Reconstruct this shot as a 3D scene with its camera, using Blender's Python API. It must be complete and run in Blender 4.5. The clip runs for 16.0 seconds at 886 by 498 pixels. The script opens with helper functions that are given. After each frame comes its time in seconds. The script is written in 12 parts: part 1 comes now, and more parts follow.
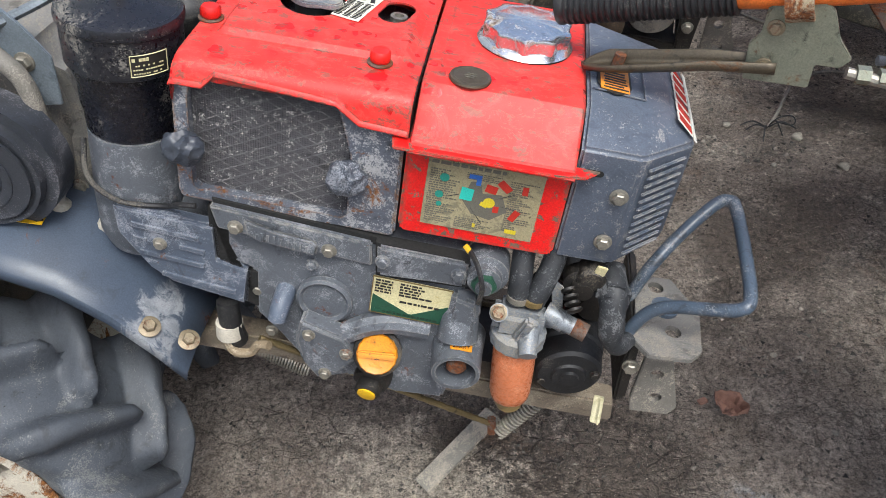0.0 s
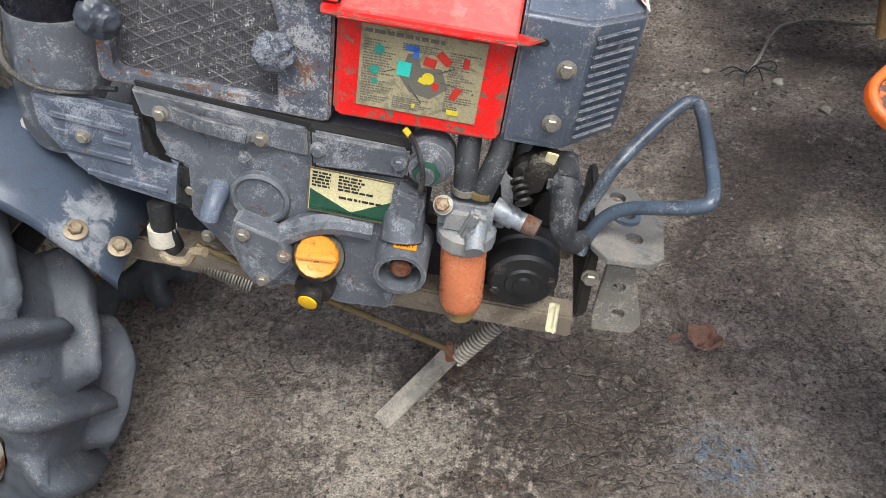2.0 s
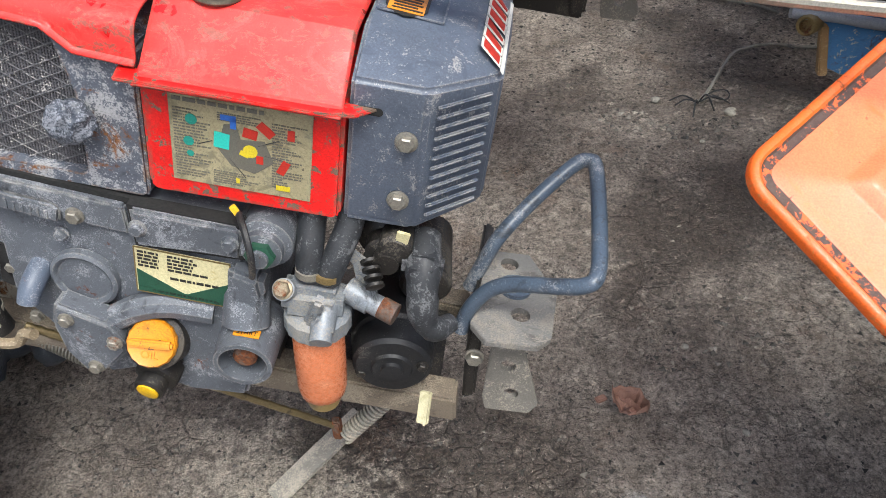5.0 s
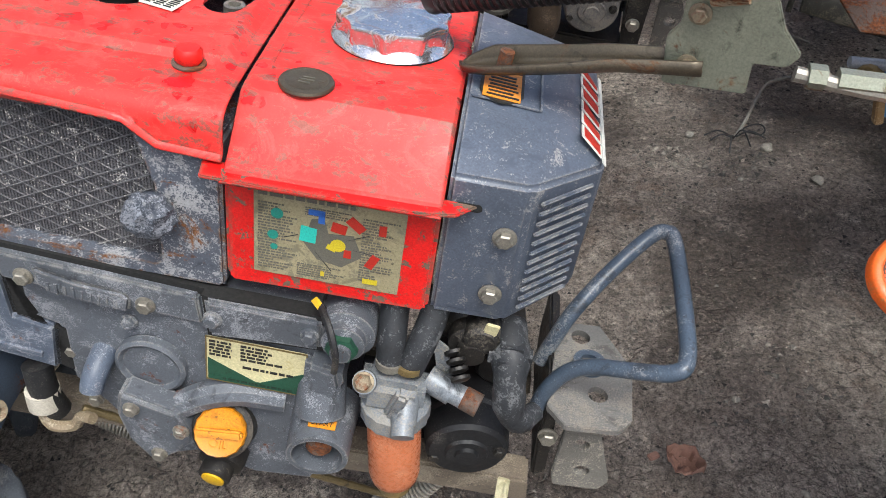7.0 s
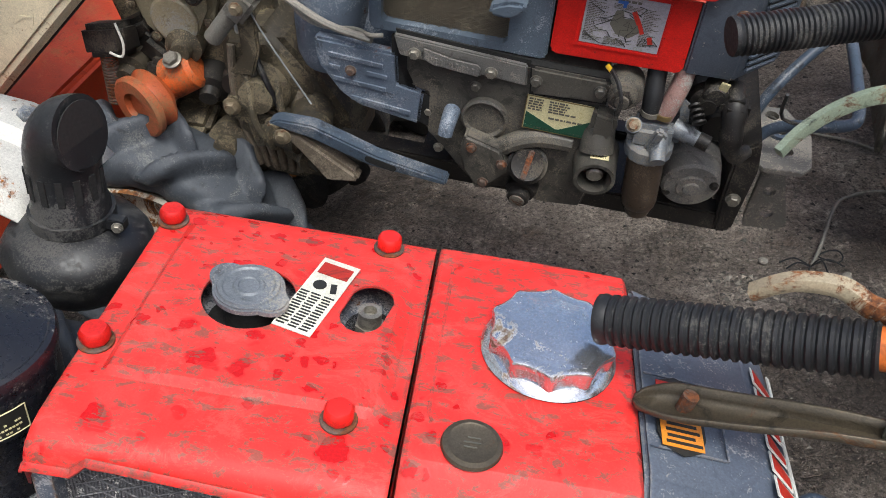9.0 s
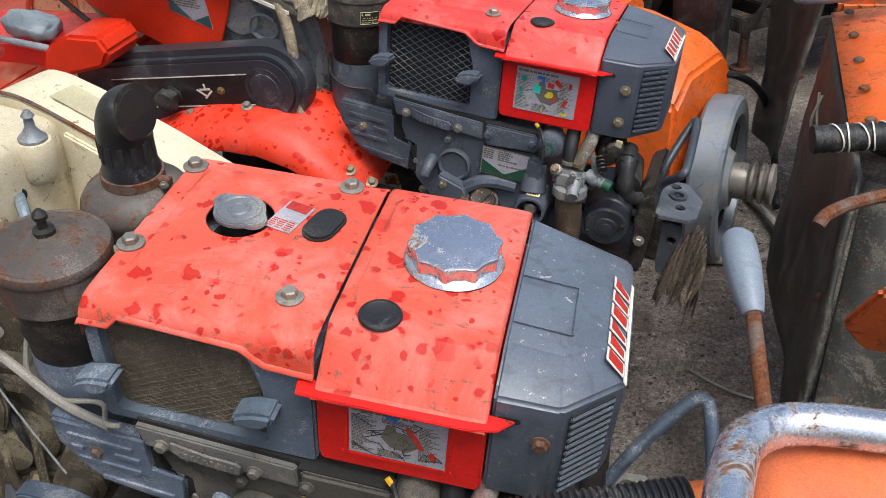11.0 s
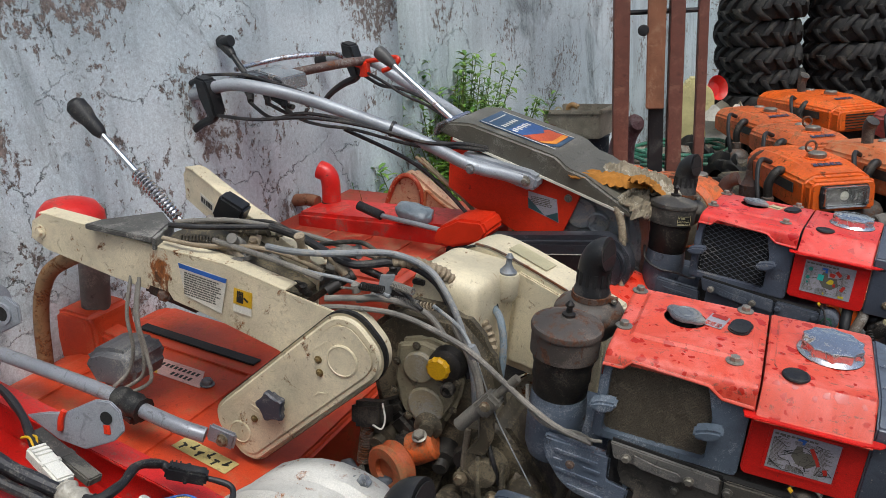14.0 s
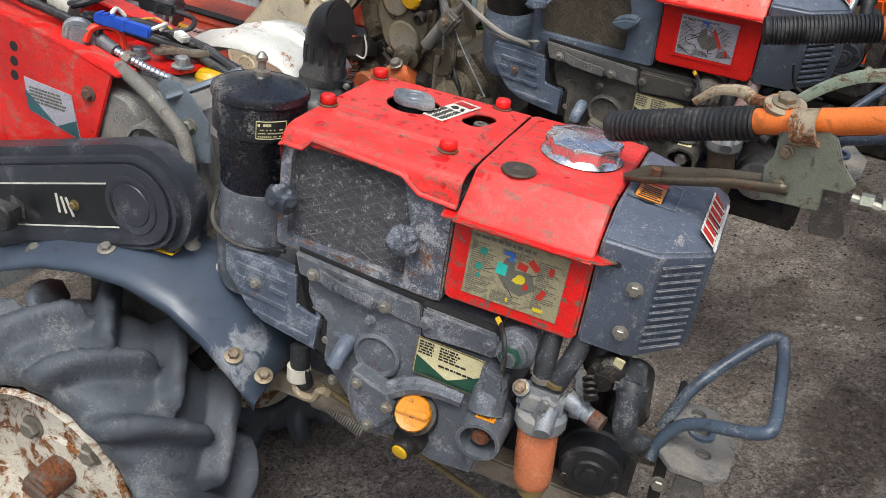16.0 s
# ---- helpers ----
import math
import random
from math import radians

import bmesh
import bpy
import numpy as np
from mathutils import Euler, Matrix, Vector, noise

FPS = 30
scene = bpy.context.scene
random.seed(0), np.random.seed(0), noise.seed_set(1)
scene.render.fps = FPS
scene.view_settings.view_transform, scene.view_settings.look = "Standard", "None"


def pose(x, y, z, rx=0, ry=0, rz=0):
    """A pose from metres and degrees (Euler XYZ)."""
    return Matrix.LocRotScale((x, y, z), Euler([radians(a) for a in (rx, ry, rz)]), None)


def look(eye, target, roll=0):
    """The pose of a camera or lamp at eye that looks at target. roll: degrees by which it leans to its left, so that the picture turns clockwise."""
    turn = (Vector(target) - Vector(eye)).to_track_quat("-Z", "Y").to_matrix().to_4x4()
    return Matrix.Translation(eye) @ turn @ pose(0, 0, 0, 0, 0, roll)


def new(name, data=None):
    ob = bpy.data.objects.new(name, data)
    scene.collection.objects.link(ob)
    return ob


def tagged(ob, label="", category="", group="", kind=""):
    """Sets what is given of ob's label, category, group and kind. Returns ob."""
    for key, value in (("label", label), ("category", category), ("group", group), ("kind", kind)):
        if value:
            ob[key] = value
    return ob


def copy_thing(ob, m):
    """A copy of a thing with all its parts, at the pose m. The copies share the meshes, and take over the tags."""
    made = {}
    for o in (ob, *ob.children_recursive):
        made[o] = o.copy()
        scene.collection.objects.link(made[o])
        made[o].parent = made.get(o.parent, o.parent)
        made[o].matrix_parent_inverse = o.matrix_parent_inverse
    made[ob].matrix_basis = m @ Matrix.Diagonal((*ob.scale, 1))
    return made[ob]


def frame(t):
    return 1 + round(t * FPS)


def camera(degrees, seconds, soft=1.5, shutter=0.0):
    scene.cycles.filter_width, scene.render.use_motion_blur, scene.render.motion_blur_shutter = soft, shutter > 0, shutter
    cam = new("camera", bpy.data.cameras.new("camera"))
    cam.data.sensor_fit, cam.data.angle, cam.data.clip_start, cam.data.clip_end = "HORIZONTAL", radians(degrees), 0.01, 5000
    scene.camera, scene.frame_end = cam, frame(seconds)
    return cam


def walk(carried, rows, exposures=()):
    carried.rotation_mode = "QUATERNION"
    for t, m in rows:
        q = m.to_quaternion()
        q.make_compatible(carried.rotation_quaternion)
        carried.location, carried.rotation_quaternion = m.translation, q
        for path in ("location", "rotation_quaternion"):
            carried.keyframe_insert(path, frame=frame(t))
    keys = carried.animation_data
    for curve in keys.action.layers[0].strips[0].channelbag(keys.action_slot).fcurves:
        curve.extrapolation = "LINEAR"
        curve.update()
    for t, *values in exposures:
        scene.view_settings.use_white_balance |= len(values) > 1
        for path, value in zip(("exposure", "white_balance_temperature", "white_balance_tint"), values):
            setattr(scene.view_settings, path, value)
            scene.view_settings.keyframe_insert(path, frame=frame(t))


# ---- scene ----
cam = camera(56.0, 16.0, 0.8)
PATH = [
    (0, (0.075, 0.015, 1.209), (-0.074, 1.487, -0.137), -5.1),
    (0.5, (0.108, 0.001, 1.193), (-0.039, 1.473, -0.154), -5.1),
    (1, (0.13, -0.02, 1.182), (-0.014, 1.452, -0.165), -5.1),
    (1.5, (0.128, -0.02, 1.132), (-0.014, 1.449, -0.217), -5.0),
    (2, (0.125, -0.016, 1.082), (-0.014, 1.453, -0.268), -5.0),
    (2.5, (0.096, -0.002, 1.026), (-0.042, 1.465, -0.327), -5.0),
    (3, (0.106, 0.002, 1.026), (-0.03, 1.47, -0.326), -5.1),
    (3.5, (0.152, 0.053, 1.043), (0.017, 1.521, -0.309), -5.1),
    (4, (0.24, 0.109, 1.065), (0.112, 1.578, -0.287), -5.1),
    (4.2, (0.264, 0.114, 1.069), (0.135, 1.584, -0.281), -5.1),
    (6.5, (0.242, 0.132, 1.028), (0.098, 1.62, -0.3), -5.2),
    (7, (0.182, 0.192, 1.096), (0.059, 1.676, -0.239), -4.8),
    (7.5, (0.077, 0.247, 1.156), (-0.066, 1.747, -0.159), -5.2),
    (8, (0.001, 0.263, 1.203), (-0.153, 1.768, -0.106), -5.4),
    (8.2, (-0.006, 0.277, 1.218), (-0.157, 1.784, -0.089), -5.3),
    (10.3, (0.29, 0.673, 1.275), (0.155, 2.221, 0.017), -5.7),
    (10.5, (0.308, 0.704, 1.296), (0.18, 2.304, 0.103), -5.1),
    (11, (0.325, 0.771, 1.351), (0.204, 2.466, 0.296), -4.6),
    (11.5, (0.3, 0.793, 1.415), (0.187, 2.561, 0.488), -4.3),
    (12, (0.176, 0.757, 1.468), (0.07, 2.582, 0.655), -3.8),
    (12.5, (0.092, 0.656, 1.486), (-0.021, 2.521, 0.772), -2.9),
    (13, (0.024, 0.453, 1.503), (-0.14, 2.343, 0.869), -2.6),
    (13.5, (-0.035, 0.248, 1.497), (-0.319, 2.142, 0.921), -2.7),
    (14, (-0.051, 0.13, 1.453), (-0.472, 2.007, 0.907), -2.6),
    (14.5, (-0.036, 0.088, 1.41), (-0.545, 1.946, 0.872), -2.7),
    (15, (-0.016, 0.018, 1.367), (-0.578, 1.853, 0.806), -2.9),
    (15.5, (0.102, -0.065, 1.264), (-0.499, 1.716, 0.582), -3.1),
    (15.7, (0.183, -0.098, 1.214), (-0.435, 1.64, 0.442), -3.4),
    (16, (0.26, -0.132, 1.159), (-0.339, 1.524, 0.211), -3.6),
]
walk(cam, [(t, look(eye, target, roll)) for t, eye, target, roll in PATH],
     [(0.0, 0.74), (1.5, 0.78), (2.5, 0.98), (3.5, 1.0), (4.0, 0.98), (6.5, 0.84), (7.0, 0.74), (7.5, 0.6), (8.2, 0.4), (10.5, 0.66), (11.0, 0.5), (11.5, 0.24), (12.5, 0.1), (13.5, -0.05), (14.5, -0.03), (15.5, 0.24), (16.0, 0.48)])

# ---- light ----
world = bpy.data.worlds.new("overcast")
scene.world = world
world.use_nodes = True
wn = world.node_tree.nodes
wl = world.node_tree.links
SUN_EL, SUN_AZ = 62.0, 152.0
sky = wn.new("ShaderNodeTexSky")
sky.sky_type = "NISHITA"
sky.sun_disc = False
sky.sun_elevation = radians(SUN_EL)
sky.sun_rotation = radians(SUN_AZ)
sky.dust_density = 6.0
sky.air_density = 1.0
sky.ozone_density = 1.0
white = wn.new("ShaderNodeMixRGB")
white.blend_type = "MULTIPLY"
white.inputs[0].default_value = 1.0
white.inputs[2].default_value = (0.95, 1.0, 1.05, 1)
wl.new(sky.outputs[0], white.inputs[1])
wl.new(white.outputs[0], wn["Background"].inputs[0])
wn["Background"].inputs[1].default_value = 0.145
sun = new("sun", bpy.data.lights.new("sun", "SUN"))
sun.data.energy = 1.5
sun.data.angle = radians(22)
sun.data.color = (0.905, 0.985, 1.0)
sun.matrix_world = look((0, 0, 0), (math.sin(radians(SUN_AZ)) * -math.cos(radians(SUN_EL)), math.cos(radians(SUN_AZ)) * -math.cos(radians(SUN_EL)), -math.sin(radians(SUN_EL))))
scene.view_settings.exposure = 0.0

# ---- materials ----
def rgb(h):
    """Linear colour from a display hex value."""
    v = [int(h[i:i + 2], 16) / 255 for i in (0, 2, 4)]
    return tuple((c / 12.92 if c <= 0.04045 else ((c + 0.055) / 1.055) ** 2.4) for c in v) + (1,)


class Nodes:
    def __init__(self, name):
        self.m = bpy.data.materials.new(name)
        self.m.use_nodes = True
        self.n, self.l = self.m.node_tree.nodes, self.m.node_tree.links
        self.b = self.n["Principled BSDF"]
        self.co = self.n.new("ShaderNodeTexCoord").outputs["Object"]

    def put(self, kind, **sets):
        node = self.n.new(kind)
        for k, v in sets.items():
            if k.startswith("i"):
                node.inputs[int(k[1:])].default_value = v
        return node

    def noise(self, scale, detail=4.0, rough=0.6, co=None, dist=0.0):
        t = self.n.new("ShaderNodeTexNoise")
        t.inputs["Scale"].default_value = scale
        t.inputs["Detail"].default_value = detail
        t.inputs["Roughness"].default_value = rough
        t.inputs["Distortion"].default_value = dist
        self.l.new(co or self.co, t.inputs["Vector"])
        return t.outputs["Fac"]

    def ramp(self, fac, lo, hi, a=0.0, b=1.0):
        r = self.n.new("ShaderNodeMapRange")
        r.inputs[1].default_value, r.inputs[2].default_value = lo, hi
        r.inputs[3].default_value, r.inputs[4].default_value = a, b
        self.l.new(fac, r.inputs[0])
        return r.outputs[0]

    def mix(self, fac, a, b):
        x = self.n.new("ShaderNodeMixRGB")
        for k, v in ((0, fac), (1, a), (2, b)):
            if isinstance(v, (tuple, float, int)):
                x.inputs[k].default_value = v
            else:
                self.l.new(v, x.inputs[k])
        return x.outputs[0]

    def math(self, op, a, b=0.0):
        x = self.n.new("ShaderNodeMath")
        x.operation = op
        for k, v in ((0, a), (1, b)):
            if isinstance(v, (float, int)):
                x.inputs[k].default_value = v
            else:
                self.l.new(v, x.inputs[k])
        return x.outputs[0]

    def stretched(self, sx, sy, sz, off=0.0):
        v = self.n.new("ShaderNodeMapping")
        v.inputs["Scale"].default_value = (sx, sy, sz)
        v.inputs["Location"].default_value = (off, off, off)
        self.l.new(self.co, v.inputs["Vector"])
        return v.outputs[0]

    def edges(self, radius, seed=0.0):
        """How far a spot lies on a worn edge: 0 on the flat, 1 on a rubbed corner."""
        bv = self.n.new("ShaderNodeBevel")
        bv.samples = 4
        bv.inputs["Radius"].default_value = radius
        dot = self.n.new("ShaderNodeVectorMath")
        dot.operation = "DOT_PRODUCT"
        self.l.new(bv.outputs[0], dot.inputs[0])
        self.l.new(self.n.new("ShaderNodeNewGeometry").outputs["Normal"], dot.inputs[1])
        m = self.ramp(dot.outputs["Value"], 0.985, 0.90, 0.0, 1.0)
        rub = self.ramp(self.noise(60.0, 6, 0.75, self.stretched(1, 1, 1, seed + 5.0), 0.4), 0.44, 0.54)
        return self.math("MULTIPLY", m, rub)

    def done(self, colour, rough, bump=None, strength=0.3, depth=0.001, metal=0.0):
        for key, v in (("Base Color", colour), ("Roughness", rough), ("Metallic", metal)):
            if isinstance(v, (tuple, float, int)):
                self.b.inputs[key].default_value = v
            else:
                self.l.new(v, self.b.inputs[key])
        if bump is not None:
            bp = self.n.new("ShaderNodeBump")
            bp.inputs["Strength"].default_value = strength
            bp.inputs["Distance"].default_value = depth
            self.l.new(bump, bp.inputs["Height"])
            self.l.new(bp.outputs[0], self.b.inputs["Normal"])
        return self.m


def worn(name, base, rough=0.45, metal=0.0, dust="8d8a84", dust_amt=0.0, dust_scale=14.0, grime="1b1a19", grime_amt=0.25,
         rust_amt=0.0, rust="7a4522", vary=0.12, chips=0.0, chip="3b3836", bump=0.25, grain=220.0, seed=0.0, depth=0.0008, mottle=0.16, edge=0.0, stain=None):
    """A painted or cast surface with tone, grain, dust, grime, chips and rust."""
    k = Nodes(name)
    base = rgb(base)
    co = k.stretched(1, 1, 1, seed)
    big = k.noise(7.0, 3, 0.5, co)
    fine = k.noise(grain, 3, 0.6, co)
    tiny = k.noise(grain * 2.6, 2, 0.7, co)
    mid = k.noise(dust_scale, 7, 0.74, co, 0.5)
    patch = k.noise(34.0, 6, 0.74, k.stretched(1, 1, 1, seed + 3.1), 0.7)
    dark = tuple(c * (1 - vary * 1.8) for c in base[:3]) + (1,)
    light = tuple(min(1, c * (1 + vary)) for c in base[:3]) + (1,)
    col = k.mix(k.ramp(big, 0.35, 0.65), dark, light)
    rgh = k.ramp(fine, 0.3, 0.7, rough - 0.08, rough + 0.1)
    if grime_amt:
        c = 0.66 - grime_amt * 0.2
        g = k.ramp(patch, c - 0.05, c + 0.05, 0.0, 0.8)
        col = k.mix(k.math("MULTIPLY", g, k.ramp(tiny, 0.35, 0.6, 0.55, 1.0)), col, rgb(grime))
    if dust_amt:
        c = 0.63 - dust_amt * 0.2
        d = k.math("ADD", mid, k.math("ADD", k.ramp(tiny, 0.3, 0.7, -0.10, 0.10), k.ramp(fine, 0.3, 0.7, -0.06, 0.06)))
        d = k.ramp(d, c - 0.035, c + 0.05, 0.0, 0.92)
        col = k.mix(d, col, rgb(dust))
        rgh = k.mix(d, rgh, (0.9, 0.9, 0.9, 1))
    if chips:
        c = 0.70 - chips * 0.2
        q = k.ramp(k.noise(75.0, 5, 0.78, k.stretched(1, 1, 1, seed + 7.7), 0.3), c - 0.012, c + 0.012)
        col = k.mix(q, col, rgb(chip))
    if edge:
        col = k.mix(k.math("MULTIPLY", k.edges(edge, seed), 0.85), col, rgb(chip))
    met = metal
    if rust_amt:
        c = 0.67 - rust_amt * 0.22
        r = k.ramp(k.noise(24.0, 7, 0.76, k.stretched(1, 1, 1, seed + 1.3), 0.5), c - 0.035, c + 0.035)
        rc = k.mix(k.ramp(fine, 0.35, 0.65), rgb(rust), rgb("4a2b1a"))
        col = k.mix(r, col, rc)
        rgh = k.mix(r, rgh, (0.92, 0.92, 0.92, 1))
        if metal:
            met = k.math("MULTIPLY", k.math("SUBTRACT", 1.0, r), metal)
    if stain:
        # one stain of rust that has run down from a bolt or a bare edge
        (x, y, z), size, tint, deep = stain
        dist = k.n.new("ShaderNodeVectorMath")
        dist.operation = "DISTANCE"
        k.l.new(k.stretched(1.25, 0.5, 0.8), dist.inputs[0])
        dist.inputs[1].default_value = (x * 1.25, y * 0.5, z * 0.8)
        near = k.ramp(dist.outputs["Value"], 0.0, size, 0.34, -0.12)
        q = k.ramp(k.math("ADD", near, k.noise(46.0, 7, 0.75, k.stretched(1, 1, 0.6, seed + 2.2), 0.8)), 0.58, 0.68)
        col = k.mix(q, col, k.mix(k.ramp(patch, 0.4, 0.6), rgb(tint), rgb(deep)))
    if mottle:
        t = k.n.new("ShaderNodeMixRGB")
        t.blend_type = "MULTIPLY"
        t.inputs[0].default_value = 1.0
        k.l.new(col, t.inputs[1])
        v = k.ramp(k.math("ADD", k.math("MULTIPLY", tiny, 0.6), k.math("MULTIPLY", patch, 0.4)), 0.36, 0.64, 1 - mottle * 1.5, 1 + mottle)
        k.l.new(v, t.inputs[2])
        col = t.outputs[0]
    h = k.math("ADD", k.math("MULTIPLY", fine, 0.5), k.math("ADD", k.math("MULTIPLY", mid, 0.6), k.math("MULTIPLY", tiny, 0.25)))
    return k.done(col, rgh, h, bump, depth, met)


def plain(name, base, rough=0.5, metal=0.0, bump=0.1, grain=300.0, vary=0.1):
    return worn(name, base, rough, metal, grime_amt=0.12, vary=vary, bump=bump, grain=grain)


def wet_red(name, base, spot, seed, gloss=0.3, amount=0.6, scuffs=0.5, pale=0.0, edge=0.0):
    """Red paint, faded and chalky, with drying drops of rain that show the deeper colour."""
    k = Nodes(name)
    co = k.stretched(1, 1, 1, seed)
    big = k.noise(6.0, 4, 0.6, co)
    fine = k.noise(260.0, 3, 0.6, co)
    tiny = k.noise(620.0, 2, 0.7, co)
    b = rgb(base)
    col = k.mix(k.ramp(big, 0.35, 0.65), tuple(c * 0.88 for c in b[:3]) + (1,), tuple(min(1, c * 1.1) for c in b[:3]) + (1,))
    # chalky bloom
    bloom = k.ramp(k.noise(11.0, 5, 0.7, k.stretched(1, 1, 1, seed + 2), 0.6), 0.45, 0.66, 0.0, 0.35 + pale)
    col = k.mix(bloom, col, rgb("e8837a"))
    # rounded drops: cells of which some are wet
    wob = k.n.new("ShaderNodeMixRGB")
    wob.blend_type = "ADD"
    wob.inputs[0].default_value = 0.02
    nz = k.n.new("ShaderNodeTexNoise")
    nz.inputs["Scale"].default_value = 60
    k.l.new(co, nz.inputs["Vector"])
    k.l.new(co, wob.inputs[1])
    k.l.new(nz.outputs["Color"], wob.inputs[2])
    wet = None
    for scale, cut in ((38.0, 0.30), (70.0, 0.30)):
        v = k.n.new("ShaderNodeTexVoronoi")
        v.inputs["Scale"].default_value = scale
        v.inputs["Randomness"].default_value = 1.0
        k.l.new(wob.outputs[0], v.inputs["Vector"])
        sep = k.n.new("ShaderNodeSeparateColor")
        k.l.new(v.outputs["Color"], sep.inputs[0])
        size = k.ramp(sep.outputs[0], 0.0, 1.0, 0.05, 0.48)
        on = k.ramp(sep.outputs[1], amount - 0.01, amount + 0.01, 1.0, 0.0)
        d = k.math("MULTIPLY", k.ramp(k.math("SUBTRACT", v.outputs["Distance"], size), -0.05, 0.03, 1.0, 0.0), on)
        wet = d if wet is None else k.math("MAXIMUM", wet, d)
    wet = k.math("MULTIPLY", wet, k.ramp(k.noise(9.0, 3, 0.6, k.stretched(1, 1, 1, seed + 8)), 0.38, 0.5))
    col = k.mix(k.math("MULTIPLY", wet, 0.85), col, rgb(spot))
    s = k.ramp(k.noise(52.0, 7, 0.8, k.stretched(1, 2.0, 1, seed + 4), 0.5), 0.615 - 0.045 * scuffs, 0.635 - 0.045 * scuffs)
    col = k.mix(k.math("MULTIPLY", s, 0.75), col, rgb("6a4f42"))
    rub = k.ramp(k.noise(17.0, 9, 0.8, k.stretched(1, 1.6, 1, seed + 6), 0.8), 0.60 - 0.05 * scuffs, 0.66 - 0.05 * scuffs)
    col = k.mix(k.math("MULTIPLY", rub, 0.12), col, rgb("c98a7c"))
    if edge:
        col = k.mix(k.math("MULTIPLY", k.edges(edge, seed), 0.85), col, rgb("5d463c"))
    t = k.n.new("ShaderNodeMixRGB")
    t.blend_type = "MULTIPLY"
    t.inputs[0].default_value = 1.0
    k.l.new(col, t.inputs[1])
    k.l.new(k.ramp(tiny, 0.36, 0.64, 0.9, 1.07), t.inputs[2])
    rgh = k.mix(wet, (gloss + 0.12,) * 3 + (1,), (gloss - 0.12,) * 3 + (1,))
    h = k.math("ADD", k.math("MULTIPLY", fine, 0.3), k.math("ADD", k.math("MULTIPLY", wet, 0.4), k.math("MULTIPLY", big, 1.5)))
    k.b.inputs["Specular IOR Level"].default_value = 0.36
    return k.done(t.outputs[0], rgh, h, 0.25, 0.0008)


def pebbled(name, base, scale, rough=0.5):
    k = Nodes(name)
    v = k.n.new("ShaderNodeTexVoronoi")
    v.inputs["Scale"].default_value = scale
    k.l.new(k.co, v.inputs["Vector"])
    col = k.mix(k.ramp(k.noise(9, 4), 0.35, 0.7), tuple(c * 0.75 for c in rgb(base)[:3]) + (1,), rgb(base))
    return k.done(col, rough, v.outputs["Distance"], 0.5, 0.002)


RED = [wet_red("red_paint_bright", "df302b", "b80c12", 0.0, 0.38, 0.42, 1.6, -0.25, 0.005), wet_red("red_paint_faded", "d2503c", "b01d12", 5.0, 0.38, 0.62, 0.5, 0.2, 0.003), wet_red("red_paint_rosy", "d63b34", "b8161a", 9.0, 0.34, 0.35, 0.7, 0.05, 0.003)]
RED_SIDE = [worn("red_tank_side_scuffed", "dc1a18", 0.36, chips=0.62, chip="6a5a4c", grime_amt=0.35, grime="7a3a30", vary=0.08, edge=0.006), worn("red_tank_side_faded", "d3201a", 0.36, chips=0.15, chip="5a2a24", grime_amt=0.2, grime="8e1c18"), worn("red_tank_side_clean", "d81f1c", 0.34, chips=0.1, grime_amt=0.05, vary=0.05)]
NOSE = [worn("slate_paint_dusty", "565e6b", 0.36, dust_amt=0.04, dust="8e8d8c", dust_scale=60, grime_amt=0.4, grime="3d444f", edge=0.003, chips=0.25, chip="8d8a86"), worn("slate_paint_wet", "5c6571", 0.38, grime_amt=0.5, grime="41464f", chips=0.3, chip="a8a49c"), worn("slate_paint_clean", "535a66", 0.4, grime_amt=0.25, grime="434852")]
CAST = [worn("engine_cast_dusty", "54585e", 0.5, dust_amt=0.26, dust="8a8c90", dust_scale=30, rust_amt=0.08, bump=0.5, seed=1, grain=320, chip="8a8884", edge=0.003), worn("engine_cast_oily", "4b4842", 0.5, dust_amt=0.3, dust="6a6358", grime_amt=0.5, bump=0.45, seed=2), worn("engine_cast_clean", "4d545f", 0.5, dust_amt=0.15, dust="77777a", bump=0.35, seed=3)]
COVER = [worn("side_cover_dusty", "525b69", 0.46, dust_amt=0.36, dust="868a92", dust_scale=30, rust_amt=0.13, rust="8a5a34", bump=0.5, seed=4, grain=320, chip="8b8d92", edge=0.003), worn("side_cover_blue", "5b6674", 0.45, dust_amt=0.35, dust="8b9097", rust_amt=0.1, seed=5), worn("side_cover_slate", "4c535e", 0.45, dust_amt=0.12, dust="77787c", seed=6)]
RADF = [worn("radiator_frame_dusty", "555b66", 0.48, dust_amt=0.5, dust="9b9b9c", dust_scale=32, chip="7d5a3a", edge=0.004, rust_amt=0.3, rust="8a5a30", bump=0.4, seed=7), worn("radiator_frame_blue", "5a6672", 0.42, dust_amt=0.25, dust="8a9198", seed=8), worn("radiator_frame_slate", "515865", 0.42, dust_amt=0.1, seed=9)]
AIRB = [worn("air_cleaner_black_dusty", "1c1d23", 0.3, dust_amt=0.08, dust="77736c", seed=10), worn("air_cleaner_rusty", "4a443f", 0.5, rust_amt=0.55, rust="6a4a38", dust_amt=0.3, dust="6c625a", seed=11), worn("air_cleaner_grimy", "3a3733", 0.5, dust_amt=0.45, dust="6a655c", seed=12)]
BLACK = worn("black_plastic", "1b1c1e", 0.42, dust_amt=0.15, dust="4a4845", bump=0.2, vary=0.1)
BLACKRUB = worn("black_rubber", "18191b", 0.55, dust_amt=0.22, dust="4c4a46", bump=0.3)
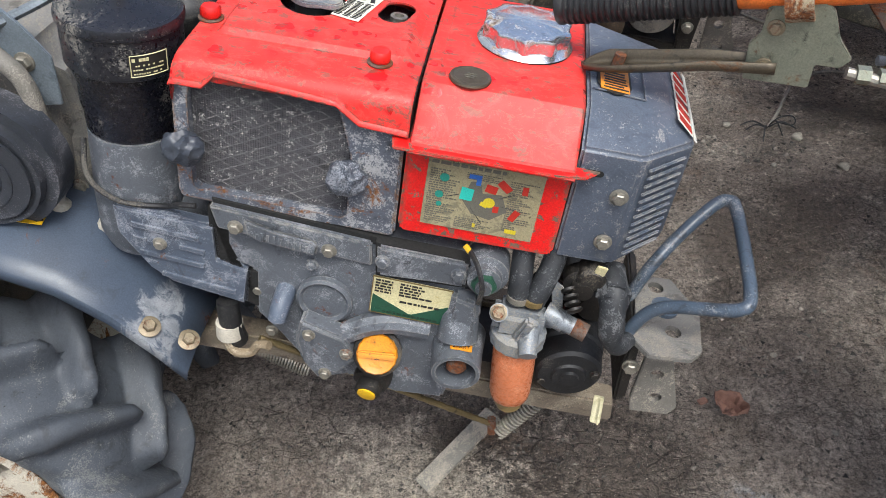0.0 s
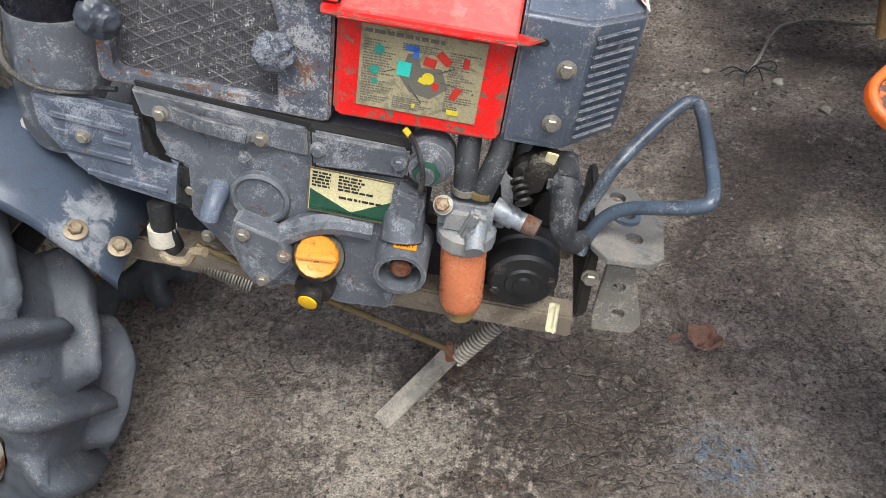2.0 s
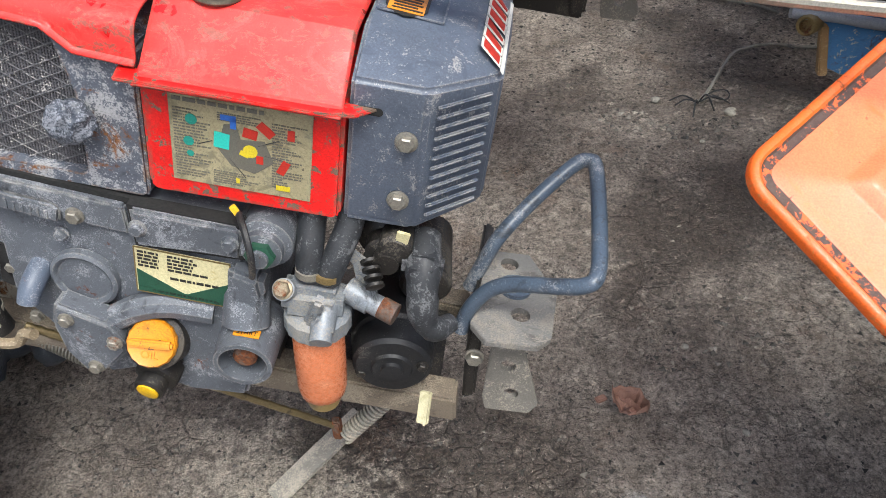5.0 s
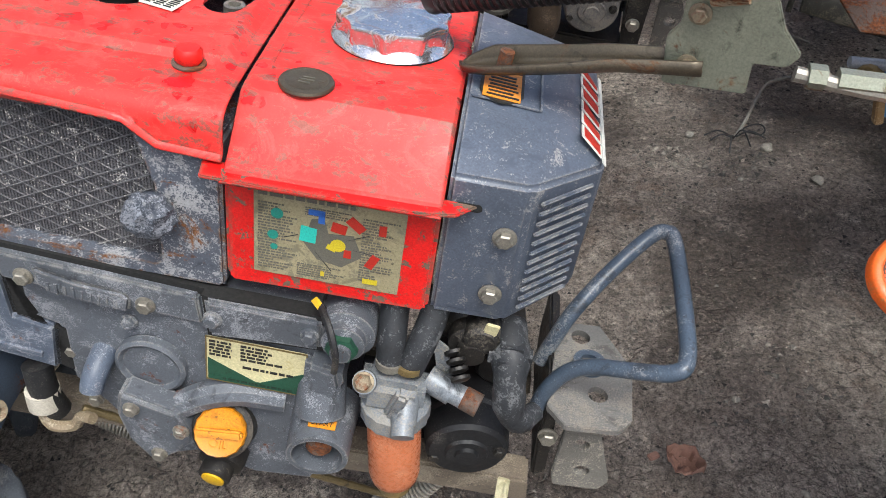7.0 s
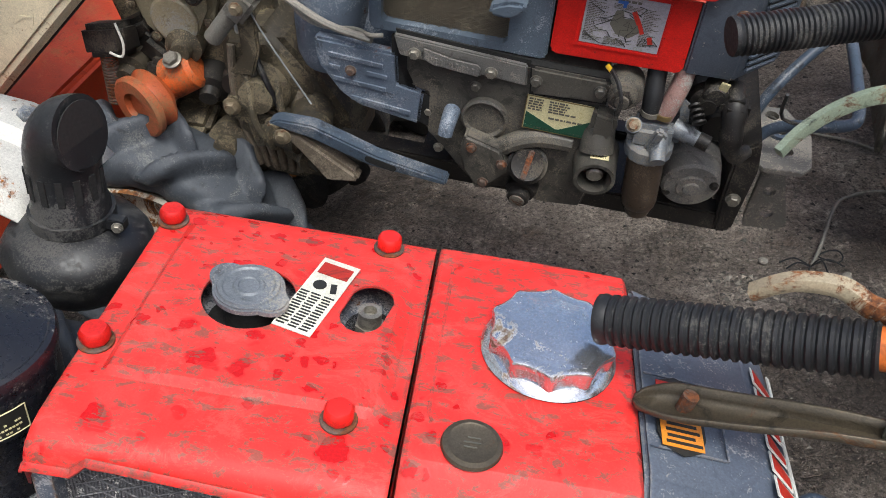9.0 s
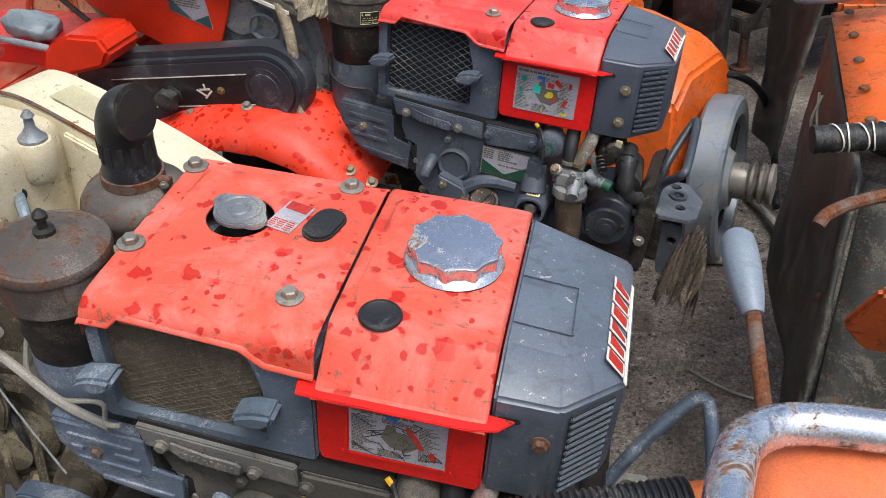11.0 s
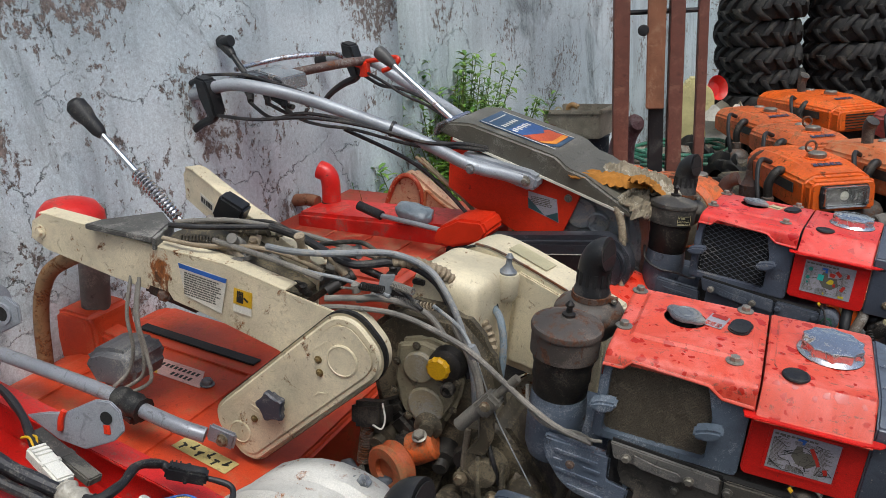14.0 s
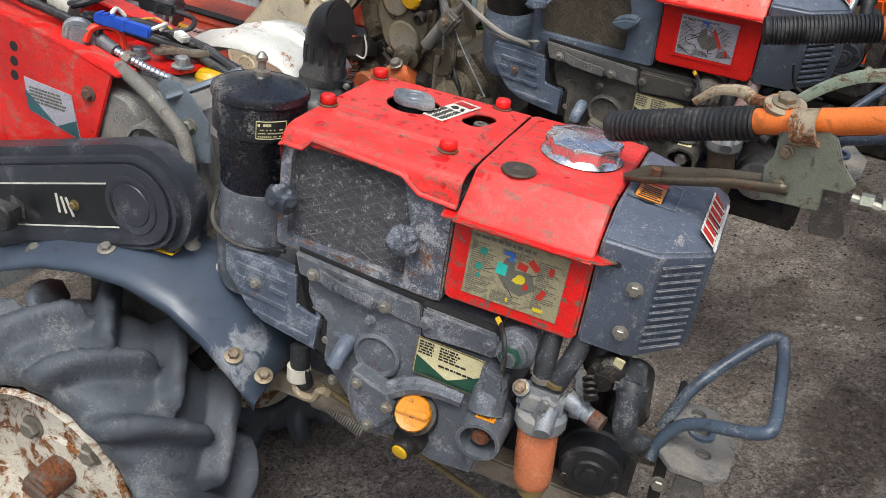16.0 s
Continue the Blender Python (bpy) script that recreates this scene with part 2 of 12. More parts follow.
SLATE_BLACK = worn("belt_cover_black", "33363c", 0.4, dust_amt=0.12, dust="66656a", bump=0.2, vary=0.08)
CHROME = worn("chrome_cap", "d9dbde", 0.18, 0.92, rust_amt=0.2, rust="8a7a62", grime_amt=0.05, bump=0.12, vary=0.05)
STEEL = worn("zinc_steel", "948f84", 0.45, 0.6, rust_amt=0.2, grime_amt=0.3, grime="55504a", bump=0.2)
ALLOY = worn("cast_alloy", "7c8186", 0.48, 0.3, dust_amt=0.3, dust="9a968e", grime_amt=0.4, bump=0.35)
ALLOY_DARK = worn("gear_casting_grey", "74726e", 0.6, 0.1, dust_amt=0.45, dust="8a847a", grime_amt=0.45, grime="3a3631", bump=0.5, seed=13)
CAST_BROWN = worn("gear_casting_oily_brown", "453e31", 0.6, dust_amt=0.38, dust="786d58", grime_amt=0.55, grime="241f19", bump=0.6, seed=14)
RUSTY = worn("rusty_steel", "6a5a50", 0.7, 0.3, rust_amt=0.8, grime_amt=0.3, bump=0.5, seed=15)
DARKSTEEL = worn("dark_greasy_steel", "272421", 0.5, 0.2, dust_amt=0.28, dust="585249", grime_amt=0.5, bump=0.5, seed=16)
LINKGREEN = worn("lever_bracket_dull_green", "8d9080", 0.45, 0.6, rust_amt=0.42, rust="80603a", bump=0.3, seed=17)
LEVER = worn("clutch_lever_bronze", "5f5648", 0.42, 0.6, rust_amt=0.3, rust="6a4a2c", bump=0.25, seed=18)
BRACKET = worn("drilled_bracket_dusty", "7e7a72", 0.7, 0.1, dust_amt=0.6, dust="a39b8d", grime_amt=0.2, bump=0.4, seed=19)
GUARD = worn("guard_tube_slate", "465260", 0.36, dust_amt=0.22, dust="7f8184", chips=0.35, chip="3a3c42", grime_amt=0.4, seed=20)
AMBER = worn("fuel_bowl_amber", "d07a52", 0.28, dust_amt=0.06, dust="d69a78", grime_amt=0.12, grime="a85a3a", vary=0.12, bump=0.15)
AMBER_DK = worn("fuel_bowl_sediment", "9a8250", 0.35, grime_amt=0.2, vary=0.15)
BOWL_BROWN = worn("fuel_bowl_brown", "4d4034", 0.35, dust_amt=0.3, dust="6d5f50")
GOLD = worn("orange_filler_cap", "d2861a", 0.4, chips=0.4, chip="7a4f20", grime_amt=0.45, grime="8a5512", bump=0.3)
YELLOW = plain("yellow_plastic", "d7a91c", 0.4)
BRASS = worn("brass_nut", "8c7850", 0.45, 0.6, rust_amt=0.15, grime_amt=0.2)
TYRE = worn("tyre_rubber_dusty", "454a51", 0.62, dust_amt=0.24, dust="6e6f6e", dust_scale=7, chips=0.12, chip="1d1e20", grime_amt=0.35, grime="26272a", bump=0.4, seed=21, depth=0.002)
TYRE_DK = worn("tyre_rubber_dark", "1e1e1e", 0.75, dust_amt=0.28, dust="46423b", bump=0.4, seed=22)
RIM = worn("wheel_rim_rusty_white", "c9c2b2", 0.5, rust_amt=0.62, rust="96602e", grime_amt=0.25, grime="6a4a2a", bump=0.5, seed=23)
CREAM = worn("cream_paint_aged", "d6caac", 0.42, rust_amt=0.18, rust="8e5a26", grime_amt=0.2, grime="8f8266", chips=0.25, chip="8a7a5e", seed=24)
CREAM_STAINED = worn("cream_paint_rust_stained", "d6caac", 0.42, rust_amt=0.18, rust="8e5a26", grime_amt=0.25, grime="8f8266", chips=0.25, chip="8a7a5e", seed=24, stain=((-1.225, -0.02, 0.165), 0.07, "a8622a", "4f3018"))
CREAMW = worn("white_fender_paint", "c6c3ba", 0.4, rust_amt=0.28, rust="b26a1c", grime_amt=0.12, grime="a09a8c", seed=25)
REDPL = worn("red_panel_paint", "d2201a", 0.36, dust_amt=0.25, dust="a05a4e", chips=0.25, chip="6a2a22", grime_amt=0.15, grime="7a1510", seed=26)
REDPL3 = worn("red_plate_clean", "d93418", 0.36, chips=0.06, grime_amt=0.05, vary=0.06, seed=27)
REDTILL = worn("red_tine_cover_dusty", "b23c26", 0.5, dust_amt=0.4, dust="a06a50", grime_amt=0.4, grime="6a2c1c", seed=28)
ORTILL = worn("orange_red_tine_cover", "c64220", 0.42, dust_amt=0.2, dust="b4694a", grime_amt=0.3, grime="7c2812", seed=29)
ORANGE = worn("orange_paint", "e4621a", 0.4, dust_amt=0.2, dust="b06a3c", rust_amt=0.24, grime_amt=0.36, grime="7a3a12", seed=30)
ORANGE_OLD = worn("orange_paint_grimy", "d2622a", 0.5, dust_amt=0.35, dust="8e6a4c", rust_amt=0.3, grime_amt=0.45, grime="4a2a16", seed=31)
ORANGE_PALE = worn("orange_plastic_faded", "dd7448", 0.42, grime_amt=0.12, grime="b8622a", vary=0.1, bump=0.15, chips=0.12, chip="5a3a22")
FENDER1 = worn("fender_slate", "414b59", 0.38, stain=((-0.325, -0.07, -0.07), 0.06, "8b8e92", "6a6e74"), grime_amt=0.25, grime="2f3338", rust_amt=0.06, seed=32)
FENDER3 = wet_red("fender_red_wet", "dc3a20", "bb1a0c", 13.0, 0.36, 0.8, 0.2, -0.2)
SILVER = worn("silver_painted_tube", "a0a5ab", 0.44, 0.3, grime_amt=0.25, grime="6c6e70", chips=0.2, chip="6a675f", seed=33)
CHROMETUBE = worn("chrome_tube_rusty", "c6ccd4", 0.24, 0.85, rust_amt=0.42, rust="7d5a3c", bump=0.25, seed=34)
HANDLE_WHITE = worn("handle_tube_rusty_white", "bdb39c", 0.45, rust_amt=0.55, rust="8a5a30", seed=35)
HANDLE_OR = worn("handle_tube_orange", "d9702c", 0.4, rust_amt=0.1, grime_amt=0.2, grime="7a4018", seed=36)
GREY_KNOB = worn("grey_lever_knob", "7d8894", 0.45, chips=0.2, chip="5a626c", grime_amt=0.2, grime="525860", seed=37)
CONSOLE = worn("console_olive_grey", "5d5a50", 0.42, dust_amt=0.15, dust="85827a", vary=0.06, bump=0.12, seed=38)
HOSE_DUSTY = worn("fuel_hose_dusty", "26282b", 0.6, dust_amt=0.3, dust="5a5b5c", dust_scale=40, bump=0.5, grain=160)
CABLE = worn("cable_black", "1d1c1e", 0.5, dust_amt=0.25, dust="57534c")
CABLE_GREY = worn("cable_grey_dusty", "77736b", 0.6, dust_amt=0.3, dust="908a80")
CABLE_PALE = worn("cable_pale_grey", "808486", 0.5, dust_amt=0.3, dust="9b968c", grime_amt=0.3)
HOSE_TAN = worn("hose_tan", "8a7a62", 0.6, dust_amt=0.4, dust="a0937e", grime_amt=0.3)
LOOM = worn("loom_tape_black", "26262a", 0.5, dust_amt=0.3, dust="5f5c57", dust_scale=30, bump=0.8, grain=110)
TAPE = worn("loom_tape_silver", "a49f92", 0.35, grime_amt=0.4, grime="6c675c", bump=0.6, grain=90)
BLUE = plain("blue_plastic", "1f4fb4", 0.35)
WHITE = plain("white_plastic", "d8d6cc", 0.4)
LABEL_K = worn("label_khaki_worn", "9a9070", 0.55, dust_amt=0.3, dust="76715e", grime_amt=0.45, grime="4e4938", chips=0.2, chip="5c5644")
LABEL_S = worn("label_silver_worn", "a19ea6", 0.5, dust_amt=0.2, dust="7e7c72", grime_amt=0.3, grime="6a6860")
LABEL_Y = worn("label_cream_gold", "d0c69a", 0.4, grime_amt=0.2, grime="9a8a50")
LABEL_W = worn("label_white", "d9d5c6", 0.45, grime_amt=0.15, grime="a39f90")
INK = plain("ink_black", "24231f", 0.55)
INK_GREY = plain("ink_grey", "5f5c52", 0.6)
INK_RED = plain("ink_red", "b32a1c", 0.5)
INK_TEAL = plain("ink_teal", "1c8576", 0.5)
FOIL = worn("foil_dark_green", "2f5458", 0.4, chips=0.2, chip="8a9494", grime_amt=0.3)
INK_CYAN = plain("ink_cyan", "29b8a8", 0.5)
INK_BLUE = plain("ink_blue", "2a62b4", 0.5)
INK_YELLOW = plain("ink_yellow", "c8b428", 0.5)
INK_GREEN = plain("ink_green", "1f4a38", 0.45)
INK_WHITE = plain("ink_white", "d9d7cd", 0.45)
INK_ORANGE = plain("ink_orange", "dd8a2c", 0.45)
# the radiator core's dark; also painted in as shade in gaps, slots and holes
CORE_AND_SHADE = plain("radiator_core_and_shade", "1c1b1a", 0.8)
WIRE_DUSTY = worn("mesh_wire_dusty", "575659", 0.7, dust_amt=0.06, dust="c4c0bb", dust_scale=60, grime_amt=0.3, grime="2a2a2c")
BAR_DUSTY = worn("guard_bar_dusty", "626164", 0.6, dust_amt=0.3, dust="8c8a88", dust_scale=40)
WIRE_TAN = worn("mesh_wire_tan", "5d5547", 0.75, dust_amt=0.35, dust="766c5b", dust_scale=40, grime_amt=0.4, grime="3a3226")
WIRE_DK = worn("mesh_wire_dark", "4a4f58", 0.5, dust_amt=0.1)
BRICKRED = worn("post_red_oxide", "6d4034", 0.6, dust_amt=0.2, dust="87604f", grime_amt=0.3, grime="3d241d", seed=40)
WOOD = worn("wood_old", "9a7a50", 0.75, dust_amt=0.3, dust="b09a78", grime_amt=0.3, grime="5a4630", seed=41)
YELMACH = worn("machine_yellow", "c8982c", 0.5, dust_amt=0.4, dust="8a744a", rust_amt=0.25, grime_amt=0.4, grime="4a3a1c", seed=42)
BASKET = worn("crate_plastic_tan", "8a8272", 0.6, dust_amt=0.3, dust="a09888", grime_amt=0.25, seed=43)
BLUEBIN = worn("bin_dark_navy", "252a36", 0.5, dust_amt=0.2)
BOLT_OLD = worn("bolt_old_zinc", "8d806a", 0.5, 0.5, rust_amt=0.35, grime_amt=0.3, grime="4a4238")
CLOTH = worn("rag_cloth_grey", "8b806b", 0.9, dust_amt=0.3, dust="b3ab9a", grime_amt=0.35, grime="5c5546", bump=0.6, grain=120)
CLOTH_O = worn("rag_cloth_ochre", "b0762e", 0.9, grime_amt=0.35, grime="6a4a20", bump=0.6, grain=120)
JERRY = worn("jerrycan_yellowed", "c9c08a", 0.45, dust_amt=0.2, dust="a39a70", grime_amt=0.15, grime="8a8258")
BAG = plain("plastic_bag_white", "cfd0cc", 0.4)
LEAFDRY = worn("dry_leaf", "8a6758", 0.8, dust_amt=0.3, dust="9a7868", bump=0.5)
STONE = worn("pebble_grey", "8a857a", 0.8, dust_amt=0.3, dust="b3ada0")
BEDDIRT = worn("bed_rail_dirt_caked", "6b6052", 0.75, dust_amt=0.4, dust="857a6a", grime_amt=0.4, grime="3a332c", bump=0.6, seed=44)
BONE = worn("pale_plastic_clip", "c4bd9a", 0.5, grime_amt=0.3, grime="8a835f")

gk = Nodes("head_lamp_glass")
gk.b.inputs["Transmission Weight"].default_value = 1.0
gk.b.inputs["IOR"].default_value = 1.45
GLASS = gk.done((0.95, 0.95, 0.92, 1), 0.06)


def leaf_material():
    k = Nodes("leaf_green")
    inf = k.n.new("ShaderNodeNewGeometry").outputs["Random Per Island"]
    col = k.mix(inf, rgb("3d6a24"), rgb("7fa244"))
    k.b.inputs["Subsurface Weight"].default_value = 0.1
    return k.done(col, 0.45)


LEAF = leaf_material()


def ground_material():
    k = Nodes("oily_dirt_yard")
    big = k.noise(1.7, 5, 0.6)
    mid = k.noise(6.5, 9, 0.74, None, 0.25)
    fine = k.noise(52, 8, 0.78)
    lump = k.noise(125, 6, 0.8, k.stretched(1, 1, 1, 4.4))
    grit = k.noise(420, 3, 0.7)
    cell = k.n.new("ShaderNodeTexVoronoi")
    cell.inputs["Scale"].default_value = 46
    k.l.new(k.co, cell.inputs["Vector"])
    col = k.mix(k.ramp(mid, 0.36, 0.64), rgb("7e7368"), rgb("ada195"))
    col = k.mix(k.ramp(big, 0.44, 0.60, 0.0, 0.5), col, rgb("675d55"))
    # trodden dry flakes, thick in one spot beside the engine and thin elsewhere
    far = k.n.new("ShaderNodeVectorMath")
    far.operation = "DISTANCE"
    k.l.new(k.co, far.inputs[0])
    far.inputs[1].default_value = (-0.06, 0.73, 0.0)
    near = k.ramp(far.outputs["Value"], 0.04, 0.26, 0.14, 0.0)
    flake = k.math("ADD", k.math("ADD", k.math("MULTIPLY", mid, 0.45), k.math("MULTIPLY", fine, 0.55)), near)
    flake = k.ramp(flake, 0.55, 0.60)
    col = k.mix(k.math("MULTIPLY", flake, 0.8), col, k.mix(k.ramp(grit, 0.4, 0.6), rgb("a3988a"), rgb("c2b8a8")))
    # oil and wet mud; near one spot shade under the engine is painted in too
    pool_shade = k.n.new("ShaderNodeVectorMath")
    pool_shade.operation = "DISTANCE"
    k.l.new(k.co, pool_shade.inputs[0])
    pool_shade.inputs[1].default_value = (0.19, 0.80, 0.0)
    oil = k.math("ADD", k.noise(2.6, 7, 0.7, k.stretched(1, 1, 1, 6.3), 0.4), k.ramp(pool_shade.outputs["Value"], 0.08, 0.26, 0.2, 0.0))
    oil = k.ramp(oil, 0.51, 0.62)
    oil = k.math("MULTIPLY", oil, k.math("SUBTRACT", 1.0, k.math("MULTIPLY", flake, 0.8)))
    col = k.mix(k.math("MULTIPLY", oil, 0.62), col, rgb("4f4640"))
    # dried mud, cracked
    warp = k.n.new("ShaderNodeMixRGB")
    warp.blend_type = "ADD"
    warp.inputs[0].default_value = 0.06
    wn_ = k.n.new("ShaderNodeTexNoise")
    wn_.inputs["Scale"].default_value = 14.0
    wn_.inputs["Detail"].default_value = 6
    k.l.new(k.co, wn_.inputs["Vector"])
    k.l.new(k.co, warp.inputs[1])
    k.l.new(wn_.outputs["Color"], warp.inputs[2])
    crack = None
    for scale, hi, seed in ((24.0, 0.055, 14.0), (52.0, 0.075, 19.0)):
        vc = k.n.new("ShaderNodeTexVoronoi")
        vc.feature = "DISTANCE_TO_EDGE"
        vc.inputs["Scale"].default_value = scale
        k.l.new(warp.outputs[0], vc.inputs["Vector"])
        q = k.math("MULTIPLY", k.ramp(vc.outputs["Distance"], 0.0, hi, 1.0, 0.0), k.ramp(k.math("ADD", k.noise(5.0, 5, 0.65, k.stretched(1, 1, 1, seed)), k.math("MULTIPLY", oil, 0.05)), 0.50, 0.58))
        crack = q if crack is None else k.math("MAXIMUM", crack, q)
    col = k.mix(k.math("MULTIPLY", crack, 0.5), col, rgb("2a2421"))
    rusty = k.ramp(k.noise(4.2, 6, 0.7, k.stretched(1, 1, 1, 11.0)), 0.57, 0.66)
    col = k.mix(k.math("MULTIPLY", rusty, 0.45), col, rgb("6d5340"))
    # a spill of blue paint
    spill = k.n.new("ShaderNodeVectorMath")
    spill.operation = "DISTANCE"
    k.l.new(k.co, spill.inputs[0])
    spill.inputs[1].default_value = (0.452, 0.69, 0.0)
    blue = k.math("MULTIPLY", k.ramp(spill.outputs["Value"], 0.03, 0.085, 1.0, 0.0), k.ramp(fine, 0.47, 0.56))
    col = k.mix(k.math("MULTIPLY", blue, 0.6), col, rgb("3f6f92"))
    speck = k.ramp(k.noise(300, 4, 0.75, k.stretched(1, 1, 1, 2.0)), 0.615, 0.635)
    col = k.mix(k.math("MULTIPLY", speck, 0.7), col, rgb("c3b9ab"))
    pit = k.ramp(k.noise(170, 5, 0.75, k.stretched(1, 1, 1, 9.0)), 0.585, 0.625)
    col = k.mix(k.math("MULTIPLY", pit, 0.85), col, rgb("26211e"))
    t = k.n.new("ShaderNodeMixRGB")
    t.blend_type = "MULTIPLY"
    t.inputs[0].default_value = 1.0
    k.l.new(col, t.inputs[1])
    k.l.new(k.ramp(k.math("ADD", k.math("MULTIPLY", lump, 0.5), k.math("ADD", k.math("MULTIPLY", grit, 0.25), k.math("MULTIPLY", fine, 0.25))), 0.43, 0.57, 0.42, 1.62), t.inputs[2])
    rgh = k.mix(oil, (0.85, 0.85, 0.85, 1), (0.36, 0.36, 0.36, 1))
    h = k.math("ADD", k.math("MULTIPLY", fine, 1.0), k.math("ADD", k.math("MULTIPLY", lump, 0.55), k.math("MULTIPLY", cell.outputs["Distance"], 0.35)))
    h = k.math("SUBTRACT", h, k.math("MULTIPLY", crack, 0.35))
    return k.done(t.outputs[0], rgh, h, 1.0, 0.02)


def wall_material(name, old=1.0):
    """Limewashed plaster; old: how far it is peeled, cracked and mouldy."""
    k = Nodes(name)
    streak = k.noise(1.0, 6, 0.7, k.stretched(5.0, 5.0, 0.55), 0.3)
    big = k.noise(1.2, 5, 0.6, None, 0.3)
    peel = k.noise(30.0, 10, 0.80, k.stretched(1, 1, 0.8, 3.0), 0.25)
    fine = k.noise(80, 5, 0.75)
    grit = k.noise(230, 3, 0.7)
    col = k.mix(k.ramp(big, 0.40, 0.60), rgb("b9c7cc"), rgb("d6e2e6"))
    col = k.mix(k.ramp(streak, 0.52, 0.70, 0, 0.55), col, rgb("8d9a9f"))
    area = k.noise(2.1, 5, 0.65, k.stretched(1, 1, 1, 8.0))
    soft = k.math("ADD", peel, k.ramp(area, 0.40, 0.60, -0.12, 0.07 * old))
    pe = k.ramp(soft, 0.545, 0.553)
    col = k.mix(pe, col, k.mix(k.ramp(fine, 0.4, 0.6), rgb("6f655f"), rgb("9b918a")))
    rim = k.ramp(k.math("ABSOLUTE", k.math("SUBTRACT", soft, 0.543)), 0.0, 0.010, 0.7, 0.0)
    col = k.mix(rim, col, rgb("56534d"))
    mould = k.ramp(k.noise(1.5, 10, 0.74, k.stretched(1, 1, 0.6, 15.0), 0.5), 0.55 - 0.02 * old, 0.64)
    mould = k.math("MULTIPLY", mould, k.ramp(fine, 0.40, 0.58, 0.35, 1.0))
    col = k.mix(k.math("MULTIPLY", mould, 0.8), col, rgb("3c4346"))
    drip = k.math("MULTIPLY", k.ramp(k.noise(1.0, 7, 0.75, k.stretched(9.0, 9.0, 0.35, 21.0)), 0.60, 0.68), k.ramp(k.noise(0.9, 3, 0.5, k.stretched(1, 1, 1, 31.0)), 0.45, 0.6))
    col = k.mix(k.math("MULTIPLY", drip, 0.75), col, rgb("454c4f"))
    warp = k.n.new("ShaderNodeMixRGB")
    warp.blend_type = "ADD"
    warp.inputs[0].default_value = 0.20
    nz = k.n.new("ShaderNodeTexNoise")
    nz.inputs["Scale"].default_value = 7.0
    nz.inputs["Detail"].default_value = 9
    nz.inputs["Roughness"].default_value = 0.7
    k.l.new(k.co, nz.inputs["Vector"])
    k.l.new(k.co, warp.inputs[1])
    k.l.new(nz.outputs["Color"], warp.inputs[2])
    crack = None
    for scale, lo, hi, off, cut in ((2.6, 0.001, 0.006, 0.0, 0.49), (7.0, 0.001, 0.009, 5.0, 0.55)):
        v = k.n.new("ShaderNodeTexVoronoi")
        v.feature = "DISTANCE_TO_EDGE"
        v.inputs["Scale"].default_value = scale
        k.l.new(warp.outputs[0], v.inputs["Vector"])
        q = k.math("MULTIPLY", k.ramp(v.outputs["Distance"], lo, hi, 1.0, 0.0), k.ramp(k.noise(1.7, 4, 0.6, k.stretched(1, 1, 1, off)), cut, cut + 0.07))
        crack = q if crack is None else k.math("MAXIMUM", crack, q)
    col = k.mix(k.math("MULTIPLY", crack, 0.85 * old), col, rgb("3f4240"))
    t = k.n.new("ShaderNodeMixRGB")
    t.blend_type = "MULTIPLY"
    t.inputs[0].default_value = 1.0
    k.l.new(col, t.inputs[1])
    k.l.new(k.ramp(k.math("ADD", k.math("MULTIPLY", fine, 0.5), k.math("MULTIPLY", grit, 0.5)), 0.38, 0.62, 0.76, 1.16), t.inputs[2])
    h = k.math("SUBTRACT", k.math("ADD", k.math("MULTIPLY", fine, 0.35), k.math("MULTIPLY", big, 0.3)), k.math("ADD", k.math("MULTIPLY", pe, 0.6), crack))
    return k.done(t.outputs[0], 0.86, h, 0.8, 0.009)


GROUND, WALL, WALL_FAR = ground_material(), wall_material("weathered_limewash_plaster"), wall_material("streaked_limewash_plaster", 0.35)
DARKJOINT = worn("wall_joint_mould", "2a2c2a", 0.9, dust_amt=0.3, dust="5a5c58", bump=0.6)
CONCRETE = worn("concrete_pad_grey", "8c857b", 0.85, dust_amt=0.4, dust="a39c92", grime_amt=0.4, grime="55504a", bump=0.6, grain=90)

# ---- shaping tools ----
def part(name, bm, material, parent, label="", smooth=35):
    """Links a bmesh as one mesh object under a thing or a part."""
    bmesh.ops.recalc_face_normals(bm, faces=bm.faces)
    me = bpy.data.meshes.new(name)
    bm.to_mesh(me)
    bm.free()
    me.materials.append(material)
    if smooth:
        me.polygons.foreach_set("use_smooth", [True] * len(me.polygons))
        me.set_sharp_from_angle(angle=radians(smooth))
    ob = new(name, me)
    ob.parent = parent
    if label:
        tagged(ob, label)
    return ob


def single(name, bm, material, m, label, category, group="", kind="", smooth=35):
    """A thing or a piece of the setting that is one mesh."""
    ob = part(name, bm, material, None, "", smooth)
    ob.matrix_basis = m
    return tagged(ob, label, category, group, kind)


def thing(name, m, label, category, group="", kind=""):
    ob = new(name)
    ob.empty_display_size = 0.05
    ob.matrix_basis = m
    return tagged(ob, label, category, group, kind)


def B():
    return bmesh.new()


def V(*p):
    return Vector(p)


def box(bm, c, s, bev=0.0, turn=(0, 0, 0)):
    m = pose(*c, *turn) @ Matrix.Diagonal((*s, 1))
    r = bmesh.ops.create_cube(bm, size=1, matrix=m)
    if bev:
        bmesh.ops.bevel(bm, geom=list({e for v in r["verts"] for e in v.link_edges}), offset=bev, segments=2, affect="EDGES", clamp_overlap=True)
    return bm


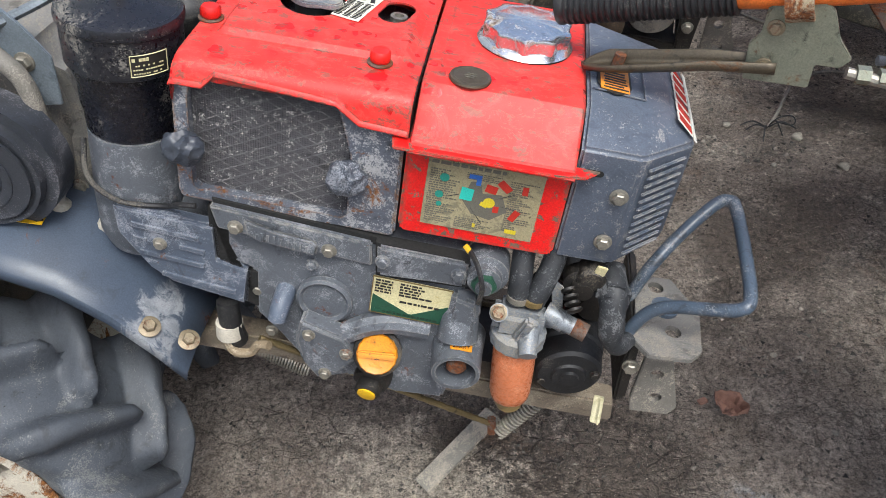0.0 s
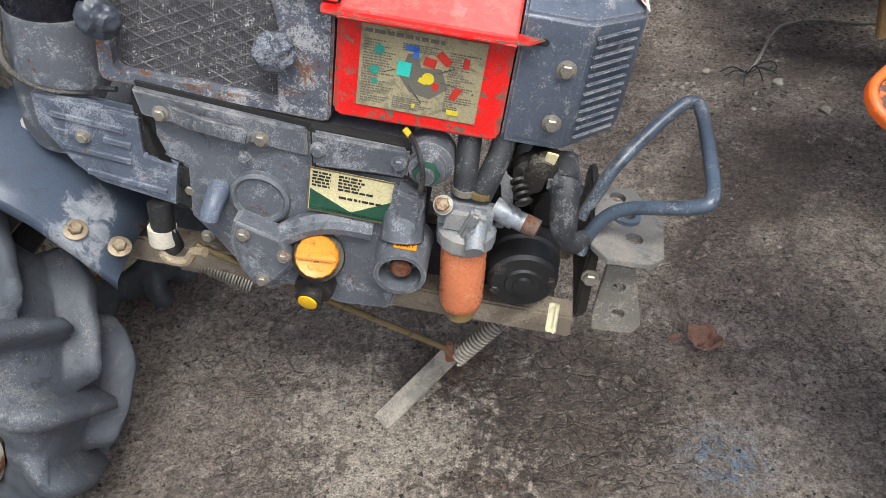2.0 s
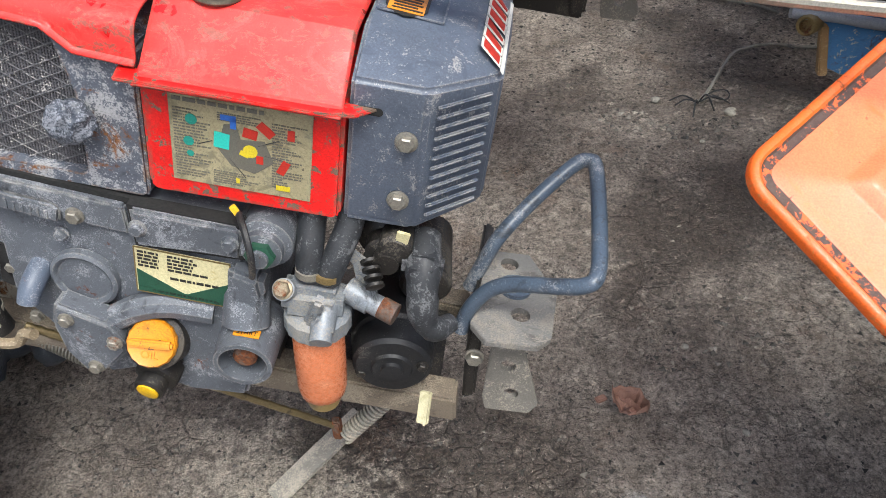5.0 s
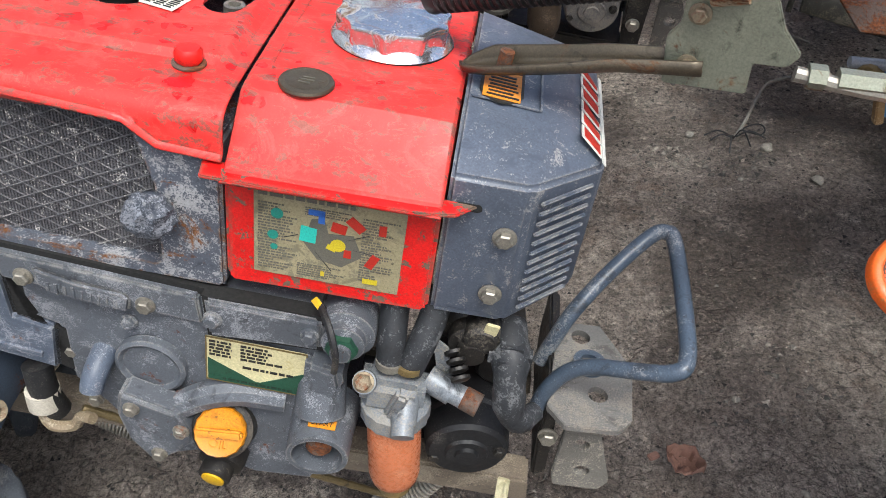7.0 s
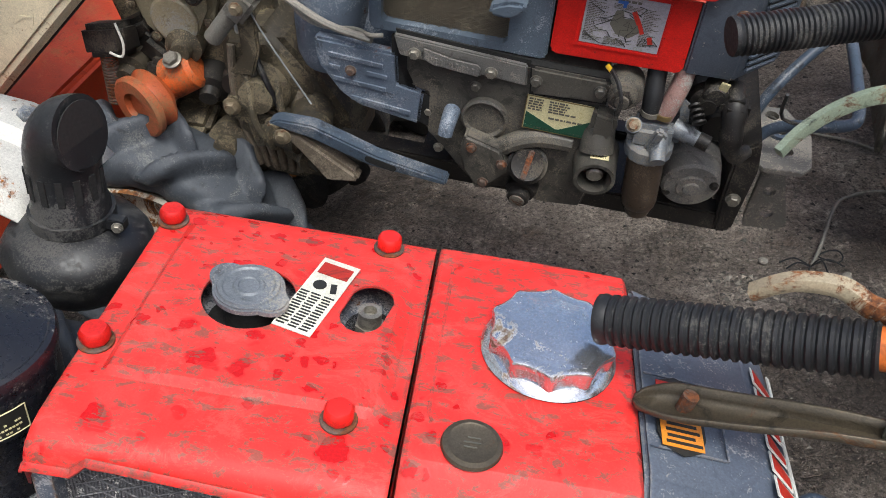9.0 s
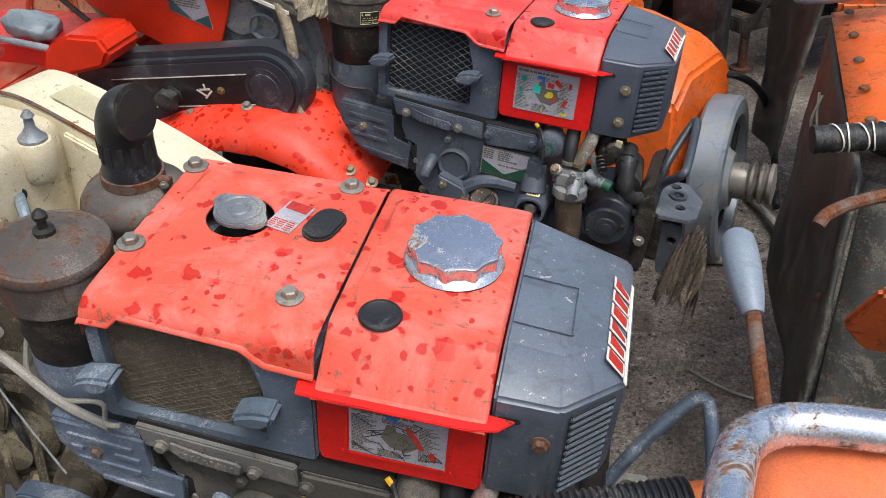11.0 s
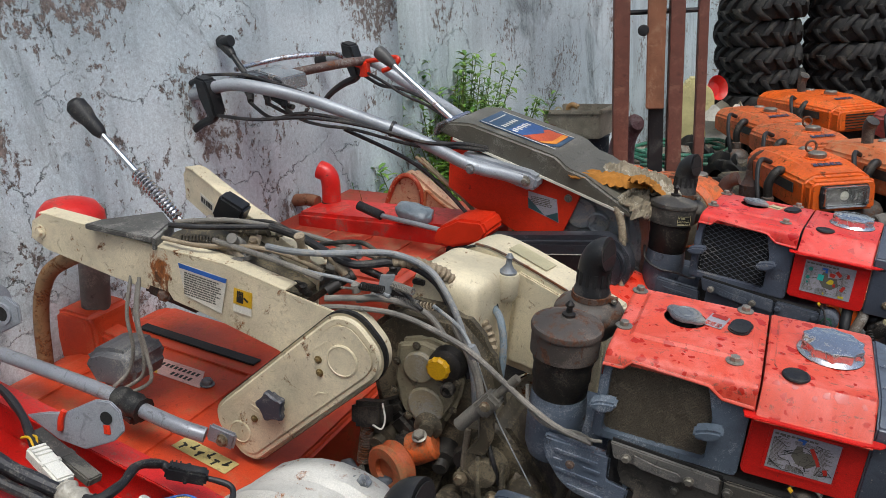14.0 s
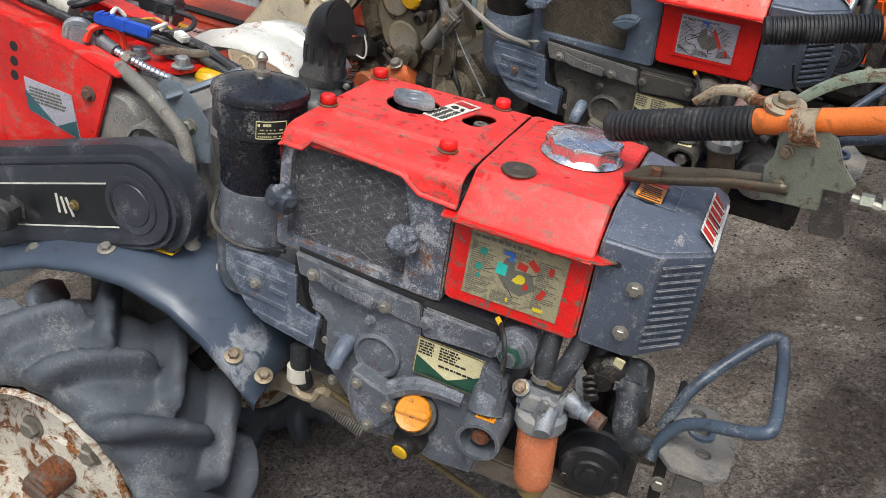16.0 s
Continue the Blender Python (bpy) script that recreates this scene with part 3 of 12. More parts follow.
def frame_of(d):
    d = Vector(d).normalized()
    side = d.cross(V(0, 0, 1) if abs(d.z) < 0.9 else V(1, 0, 0)).normalized()
    return side, d.cross(side).normalized(), d


def lathe(bm, p, d, profile, seg=24, lobes=0, lobe=0.0, cap=True):
    """A turned shape: (radius, way along d) rows from p. lobes: scallops round the rim."""
    a, b, d = frame_of(d)
    p = Vector(p)
    rings = []
    for r, h in profile:
        ring = []
        for i in range(seg):
            t = 2 * math.pi * i / seg
            q = r * (1 + (lobe * (0.5 + 0.5 * math.cos(lobes * t)) ** 2 if lobes else 0))
            ring.append(bm.verts.new(p + d * h + a * (q * math.cos(t)) + b * (q * math.sin(t))))
        rings.append(ring)
    for u, w in zip(rings, rings[1:]):
        for i in range(seg):
            bm.faces.new((u[i], u[(i + 1) % seg], w[(i + 1) % seg], w[i]))
    if cap:
        bm.faces.new(rings[0][::-1])
        bm.faces.new(rings[-1])
    return bm


def cyl(bm, p0, p1, r, r1=None, seg=20, bev=0.0):
    p0, p1 = Vector(p0), Vector(p1)
    h = (p1 - p0).length
    r1 = r if r1 is None else r1
    rows = [(r - bev, 0), (r, bev), (r1, h - bev), (r1 - bev, h)] if bev else [(r, 0), (r1, h)]
    return lathe(bm, p0, p1 - p0, rows, seg)


def ring(bm, p, d, ro, ri, h, seg=28):
    return lathe(bm, p, d, [(ri, 0), (ro, 0), (ro, h), (ri, h), (ri, 0)], seg, cap=False)


def spline(pts, n=6):
    pts = [Vector(p) for p in pts]
    out = []
    for i in range(len(pts) - 1):
        p0, p1, p2, p3 = pts[max(i - 1, 0)], pts[i], pts[i + 1], pts[min(i + 2, len(pts) - 1)]
        for j in range(n):
            t = j / n
            out.append(0.5 * ((2 * p1) + (p2 - p0) * t + (2 * p0 - 5 * p1 + 4 * p2 - p3) * t * t + (3 * p1 - p0 - 3 * p2 + p3) * t ** 3))
    return out + [pts[-1]]


def tube(bm, pts, r, seg=10, n=6, ridge=0.0, every=2, taper=None):
    """A round bar or hose along a smooth line; ridge: corrugation."""
    line = spline(pts, n) if n > 1 else [Vector(p) for p in pts]
    side = None
    rings = []
    for i, p in enumerate(line):
        d = (line[min(i + 1, len(line) - 1)] - line[max(i - 1, 0)]).normalized()
        side = (side - d * side.dot(d)).normalized() if side is not None else frame_of(d)[0]
        up = d.cross(side)
        q = r if taper is None else r + (taper - r) * i / (len(line) - 1)
        q += ridge * (1 if (i // every) % 2 else -1)
        rings.append([bm.verts.new(p + (side * math.cos(2 * math.pi * k / seg) + up * math.sin(2 * math.pi * k / seg)) * q) for k in range(seg)])
    for u, w in zip(rings, rings[1:]):
        for k in range(seg):
            bm.faces.new((u[k], u[(k + 1) % seg], w[(k + 1) % seg], w[k]))
    bm.faces.new(rings[0][::-1])
    bm.faces.new(rings[-1])
    return bm


def grip(bm, p0, p1, r, ridges=24, depth=0.0016, seg=18):
    """A ribbed hand grip."""
    p0, p1 = Vector(p0), Vector(p1)
    h = (p1 - p0).length
    rows = [(r * 0.55, 0), (r, 0.0), (r * 1.04, 0.004)]
    for i in range(ridges):
        for f, k in ((0.15, 0), (0.4, 1), (0.75, 1), (0.95, 0)):
            rows.append((r * 0.93 + depth * k, 0.008 + (h - 0.012) * (i + f) / ridges))
    rows.append((r * 1.03, h - 0.002))
    rows.append((r * 0.9, h))
    return lathe(bm, p0, p1 - p0, rows, seg)


def coil(bm, p0, p1, r, turns, wire=0.0016, steps=12):
    p0, p1 = Vector(p0), Vector(p1)
    a, b, d = frame_of(p1 - p0)
    h = (p1 - p0).length
    pts = [p0 + d * (h * i / (turns * steps)) + (a * math.cos(2 * math.pi * i / steps) + b * math.sin(2 * math.pi * i / steps)) * r for i in range(turns * steps + 1)]
    return tube(bm, pts, wire, 5, 1)


def prism(bm, pts, y0, y1, bev=0.0, at=None, seg=2):
    """A plate: an outline in x, z, drawn out from y0 to y1. at: a pose for the whole."""
    a = [bm.verts.new((x, y0, z)) for x, z in pts]
    b = [bm.verts.new((x, y1, z)) for x, z in pts]
    n = len(pts)
    faces = [bm.faces.new(a), bm.faces.new(b[::-1])] + [bm.faces.new((a[i], b[i], b[(i + 1) % n], a[(i + 1) % n])) for i in range(n)]
    bmesh.ops.recalc_face_normals(bm, faces=faces)
    if bev:
        r = bmesh.ops.bevel(bm, geom=list({e for f in (faces if n < 14 else faces[:2]) for e in f.edges}), offset=bev, segments=seg, affect="EDGES", clamp_overlap=True)
        verts = {v for f in r["faces"] for v in f.verts} | {v for v in a + b if v.is_valid}
    else:
        verts = set(a + b)
    if at is not None:
        bmesh.ops.transform(bm, matrix=at, verts=list(verts))
    return bm


def obround(cx, cz, length, height, n=18, tilt=0.0):
    """The outline of a long rounded cover in x, z."""
    r, h = height / 2, length / 2 - height / 2
    out = []
    for s, a0 in ((1, -90), (-1, 90)):
        for i in range(n + 1):
            a = radians(a0 + 180 * i / n)
            out.append((s * h + r * math.cos(a), r * math.sin(a)))
    c, s = math.cos(radians(tilt)), math.sin(radians(tilt))
    return [(cx + x * c - z * s, cz + x * s + z * c) for x, z in out]


def sheet(bm, rows):
    """A skin through rows of points."""
    g = [[bm.verts.new(p) for p in row] for row in rows]
    for u, w in zip(g, g[1:]):
        for i in range(len(u) - 1):
            bm.faces.new((u[i], u[i + 1], w[i + 1], w[i]))
    return bm


def thick(ob, t, offset=-1.0):
    mod = ob.modifiers.new("thickness", "SOLIDIFY")
    mod.thickness, mod.offset = t, offset
    return ob


def bmesh_fix(me):
    bm = bmesh.new()
    bm.from_mesh(me)
    bmesh.ops.recalc_face_normals(bm, faces=bm.faces)
    bm.to_mesh(me)
    bm.free()


def carve(ob, cutters):
    """Cuts the cutters' volumes out of a part's mesh."""
    me = bpy.data.meshes.new("cut")
    cutters.to_mesh(me)
    cutters.free()
    tool = new("cut", me)
    tool.parent = ob.parent
    tool.matrix_basis = ob.matrix_basis
    bmesh_fix(me)
    mod = ob.modifiers.new("cut", "BOOLEAN")
    mod.operation, mod.object, mod.solver = "DIFFERENCE", tool, "EXACT"
    bpy.context.view_layer.update()
    done = bpy.data.meshes.new_from_object(ob.evaluated_get(bpy.context.evaluated_depsgraph_get()))
    done.name = ob.name
    ob.modifiers.clear()
    ob.data = done
    bpy.data.objects.remove(tool)
    return ob


def pillow(bm, m, power=4.5, cuts=9):
    """A rounded box filling the unit cube under m."""
    q = bmesh.new()
    bmesh.ops.create_cube(q, size=2)
    bmesh.ops.subdivide_edges(q, edges=q.edges, cuts=cuts, use_grid_fill=True)
    for v in q.verts:
        c = V(*(math.sin(a * math.pi / 2 * 0.98) for a in v.co))
        n = (abs(c.x) ** power + abs(c.y) ** power + abs(c.z) ** power) ** (1 / power)
        v.co = m @ (c / n * 0.5)
    me = bpy.data.meshes.new("pillow")
    q.to_mesh(me)
    q.free()
    bm.from_mesh(me)
    bpy.data.meshes.remove(me)
    return bm


def hexbolt(parent, p, d, r, material, washer=1.5, h=None, name="bolt", label=""):
    """A hexagon bolt with its washer, its head towards d."""
    bm = B()
    d = Vector(d).normalized()
    p = Vector(p)
    h = h or r * 0.9
    lathe(bm, p, d, [(r * washer, 0), (r * washer, r * 0.22), (r * washer * 0.9, r * 0.28)], 18)
    lathe(bm, p, d, [(r, r * 0.2), (r, h), (r * 0.82, h + r * 0.18)], 6)
    return part(name, bm, material, parent, label, 30)


def bars(bm, x0, z0, x1, z1, y, rows, seed, fill=0.8, lift=0.0006, gap=0.45, min_w=0.4):
    """Unreadable print: rows of short bars on a plate that faces -y."""
    rnd = random.Random(seed)
    step = (z1 - z0) / rows
    for i in range(rows):
        x = x0
        end = x0 + (x1 - x0) * (fill + (1 - fill) * rnd.random())
        while x < end:
            w = step * (min_w + rnd.random() * 1.4)
            w = min(w, end - x)
            if w > step * 0.15:
                box(bm, (x + w / 2, y, z0 + step * (i + 0.5)), (w, lift, step * (1 - gap)))
            x += w + step * 0.3
    return bm


def letters(name, text, size, material, parent, m, label="", deep=0.0004):
    cu = bpy.data.curves.new(name, "FONT")
    cu.body, cu.size, cu.extrude = text, size, deep
    cu.align_x, cu.align_y = "CENTER", "CENTER"
    tmp = new("text", cu)
    bpy.context.view_layer.update()
    me = bpy.data.meshes.new_from_object(tmp.evaluated_get(bpy.context.evaluated_depsgraph_get()))
    bpy.data.objects.remove(tmp)
    me.transform(m)
    me.materials.clear()
    me.materials.append(material)
    ob = new(name, me)
    ob.parent = parent
    return tagged(ob, label) if label else ob


FACE = pose(0, 0, 0, 90, 0, 0)

# ---- the yard ----
def wall_x(y):
    """The plaster wall's face runs slantwise along the yard."""
    return -1.34 + 0.30 * (y - 3.06)


def ground_h(x, y):
    """The height of the trodden dirt: broad swells, boot-sized hollows, and clods where it is walked on."""
    h = 0.010 * noise.noise((x * 2.1, y * 2.1, 0.3)) + 0.006 * noise.noise((x * 7, y * 7, 1.7))
    if -0.6 < x < 1.3 and 0.1 < y < 2.4:
        clod = noise.noise((x * 3.0, y * 3.0, 8.0)) * 0.5 + 0.65
        h += clod * (0.0055 * (0.5 - abs(noise.noise((x * 17, y * 17, 5.0)))) + 0.0045 * noise.noise((x * 31, y * 31, 2.0)) + 0.0030 * noise.noise((x * 70, y * 70, 9.0)))
    return h


def yard():
    bm = B()
    xs = list(np.linspace(-2.6, -0.55, 40)) + list(np.linspace(-0.54, 1.2, 230)) + list(np.linspace(1.22, 2.6, 28))
    ys = list(np.linspace(-1.2, 0.2, 28)) + list(np.linspace(0.21, 2.2, 240)) + list(np.linspace(2.23, 4.0, 36))
    grid = []
    for j, y in enumerate(ys):
        row = []
        for i, x in enumerate(xs):
            edge = min(i, j, len(xs) - 1 - i, len(ys) - 1 - j)
            row.append(bm.verts.new((x, y, ground_h(x, y) * min(1, edge / 6) - 0.002)))
        grid.append(row)
    n = len(xs) - 1
    for a, b in zip(grid, grid[1:]):
        for i in range(n):
            bm.faces.new((a[i], a[i + 1], b[i + 1], b[i]))
    # on to the horizon
    far = [bm.verts.new(p) for p in ((-400, -400, -0.002), (400, -400, -0.002), (400, 400, -0.002), (-400, 400, -0.002))]
    edges = [grid[0], [r[n] for r in grid], grid[-1][::-1], [r[0] for r in grid][::-1]]
    for k in range(4):
        e = edges[k]
        for u, w in zip(e, e[1:]):
            bm.faces.new((u, w, far[k]))
        bm.faces.new((e[-1], far[(k + 1) % 4], far[k]))
    single("ground", bm, GROUND, Matrix(), "dark oily dirt yard with pale dusty patches", "ground", kind="structure", smooth=180)


yard()


def wall_run(name, a, b, h, material, label, t=0.2):
    a, b = V(*a, 0), V(*b, 0)
    d = b - a
    bm = B()
    n, k = 30, 14
    rows = []
    for j in range(k + 1):
        rows.append([(d.length * i / n, 0.006 * noise.noise((i * 0.7, j * 0.7, 3.0)), h * j / k) for i in range(n + 1)])
    sheet(bm, rows)
    ob = single(name, bm, material, Matrix.Translation(a) @ pose(0, 0, 0, 0, 0, math.degrees(math.atan2(d.y, d.x))), label, "wall", kind="structure")
    return thick(ob, t, 1.0)


JOINT_Y = 3.69
wall_run("wall_west", (wall_x(-3.0), -3.0), (wall_x(JOINT_Y - 0.05), JOINT_Y - 0.05), 3.2, WALL, "weathered pale grey limewashed plaster wall, cracked and peeling")
wall_run("wall_west_far", (wall_x(JOINT_Y + 0.10) - 0.02, JOINT_Y + 0.10), (wall_x(9.2) - 0.02, 9.2), 3.2, WALL_FAR, "streaked pale plaster wall beyond the joint")
bm = B()
box(bm, (wall_x(JOINT_Y + 0.02) - 0.115, JOINT_Y + 0.02, 1.6), (0.2, 0.2, 3.2), 0.0, (0, 0, -16.7))
single("wall_joint", bm, DARKJOINT, Matrix(), "dark mouldy joint between two wall panels", "wall", kind="structure")
wall_run("wall_north", (wall_x(9.2), 9.2), (7.0, 9.2), 3.2, WALL_FAR, "weathered plaster wall at the yard's end")

# ---- the water-cooled engine that all three red tillers carry: x to the nose, y to the far side, z up ----
FRONT = (0, -1, 0)


def hood_low(x):
    """The lower edge of the hood's front skirt."""
    rows = [(-0.290, 0.262), (-0.256, 0.262), (-0.243, 0.277), (-0.122, 0.268), (-0.098, 0.250), (-0.050, 0.247)]
    return float(np.interp(x, [r[0] for r in rows], [r[1] for r in rows]))


def radiator_hood(T, v):
    bm = B()
    roll = {-0.2888: 0.029, -0.2887: 0.013, -0.2882: 0.0068, -0.2868: 0.0032, -0.284: 0.0008}
    xs = [-0.2888, -0.2887, -0.2882, -0.2868, -0.284, -0.28, -0.272, -0.262, -0.256, -0.2495, -0.243, -0.225, -0.2, -0.17, -0.14, -0.122, -0.114, -0.106, -0.098, -0.085, -0.07, -0.06, -0.053, -0.0495]
    prof = [(0.242, 0.225), (0.2415, 0.262), (0.234, 0.278), (0.222, 0.284), (0.212, 0.285), (0.206, 0.2905), (0.16, 0.2922), (0.11, 0.293), (0.06, 0.2922), (0.032, 0.2905), (0.026, 0.285), (0.012, 0.2848), (-0.009, 0.2842), (-0.021, 0.2822), (-0.029, 0.2782), (-0.0338, 0.272), (-0.0354, 0.266), (-0.0362, 0.0), (-0.0412, -0.004)]
    rows = []
    for x in xs:
        drop = roll.get(x, 0.0)
        inner = 1 if -0.262 < x < -0.068 else 0
        row = []
        for y, z in prof:
            if z <= 0:
                low = hood_low(x)
                zz, yy = low + (0.0 if z == 0 else -0.003), y
            else:
                zz, yy = z, y
                if 0.285 < z and not inner:
                    zz = 0.285
                if 0.284 <= z and (y > 0.2 or y < 0.03):
                    zz = min(zz, 0.285)
            row.append((x, yy, zz - drop * (1.0 if z > 0.25 else 0.1)))
        rows.append(row)
    sheet(bm, rows)
    bmesh.ops.recalc_face_normals(bm, faces=bm.faces)
    hood = thick(part("radiator_hood", bm, v["red"], T, v["hood_label"], 30), 0.0022, -1)
    cut = B()
    cyl(cut, (-0.184, 0.120, 0.25), (-0.184, 0.120, 0.31), 0.036, seg=32)
    if v["open_hole"]:
        prism(cut, obround(0, 0, 0.056, 0.034), -0.03, 0.03, at=pose(-0.093, 0.128, 0.285, 90, 0, 78))
    bpy.context.view_layer.update()
    carve(hood, cut)
    # radiator neck and cap with two ears
    bm = B()
    lathe(bm, (-0.184, 0.120, 0.262), (0, 0, 1), [(0.034, 0), (0.034, 0.004), (0.02, 0.006), (0.02, 0.03)], 28)
    part("radiator_neck", bm, CORE_AND_SHADE, T)
    bm = B()
    outline = []
    for i in range(48):
        t = 2 * math.pi * i / 48
        r = 0.0275 + 0.0095 * max(0.0, math.cos(t - 0.5) ** 2 - 0.72) / 0.28
        outline.append((r * math.cos(t), r * math.sin(t)))
    prism(bm, outline, -0.0035, 0.0035, 0.0016, pose(-0.184, 0.120, 0.2995, 90, 0, 0))
    lathe(bm, (-0.184, 0.120, 0.3025), (0, 0, 1), [(0.0245, 0), (0.0235, 0.0022), (0.0205, 0.0024), (0.0190, 0.0010), (0.0125, 0.0012), (0.0110, 0.0028), (0.0085, 0.0026), (0.0075, 0.0014), (0.001, 0.0016)], 32)
    part("radiator_cap", bm, ALLOY, T, "dull grey pressed metal radiator cap")
    # stamped rim and the filler hole or its plug
    if v["open_hole"]:
        bm = B()
        prism(bm, obround(0, 0, 0.062, 0.04), -0.001, 0.0, 0, pose(-0.093, 0.128, 0.262, 90, 0, 78))
        part("hood_well", bm, CORE_AND_SHADE, T)
        bm = B()
        lathe(bm, (-0.091, 0.132, 0.262), (0, 0, 1), [(0.012, 0), (0.012, 0.012)], 6)
        lathe(bm, (-0.091, 0.132, 0.274), (0, 0, 1), [(0.0095, 0), (0.0095, 0.013), (0.0055, 0.0135), (0.005, 0.006)], 16)
        part("stud_nut", bm, STEEL, T)
    else:
        bm = B()
        prism(bm, obround(0, 0, 0.058, 0.036), -0.0035, 0.0035, 0.0025, pose(-0.093, 0.128, 0.2945, 90, 0, 78))
        part("rubber_plug", bm, BLACKRUB, T, "black oval rubber plug")
    # sticker between the cap and the hole
    bm = B()
    box(bm, (0, 0, 0), (0.032, 0.088 if v["open_hole"] else 0.05, 0.0007))
    st = part("sticker", bm, v["hood_sticker"], T)
    st.matrix_basis = pose(-0.133, 0.132, 0.2942, 0, 0, -14)
    bm = B()
    rnd = random.Random(4)
    for i in range(13 if v["open_hole"] else 5):
        for col in range(3):
            box(bm, (-0.0105 + 0.0098 * col + rnd.uniform(-0.0008, 0.0008), -0.040 + 0.0033 * i + (0.018 if not v["open_hole"] else 0), 0.0009), (0.0066 + 0.002 * rnd.random(), 0.0013, 0.0005))
    if v["open_hole"]:
        lathe(bm, (-0.004, 0.011, 0.0006), (0, 0, 1), [(0.0055, 0), (0.0055, 0.0006)], 14)
        box(bm, (0.008, 0.011, 0.0009), (0.005, 0.011, 0.0005), 0, (0, 0, 20))
    part("print", bm, v["hood_print"], st)
    bm = B()
    box(bm, (0, 0.031 if v["open_hole"] else 0.018, 0.0009), (0.026, 0.014, 0.0005))
    part("print", bm, INK_RED, st)
    # corner bolts
    for x, y in ((-0.283, 0.205), (-0.09, 0.215), (-0.092, 0.021), (-0.278, 0.055)):
        x = max(x, -0.2765)
        if v["caps"]:
            bm = B()
            lathe(bm, (x, y, 0.2855), (0, 0, 1), [(0.0132, 0), (0.0132, 0.0015), (0.0125, 0.002)], 20)
            part("washer", bm, RUSTY, hood)
            bm = B()
            lathe(bm, (x, y, 0.2875), (0, 0, 1), [(0.0090, 0), (0.0104, 0.002), (0.0104, 0.009), (0.0085, 0.0118), (0.005, 0.0125)], 12, 6, 0.06)
            part("bolt_cap", bm, RED_SIDE[1], hood, "red plastic bolt cap")
        else:
            hexbolt(hood, (x, y, 0.2855), (0, 0, 1), 0.0082, STEEL, 1.75, 0.009)
    return hood


def fuel_tank(T, v):
    bm = B()
    prof = [(0.242, 0.24), (0.241, 0.27), (0.232, 0.282), (0.215, 0.2865), (0.11, 0.288), (0.03, 0.2875), (0.006, 0.2866), (0.0005, 0.2850), (-0.0035, 0.2818), (-0.034, 0.2525), (-0.0395, 0.2445), (-0.043, 0.2405), (-0.056, 0.2375)]
    rows = []
    for x, dz in ((-0.047, -0.006), (-0.0455, -0.0015), (-0.042, 0), (-0.02, 0.0), (0.04, 0.0005), (0.1, 0), (0.1145, -0.0008), (0.1175, -0.003)):
        rows.append([(x, y, z + dz * (1 if z > 0.245 else 0.2)) for y, z in prof])
    sheet(bm, rows)
    bmesh.ops.recalc_face_normals(bm, faces=bm.faces)
    tank = thick(part("fuel_tank", bm, v["red"], T, v["tank_label"], 22), 0.0025, -1)
    # seam flange that runs on past the tank to a point
    bm = B()
    prism(bm, [(-0.066, -0.034), (-0.062, -0.0555), (0.1, -0.0575), (0.128, -0.052), (0.143, -0.036), (0.12, -0.034)], -0.0016, 0.0016, 0.001, pose(0, 0, 0.238, 90, 0, 0) @ pose(0, 0, 0, 0, 0, 0) @ Matrix.Diagonal((1, 1, -1, 1)))
    part("seam_flange", bm, v["side"], tank)
    # lower half of the tank
    bm = B()
    prism(bm, [(-0.05, 0.2375), (-0.051, 0.128), (-0.046, 0.122), (0.113, 0.122), (0.1175, 0.127), (0.1175, 0.2375)], -0.036, 0.235, 0.004)
    part("tank_side", bm, v["side"], T, "red tank side, scuffed round its edges" if v["caps"] else "")
    # filler cap: scalloped chrome dome
    bm = B()
    p = (0.05, 0.118, 0.288)
    lathe(bm, p, (0, 0, 1), [(0.046, 0), (0.0515, 0.0008), (0.0525, 0.002), (0.0515, 0.0032), (0.0475, 0.0072), (0.045, 0.0085)], 60)
    lathe(bm, p, (0, 0, 1), [(0.0445, 0.004), (0.0448, 0.017), (0.0456, 0.0205), (0.0447, 0.0228), (0.0425, 0.0238), (0.038, 0.0234), (0.0345, 0.0238), (0.024, 0.0256), (0.01, 0.0264), (0.001, 0.0265)], 120, 10, 0.085)
    part("filler_cap", bm, CHROME, tank, "scalloped chrome fuel cap, scratched on top")
    bm = B()
    lathe(bm, (0.05, 0.118, 0.2865), (0, 0, 1), [(0.053, 0), (0.053, 0.0012), (0.05, 0.002)], 40)
    part("cap_gasket", bm, BLACKRUB, tank)
    # plug over the level sender
    bm = B()
    lathe(bm, (0.0, 0.0165, 0.2865), (0, 0, 1), [(0.0205, 0), (0.0215, 0.002), (0.0205, 0.0042), (0.017, 0.005), (0.0155, 0.0042), (0.001, 0.0044)], 32)
    part("level_plug", bm, v["plug"], tank, "round level plug")
    if v["open_hole"]:
        bm = B()
        for i in (-1, 0, 1):
            box(bm, (0.001 * i, 0.0165 + 0.004 * i, 0.2912), (0.012 - 0.003 * abs(i), 0.001, 0.0008))
        part("plug_marks", bm, INK_GREY, tank)
    # raised rib on the top skin
    bm = B()
    prism(bm, [(-0.03, 0.03), (-0.034, 0.04), (-0.034, 0.2), (-0.028, 0.208), (-0.0255, 0.206), (-0.031, 0.198), (-0.031, 0.042), (-0.028, 0.032)], -0.0008, 0.0008, 0.0006, pose(0, 0, 0.2875, 90, 0, 0) @ Matrix.Diagonal((1, 1, -1, 1)))
    part("stamped_rib", bm, v["red"], tank)
    return tank


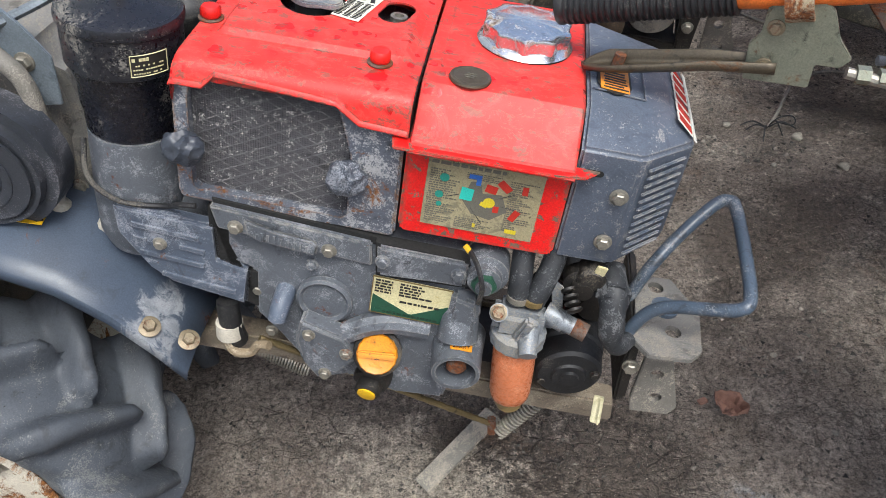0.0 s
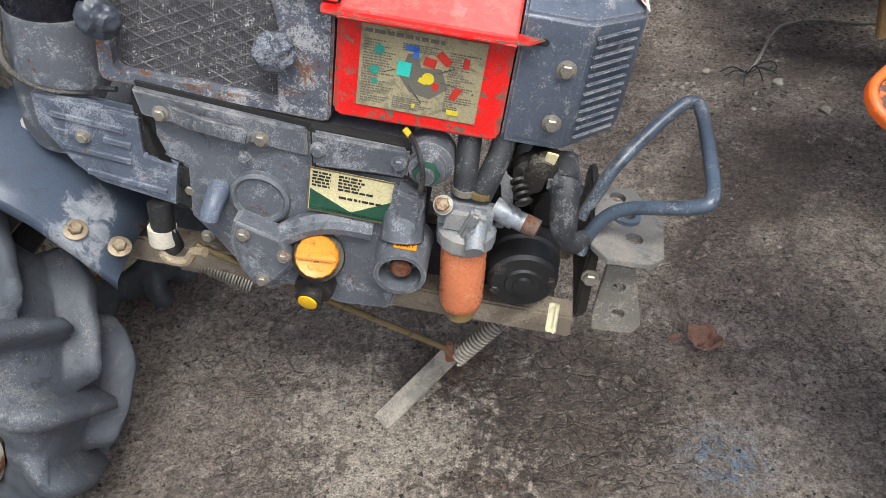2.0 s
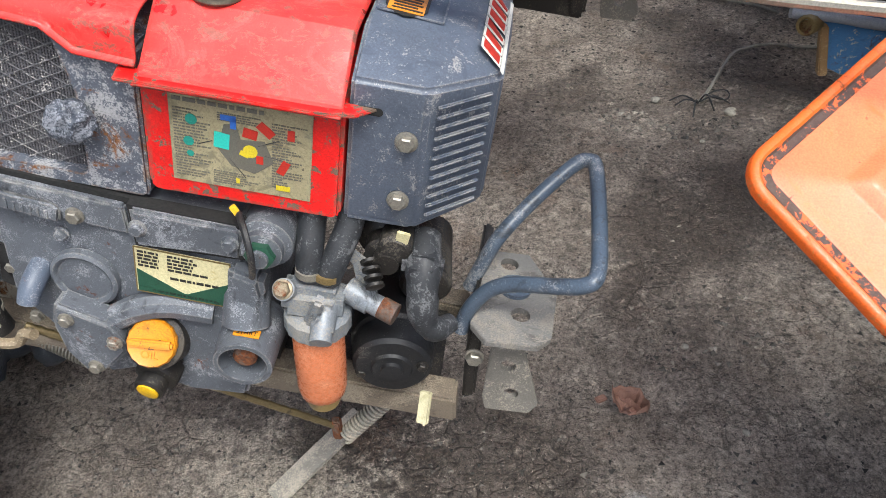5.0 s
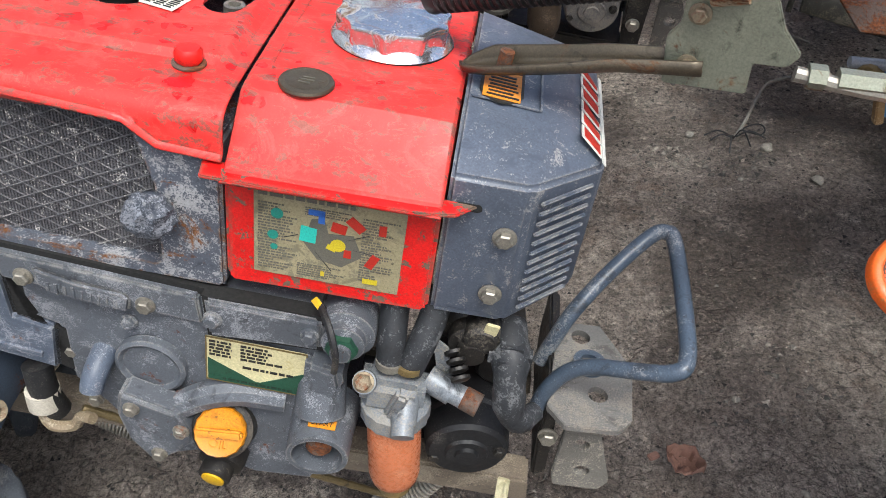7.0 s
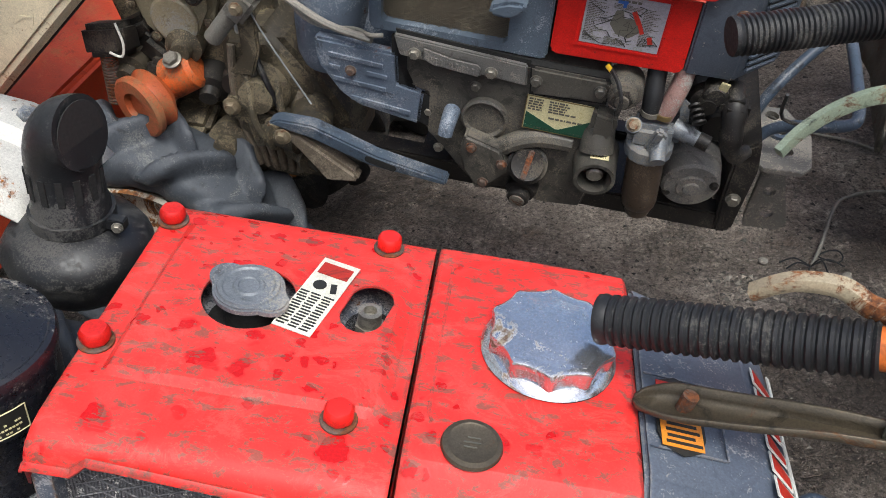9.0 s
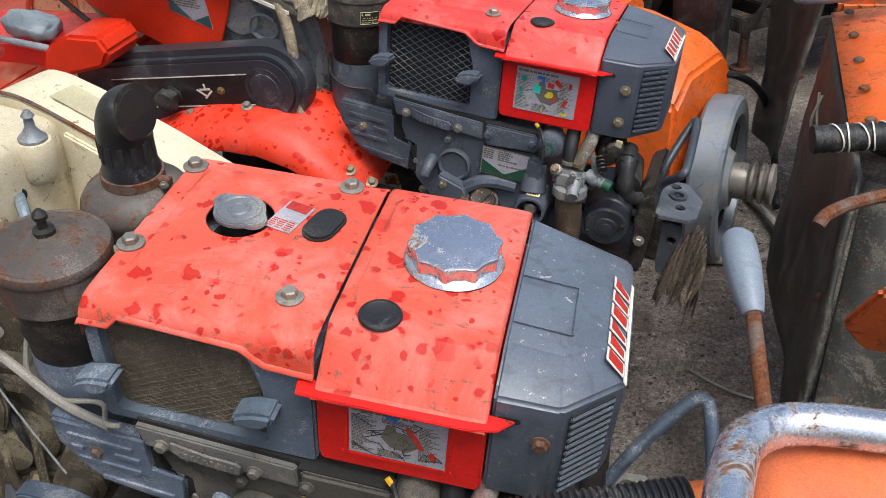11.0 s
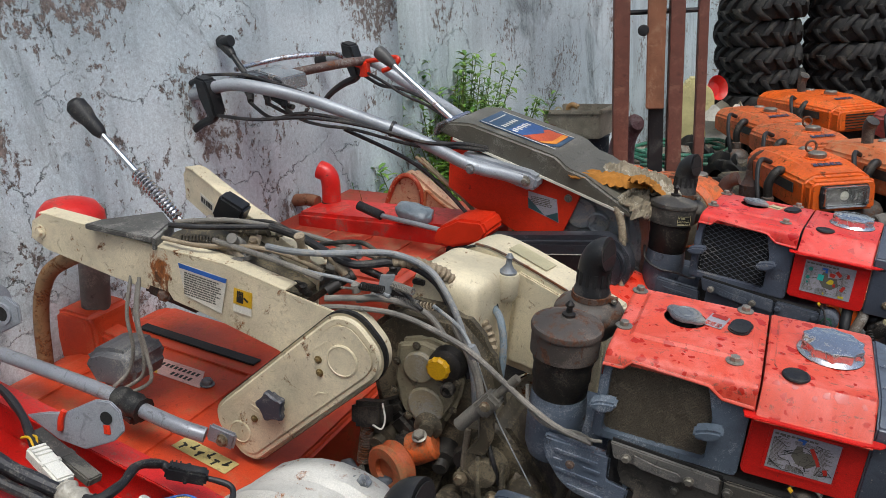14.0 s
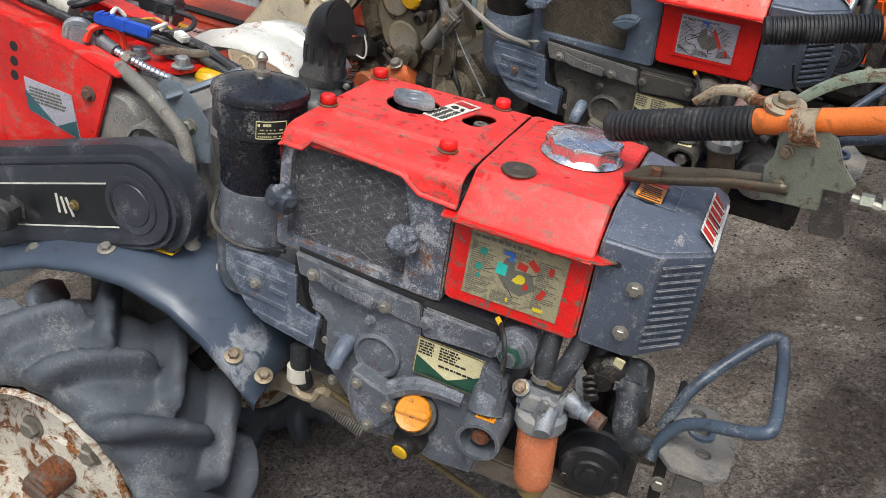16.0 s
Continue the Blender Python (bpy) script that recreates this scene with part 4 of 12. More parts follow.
def nose_cover(T, v):
    bm = B()

    def ringz(pts):
        return [bm.verts.new(p) for p in pts]

    plan = [(0.1195, -0.031), (0.182, -0.031), (0.2375, 0.022), (0.240, 0.12), (0.2365, 0.205), (0.1195, 0.238)]
    r0 = ringz([(x - 0.004 * (x > 0.13), y + (0.004 if y < 0 else 0), 0.119 + (0.006 if x > 0.2 else 0.0)) for x, y in plan])
    r1 = ringz([(x, y, 0.126 + (0.006 if x > 0.2 else 0.0)) for x, y in plan])
    r2 = ringz([(x, y, 0.259 - (0.004 if x > 0.2 else 0)) for x, y in plan])
    r3 = ringz([(0.1195, 0.020, 0.2845), (0.176, 0.018, 0.280), (0.2085, 0.046, 0.2765), (0.211, 0.12, 0.276), (0.2085, 0.185, 0.2765), (0.1195, 0.216, 0.2845)])
    for a, b in ((r0, r1), (r1, r2), (r2, r3)):
        for i in range(6):
            bm.faces.new((a[i], a[(i + 1) % 6], b[(i + 1) % 6], b[i]))
    bm.faces.new(r3)
    bm.faces.new(r0[::-1])
    bmesh.ops.recalc_face_normals(bm, faces=bm.faces)
    bmesh.ops.bevel(bm, geom=[e for e in bm.edges], offset=0.0045, segments=3, affect="EDGES", clamp_overlap=True)
    nose = part("nose_cover", bm, v["nose"], T, v["nose_label"], 40)
    # cooling slots on the cut-off corner
    a, b = V(0.186, -0.0305, 0), V(0.2335, 0.0155, 0)
    d = (b - a).normalized()
    out = V(d.y, -d.x, 0)
    dark = B()
    yaw = math.degrees(math.atan2(d.y, d.x))
    L = (b - a).length
    for i in range(12):
        z = 0.137 + i * 0.0097
        c = a + d * (L * 0.5) + out * 0.0006
        bm = B()
        box(bm, (c.x, c.y, z), (L * 0.86, 0.0036, 0.0036) if v["warn"] else (L * 0.8, 0.0042, 0.0058), 0.0012, (12, 0, yaw))
        part("louvre", bm, v["nose"], nose)
        # dark strips stand for the shade between the slats; no opening is cut
        if not v["warn"]:
            box(dark, (c.x, c.y, z + 0.0049), (L * 0.78, 0.0018, 0.0014), 0, (0, 0, yaw))
    if v["warn"]:
        dark.free()
    else:
        tagged(part("vent_shade", dark, CORE_AND_SHADE, nose), kind="stuff")
    # panel line on top
    bm = B()
    for y in (0.045, 0.115):
        box(bm, (0.152, y, 0.2842), (0.056, 0.0016, 0.0012), 0, (0, 5, 0))
    box(bm, (0.181, 0.08, 0.2816), (0.0016, 0.07, 0.0012), 0, (0, 5, 0))
    part("panel_line", bm, v["nose"], nose)
    # slot under the flange and two bolts
    bm = B()
    prism(bm, obround(0.136, 0.2335, 0.022, 0.007), -0.0318, -0.029)
    part("flange_slot", bm, CORE_AND_SHADE, nose)
    hexbolt(nose, (0.168, -0.0318, 0.211), FRONT, 0.0072, v["bolt"], 1.35)
    if v["bolt2"]:
        hexbolt(nose, (0.166, -0.0318, 0.152), FRONT, 0.0072, v["bolt"], 1.35)
    # maker's mark: slanted bars only, on the sloping right side of the top
    mark = thing_part(T, "badge", Matrix(((0.02, -0.80, 0.60, 0.2265), (1, 0, 0, 0.088), (0.0, 0.60, 0.80, 0.2668), (0, 0, 0, 1))))
    rnd = random.Random(2)
    for i in range(6):
        x = -0.057 + i * 0.0212
        for name, g, z, m in (("badge_outline", 0.0022, 0.0004, INK_WHITE), ("badge_bar", 0.0, 0.0011, INK_RED)):
            bm = B()
            a = -0.0058 - g
            b = 0.0125 + g
            lean = 0.0065
            notch = 0.004 * (i % 3)
            prism(bm, [(x - 0.0070 - g, a), (x + 0.0058 + g - notch, a), (x + 0.0058 + g + lean, b), (x - 0.0070 - g + lean, b)], -0.0006, 0.0004, 0, pose(0, 0, z, -90, 0, 0))
            part(name, bm, m, mark)
    bm = B()
    prism(bm, [(-0.074, -0.012), (0.069, -0.012), (0.070, -0.0085), (-0.072, -0.0085)], -0.0006, 0.0006, 0, pose(0, 0, 0.0012, -90, 0, 0))
    part("badge_line", bm, INK_WHITE, mark)
    if v["warn"]:
        w = thing_part(T, "warning_label", pose(0.148, 0.078, 0.2848, 0, 5, 0))
        bm = B()
        prism(bm, obround(0, 0, 0.075, 0.036, 4), -0.0005, 0.0005, 0, pose(0, 0, 0, -90, 0, 90))
        part("label_edge", bm, INK, w)
        bm = B()
        box(bm, (0, -0.008, 0.0009), (0.031, 0.046, 0.0006), 0)
        part("label_ground", bm, INK_ORANGE, w)
        bm = B()
        box(bm, (0, 0.024, 0.0009), (0.031, 0.014, 0.0006), 0)
        part("label_head", bm, INK_RED, w)
        bm = B()
        for i in range(7):
            box(bm, (rnd.uniform(-0.001, 0.001), -0.027 + i * 0.0056, 0.0014), (0.024 + rnd.uniform(-0.004, 0.003), 0.0026, 0.0005))
        part("label_print", bm, INK, w)
    return nose


def thing_part(T, name, m):
    """A small flat part with pieces of its own: an empty under its thing."""
    ob = new(name)
    ob.empty_display_size = 0.01
    ob.parent = T
    ob.matrix_basis = m
    return ob


def radiator(T, v):
    # frame with an opening; thick plate and a box behind
    outer = [(-0.291, 0.262), (-0.2925, 0.118), (-0.288, 0.112), (-0.0585, 0.107), (-0.0535, 0.112), (-0.0535, 0.25), (-0.06, 0.255), (-0.1, 0.262)]
    bm = B()
    prism(bm, outer, -0.031, 0.215, 0.003)
    fr = part("radiator_frame", bm, v["radf"], T, v["rad_label"])
    hole = [(-0.262, 0.285), (-0.2745, 0.24), (-0.2755, 0.133), (-0.27, 0.127), (-0.113, 0.1225), (-0.107, 0.128), (-0.1065, 0.205), (-0.118, 0.247), (-0.13, 0.285)]
    cut = B()
    prism(cut, hole, -0.05, -0.012)
    bpy.context.view_layer.update()
    carve(fr, cut)
    bm = B()
    box(bm, (-0.19, -0.0135, 0.195), (0.168, 0.002, 0.145))
    part("radiator_core", bm, CORE_AND_SHADE, T)
    # woven screen
    bm = B()
    x0, x1, z0, z1 = -0.275, -0.107, 0.1235, 0.262
    step = v["weave"]

    def left(z):
        return float(np.interp(z, [0.123, 0.133, 0.24, 0.285], [-0.270, -0.2755, -0.2745, -0.262]))

    def right(z):
        return float(np.interp(z, [0.123, 0.205, 0.247, 0.285], [-0.107, -0.1065, -0.118, -0.13]))

    if step:
        w = step * v["wire"]
        z = z0
        while z < z1:
            box(bm, ((left(z) + right(z)) / 2, -0.0175, z), (right(z) - left(z), w, w))
            z += step
        x = x0
        while x < x1:
            za, zb = z0, z1
            if x < -0.268:
                zb = 0.24 + (x + 0.2745) / 0.0125 * 0.045
            if x > -0.118:
                zb = 0.205 + (-0.1065 - x) / 0.0115 * 0.042
            if zb > za:
                box(bm, (x, -0.0182, (za + min(zb, z1)) / 2), (w, w, min(zb, z1) - za))
            x += step
        tagged(part("screen", bm, v["wire_mat"], T, v["screen_label"]), v["screen_label"], kind="stuff")
    # crossed guard bars over the screen
    bm = B()
    r = v["bar"]
    for k in range(-14, 24):
        for s in (1, -1):
            # lines through x = xk at the middle height
            xk = x0 + k * v["pitch"]
            pts = []
            for z in np.linspace(z0, z1, 29):
                x = xk + s * (z - 0.19) * v["slope"]
                if left(z) <= x <= right(z):
                    pts.append((x, z))
            if len(pts) > 1:
                (xa, za), (xb, zb) = pts[0], pts[-1]
                tube(bm, [(xa, -0.0202 - 0.0006 * s, za), (xb, -0.0202 - 0.0006 * s, zb)], r, 5, 1)
    tagged(part("guard_lattice", bm, v["bar_mat"], T), kind="stuff")
    # wing nuts that hold the screen
    for x, z in ((-0.277, 0.188), (-0.108, 0.186)):
        bm = B()
        if v["taped"]:
            bmesh.ops.create_icosphere(bm, subdivisions=4, radius=0.0185)
            for q in bm.verts:
                f = 1 + 0.42 * (0.5 - 1.3 * abs(noise.noise(V(q.co.x * 95 + x * 90, q.co.y * 60, q.co.z * 50)))) + 0.12 * noise.noise(q.co * 190)
                q.co = V(x, -0.046, z) + V(q.co.x * 1.05, q.co.y * 0.75, q.co.z * 0.95) * f
        else:
            prism(bm, [(x - 0.022, z - 0.010), (x - 0.012, z - 0.009), (x, z - 0.012), (x + 0.011, z - 0.008), (x + 0.021, z + 0.001), (x + 0.023, z + 0.012), (x + 0.014, z + 0.013), (x, z + 0.012), (x - 0.012, z + 0.008), (x - 0.023, z + 0.002)], -0.060, -0.03, 0.005)
        part("wing_nut", bm, v["wing"], T, "wing nut wrapped in grubby tape" if v["taped"] else "")
    return fr


def side_covers(T, v):
    # finned cover under the air cleaner
    bm = B()
    prism(bm, [(-0.370, 0.091), (-0.2515, 0.084), (-0.2495, 0.036), (-0.213, 0.028), (-0.2190, -0.030), (-0.308, -0.014), (-0.335, 0.004), (-0.368, 0.05)], -0.05, -0.03, 0.004)
    fan = part("finned_cover", bm, v["cover"], T, v["fin_label"])
    for x0, x1, z0, z1 in ((-0.352, -0.268, 0.070, 0.0625), (-0.346, -0.264, 0.031, 0.0235), (-0.322, -0.228, 0.002, -0.0095), (-0.352, -0.33, 0.050, 0.048), (-0.298, -0.262, 0.048, 0.0445)):
        bm = B()
        long = math.hypot(x1 - x0, z1 - z0)
        box(bm, ((x0 + x1) / 2, -0.0495, (z0 + z1) / 2), (long, 0.007, 0.0125), 0.0034, (0, math.degrees(math.atan2(z0 - z1, x1 - x0)), 0))
        part("fin", bm, v["cover"], fan)
    hexbolt(fan, (-0.318, -0.05, 0.046), FRONT, 0.0062, v["bolt"], 1.35)
    hexbolt(fan, (-0.206, -0.042, -0.006), FRONT, 0.0062, STEEL, 1.2)
    fan.matrix_basis = pose(-0.002, 0.018, -0.006)
    # crankcase
    bm = B()
    prism(bm, [(-0.248, 0.1), (-0.248, 0.031), (-0.2105, 0.022), (-0.2105, -0.045), (-0.18, -0.075), (-0.15, -0.11), (-0.118, -0.135), (-0.09, -0.12), (-0.03, -0.135), (0.03, -0.13), (0.045, -0.05), (0.035, 0.02), (0.03, 0.1)], -0.041, 0.19, 0.004, seg=3)
    for q in bm.verts:
        if q.co.y < 0:
            q.co.y += max(0.0, -0.06 - q.co.x) * 0.075
    cc = part("crankcase", bm, v["cast"], T, v["case_label"])
    # dark sheets that stand for the shade in the gaps round the covers
    for pts, front in (([(-0.262, 0.105), (-0.24, 0.105), (-0.24, 0.024), (-0.2, 0.015), (-0.2, -0.04), (-0.225, -0.03), (-0.225, 0.022), (-0.262, 0.03)], -0.022), ([(-0.2545, 0.1205), (-0.0655, 0.1055), (-0.0655, 0.0695), (-0.2465, 0.0855)], -0.034), ([(-0.0715, 0.1065), (0.031, 0.104), (0.036, 0.096), (0.034, 0.0635), (-0.068, 0.0598)], -0.0428)):
        bm = B()
        prism(bm, pts, front, -0.028)
        part("gap_shade", bm, CORE_AND_SHADE, T)
    # the strap with a cast name panel, without its name
    bm = B()
    prism(bm, [(-0.252, 0.118), (-0.072, 0.1035), (-0.069, 0.072), (-0.244, 0.088)], -0.047, -0.03, 0.002)
    strap = part("strap_plate", bm, v["strap"], T)
    bm = B()
    prism(bm, [(-0.213, 0.111), (-0.172, 0.101), (-0.136, 0.098), (-0.129, 0.092), (-0.132, 0.075), (-0.2, 0.083), (-0.212, 0.092)], -0.052, -0.046, 0.003)
    part("cast_panel", bm, v["strap"], strap)
    bm = B()
    rnd = random.Random(9)
    for i in range(9):
        box(bm, (-0.2 + i * 0.0072, -0.0525, 0.0925 - i * 0.0009 + rnd.uniform(-0.001, 0.001)), (0.0016 + 0.002 * rnd.random(), 0.0016, 0.009 + 0.003 * rnd.random()), 0, (0, 6 * rnd.random(), 0))
    part("cast_marks", bm, v["strap"], strap)
    for x, z in ((-0.223, 0.095), (-0.118, 0.085)):
        hexbolt(strap, (x, -0.047, z), FRONT, 0.0068, STEEL, 1.3)
    strap.matrix_basis = pose(-0.004, 0.006, -0.003)
    # upper cover
    bm = B()
    prism(bm, [(-0.069, 0.105), (0.03, 0.102), (0.034, 0.096), (0.032, 0.066), (0.0, 0.066), (-0.066, 0.062)], -0.048, -0.03, 0.004)
    up = part("upper_cover", bm, v["cast"], T)
    hexbolt(up, (-0.061, -0.048, 0.086), FRONT, 0.0068, v["cast"], 1.25)
    hexbolt(up, (0.023, -0.048, 0.086), FRONT, 0.0068, v["cast"], 1.25)
    # data plate
    pl = thing_part(T, "data_plate", pose(-0.0255, -0.0442, 0.031, 0, 2.0, 0))
    bm = B()
    box(bm, (0, 0, 0), (0.091, 0.0016, 0.056), 0.0005)
    part("plate", bm, v["plate"], pl)
    bm = B()
    prism(bm, [(-0.0435, 0.001), (-0.0435, -0.0205), (0.0, -0.0205)], -0.0014, -0.0006)
    prism(bm, [(0.0435, 0.002), (0.0435, -0.0265), (-0.0435, -0.0265), (-0.0435, -0.0212), (0.004, -0.0205)], -0.0014, -0.0006)
    part("plate_band", bm, INK_GREEN, pl)
    bm = B()
    bars(bm, -0.042, 0.004, -0.022, 0.025, -0.0011, 5, 3, 0.95)
    bars(bm, -0.014, 0.004, 0.035, 0.025, -0.0011, 5, 5, 0.45)
    bars(bm, -0.012, -0.0065, 0.035, -0.0015, -0.0011, 1, 6, 0.9)
    bars(bm, -0.03, -0.026, 0.04, -0.021, -0.0011, 1, 7, 0.95)
    part("print", bm, INK_GREY if v["caps"] is False else INK, pl)
    bm = B()
    for z in (0.0275, -0.0275):
        box(bm, (0, -0.001, z), (0.091, 0.0008, 0.0012))
    for x in (-0.045, 0.045):
        box(bm, (x, -0.001, 0), (0.0012, 0.0008, 0.056))
    part("plate_rim", bm, BRASS, pl)
    # round inspection cover, pipe stub, case bolts
    bm = B()
    lathe(bm, (-0.125, -0.035, 0.004), FRONT, [(0.033, 0), (0.033, 0.008), (0.0295, 0.0105), (0.027, 0.009), (0.0255, 0.0065), (0.001, 0.006)], 36)
    part("round_cover", bm, v["cast"], T)
    bm = B()
    tube(bm, [(-0.172, -0.025, 0.002), (-0.1735, -0.042, -0.003), (-0.175, -0.055, -0.012), (-0.176, -0.060, -0.022)], 0.0125, 16, 4, taper=0.0105)
    part("pipe_stub", bm, v["cover"], T)
    for x, z, m in ((-0.142, 0.052, v["cast"]), (-0.144, -0.075, STEEL), (-0.092, -0.084, v["cast"]), (-0.126, -0.121, STEEL), (-0.19, -0.07, STEEL)):
        hexbolt(cc, (x, -0.041 + max(0.0, -0.06 - x) * 0.075, z), FRONT, 0.0062, m, 1.25)
    # lower gear housing, curved rib to the oil filler
    bm = B()
    prism(bm, [(-0.152, -0.035), (-0.1, -0.052), (-0.084, -0.085), (-0.108, -0.118), (-0.13, -0.128), (-0.15, -0.1), (-0.158, -0.065)], -0.058, -0.03, 0.004, seg=3)
    gh = part("gear_housing", bm, v["cast"], T)
    gh.matrix_basis = pose(0.005, -0.010, 0.025)
    for x, z in ((-0.141, -0.053), (-0.096, -0.074), (-0.12, -0.114)):
        hexbolt(gh, (x, -0.058, z), FRONT, 0.0062, v["bolt"], 1.3)
    bm = B()
    tube(bm, [(-0.12, -0.045, -0.055), (-0.095, -0.047, -0.035), (-0.07, -0.045, -0.018), (-0.04, -0.04, -0.012), (0.0, -0.036, -0.015)], 0.014, 10, 5)
    part("cast_rib", bm, v["cast"], T)
    # oil filler and cap
    bm = B()
    capd = V(0.05, -0.80, 0.60).normalized()
    cp = V(-0.055, -0.060, -0.048)
    box(bm, (-0.055, -0.028, -0.078), (0.052, 0.03, 0.05), 0.008, (0, 0, 0))
    lathe(bm, cp - capd * 0.06, capd, [(0.026, 0), (0.029, 0.02), (0.029, 0.058), (0.026, 0.06)], 28)
    part("filler_neck", bm, DARKSTEEL, T)
    cap = B()
    lathe(cap, cp, capd, [(0.0225, 0), (0.024, 0.003), (0.024, 0.008), (0.0225, 0.0105), (0.021, 0.0098), (0.001, 0.0098)], 32, 16, 0.03)
    cap = part("oil_cap", cap, v["oilcap"], T, v["oil_label"])
    a, b_, d_ = frame_of(capd)
    bm = B()
    box(bm, (0, 0, -0.001), (0.044, 0.008, 0.007), 0.002)
    gm = Matrix.Translation(cp + capd * 0.014) @ pose(0, 0, 0, 53, 0, 0) @ pose(0, 0, 0, 0, 0, v["oil_turn"])
    bmesh.ops.transform(bm, matrix=gm, verts=bm.verts)
    part("cap_grip", bm, v["oilgrip"], cap)
    if v["open_hole"]:
        letters("cap_letters", "OIL", 0.011, GOLD, cap, Matrix.Translation(cp + capd * 0.0102) @ pose(0, 0, 0, 53, 0, 0) @ pose(0, -0.0115, 0, 0, 0, 0), "", 0.0008)
    # dipstick
    dd = V(-0.12, -0.92, -0.22).normalized()
    bm = B()
    p = V(-0.057, -0.040, -0.098)
    lathe(bm, p, dd, [(0.022, 0), (0.023, 0.014), (0.0215, 0.02), (0.016, 0.022), (0.016, 0.034), (0.014, 0.036)], 18, 8, 0.04)
    dip = part("dipstick_boss", bm, DARKSTEEL, T)
    bm = B()
    lathe(bm, p + dd * 0.036, dd, [(0.0115, 0), (0.0115, 0.002), (0.009, 0.003)], 18)
    part("dipstick_button", bm, YELLOW if v["open_hole"] else STEEL, dip)
    # starting-handle boss
    ax = V(0.06, -1, -0.05).normalized()
    p = V(0.036, -0.018, -0.034)
    bm = B()
    lathe(bm, p, ax, [(0.033, 0), (0.03, 0.03), (0.029, 0.058), (0.0285, 0.062), (0.0235, 0.062), (0.022, 0.03), (0.001, 0.028)], 32)
    tube(bm, [(0.032, -0.02, 0.04), (0.033, -0.035, 0.015), (0.035, -0.048, -0.012)], 0.021, 14, 4, taper=0.024)
    boss = part("starting_boss", bm, v["cast"], T)
    bm = B()
    lathe(bm, p + ax * 0.03, ax, [(0.012, 0), (0.012, 0.022), (0.009, 0.025), (0.001, 0.025)], 12)
    part("shaft_end", bm, RUSTY if v["open_hole"] else STEEL, boss)
    bm = B()
    sp = p + ax * 0.046 + V(0.002, -0.002, 0.0295)
    box(bm, sp, (0.025, 0.0088, 0.0012), 0, (8, 0, 0))
    part("start_label", bm, GOLD if v["open_hole"] else LABEL_Y, boss)
    letters("start_letters", "START", 0.0068, INK, boss, Matrix.Translation(sp + V(0, 0, 0.0008)) @ pose(0, 0, 0, 8, 0, 0))


def shifted(ob, m):
    ob.matrix_basis = m
    return ob


def fuel_gear(T, v):
    # governor drum and throttle stop
    bm = B()
    lathe(bm, (0.052, -0.01, 0.085), FRONT, [(0.026, 0), (0.026, 0.03), (0.019, 0.034), (0.019, 0.042), (0.01, 0.045), (0.009, 0.055)], 22)
    part("governor_drum", bm, v["cast"], T)
    bm = B()
    lathe(bm, (0.052, -0.05, 0.085), FRONT, [(0.014, 0), (0.014, 0.01), (0.007, 0.012)], 6)
    part("governor_nut", bm, v["govnut"], T)
    bm = B()
    tube(bm, [(0.03, -0.045, 0.12), (0.042, -0.065, 0.115), (0.05, -0.075, 0.095), (0.049, -0.07, 0.07)], 0.0032, 6, 5)
    part("fuel_wire", bm, CABLE, T)
    bm = B()
    tube(bm, [(0.024, -0.043, 0.124), (0.031, -0.047, 0.119)], 0.0034, 6, 2)
    part("wire_sleeve", bm, YELLOW, T)
    bm = B()
    prism(bm, [(0.02, 0.06), (0.052, 0.052), (0.056, 0.03), (0.045, 0.005), (0.018, 0.012)], -0.056, -0.03, 0.006)
    part("governor_housing", bm, v["cast"], T)
    SH = pose(0.002, 0.026, -0.014)
    # hoses from the tank
    for x, dx, m in ((0.088, 0.003, HOSE_DUSTY if v["caps"] else BLACKRUB), (0.122, -0.014, HOSE_DUSTY if v["caps"] else v["hose"])):
        bm = B()
        tube(bm, [(x, -0.035, 0.142), (x, -0.045, 0.12), (x + dx * 0.5, -0.06, 0.095), (x + dx, -0.066, 0.07)], 0.0128, 14, 4)
        shifted(part("fuel_hose", bm, m, T), SH)
        bm = B()
        lathe(bm, (x, -0.036, 0.128), (0, -0.2, 1), [(0.0135, 0), (0.0135, 0.008)], 16)
        shifted(part("hose_clip", bm, BRASS if x > 0.1 else STEEL, T), SH)
        bm = B()
        lathe(bm, (x + dx, -0.066, 0.073), (0, 0, 1), [(0.0132, 0), (0.0132, 0.007)], 16)
        shifted(part("hose_clip", bm, BRASS if x > 0.1 else STEEL, T), SH)
    # fuel cock with its filter bowl
    bm = B()
    box(bm, (0.097, -0.066, 0.046), (0.058, 0.04, 0.036), 0.008)
    cyl(bm, (0.074, -0.066, 0.045), (0.072, -0.086, 0.066), 0.0105, seg=16)
    cyl(bm, (0.108, -0.075, 0.045), (0.112, -0.1, 0.032), 0.014, 0.011, 16)
    lathe(bm, (0.1, -0.066, 0.034), (0.05, 0, -1), [(0.026, 0), (0.0315, 0.006), (0.0315, 0.022), (0.0285, 0.026)], 32, 16, 0.035)
    cock = shifted(part("fuel_cock", bm, ALLOY, T, "cast alloy fuel cock"), SH)
    hexbolt(cock, (0.0718, -0.0865, 0.0665), (-0.08, -0.75, 0.62), 0.0078, BOLT_OLD, 1.2)
    bm = B()
    box(bm, (0.103, -0.092, 0.052), (0.012, 0.012, 0.042), 0.003, (12, 14, 0))
    cyl(bm, (0.111, -0.098, 0.034), (0.1125, -0.109, 0.0285), 0.0105, seg=16)
    part("cock_lever", bm, ALLOY, cock)
    ax = V(0.09, 0, -1).normalized()
    p = V(0.1005, -0.066, 0.008)
    bm = B()
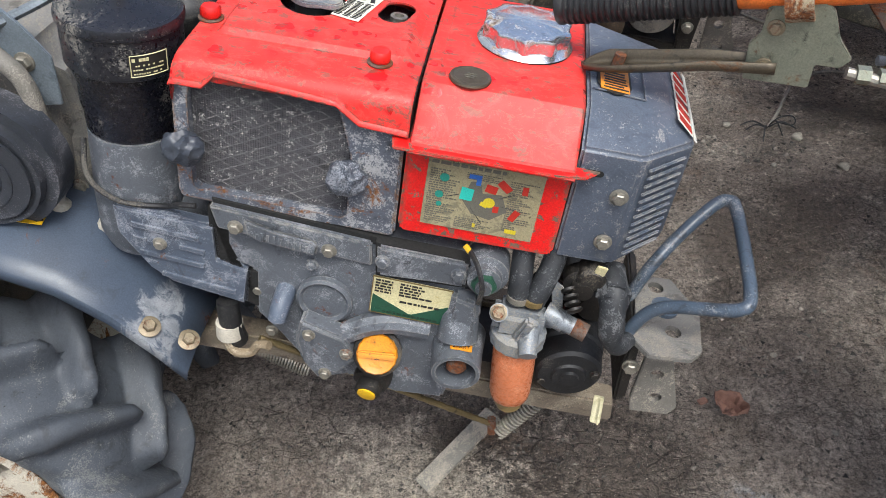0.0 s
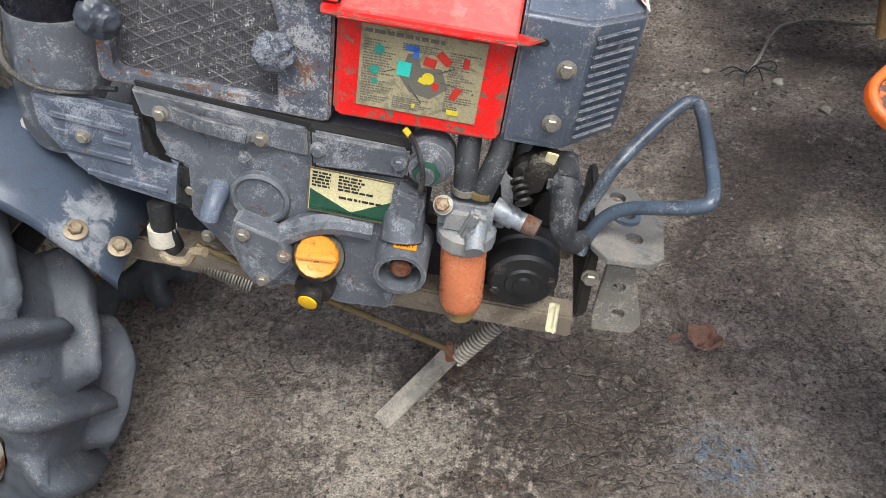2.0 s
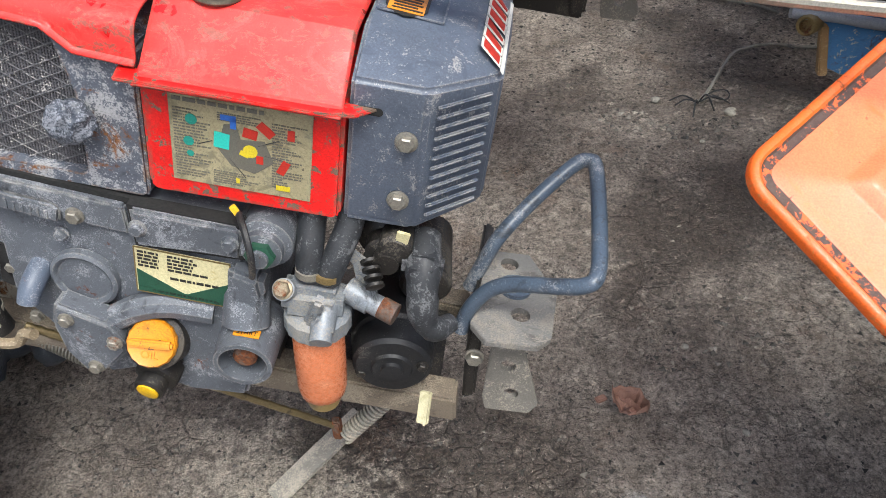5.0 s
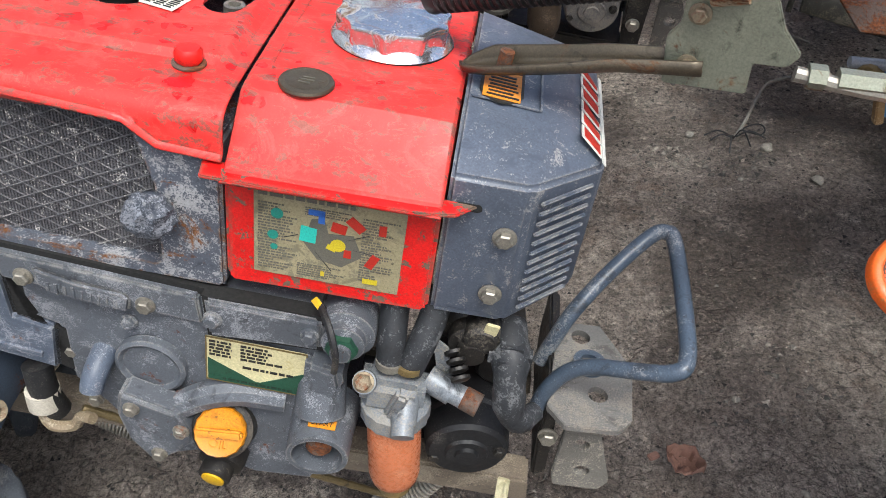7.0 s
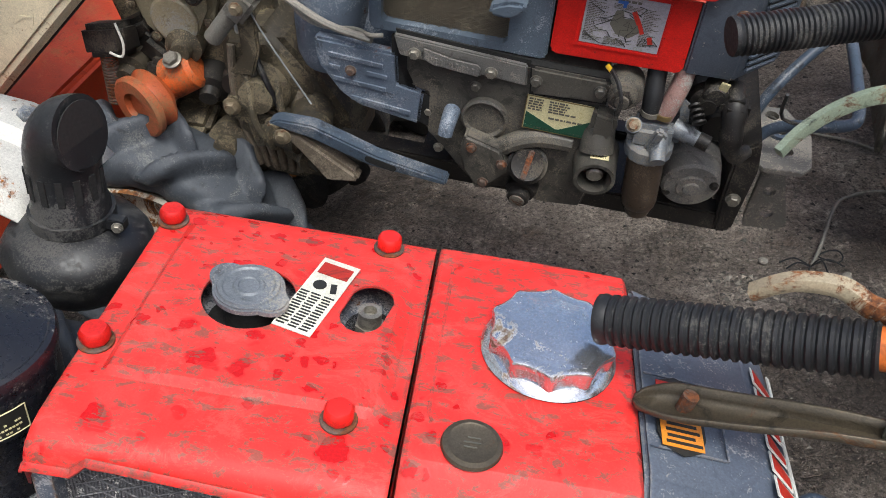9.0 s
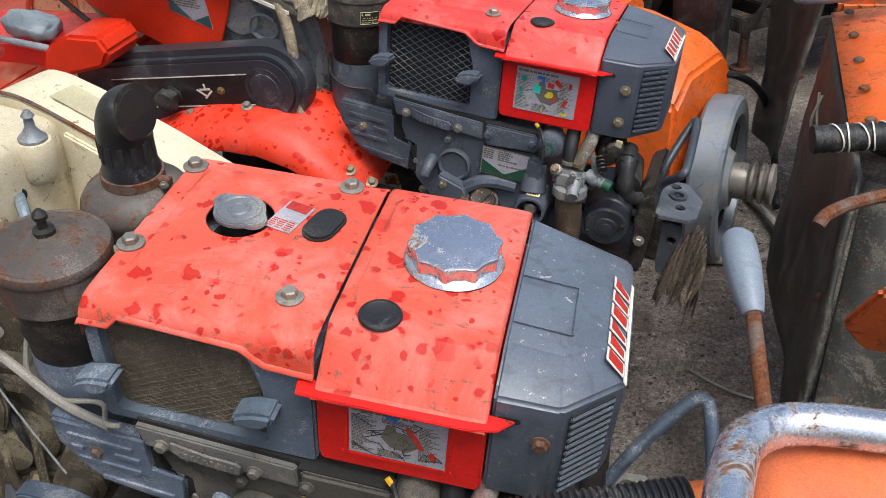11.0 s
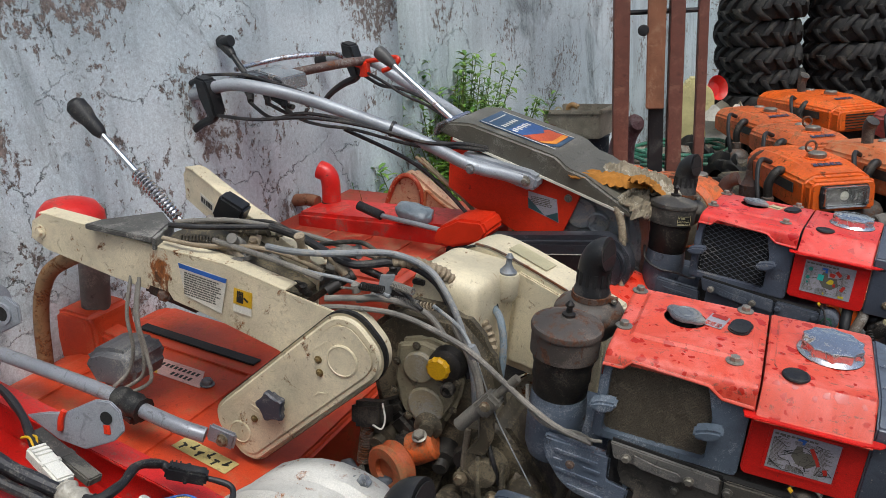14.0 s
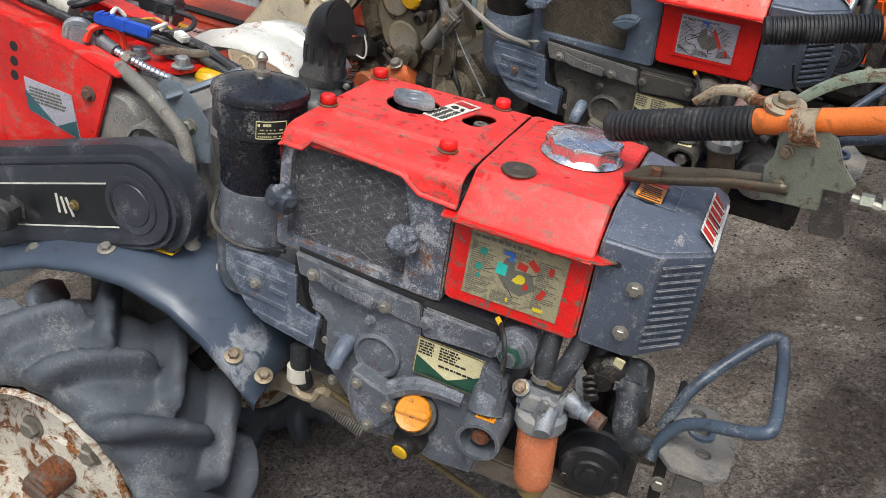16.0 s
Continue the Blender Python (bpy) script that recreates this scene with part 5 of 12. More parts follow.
    lathe(bm, p, ax, [(0.0255, 0), (0.0258, 0.04), (0.0253, 0.082), (0.0235, 0.092), (0.0205, 0.095)], 32)
    bowl = shifted(part("filter_bowl", bm, v["bowl"], T, v["bowl_label"]), SH)
    bm = B()
    lathe(bm, p + ax * 0.0945, ax, [(0.0205, 0), (0.0185, 0.01), (0.0165, 0.016), (0.013, 0.018)], 28)
    part("bowl_foot", bm, v["bowl2"], bowl)
    # return union
    bm = B()
    cyl(bm, (0.126, -0.056, 0.052), (0.150, -0.064, 0.047), 0.0125, seg=16)
    lathe(bm, (0.140, -0.061, 0.049), (0.95, -0.3, -0.14), [(0.0105, 0), (0.0105, 0.026), (0.008, 0.028)], 14)
    shifted(part("union", bm, ALLOY, T), SH)
    bm = B()
    lathe(bm, (0.160, -0.067, 0.0462), (0.95, -0.3, -0.14), [(0.0112, 0), (0.0112, 0.016)], 12)
    shifted(part("union_nut", bm, v["govnut"] if not v["open_hole"] else RUSTY, T), SH)
    bm = B()
    prism(bm, [(0.12, 0.1), (0.14, 0.085), (0.146, 0.05), (0.14, 0.02), (0.13, 0.02), (0.134, 0.05), (0.128, 0.078), (0.112, 0.09)], -0.05, -0.045, 0.001)
    shifted(part("stop_lever", bm, ALLOY, T), SH)
    # injection pump and electrical solenoid behind
    bm = B()
    lathe(bm, (0.155, 0.03, 0.085), (0.1, -1, -0.1), [(0.028, 0), (0.028, 0.03), (0.02, 0.036), (0.02, 0.05), (0.012, 0.054), (0.012, 0.066)], 20)
    lathe(bm, (0.168, 0.0, 0.095), FRONT, [(0.016, 0), (0.016, 0.03), (0.012, 0.034)], 16)
    part("injection_pump", bm, DARKSTEEL, T)
    bm = B()
    for i in range(4):
        lathe(bm, (0.146 + 0.003 * i, -0.03 - 0.006 * i, 0.078 - 0.004 * i), (0.3, -0.6, -0.4), [(0.009, 0), (0.009, 0.003), (0.006, 0.0045)], 12)
    part("pump_spring", bm, DARKSTEEL, T)
    bm = B()
    box(bm, (0.174, -0.032, 0.112), (0.012, 0.003, 0.015), 0.001, (10, 8, 0))
    part("terminal_tag", bm, LABEL_Y, T)
    bm = B()
    tube(bm, [(0.19, 0.0, 0.09), (0.196, -0.03, 0.08), (0.199, -0.045, 0.06), (0.204, -0.05, 0.035), (0.216, -0.045, 0.02), (0.23, -0.03, 0.018)], 0.0185, 16, 4, 0.0007, 3, taper=0.010)
    box(bm, (0.195, -0.03, 0.083), (0.038, 0.03, 0.03), 0.009)
    part("terminal_boot", bm, HOSE_DUSTY if v["warn"] else DARKSTEEL if not v["chart_full"] else BLACKRUB, T)
    # starter motor, end towards the front
    ax = V(0.1, -1, -0.06).normalized()
    p = V(0.163, 0.125, -0.058)
    bm = B()
    lathe(bm, p, ax, [(0.046, 0), (0.046, 0.115), (0.043, 0.119), (0.0435, 0.125), (0.041, 0.145), (0.037, 0.149), (0.022, 0.150), (0.020, 0.153), (0.012, 0.153), (0.011, 0.157), (0.001, 0.157)], 36)
    st = part("starter_motor", bm, v["starter"], T, "round black starter motor, oily and dusty")
    for s in (-1, 1):
        hexbolt(st, p + ax * 0.147 + V(0.031 * s, 0, 0.012 * s - 0.004), ax, 0.0055, DARKSTEEL, 1.2)
    bm = B()
    lathe(bm, V(0.19, 0.11, 0.01), ax, [(0.027, 0), (0.027, 0.08), (0.023, 0.084), (0.01, 0.086)], 24)
    part("solenoid", bm, DARKSTEEL, T)


def front_end(T, v):
    # bumper bracket with drilled plates
    bm = B()
    prism(bm, [(0.25, 0.02), (0.268, -0.002), (0.322, 0.002), (0.336, 0.018), (0.341, 0.09), (0.308, 0.148), (0.262, 0.145)], -0.004, 0.004, 0.001, pose(0, 0, -0.032, 90, 0, 0) @ Matrix.Diagonal((1, 1, -1, 1)) )
    bk = part("bumper_plate", bm, ALLOY_DARK if v["caps"] else v["tongue"], T)
    bm = B()
    prism(bm, [(0.278, -0.062), (0.312, -0.062), (0.346, -0.16), (0.338, -0.178), (0.287, -0.182), (0.281, -0.16)], -0.004, 0.004, 0.0015, pose(0, 0.032, 0.0, 4, 0, 0))
    tongue = part("hitch_tongue", bm, v["tongue"], T, v["tongue_label"])
    cut = B()
    for x, z in ((0.301, -0.098), (0.312, -0.145)):
        cyl(cut, (x, -0.06, z), (x, 0.12, z), 0.009, seg=18)
    bpy.context.view_layer.update()
    carve(tongue, cut)
    cut = B()
    for x, y in ((0.302, 0.045), (0.294, 0.085), (0.286, 0.125)):
        cyl(cut, (x, y, -0.08), (x, y, 0.02), 0.0105, seg=18)
    carve(bk, cut)
    bm = B()
    ring(bm, (0.294, 0.085, -0.029), (0, 0, 1), 0.018, 0.0105, 0.006)
    part("grommet", bm, v["guard"], T)
    bm = B()
    if v["open_hole"]:
        prism(bm, [(0.252, -0.03), (0.264, -0.032), (0.272, -0.15), (0.258, -0.16), (0.252, -0.09)], 0.03, 0.2, 0.003)
    else:
        prism(bm, [(0.225, 0.0), (0.252, 0.02), (0.262, -0.03), (0.258, -0.15), (0.235, -0.16), (0.228, -0.1)], -0.01, 0.2, 0.004)
    part("front_frame", bm, DARKSTEEL, T)
    hexbolt(T, (0.262 if v["open_hole"] else 0.243, 0.03 if v["open_hole"] else -0.012, -0.085), FRONT, 0.009, STEEL, 1.2)
    # guard hoop
    bm = B()
    near = 0.42 if v["weave"] == 0 else 1.0
    tube(bm, [(0.25 + (x - 0.25) * near, y, z) for x, y, z in [(0.242, 0.03, -0.05), (0.246, 0.032, -0.022), (0.262, 0.036, 0.006), (0.285, 0.032, 0.024), (0.322, 0.016, 0.044), (0.350, 0.006, 0.060), (0.361, 0.018, 0.069), (0.3615, 0.08, 0.080), (0.358, 0.163, 0.0915), (0.350, 0.178, 0.092), (0.335, 0.176, 0.084), (0.30, 0.148, 0.052), (0.268, 0.115, 0.018), (0.255, 0.105, -0.015), (0.245, 0.1, -0.05)]], 0.0083, 14, 6)
    part("guard_hoop", bm, v["guard"], T, "bent steel guard hoop")
    # engine bed rails
    for y in (0.0, 0.15):
        bm = B()
        prism(bm, [(-0.36, -0.12), (0.25, -0.13), (0.255, -0.165), (-0.36, -0.16)], y, y + 0.035, 0.003)
        part("bed_rail", bm, v["bed"], T)
    bm = B()
    box(bm, (0.06, 0.09, -0.15), (0.34, 0.14, 0.02), 0.004)
    box(bm, (-0.2, 0.09, -0.15), (0.06, 0.17, 0.03), 0.004)
    box(bm, (-0.05, 0.09, -0.11), (0.2, 0.17, 0.06), 0.01)
    part("sump", bm, DARKSTEEL, T)


def air_cleaner(T, v):
    cx, cy = v["air"]
    up = v["air_up"]
    bm = B()
    lathe(bm, (cx, cy, 0.205 + up), (0, 0, 1), [(0.0585, 0.006), (0.061, 0.008), (0.0612, 0.050), (0.0635, 0.052), (0.0640, 0.058), (0.0625, 0.0625), (0.0590, 0.0640), (0.0575, 0.0632), (0.048, 0.0665), (0.03, 0.0715), (0.014, 0.0755), (0.012, 0.078), (0.001, 0.079)], 40)
    lid = part("air_cleaner_lid", bm, v["airlid"], T, v["air_label"])
    bm = B()
    lathe(bm, (cx, cy, 0.282 + up), (0, 0, 1), [(0.011, 0), (0.011, 0.006), (0.005, 0.008), (0.005, 0.018), (0.0075, 0.020), (0.0075, 0.024), (0.003, 0.030)], 14, 4, 0.12)
    part("wing_stud", bm, STEEL if v["caps"] else DARKSTEEL, lid)
    bm = B()
    lathe(bm, (cx, cy, 0.128 + up), (0, 0, 1), [(0.046, 0), (0.050, 0.006), (0.0505, 0.03), (0.0525, 0.034), (0.052, 0.06), (0.055, 0.07), (0.055, 0.084)], 36)
    part("air_cleaner_bowl", bm, v["airbowl"], T)
    bm = B()
    lathe(bm, (cx, cy, 0.0), (0, 0, 1), [(0.046, 0), (0.053, 0.02), (0.054, 0.07), (0.052, 0.11), (0.05, 0.13 + up)], 32)
    tube(bm, [(cx, cy, 0.06), (cx + 0.05, cy + 0.03, 0.04), (cx + 0.12, cy + 0.06, 0.03)], 0.045, 18, 4)
    box(bm, (cx + 0.03, cy + 0.06, 0.03), (0.12, 0.12, 0.1), 0.02)
    part("intake_duct", bm, v["cast"] if v["caps"] else v["cover"], T)
    # clamp strap
    bm = B()
    tube(bm, [(cx - 0.058, cy - 0.01, 0.13), (cx - 0.04, cy - 0.046, 0.105), (cx + 0.0, cy - 0.06, 0.09), (cx + 0.05, cy - 0.052, 0.088), (-0.29, -0.04, 0.108), (-0.27, -0.042, 0.112)], 0.0032, 8, 5)
    part("clamp_wire", bm, v["strapwire"], T)
    if v["airplate"]:
        def band(z, a0, a1, r):
            return [(cx + r * math.cos(a), cy + r * math.sin(a), z + up) for a in np.linspace(radians(a0), radians(a1), 11)]

        bm = B()
        sheet(bm, [band(z, -62, -24, 0.0617) for z in (0.217, 0.243)])
        plate = part("air_label", bm, INK, T, "black label printed in gold")
        bm = B()
        for z in (0.2185, 0.2415):
            tube(bm, band(z, -61, -25, 0.0619), 0.0006, 4, 1)
        for a in (-61, -25):
            tube(bm, [band(z, a, a, 0.0619)[0] for z in (0.2185, 0.2415)], 0.0006, 4, 1)
        part("label_border", bm, LABEL_Y, plate)
        bm = B()
        rnd = random.Random(3)
        for j in range(4):
            for i in range(13 if j < 3 else 5):
                a = radians(-58 + i * (2.3 if j < 3 else 3.2))
                if rnd.random() < 0.8:
                    box(bm, (cx + 0.0619 * math.cos(a), cy + 0.0619 * math.sin(a), 0.2215 + j * 0.0044 + up + (0.002 if j == 3 else 0)), (0.0018 if j < 3 else 0.003, 0.0008, 0.0013 if j < 3 else 0.0034), 0, (0, 0, math.degrees(a) + 90))
        tagged(part("label_print", bm, LABEL_Y, plate), kind="stuff")
    # pre-cleaner dish with an elbow
    sx, sy = v["snork"]
    bm = B()
    lathe(bm, (sx, sy, 0.172), (0, 0, 1), [(0.048, 0), (0.063, 0.018), (0.0675, 0.040), (0.0685, 0.044), (0.067, 0.050), (0.060, 0.061), (0.046, 0.069), (0.038, 0.073)], 40)
    dish = part("pre_cleaner", bm, v["dish"], T, v["dish_label"])
    bm = B()
    lathe(bm, (sx, sy, 0.243), (0, 0, 1), [(0.0345, 0), (0.0345, 0.022), (0.0325, 0.026), (0.0315, 0.060)], 30, cap=False)
    top = [(0.0, 0.302), (0.0010, 0.313), (0.0036, 0.324), (0.0085, 0.334), (0.0155, 0.340), (0.024, 0.3425)]
    line = [V(sx + x, sy - 0.2 * x, z) for x, z in top]
    tube(bm, line, 0.0318, 30, 3, taper=0.0330)
    elbow = part("elbow", bm, BLACK, T, "black plastic intake elbow")
    bm = B()
    lathe(bm, (sx + 0.0236, sy - 0.0048, 0.3425), (1, -0.2, 0.10), [(0.0285, 0), (0.0285, 0.0012)], 24)
    part("elbow_mouth", bm, CORE_AND_SHADE, elbow)
    for k in range(7):
        a = radians(-150 + k * 26)
        bm = B()
        box(bm, (sx + 0.0321 * math.cos(a), sy + 0.0321 * math.sin(a), 0.292), (0.002, 0.006, 0.026), 0, (0, 0, math.degrees(a)))
        part("elbow_slot", bm, CORE_AND_SHADE, elbow)
    bm = B()
    ring(bm, (sx, sy, 0.246), (0, 0, 1), 0.0378, 0.0342, 0.012)
    box(bm, (sx + 0.043, sy - 0.005, 0.252), (0.018, 0.012, 0.011), 0.001)
    clamp = part("elbow_clamp", bm, RUSTY if not v["caps"] else BLACK, T)
    hexbolt(clamp, (sx + 0.047, sy - 0.012, 0.252), (0.2, -1, 0), 0.0042, STEEL, 1.3)


def maintenance_chart(T, v):
    d = thing_part(T, "maintenance_chart", pose(0.0325, -0.0368, 0.1825, 0, 0.8, 0))
    w, h = v["chart"]
    bm = B()
    box(bm, (0, 0, 0), (w, 0.0012, h), 0.0004)
    part("chart_ground", bm, v["chart_mat"], d)
    y = -0.0009
    bm = B()
    pr = [(-0.014, 0.02), (-0.004, 0.022), (0.0, 0.008), (0.02, 0.01), (0.028, -0.01), (0.012, -0.024), (-0.008, -0.02), (-0.02, -0.004)]
    prism(bm, [(x * w / 0.12, z * h / 0.088) for x, z in pr], y - 0.0003, y + 0.0003)
    part("chart_engine", bm, INK_GREY, d)
    bm = B()
    bars(bm, -w * 0.47, h * 0.39, w * 0.2, h * 0.46, y, 1, 11, 0.9, gap=0.4)
    bars(bm, -w * 0.47, -h * 0.44, -w * 0.20, h * 0.34, y, 24, 12, 0.35, gap=0.62, min_w=0.3)
    bars(bm, w * 0.22, -h * 0.40, w * 0.47, h * 0.34, y, 24, 13, 0.3, gap=0.62, min_w=0.3)
    bars(bm, -w * 0.2, -h * 0.46, w * 0.2, -h * 0.30, y, 6, 14, 0.5, gap=0.6, min_w=0.3)
    bars(bm, -w * 0.16, h * 0.26, w * 0.2, h * 0.36, y, 4, 15, 0.4, gap=0.6, min_w=0.3)
    part("chart_print", bm, INK_GREY, d)

    def spot(mat, *shapes):
        for s in shapes:
            bm = B()
            if len(s) == 3:
                lathe(bm, (s[0], y + 0.0002, s[1]), FRONT, [(s[2], 0), (s[2], 0.0006)], 14)
            else:
                box(bm, (s[0], y, s[1]), (s[2], 0.0009, s[3]), 0, (0, s[4], 0))
            part("chart_spot", bm, mat, d)

    if v["chart_full"]:
        spot(INK_TEAL, (-0.041, 0.0195, 0.005), (-0.044, -0.002, 0.0045), (-0.043, -0.014, 0.003))
        spot(INK_CYAN, (-0.016, 0.004, 0.013, 0.015, 4))
        spot(INK_BLUE, (-0.01, 0.0265, 0.013, 0.005, 0), (-0.006, 0.022, 0.005, 0.01, 0))
        spot(INK_YELLOW, (0.008, -0.002, 0.0062), (0.003, -0.0055, 0.008, 0.005, 20), (0.036, -0.034, 0.012, 0.005, 0), (-0.003, -0.034, 0.003, 0.005, 0))
        spot(INK_RED, (0.021, 0.021, 0.015, 0.008, 40), (0.008, 0.015, 0.012, 0.009, 10), (0.042, 0.02, 0.006, 0.01, 0), (0.036, -0.013, 0.007, 0.014, 25), (0.016, -0.009, 0.006, 0.008, 0))
        bm = B()
        for a, b in (((0.014, 0.004), (0.032, 0.013)), ((-0.035, -0.003), (-0.024, 0.002)), ((0.02, -0.004), (0.036, -0.006)), ((-0.01, -0.012), (0.004, -0.03))):
            tube(bm, [(a[0], y, a[1]), (b[0], y, b[1])], 0.0005, 4, 1)
        part("chart_lines", bm, INK, d)
    else:
        spot(INK_BLUE, (-0.006, 0.028, 0.012, 0.004, 0), (-0.003, 0.024, 0.004, 0.006, 0))
        spot(INK_RED, (0.014, 0.01, 0.006, 0.018, -30), (0.022, -0.004, 0.005, 0.014, -25), (0.036, -0.018, 0.006, 0.01, -20))
        bm = B()
        rnd = random.Random(8)
        for i in range(16):
            x0, z0 = rnd.uniform(-w * 0.45, w * 0.4), rnd.uniform(-h * 0.4, h * 0.4)
            pts = [(x0, y, z0)]
            for _ in range(4):
                x0 = max(-w * 0.47, min(w * 0.47, x0 + rnd.uniform(-0.012, 0.014)))
                z0 = max(-h * 0.46, min(h * 0.46, z0 + rnd.uniform(-0.012, 0.008)))
                pts.append((x0, y, z0))
            tube(bm, pts, 0.0006, 4, 1)
        part("chart_cracks", bm, INK, d)
        bm = B()
        k = 0.0035
        for x, z, a, b in ((0, h / 2 + k, w + 4 * k, k), (0, -h / 2 - k, w + 4 * k, k), (-w / 2 - k, 0, k, h + 2 * k), (w / 2 + k, 0, k, h + 2 * k)):
            box(bm, (x, 0, z), (a, 0.0015, b))
        part("chart_border", bm, v["side"], d)


def engine(T, v):
    radiator_hood(T, v)
    fuel_tank(T, v)
    nose_cover(T, v)
    radiator(T, v)
    side_covers(T, v)
    fuel_gear(T, v)
    front_end(T, v)
    air_cleaner(T, v)
    maintenance_chart(T, v)

# ---- the three red tillers ----
VARIANT = [
    dict(red=RED[0], side=RED_SIDE[0], nose=NOSE[0], cast=CAST[0], cover=COVER[0], radf=RADF[0], strap=CAST[0], open_hole=True, caps=True, taped=True, bolt=STEEL, bolt2=True,
         hood_sticker=LABEL_W, hood_print=INK, plug=LEVER, badge=INK_BLUE, warn=True, weave=0.0026, wire=0.46, wire_mat=WIRE_DUSTY, bar=0.0006, bar_mat=BAR_DUSTY, pitch=0.026, slope=1.9,
         wing=worn("wing_nut_tape_grey", "3a3f48", 0.42, dust_amt=0.14, dust="80838a", grime_amt=0.5, grime="33353a", bump=0.6), plate=LABEL_Y, oilcap=GOLD, oilgrip=GOLD, oil_turn=4, govnut=INK_GREEN, hose=BLACKRUB, bowl=AMBER, bowl2=AMBER_DK, starter=BLACKRUB, guard=GUARD, tongue=BRACKET, bed=BEDDIRT,
         airlid=AIRB[0], air_up=0.028, airbowl=worn("air_bowl_blue_black", "1b1b24", 0.26, dust_amt=0.05, dust="77736c", vary=0.3), strapwire=CABLE, airplate=True, dish=BLACK, air=(-0.362, 0.03), snork=(-0.385, 0.235), chart=(0.119, 0.087), chart_mat=LABEL_K, chart_full=True,
         hood_label="bright red steel hood, scuffed", tank_label="bright red fuel tank top", nose_label="slate grey nose cover, dusty and scratched", rad_label="slate grey radiator frame, dusty and rust-stained",
         screen_label="wire screen clogged with pale dust", fin_label="finned slate cover, scoured and rusting at the edge", case_label="grey cast crankcase, dusty", oil_label="orange plastic oil filler cap",
         bowl_label="amber plastic filter bowl", tongue_label="pale dusty drilled hitch plate", air_label="black round air cleaner lid, dusty", dish_label="black plastic pre-cleaner dish"),
    dict(red=RED[1], side=RED_SIDE[1], nose=NOSE[1], cast=CAST[1], cover=COVER[1], radf=RADF[1], strap=ALLOY_DARK, open_hole=False, caps=False, taped=False, bolt=RUSTY, bolt2=False,
         hood_sticker=LABEL_S, hood_print=RED[1], plug=BLACKRUB, badge=LABEL_W, warn=False, weave=0.0026, wire=0.5, wire_mat=WIRE_TAN, bar=0.0005, bar_mat=WIRE_TAN, pitch=0.0165, slope=1.9,
         wing=RADF[1], plate=LABEL_Y, oilcap=DARKSTEEL, oilgrip=RUSTY, oil_turn=80, govnut=DARKSTEEL, hose=worn("hose_pink_brown", "8a6a62", 0.55, dust_amt=0.3), bowl=BOWL_BROWN, bowl2=BOWL_BROWN, starter=ALLOY_DARK, guard=GUARD, tongue=BRACKET, bed=DARKSTEEL,
         airlid=AIRB[1], air_up=0.0, airbowl=DARKSTEEL, strapwire=CABLE_GREY, airplate=False, dish=AIRB[1], air=(-0.372, 0.05), snork=(-0.368, 0.215), chart=(0.098, 0.07), chart_mat=LABEL_S, chart_full=False,
         hood_label="faded red steel hood with drying rain spots", tank_label="faded red fuel tank top, wet-spotted", nose_label="blue-grey nose cover with wet blotches and flaking mark", rad_label="blue-grey radiator frame",
         screen_label="tan woven insect screen", fin_label="blue-grey finned cover", case_label="oily dark cast crankcase", oil_label="black oil cap with a rusty grip",
         bowl_label="brown stained filter bowl", tongue_label="dusty drilled hitch plate", air_label="rust-brown round air cleaner lid", dish_label="rusty pre-cleaner dish"),
    dict(red=RED[2], side=RED_SIDE[2], nose=NOSE[2], cast=CAST[2], cover=COVER[2], radf=RADF[2], strap=COVER[2], open_hole=False, caps=False, taped=False, bolt=BOLT_OLD, bolt2=True,
         hood_sticker=LABEL_Y, hood_print=LABEL_K, plug=BLACKRUB, badge=LABEL_Y, warn=False, weave=0, wire=0.3, wire_mat=WIRE_DK, bar=0.0008, bar_mat=WIRE_DK, pitch=0.0205, slope=1.6,
         wing=RADF[2], plate=LABEL_S, oilcap=worn("oil_cap_black_orange", "3a2c24", 0.5, chips=0.5, chip="c8874a"), oilgrip=INK, oil_turn=60, govnut=INK_GREEN, hose=worn("hose_dark_tan", "5e5348", 0.6, dust_amt=0.3), bowl=BOWL_BROWN, bowl2=BOWL_BROWN, starter=SLATE_BLACK, guard=worn("guard_slate_dark", "3d424a", 0.4), tongue=worn("tongue_slate", "565c64", 0.5, dust_amt=0.2), bed=DARKSTEEL,
         airlid=AIRB[2], air_up=0.0, airbowl=DARKSTEEL, strapwire=CABLE, airplate=True, dish=AIRB[2], air=(-0.385, 0.085), snork=(-0.4, 0.24), chart=(0.112, 0.08), chart_mat=LABEL_S, chart_full=True,
         hood_label="red steel hood with scribbled marks", tank_label="clean red fuel tank top", nose_label="slate grey nose cover", rad_label="slate blue radiator frame",
         screen_label="dark open radiator guard", fin_label="slate finned cover", case_label="clean grey cast crankcase", oil_label="dark oil cap with orange worn lettering",
         bowl_label="brown filter bowl", tongue_label="slate drilled hitch plate", air_label="grimy round air cleaner lid", dish_label="grimy pre-cleaner dish"),
]
M1 = pose(-0.011, 0.711, 0.493, -3.68, 10.43, -5.20)
M2 = pose(0.178, 1.420, 0.601, 5.22, 8.00, -10.53)
REAR2 = M2.inverted() @ pose(0.170, 1.418, 0.601, 2.294, 9.053, -11.575)
M3 = pose(0.386, 2.215, 0.621, -0.55, 7.45, -18.4)
REAR3 = M3.inverted() @ pose(0.382, 2.228, 0.635, 4.432, 8.340, -17.673)
T1 = thing("power_tiller", M1, "red and slate walking tractor with dusty engine and black belt cover", "power tiller", "red tillers in a row")
T2 = thing("power_tiller", M2, "faded red and cream walking tractor with wet-spotted hood", "power tiller", "red tillers in a row")
